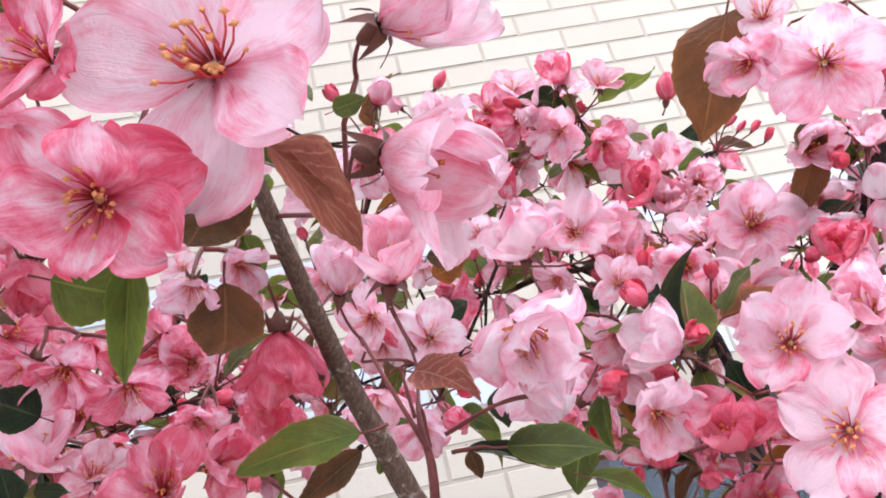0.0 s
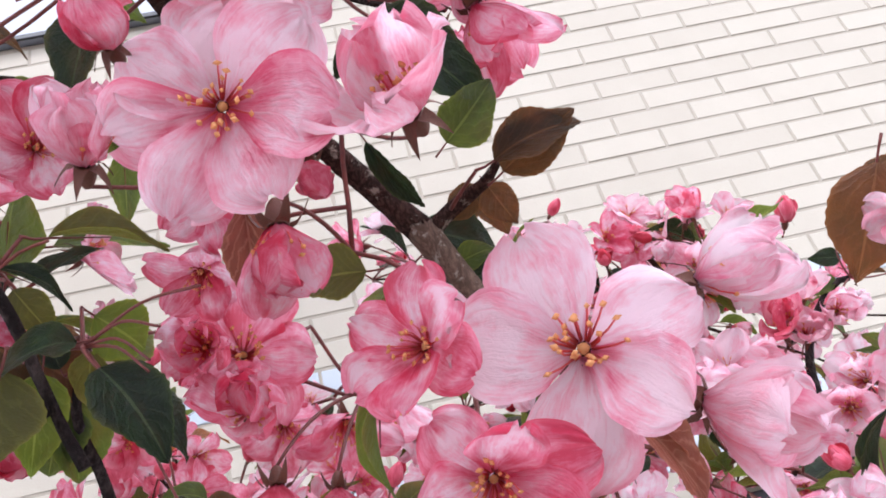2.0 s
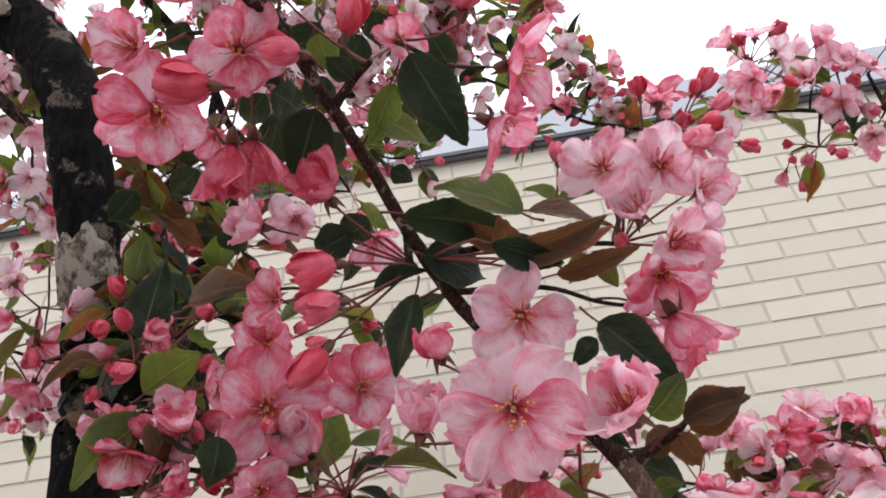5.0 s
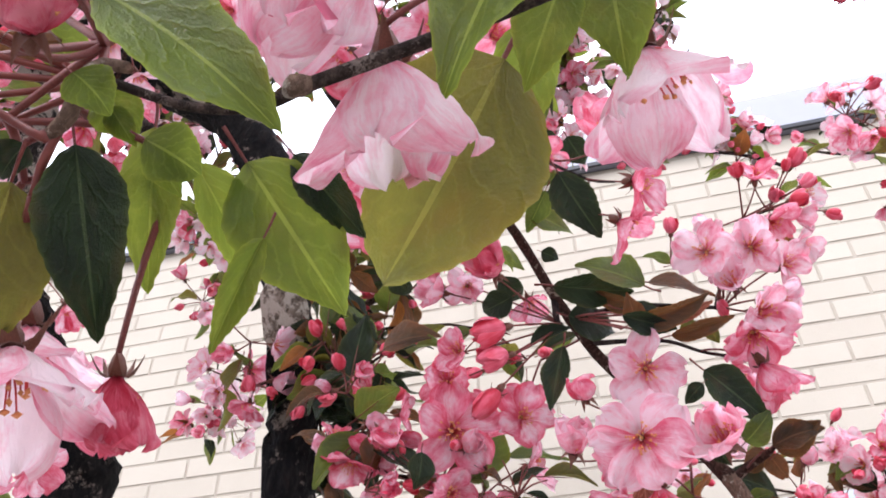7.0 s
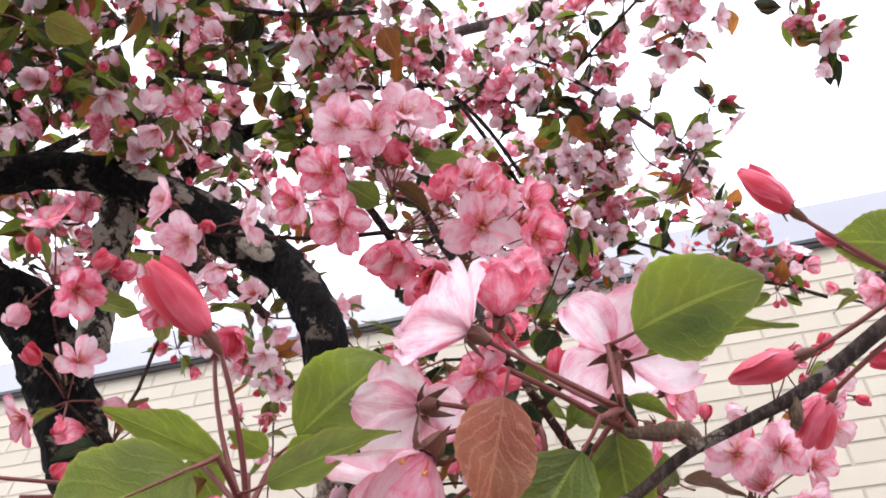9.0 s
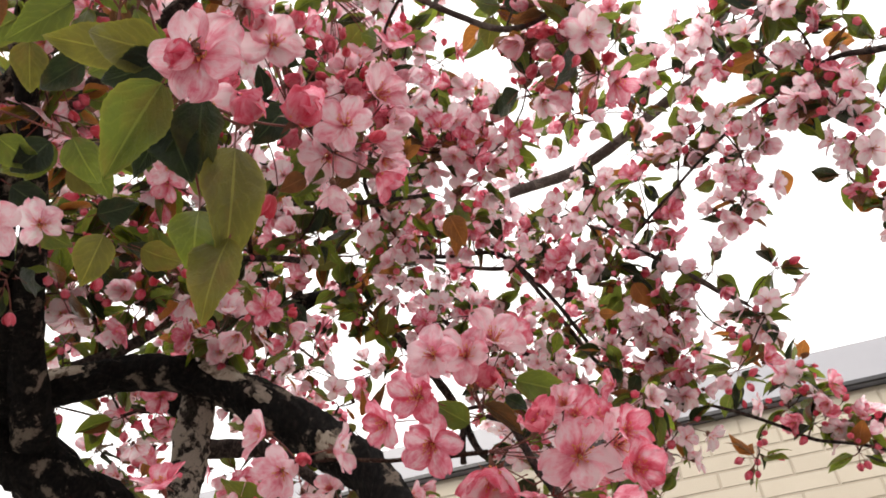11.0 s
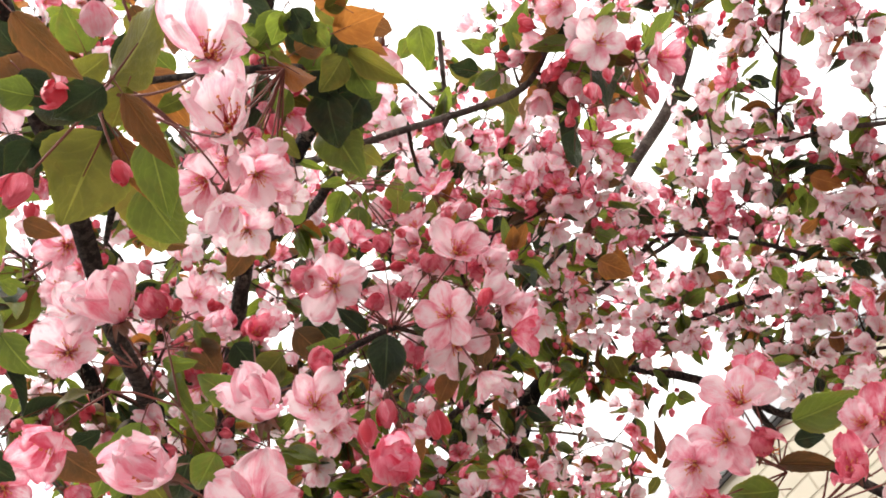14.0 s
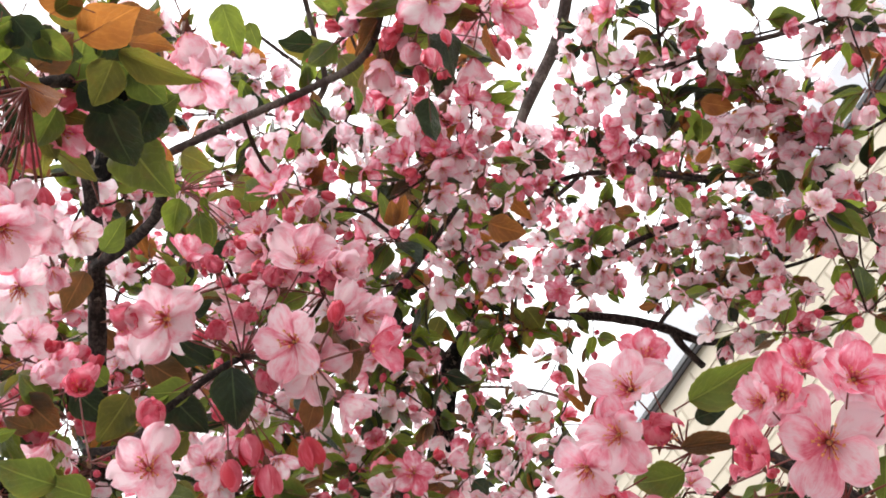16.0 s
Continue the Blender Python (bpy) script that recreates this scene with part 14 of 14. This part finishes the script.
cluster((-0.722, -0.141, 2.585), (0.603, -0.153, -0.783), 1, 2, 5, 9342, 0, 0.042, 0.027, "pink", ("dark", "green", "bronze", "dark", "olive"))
# reddish and grey-green young leaves at the forks
leaf((-0.497, 0.743, 3.128), (-0.522, 0.792, 3.090), (0.485, -0.377, -0.789), "olive", 1, 1.20)
leaf((-0.523, 0.746, 3.115), (-0.566, 0.777, 3.079), (0.485, -0.377, -0.789), "olive", 1, 1.00)
leaf((-0.549, 0.707, 3.124), (-0.608, 0.706, 3.098), (0.485, -0.377, -0.789), "green", 1, 1.10)
leaf((-0.548, 0.731, 3.112), (-0.594, 0.739, 3.087), (0.485, -0.377, -0.789), "bronze", 0, 0.60)
leaf((-0.565, 0.844, 2.922), (-0.510, 0.807, 2.966), (0.485, -0.377, -0.789), "bronze", 0, 0.50)
leaf((-0.576, 0.842, 2.918), (-0.559, 0.793, 2.952), (0.485, -0.377, -0.789), "rust", 0, 0.50)
leaf((-0.576, 0.853, 2.912), (-0.523, 0.864, 2.930), (0.485, -0.377, -0.789), "bronze", 0, 0.50)
leaf((-0.583, 0.861, 2.905), (-0.562, 0.882, 2.903), (0.485, -0.377, -0.789), "olive", 0, 0.60)
leaf((-0.593, 0.842, 2.911), (-0.602, 0.812, 2.922), (0.485, -0.377, -0.789), "rust", 0, 0.50)
leaf((-0.592, 0.853, 2.905), (-0.636, 0.850, 2.887), (0.485, -0.377, -0.789), "olive", 1, 0.80)
leaf((-0.465, 0.849, 3.025), (-0.504, 0.852, 3.006), (0.485, -0.377, -0.789), "young", 1, 0.90)
leaf((-0.330, 0.814, 2.920), (-0.310, 0.844, 2.913), (0.485, -0.377, -0.789), "rust", 0, 0.80)
leaf((-0.149, 0.877, 2.845), (-0.171, 0.908, 2.819), (0.485, -0.377, -0.789), "bronze", 1, 1.10)
leaf((-0.080, 0.981, 2.759), (-0.117, 1.012, 2.726), (0.485, -0.377, -0.789), "young", 1, 1.10)
leaf((-0.124, 0.787, 2.966), (-0.142, 0.823, 2.938), (0.485, -0.377, -0.789), "young", 1, 0.90)
leaf((0.032, 0.908, 2.847), (0.009, 0.953, 2.813), (0.485, -0.377, -0.789), "dark", 1, 1.10)
leaf((0.011, 0.859, 2.865), (-0.020, 0.887, 2.836), (0.485, -0.377, -0.789), "dark", 1, 1.00)
leaf((-0.033, 0.825, 2.863), (-0.026, 0.866, 2.845), (0.485, -0.377, -0.789), "dark", 1, 1.00)
leaf((0.021, 0.726, 3.001), (-0.026, 0.752, 2.966), (0.485, -0.377, -0.789), "green", 1, 1.20)
leaf((0.017, 0.756, 2.984), (-0.019, 0.772, 2.959), (0.485, -0.377, -0.789), "green", 1, 1.20)
leaf((0.081, 0.799, 2.989), (0.046, 0.757, 2.996), (0.485, -0.377, -0.789), "rust", 1, 0.90)
leaf((0.101, 0.773, 3.011), (0.070, 0.749, 3.011), (0.485, -0.377, -0.789), "rust", 1, 0.80)
leaf((0.237, 0.860, 2.903), (0.196, 0.882, 2.873), (0.485, -0.377, -0.789), "young", 1, 1.00)
leaf((0.244, 0.840, 2.917), (0.252, 0.874, 2.903), (0.485, -0.377, -0.789), "young", 1, 0.80)
leaf((0.246, 0.844, 2.855), (0.243, 0.878, 2.835), (0.485, -0.377, -0.789), "bronze", 1, 1.00)
leaf((-0.128, 0.541, 3.279), (-0.098, 0.569, 3.277), (0.485, -0.377, -0.789), "young", 0, 0.80)
leaf((-0.004, 0.310, 2.970), (-0.039, 0.331, 2.943), (0.485, -0.377, -0.789), "green", 1, 1.10)
leaf((-0.320, 0.377, 3.038), (-0.366, 0.386, 3.012), (0.485, -0.377, -0.789), "young", 1, 1.00)
leaf((-0.268, 0.546, 3.092), (-0.282, 0.607, 3.053), (0.485, -0.377, -0.789), "rust", 0, 0.70)
leaf((-0.353, 0.448, 3.107), (-0.408, 0.457, 3.078), (0.485, -0.377, -0.789), "bronze", 1, 1.00)
leaf((-0.502, 0.506, 3.010), (-0.554, 0.501, 2.989), (0.485, -0.377, -0.789), "olive", 1, 1.00)
leaf((-0.472, 0.486, 3.033), (-0.507, 0.466, 3.029), (0.485, -0.377, -0.789), "green", 1, 1.00)
leaf((-0.493, 0.393, 2.952), (-0.464, 0.413, 2.954), (0.485, -0.377, -0.789), "green", 1, 0.90)

# ---------------------------------------------------------------- bare wood where the bark has come off
def bare_wood(axis, radius, a0, a1, seed, mat=None):
    """A ragged shell of pale wood on a trunk or limb: axis is its line, a0 and a1 bound it round that line, from x on an upright one, from above on a leaning one."""
    rnd = random.Random(seed)
    q = smooth_line([(*p, radius) for p in axis], 0.004)
    n, m = len(q), 15
    d = Vector(q[-1][:3] - q[0][:3]).normalized()
    u = Vector((1, 0, 0)) if d.z > 0.6 else Vector((0, 0, 1)) - d * d.z
    u = (u - d * u.dot(d)).normalized()
    w = d.cross(u)
    g, uv = np.zeros((n, m, 3)), np.zeros((n, m, 2))
    ends = [0.34 * abs(2 * i / (m - 1) - 1) ** 3 for i in range(m)]
    foot = [ends[i] + 0.07 + 0.14 * noise.noise(Vector((0.4 * i, seed, 0))) + rnd.uniform(-0.02, 0.02) for i in range(m)]
    head = [0.93 - ends[i] + 0.14 * noise.noise(Vector((0.4 * i, seed, 7))) + rnd.uniform(-0.02, 0.02) for i in range(m)]
    for i in range(m):
        a = math.radians(a0 + (a1 - a0) * i / (m - 1))
        for j in range(n):
            t = foot[i] + (head[i] - foot[i]) * j / (n - 1)
            k = t * (n - 1)
            p = Vector([np.interp(k, range(n), q[:, c]) for c in range(3)])
            rim = min(1.0, 5.0 * min(i, m - 1 - i, j, n - 1 - j) / m)
            r = radius + (0.0012 + 0.0007 * noise.noise(Vector((12 * a, 60 * t, seed)))) * rim - 0.004 * (1 - rim)
            g[j, i] = p + (u * math.cos(a) + w * math.sin(a)) * r
            uv[j, i] = (i / m, t)
    return part("bare_wood", mesh_of("bare_wood", sheet(g, uv), [mat or BARE_WOOD]), tree, None, "pale bare wood where the bark is gone")


bare_wood([(-0.254, 0.573, 2.044), (-0.252, 0.552, 2.071), (-0.251, 0.532, 2.099), (-0.251, 0.523, 2.111)], 0.0300, 200, 350, 4)
bare_wood([(-0.495, 0.379, 2.453), (-0.532, 0.360, 2.469), (-0.567, 0.341, 2.478)], 0.0305, -118, -35, 5)
bare_wood([(-0.452, 0.402, 2.430), (-0.473, 0.392, 2.444), (-0.494, 0.381, 2.453)], 0.0325, -132, -78, 6, BARK_FLAKY)
bare_wood([(-0.330, 0.452, 2.337), (-0.360, 0.441, 2.362), (-0.392, 0.428, 2.389)], 0.0335, -118, -55, 7)
bare_wood([(-0.690, 0.280, 2.443), (-0.714, 0.269, 2.430), (-0.748, 0.246, 2.404)], 0.0272, -112, -50, 8)

# ---------------------------------------------------------------- thin twigs that bear the spurs
def grow_twigs():
    """Joins every spur to the nearest limb or twig, the closest first, so that the twigs fork."""
    rnd = random.Random(3)
    seen, todo = set(), []
    for s in SPURS:
        key = tuple(round(k, 2) for k in s[:3])
        if key not in seen:
            seen.add(key)
            todo.append(s)
    ends, limit = np.array([s[:3] for s in todo]), np.array([s[6] for s in todo])
    pool, owner, twigs = np.array(ROOTS), [-1] * len(ROOTS), []
    gap = np.full(len(ends), 9.0)
    near = np.zeros(len(ends), dtype=int)
    for k in range(len(ends)):
        d = np.linalg.norm(pool - ends[k], axis=1)
        near[k], gap[k] = int(d.argmin()), d.min()
    free = gap < 9
    while True:
        score = np.where(free & (gap < limit), gap, 9.0)
        k = int(score.argmin())
        if score[k] > 8:
            break
        free[k] = False
        a, b = Vector(pool[near[k]]), Vector(ends[k])
        ln = (b - a).length
        if ln < 0.006:
            continue
        mid = a.lerp(b, 0.6) - Vector(todo[k][3:6]) * 0.22 * ln
        n = max(4, int(ln / 0.018))
        line = bezier3(a, mid, b, n)
        line = [p + Vector([rnd.uniform(-1, 1) * min(0.0022, 0.015 * ln) * (0 < j < n - 1) for _ in range(3)]) for j, p in enumerate(line)]
        twigs.append((line, owner[near[k]], limit[k]))
        fresh = np.array([tuple(p) for p in line[1:]])
        base = len(pool)
        pool = np.concatenate([pool, fresh])
        owner += [len(twigs) - 1] * len(fresh)
        d = np.linalg.norm(ends[:, None, :] - fresh[None], axis=2)
        better = d.min(axis=1) < gap
        near[better], gap[better] = base + d.argmin(axis=1)[better], d.min(axis=1)[better]
    load = [1] * len(twigs)
    for k in range(len(twigs) - 1, -1, -1):
        if twigs[k][1] >= 0:
            load[twigs[k][1]] += load[k]
    out, fine = [], []
    for (line, _, far), w in zip(twigs, load):
        if far < 0.2:
            fine.append(tube(line, [0.0009] * len(line), 5, 0, 0.1, len(fine)))
            continue
        n, r0, r1 = len(line), min(0.005, 0.0010 + 0.00055 * math.sqrt(w)), min(0.004, 0.0011 + 0.0002 * math.sqrt(w - 1))
        out.append(tube(line, [r0 + (r1 - r0) * j / (n - 1) for j in range(n)], 5, 0, 0.12, len(out)))
    return joined(out), joined(fine)


coarse, slim = grow_twigs()
tagged(part("crown_twig_mass", mesh_of("crown_twig_mass", coarse, [BARK_TWIG]), tree, None, "thin brown forking twigs of the crown"), kind="stuff")
tagged(part("spur_stalk_mass", mesh_of("spur_stalk_mass", slim, [STALK]), tree, None, "thin reddish stalks between the flowering spurs"), kind="stuff")

# ---------------------------------------------------------------- the far crown, joined
for name, key, mats, label in (
    ("crown_blossom_mass", "blossoms", [PETAL_CROWN, *SLOTS["pale"][1:]], "far pink blossoms of the crown, paled as if lit through"),
    ("crown_pink_blossom_mass", "pink_blossoms", SLOTS["pink"], "far deeper pink blossoms of the crown"),
    ("crown_dark_leaf_mass", "dark_leaves", [LEAF_DARK_SHADED, STALK], "far dark green leaves of the crown with shade in their colour"),
    ("crown_olive_leaf_mass", "young_leaves", [LEAF_YOUNG, STALK], "far yellow-green leaves of the crown"),
    ("crown_bud_mass", "buds", [PETAL_DEEP, CALYX], "far red buds of the crown"),
    ("crown_leaf_mass", "leaves", [LEAF, STALK], "far green leaves of the crown"),
    ("crown_young_leaf_mass", "bronze", [LEAF_BRONZE, STALK], "far bronze young leaves of the crown"),
    ("crown_rust_leaf_mass", "rust_leaves", [LEAF_RUST, STALK], "far orange-red young leaves of the crown"),
    ("crown_stalk_mass", "stalks", [STALK], "thin red stalks of the far crown"),
):
    if HEAP[key]:
        tagged(part(name, mesh_of(name, joined(HEAP[key]), mats), tree, None, label), kind="stuff")

# ---------------------------------------------------------------- bricks of the wall
def brick_mesh(w, mat):
    bm = slab(0, w, 0, 0.03, 0, COURSE - JOINT)
    bmesh.ops.bevel(bm, geom=[e for e in bm.edges if all(v.co.y < 0.001 for v in e.verts)], offset=0.0022, segments=1, affect="EDGES")
    me = bpy.data.meshes.new("brick")
    bm.to_mesh(me)
    bm.free()
    me.materials.append(mat)
    return me


FULL = {False: brick_mesh(LENGTH - JOINT, BRICK), True: brick_mesh(LENGTH - JOINT, BRICK_BLUE)}
SHARED = np.array([v.co[:] for v in FULL[False].vertices]), [tuple(p.vertices) for p in FULL[False].polygons]
rest = {False: [], True: []}
rnd = random.Random(5)
for row in range(int((FASCIA_Z - 0.014 - Z0) / COURSE) + 1):
    z = Z0 + row * COURSE + JOINT / 2
    high = min(COURSE - JOINT, FASCIA_Z - 0.013 - z)
    if high < 0.015:
        continue
    blue = row in (28, 29, 33)
    for col in range(-28, 27):
        x = X0 + (col + (0.0 if row % 2 else 0.5)) * LENGTH + JOINT / 2
        a, b = max(x, x_lo), min(x + LENGTH - JOINT, x_hi)
        if z + high > z_win0 and z < z_win1:
            if a < x_win0 < b:
                b = x_win0
            elif a < x_win1 < b:
                a = x_win1
            elif a >= x_win0 and b <= x_win1:
                continue
        if b - a < 0.02:
            continue
        jut = rnd.uniform(-0.0008, 0.0008)
        whole = b - a > LENGTH - JOINT - 0.001 and high > COURSE - JOINT - 0.001
        if whole and 0.2 < x < 1.75 and 2.35 < z < 3.95:
            ob = new("brick", FULL[blue])
            ob.parent = wall
            ob.location, ob.rotation_euler = (a, WALL_Y + jut, z), (0, rnd.uniform(-0.002, 0.002), 0)
            continue
        sx, sz = (b - a) / (LENGTH - JOINT), high / (COURSE - JOINT)
        rest[blue].append(shape(SHARED[0] * (sx, 1, sz) + (a, WALL_Y + jut, z), SHARED[1]))
for blue, name, mat in ((False, "far_bricks", BRICK), (True, "blue_bricks", BRICK_BLUE)):
    me = mesh_of(name, joined(rest[blue]), [mat])
    me.polygons.foreach_set("use_smooth", np.zeros(len(me.polygons), dtype=bool))
    tagged(part(name, me, wall, None, "blue-grey bricks of two accent courses" if blue else "cream bricks of the rest of the wall"), kind="stuff")
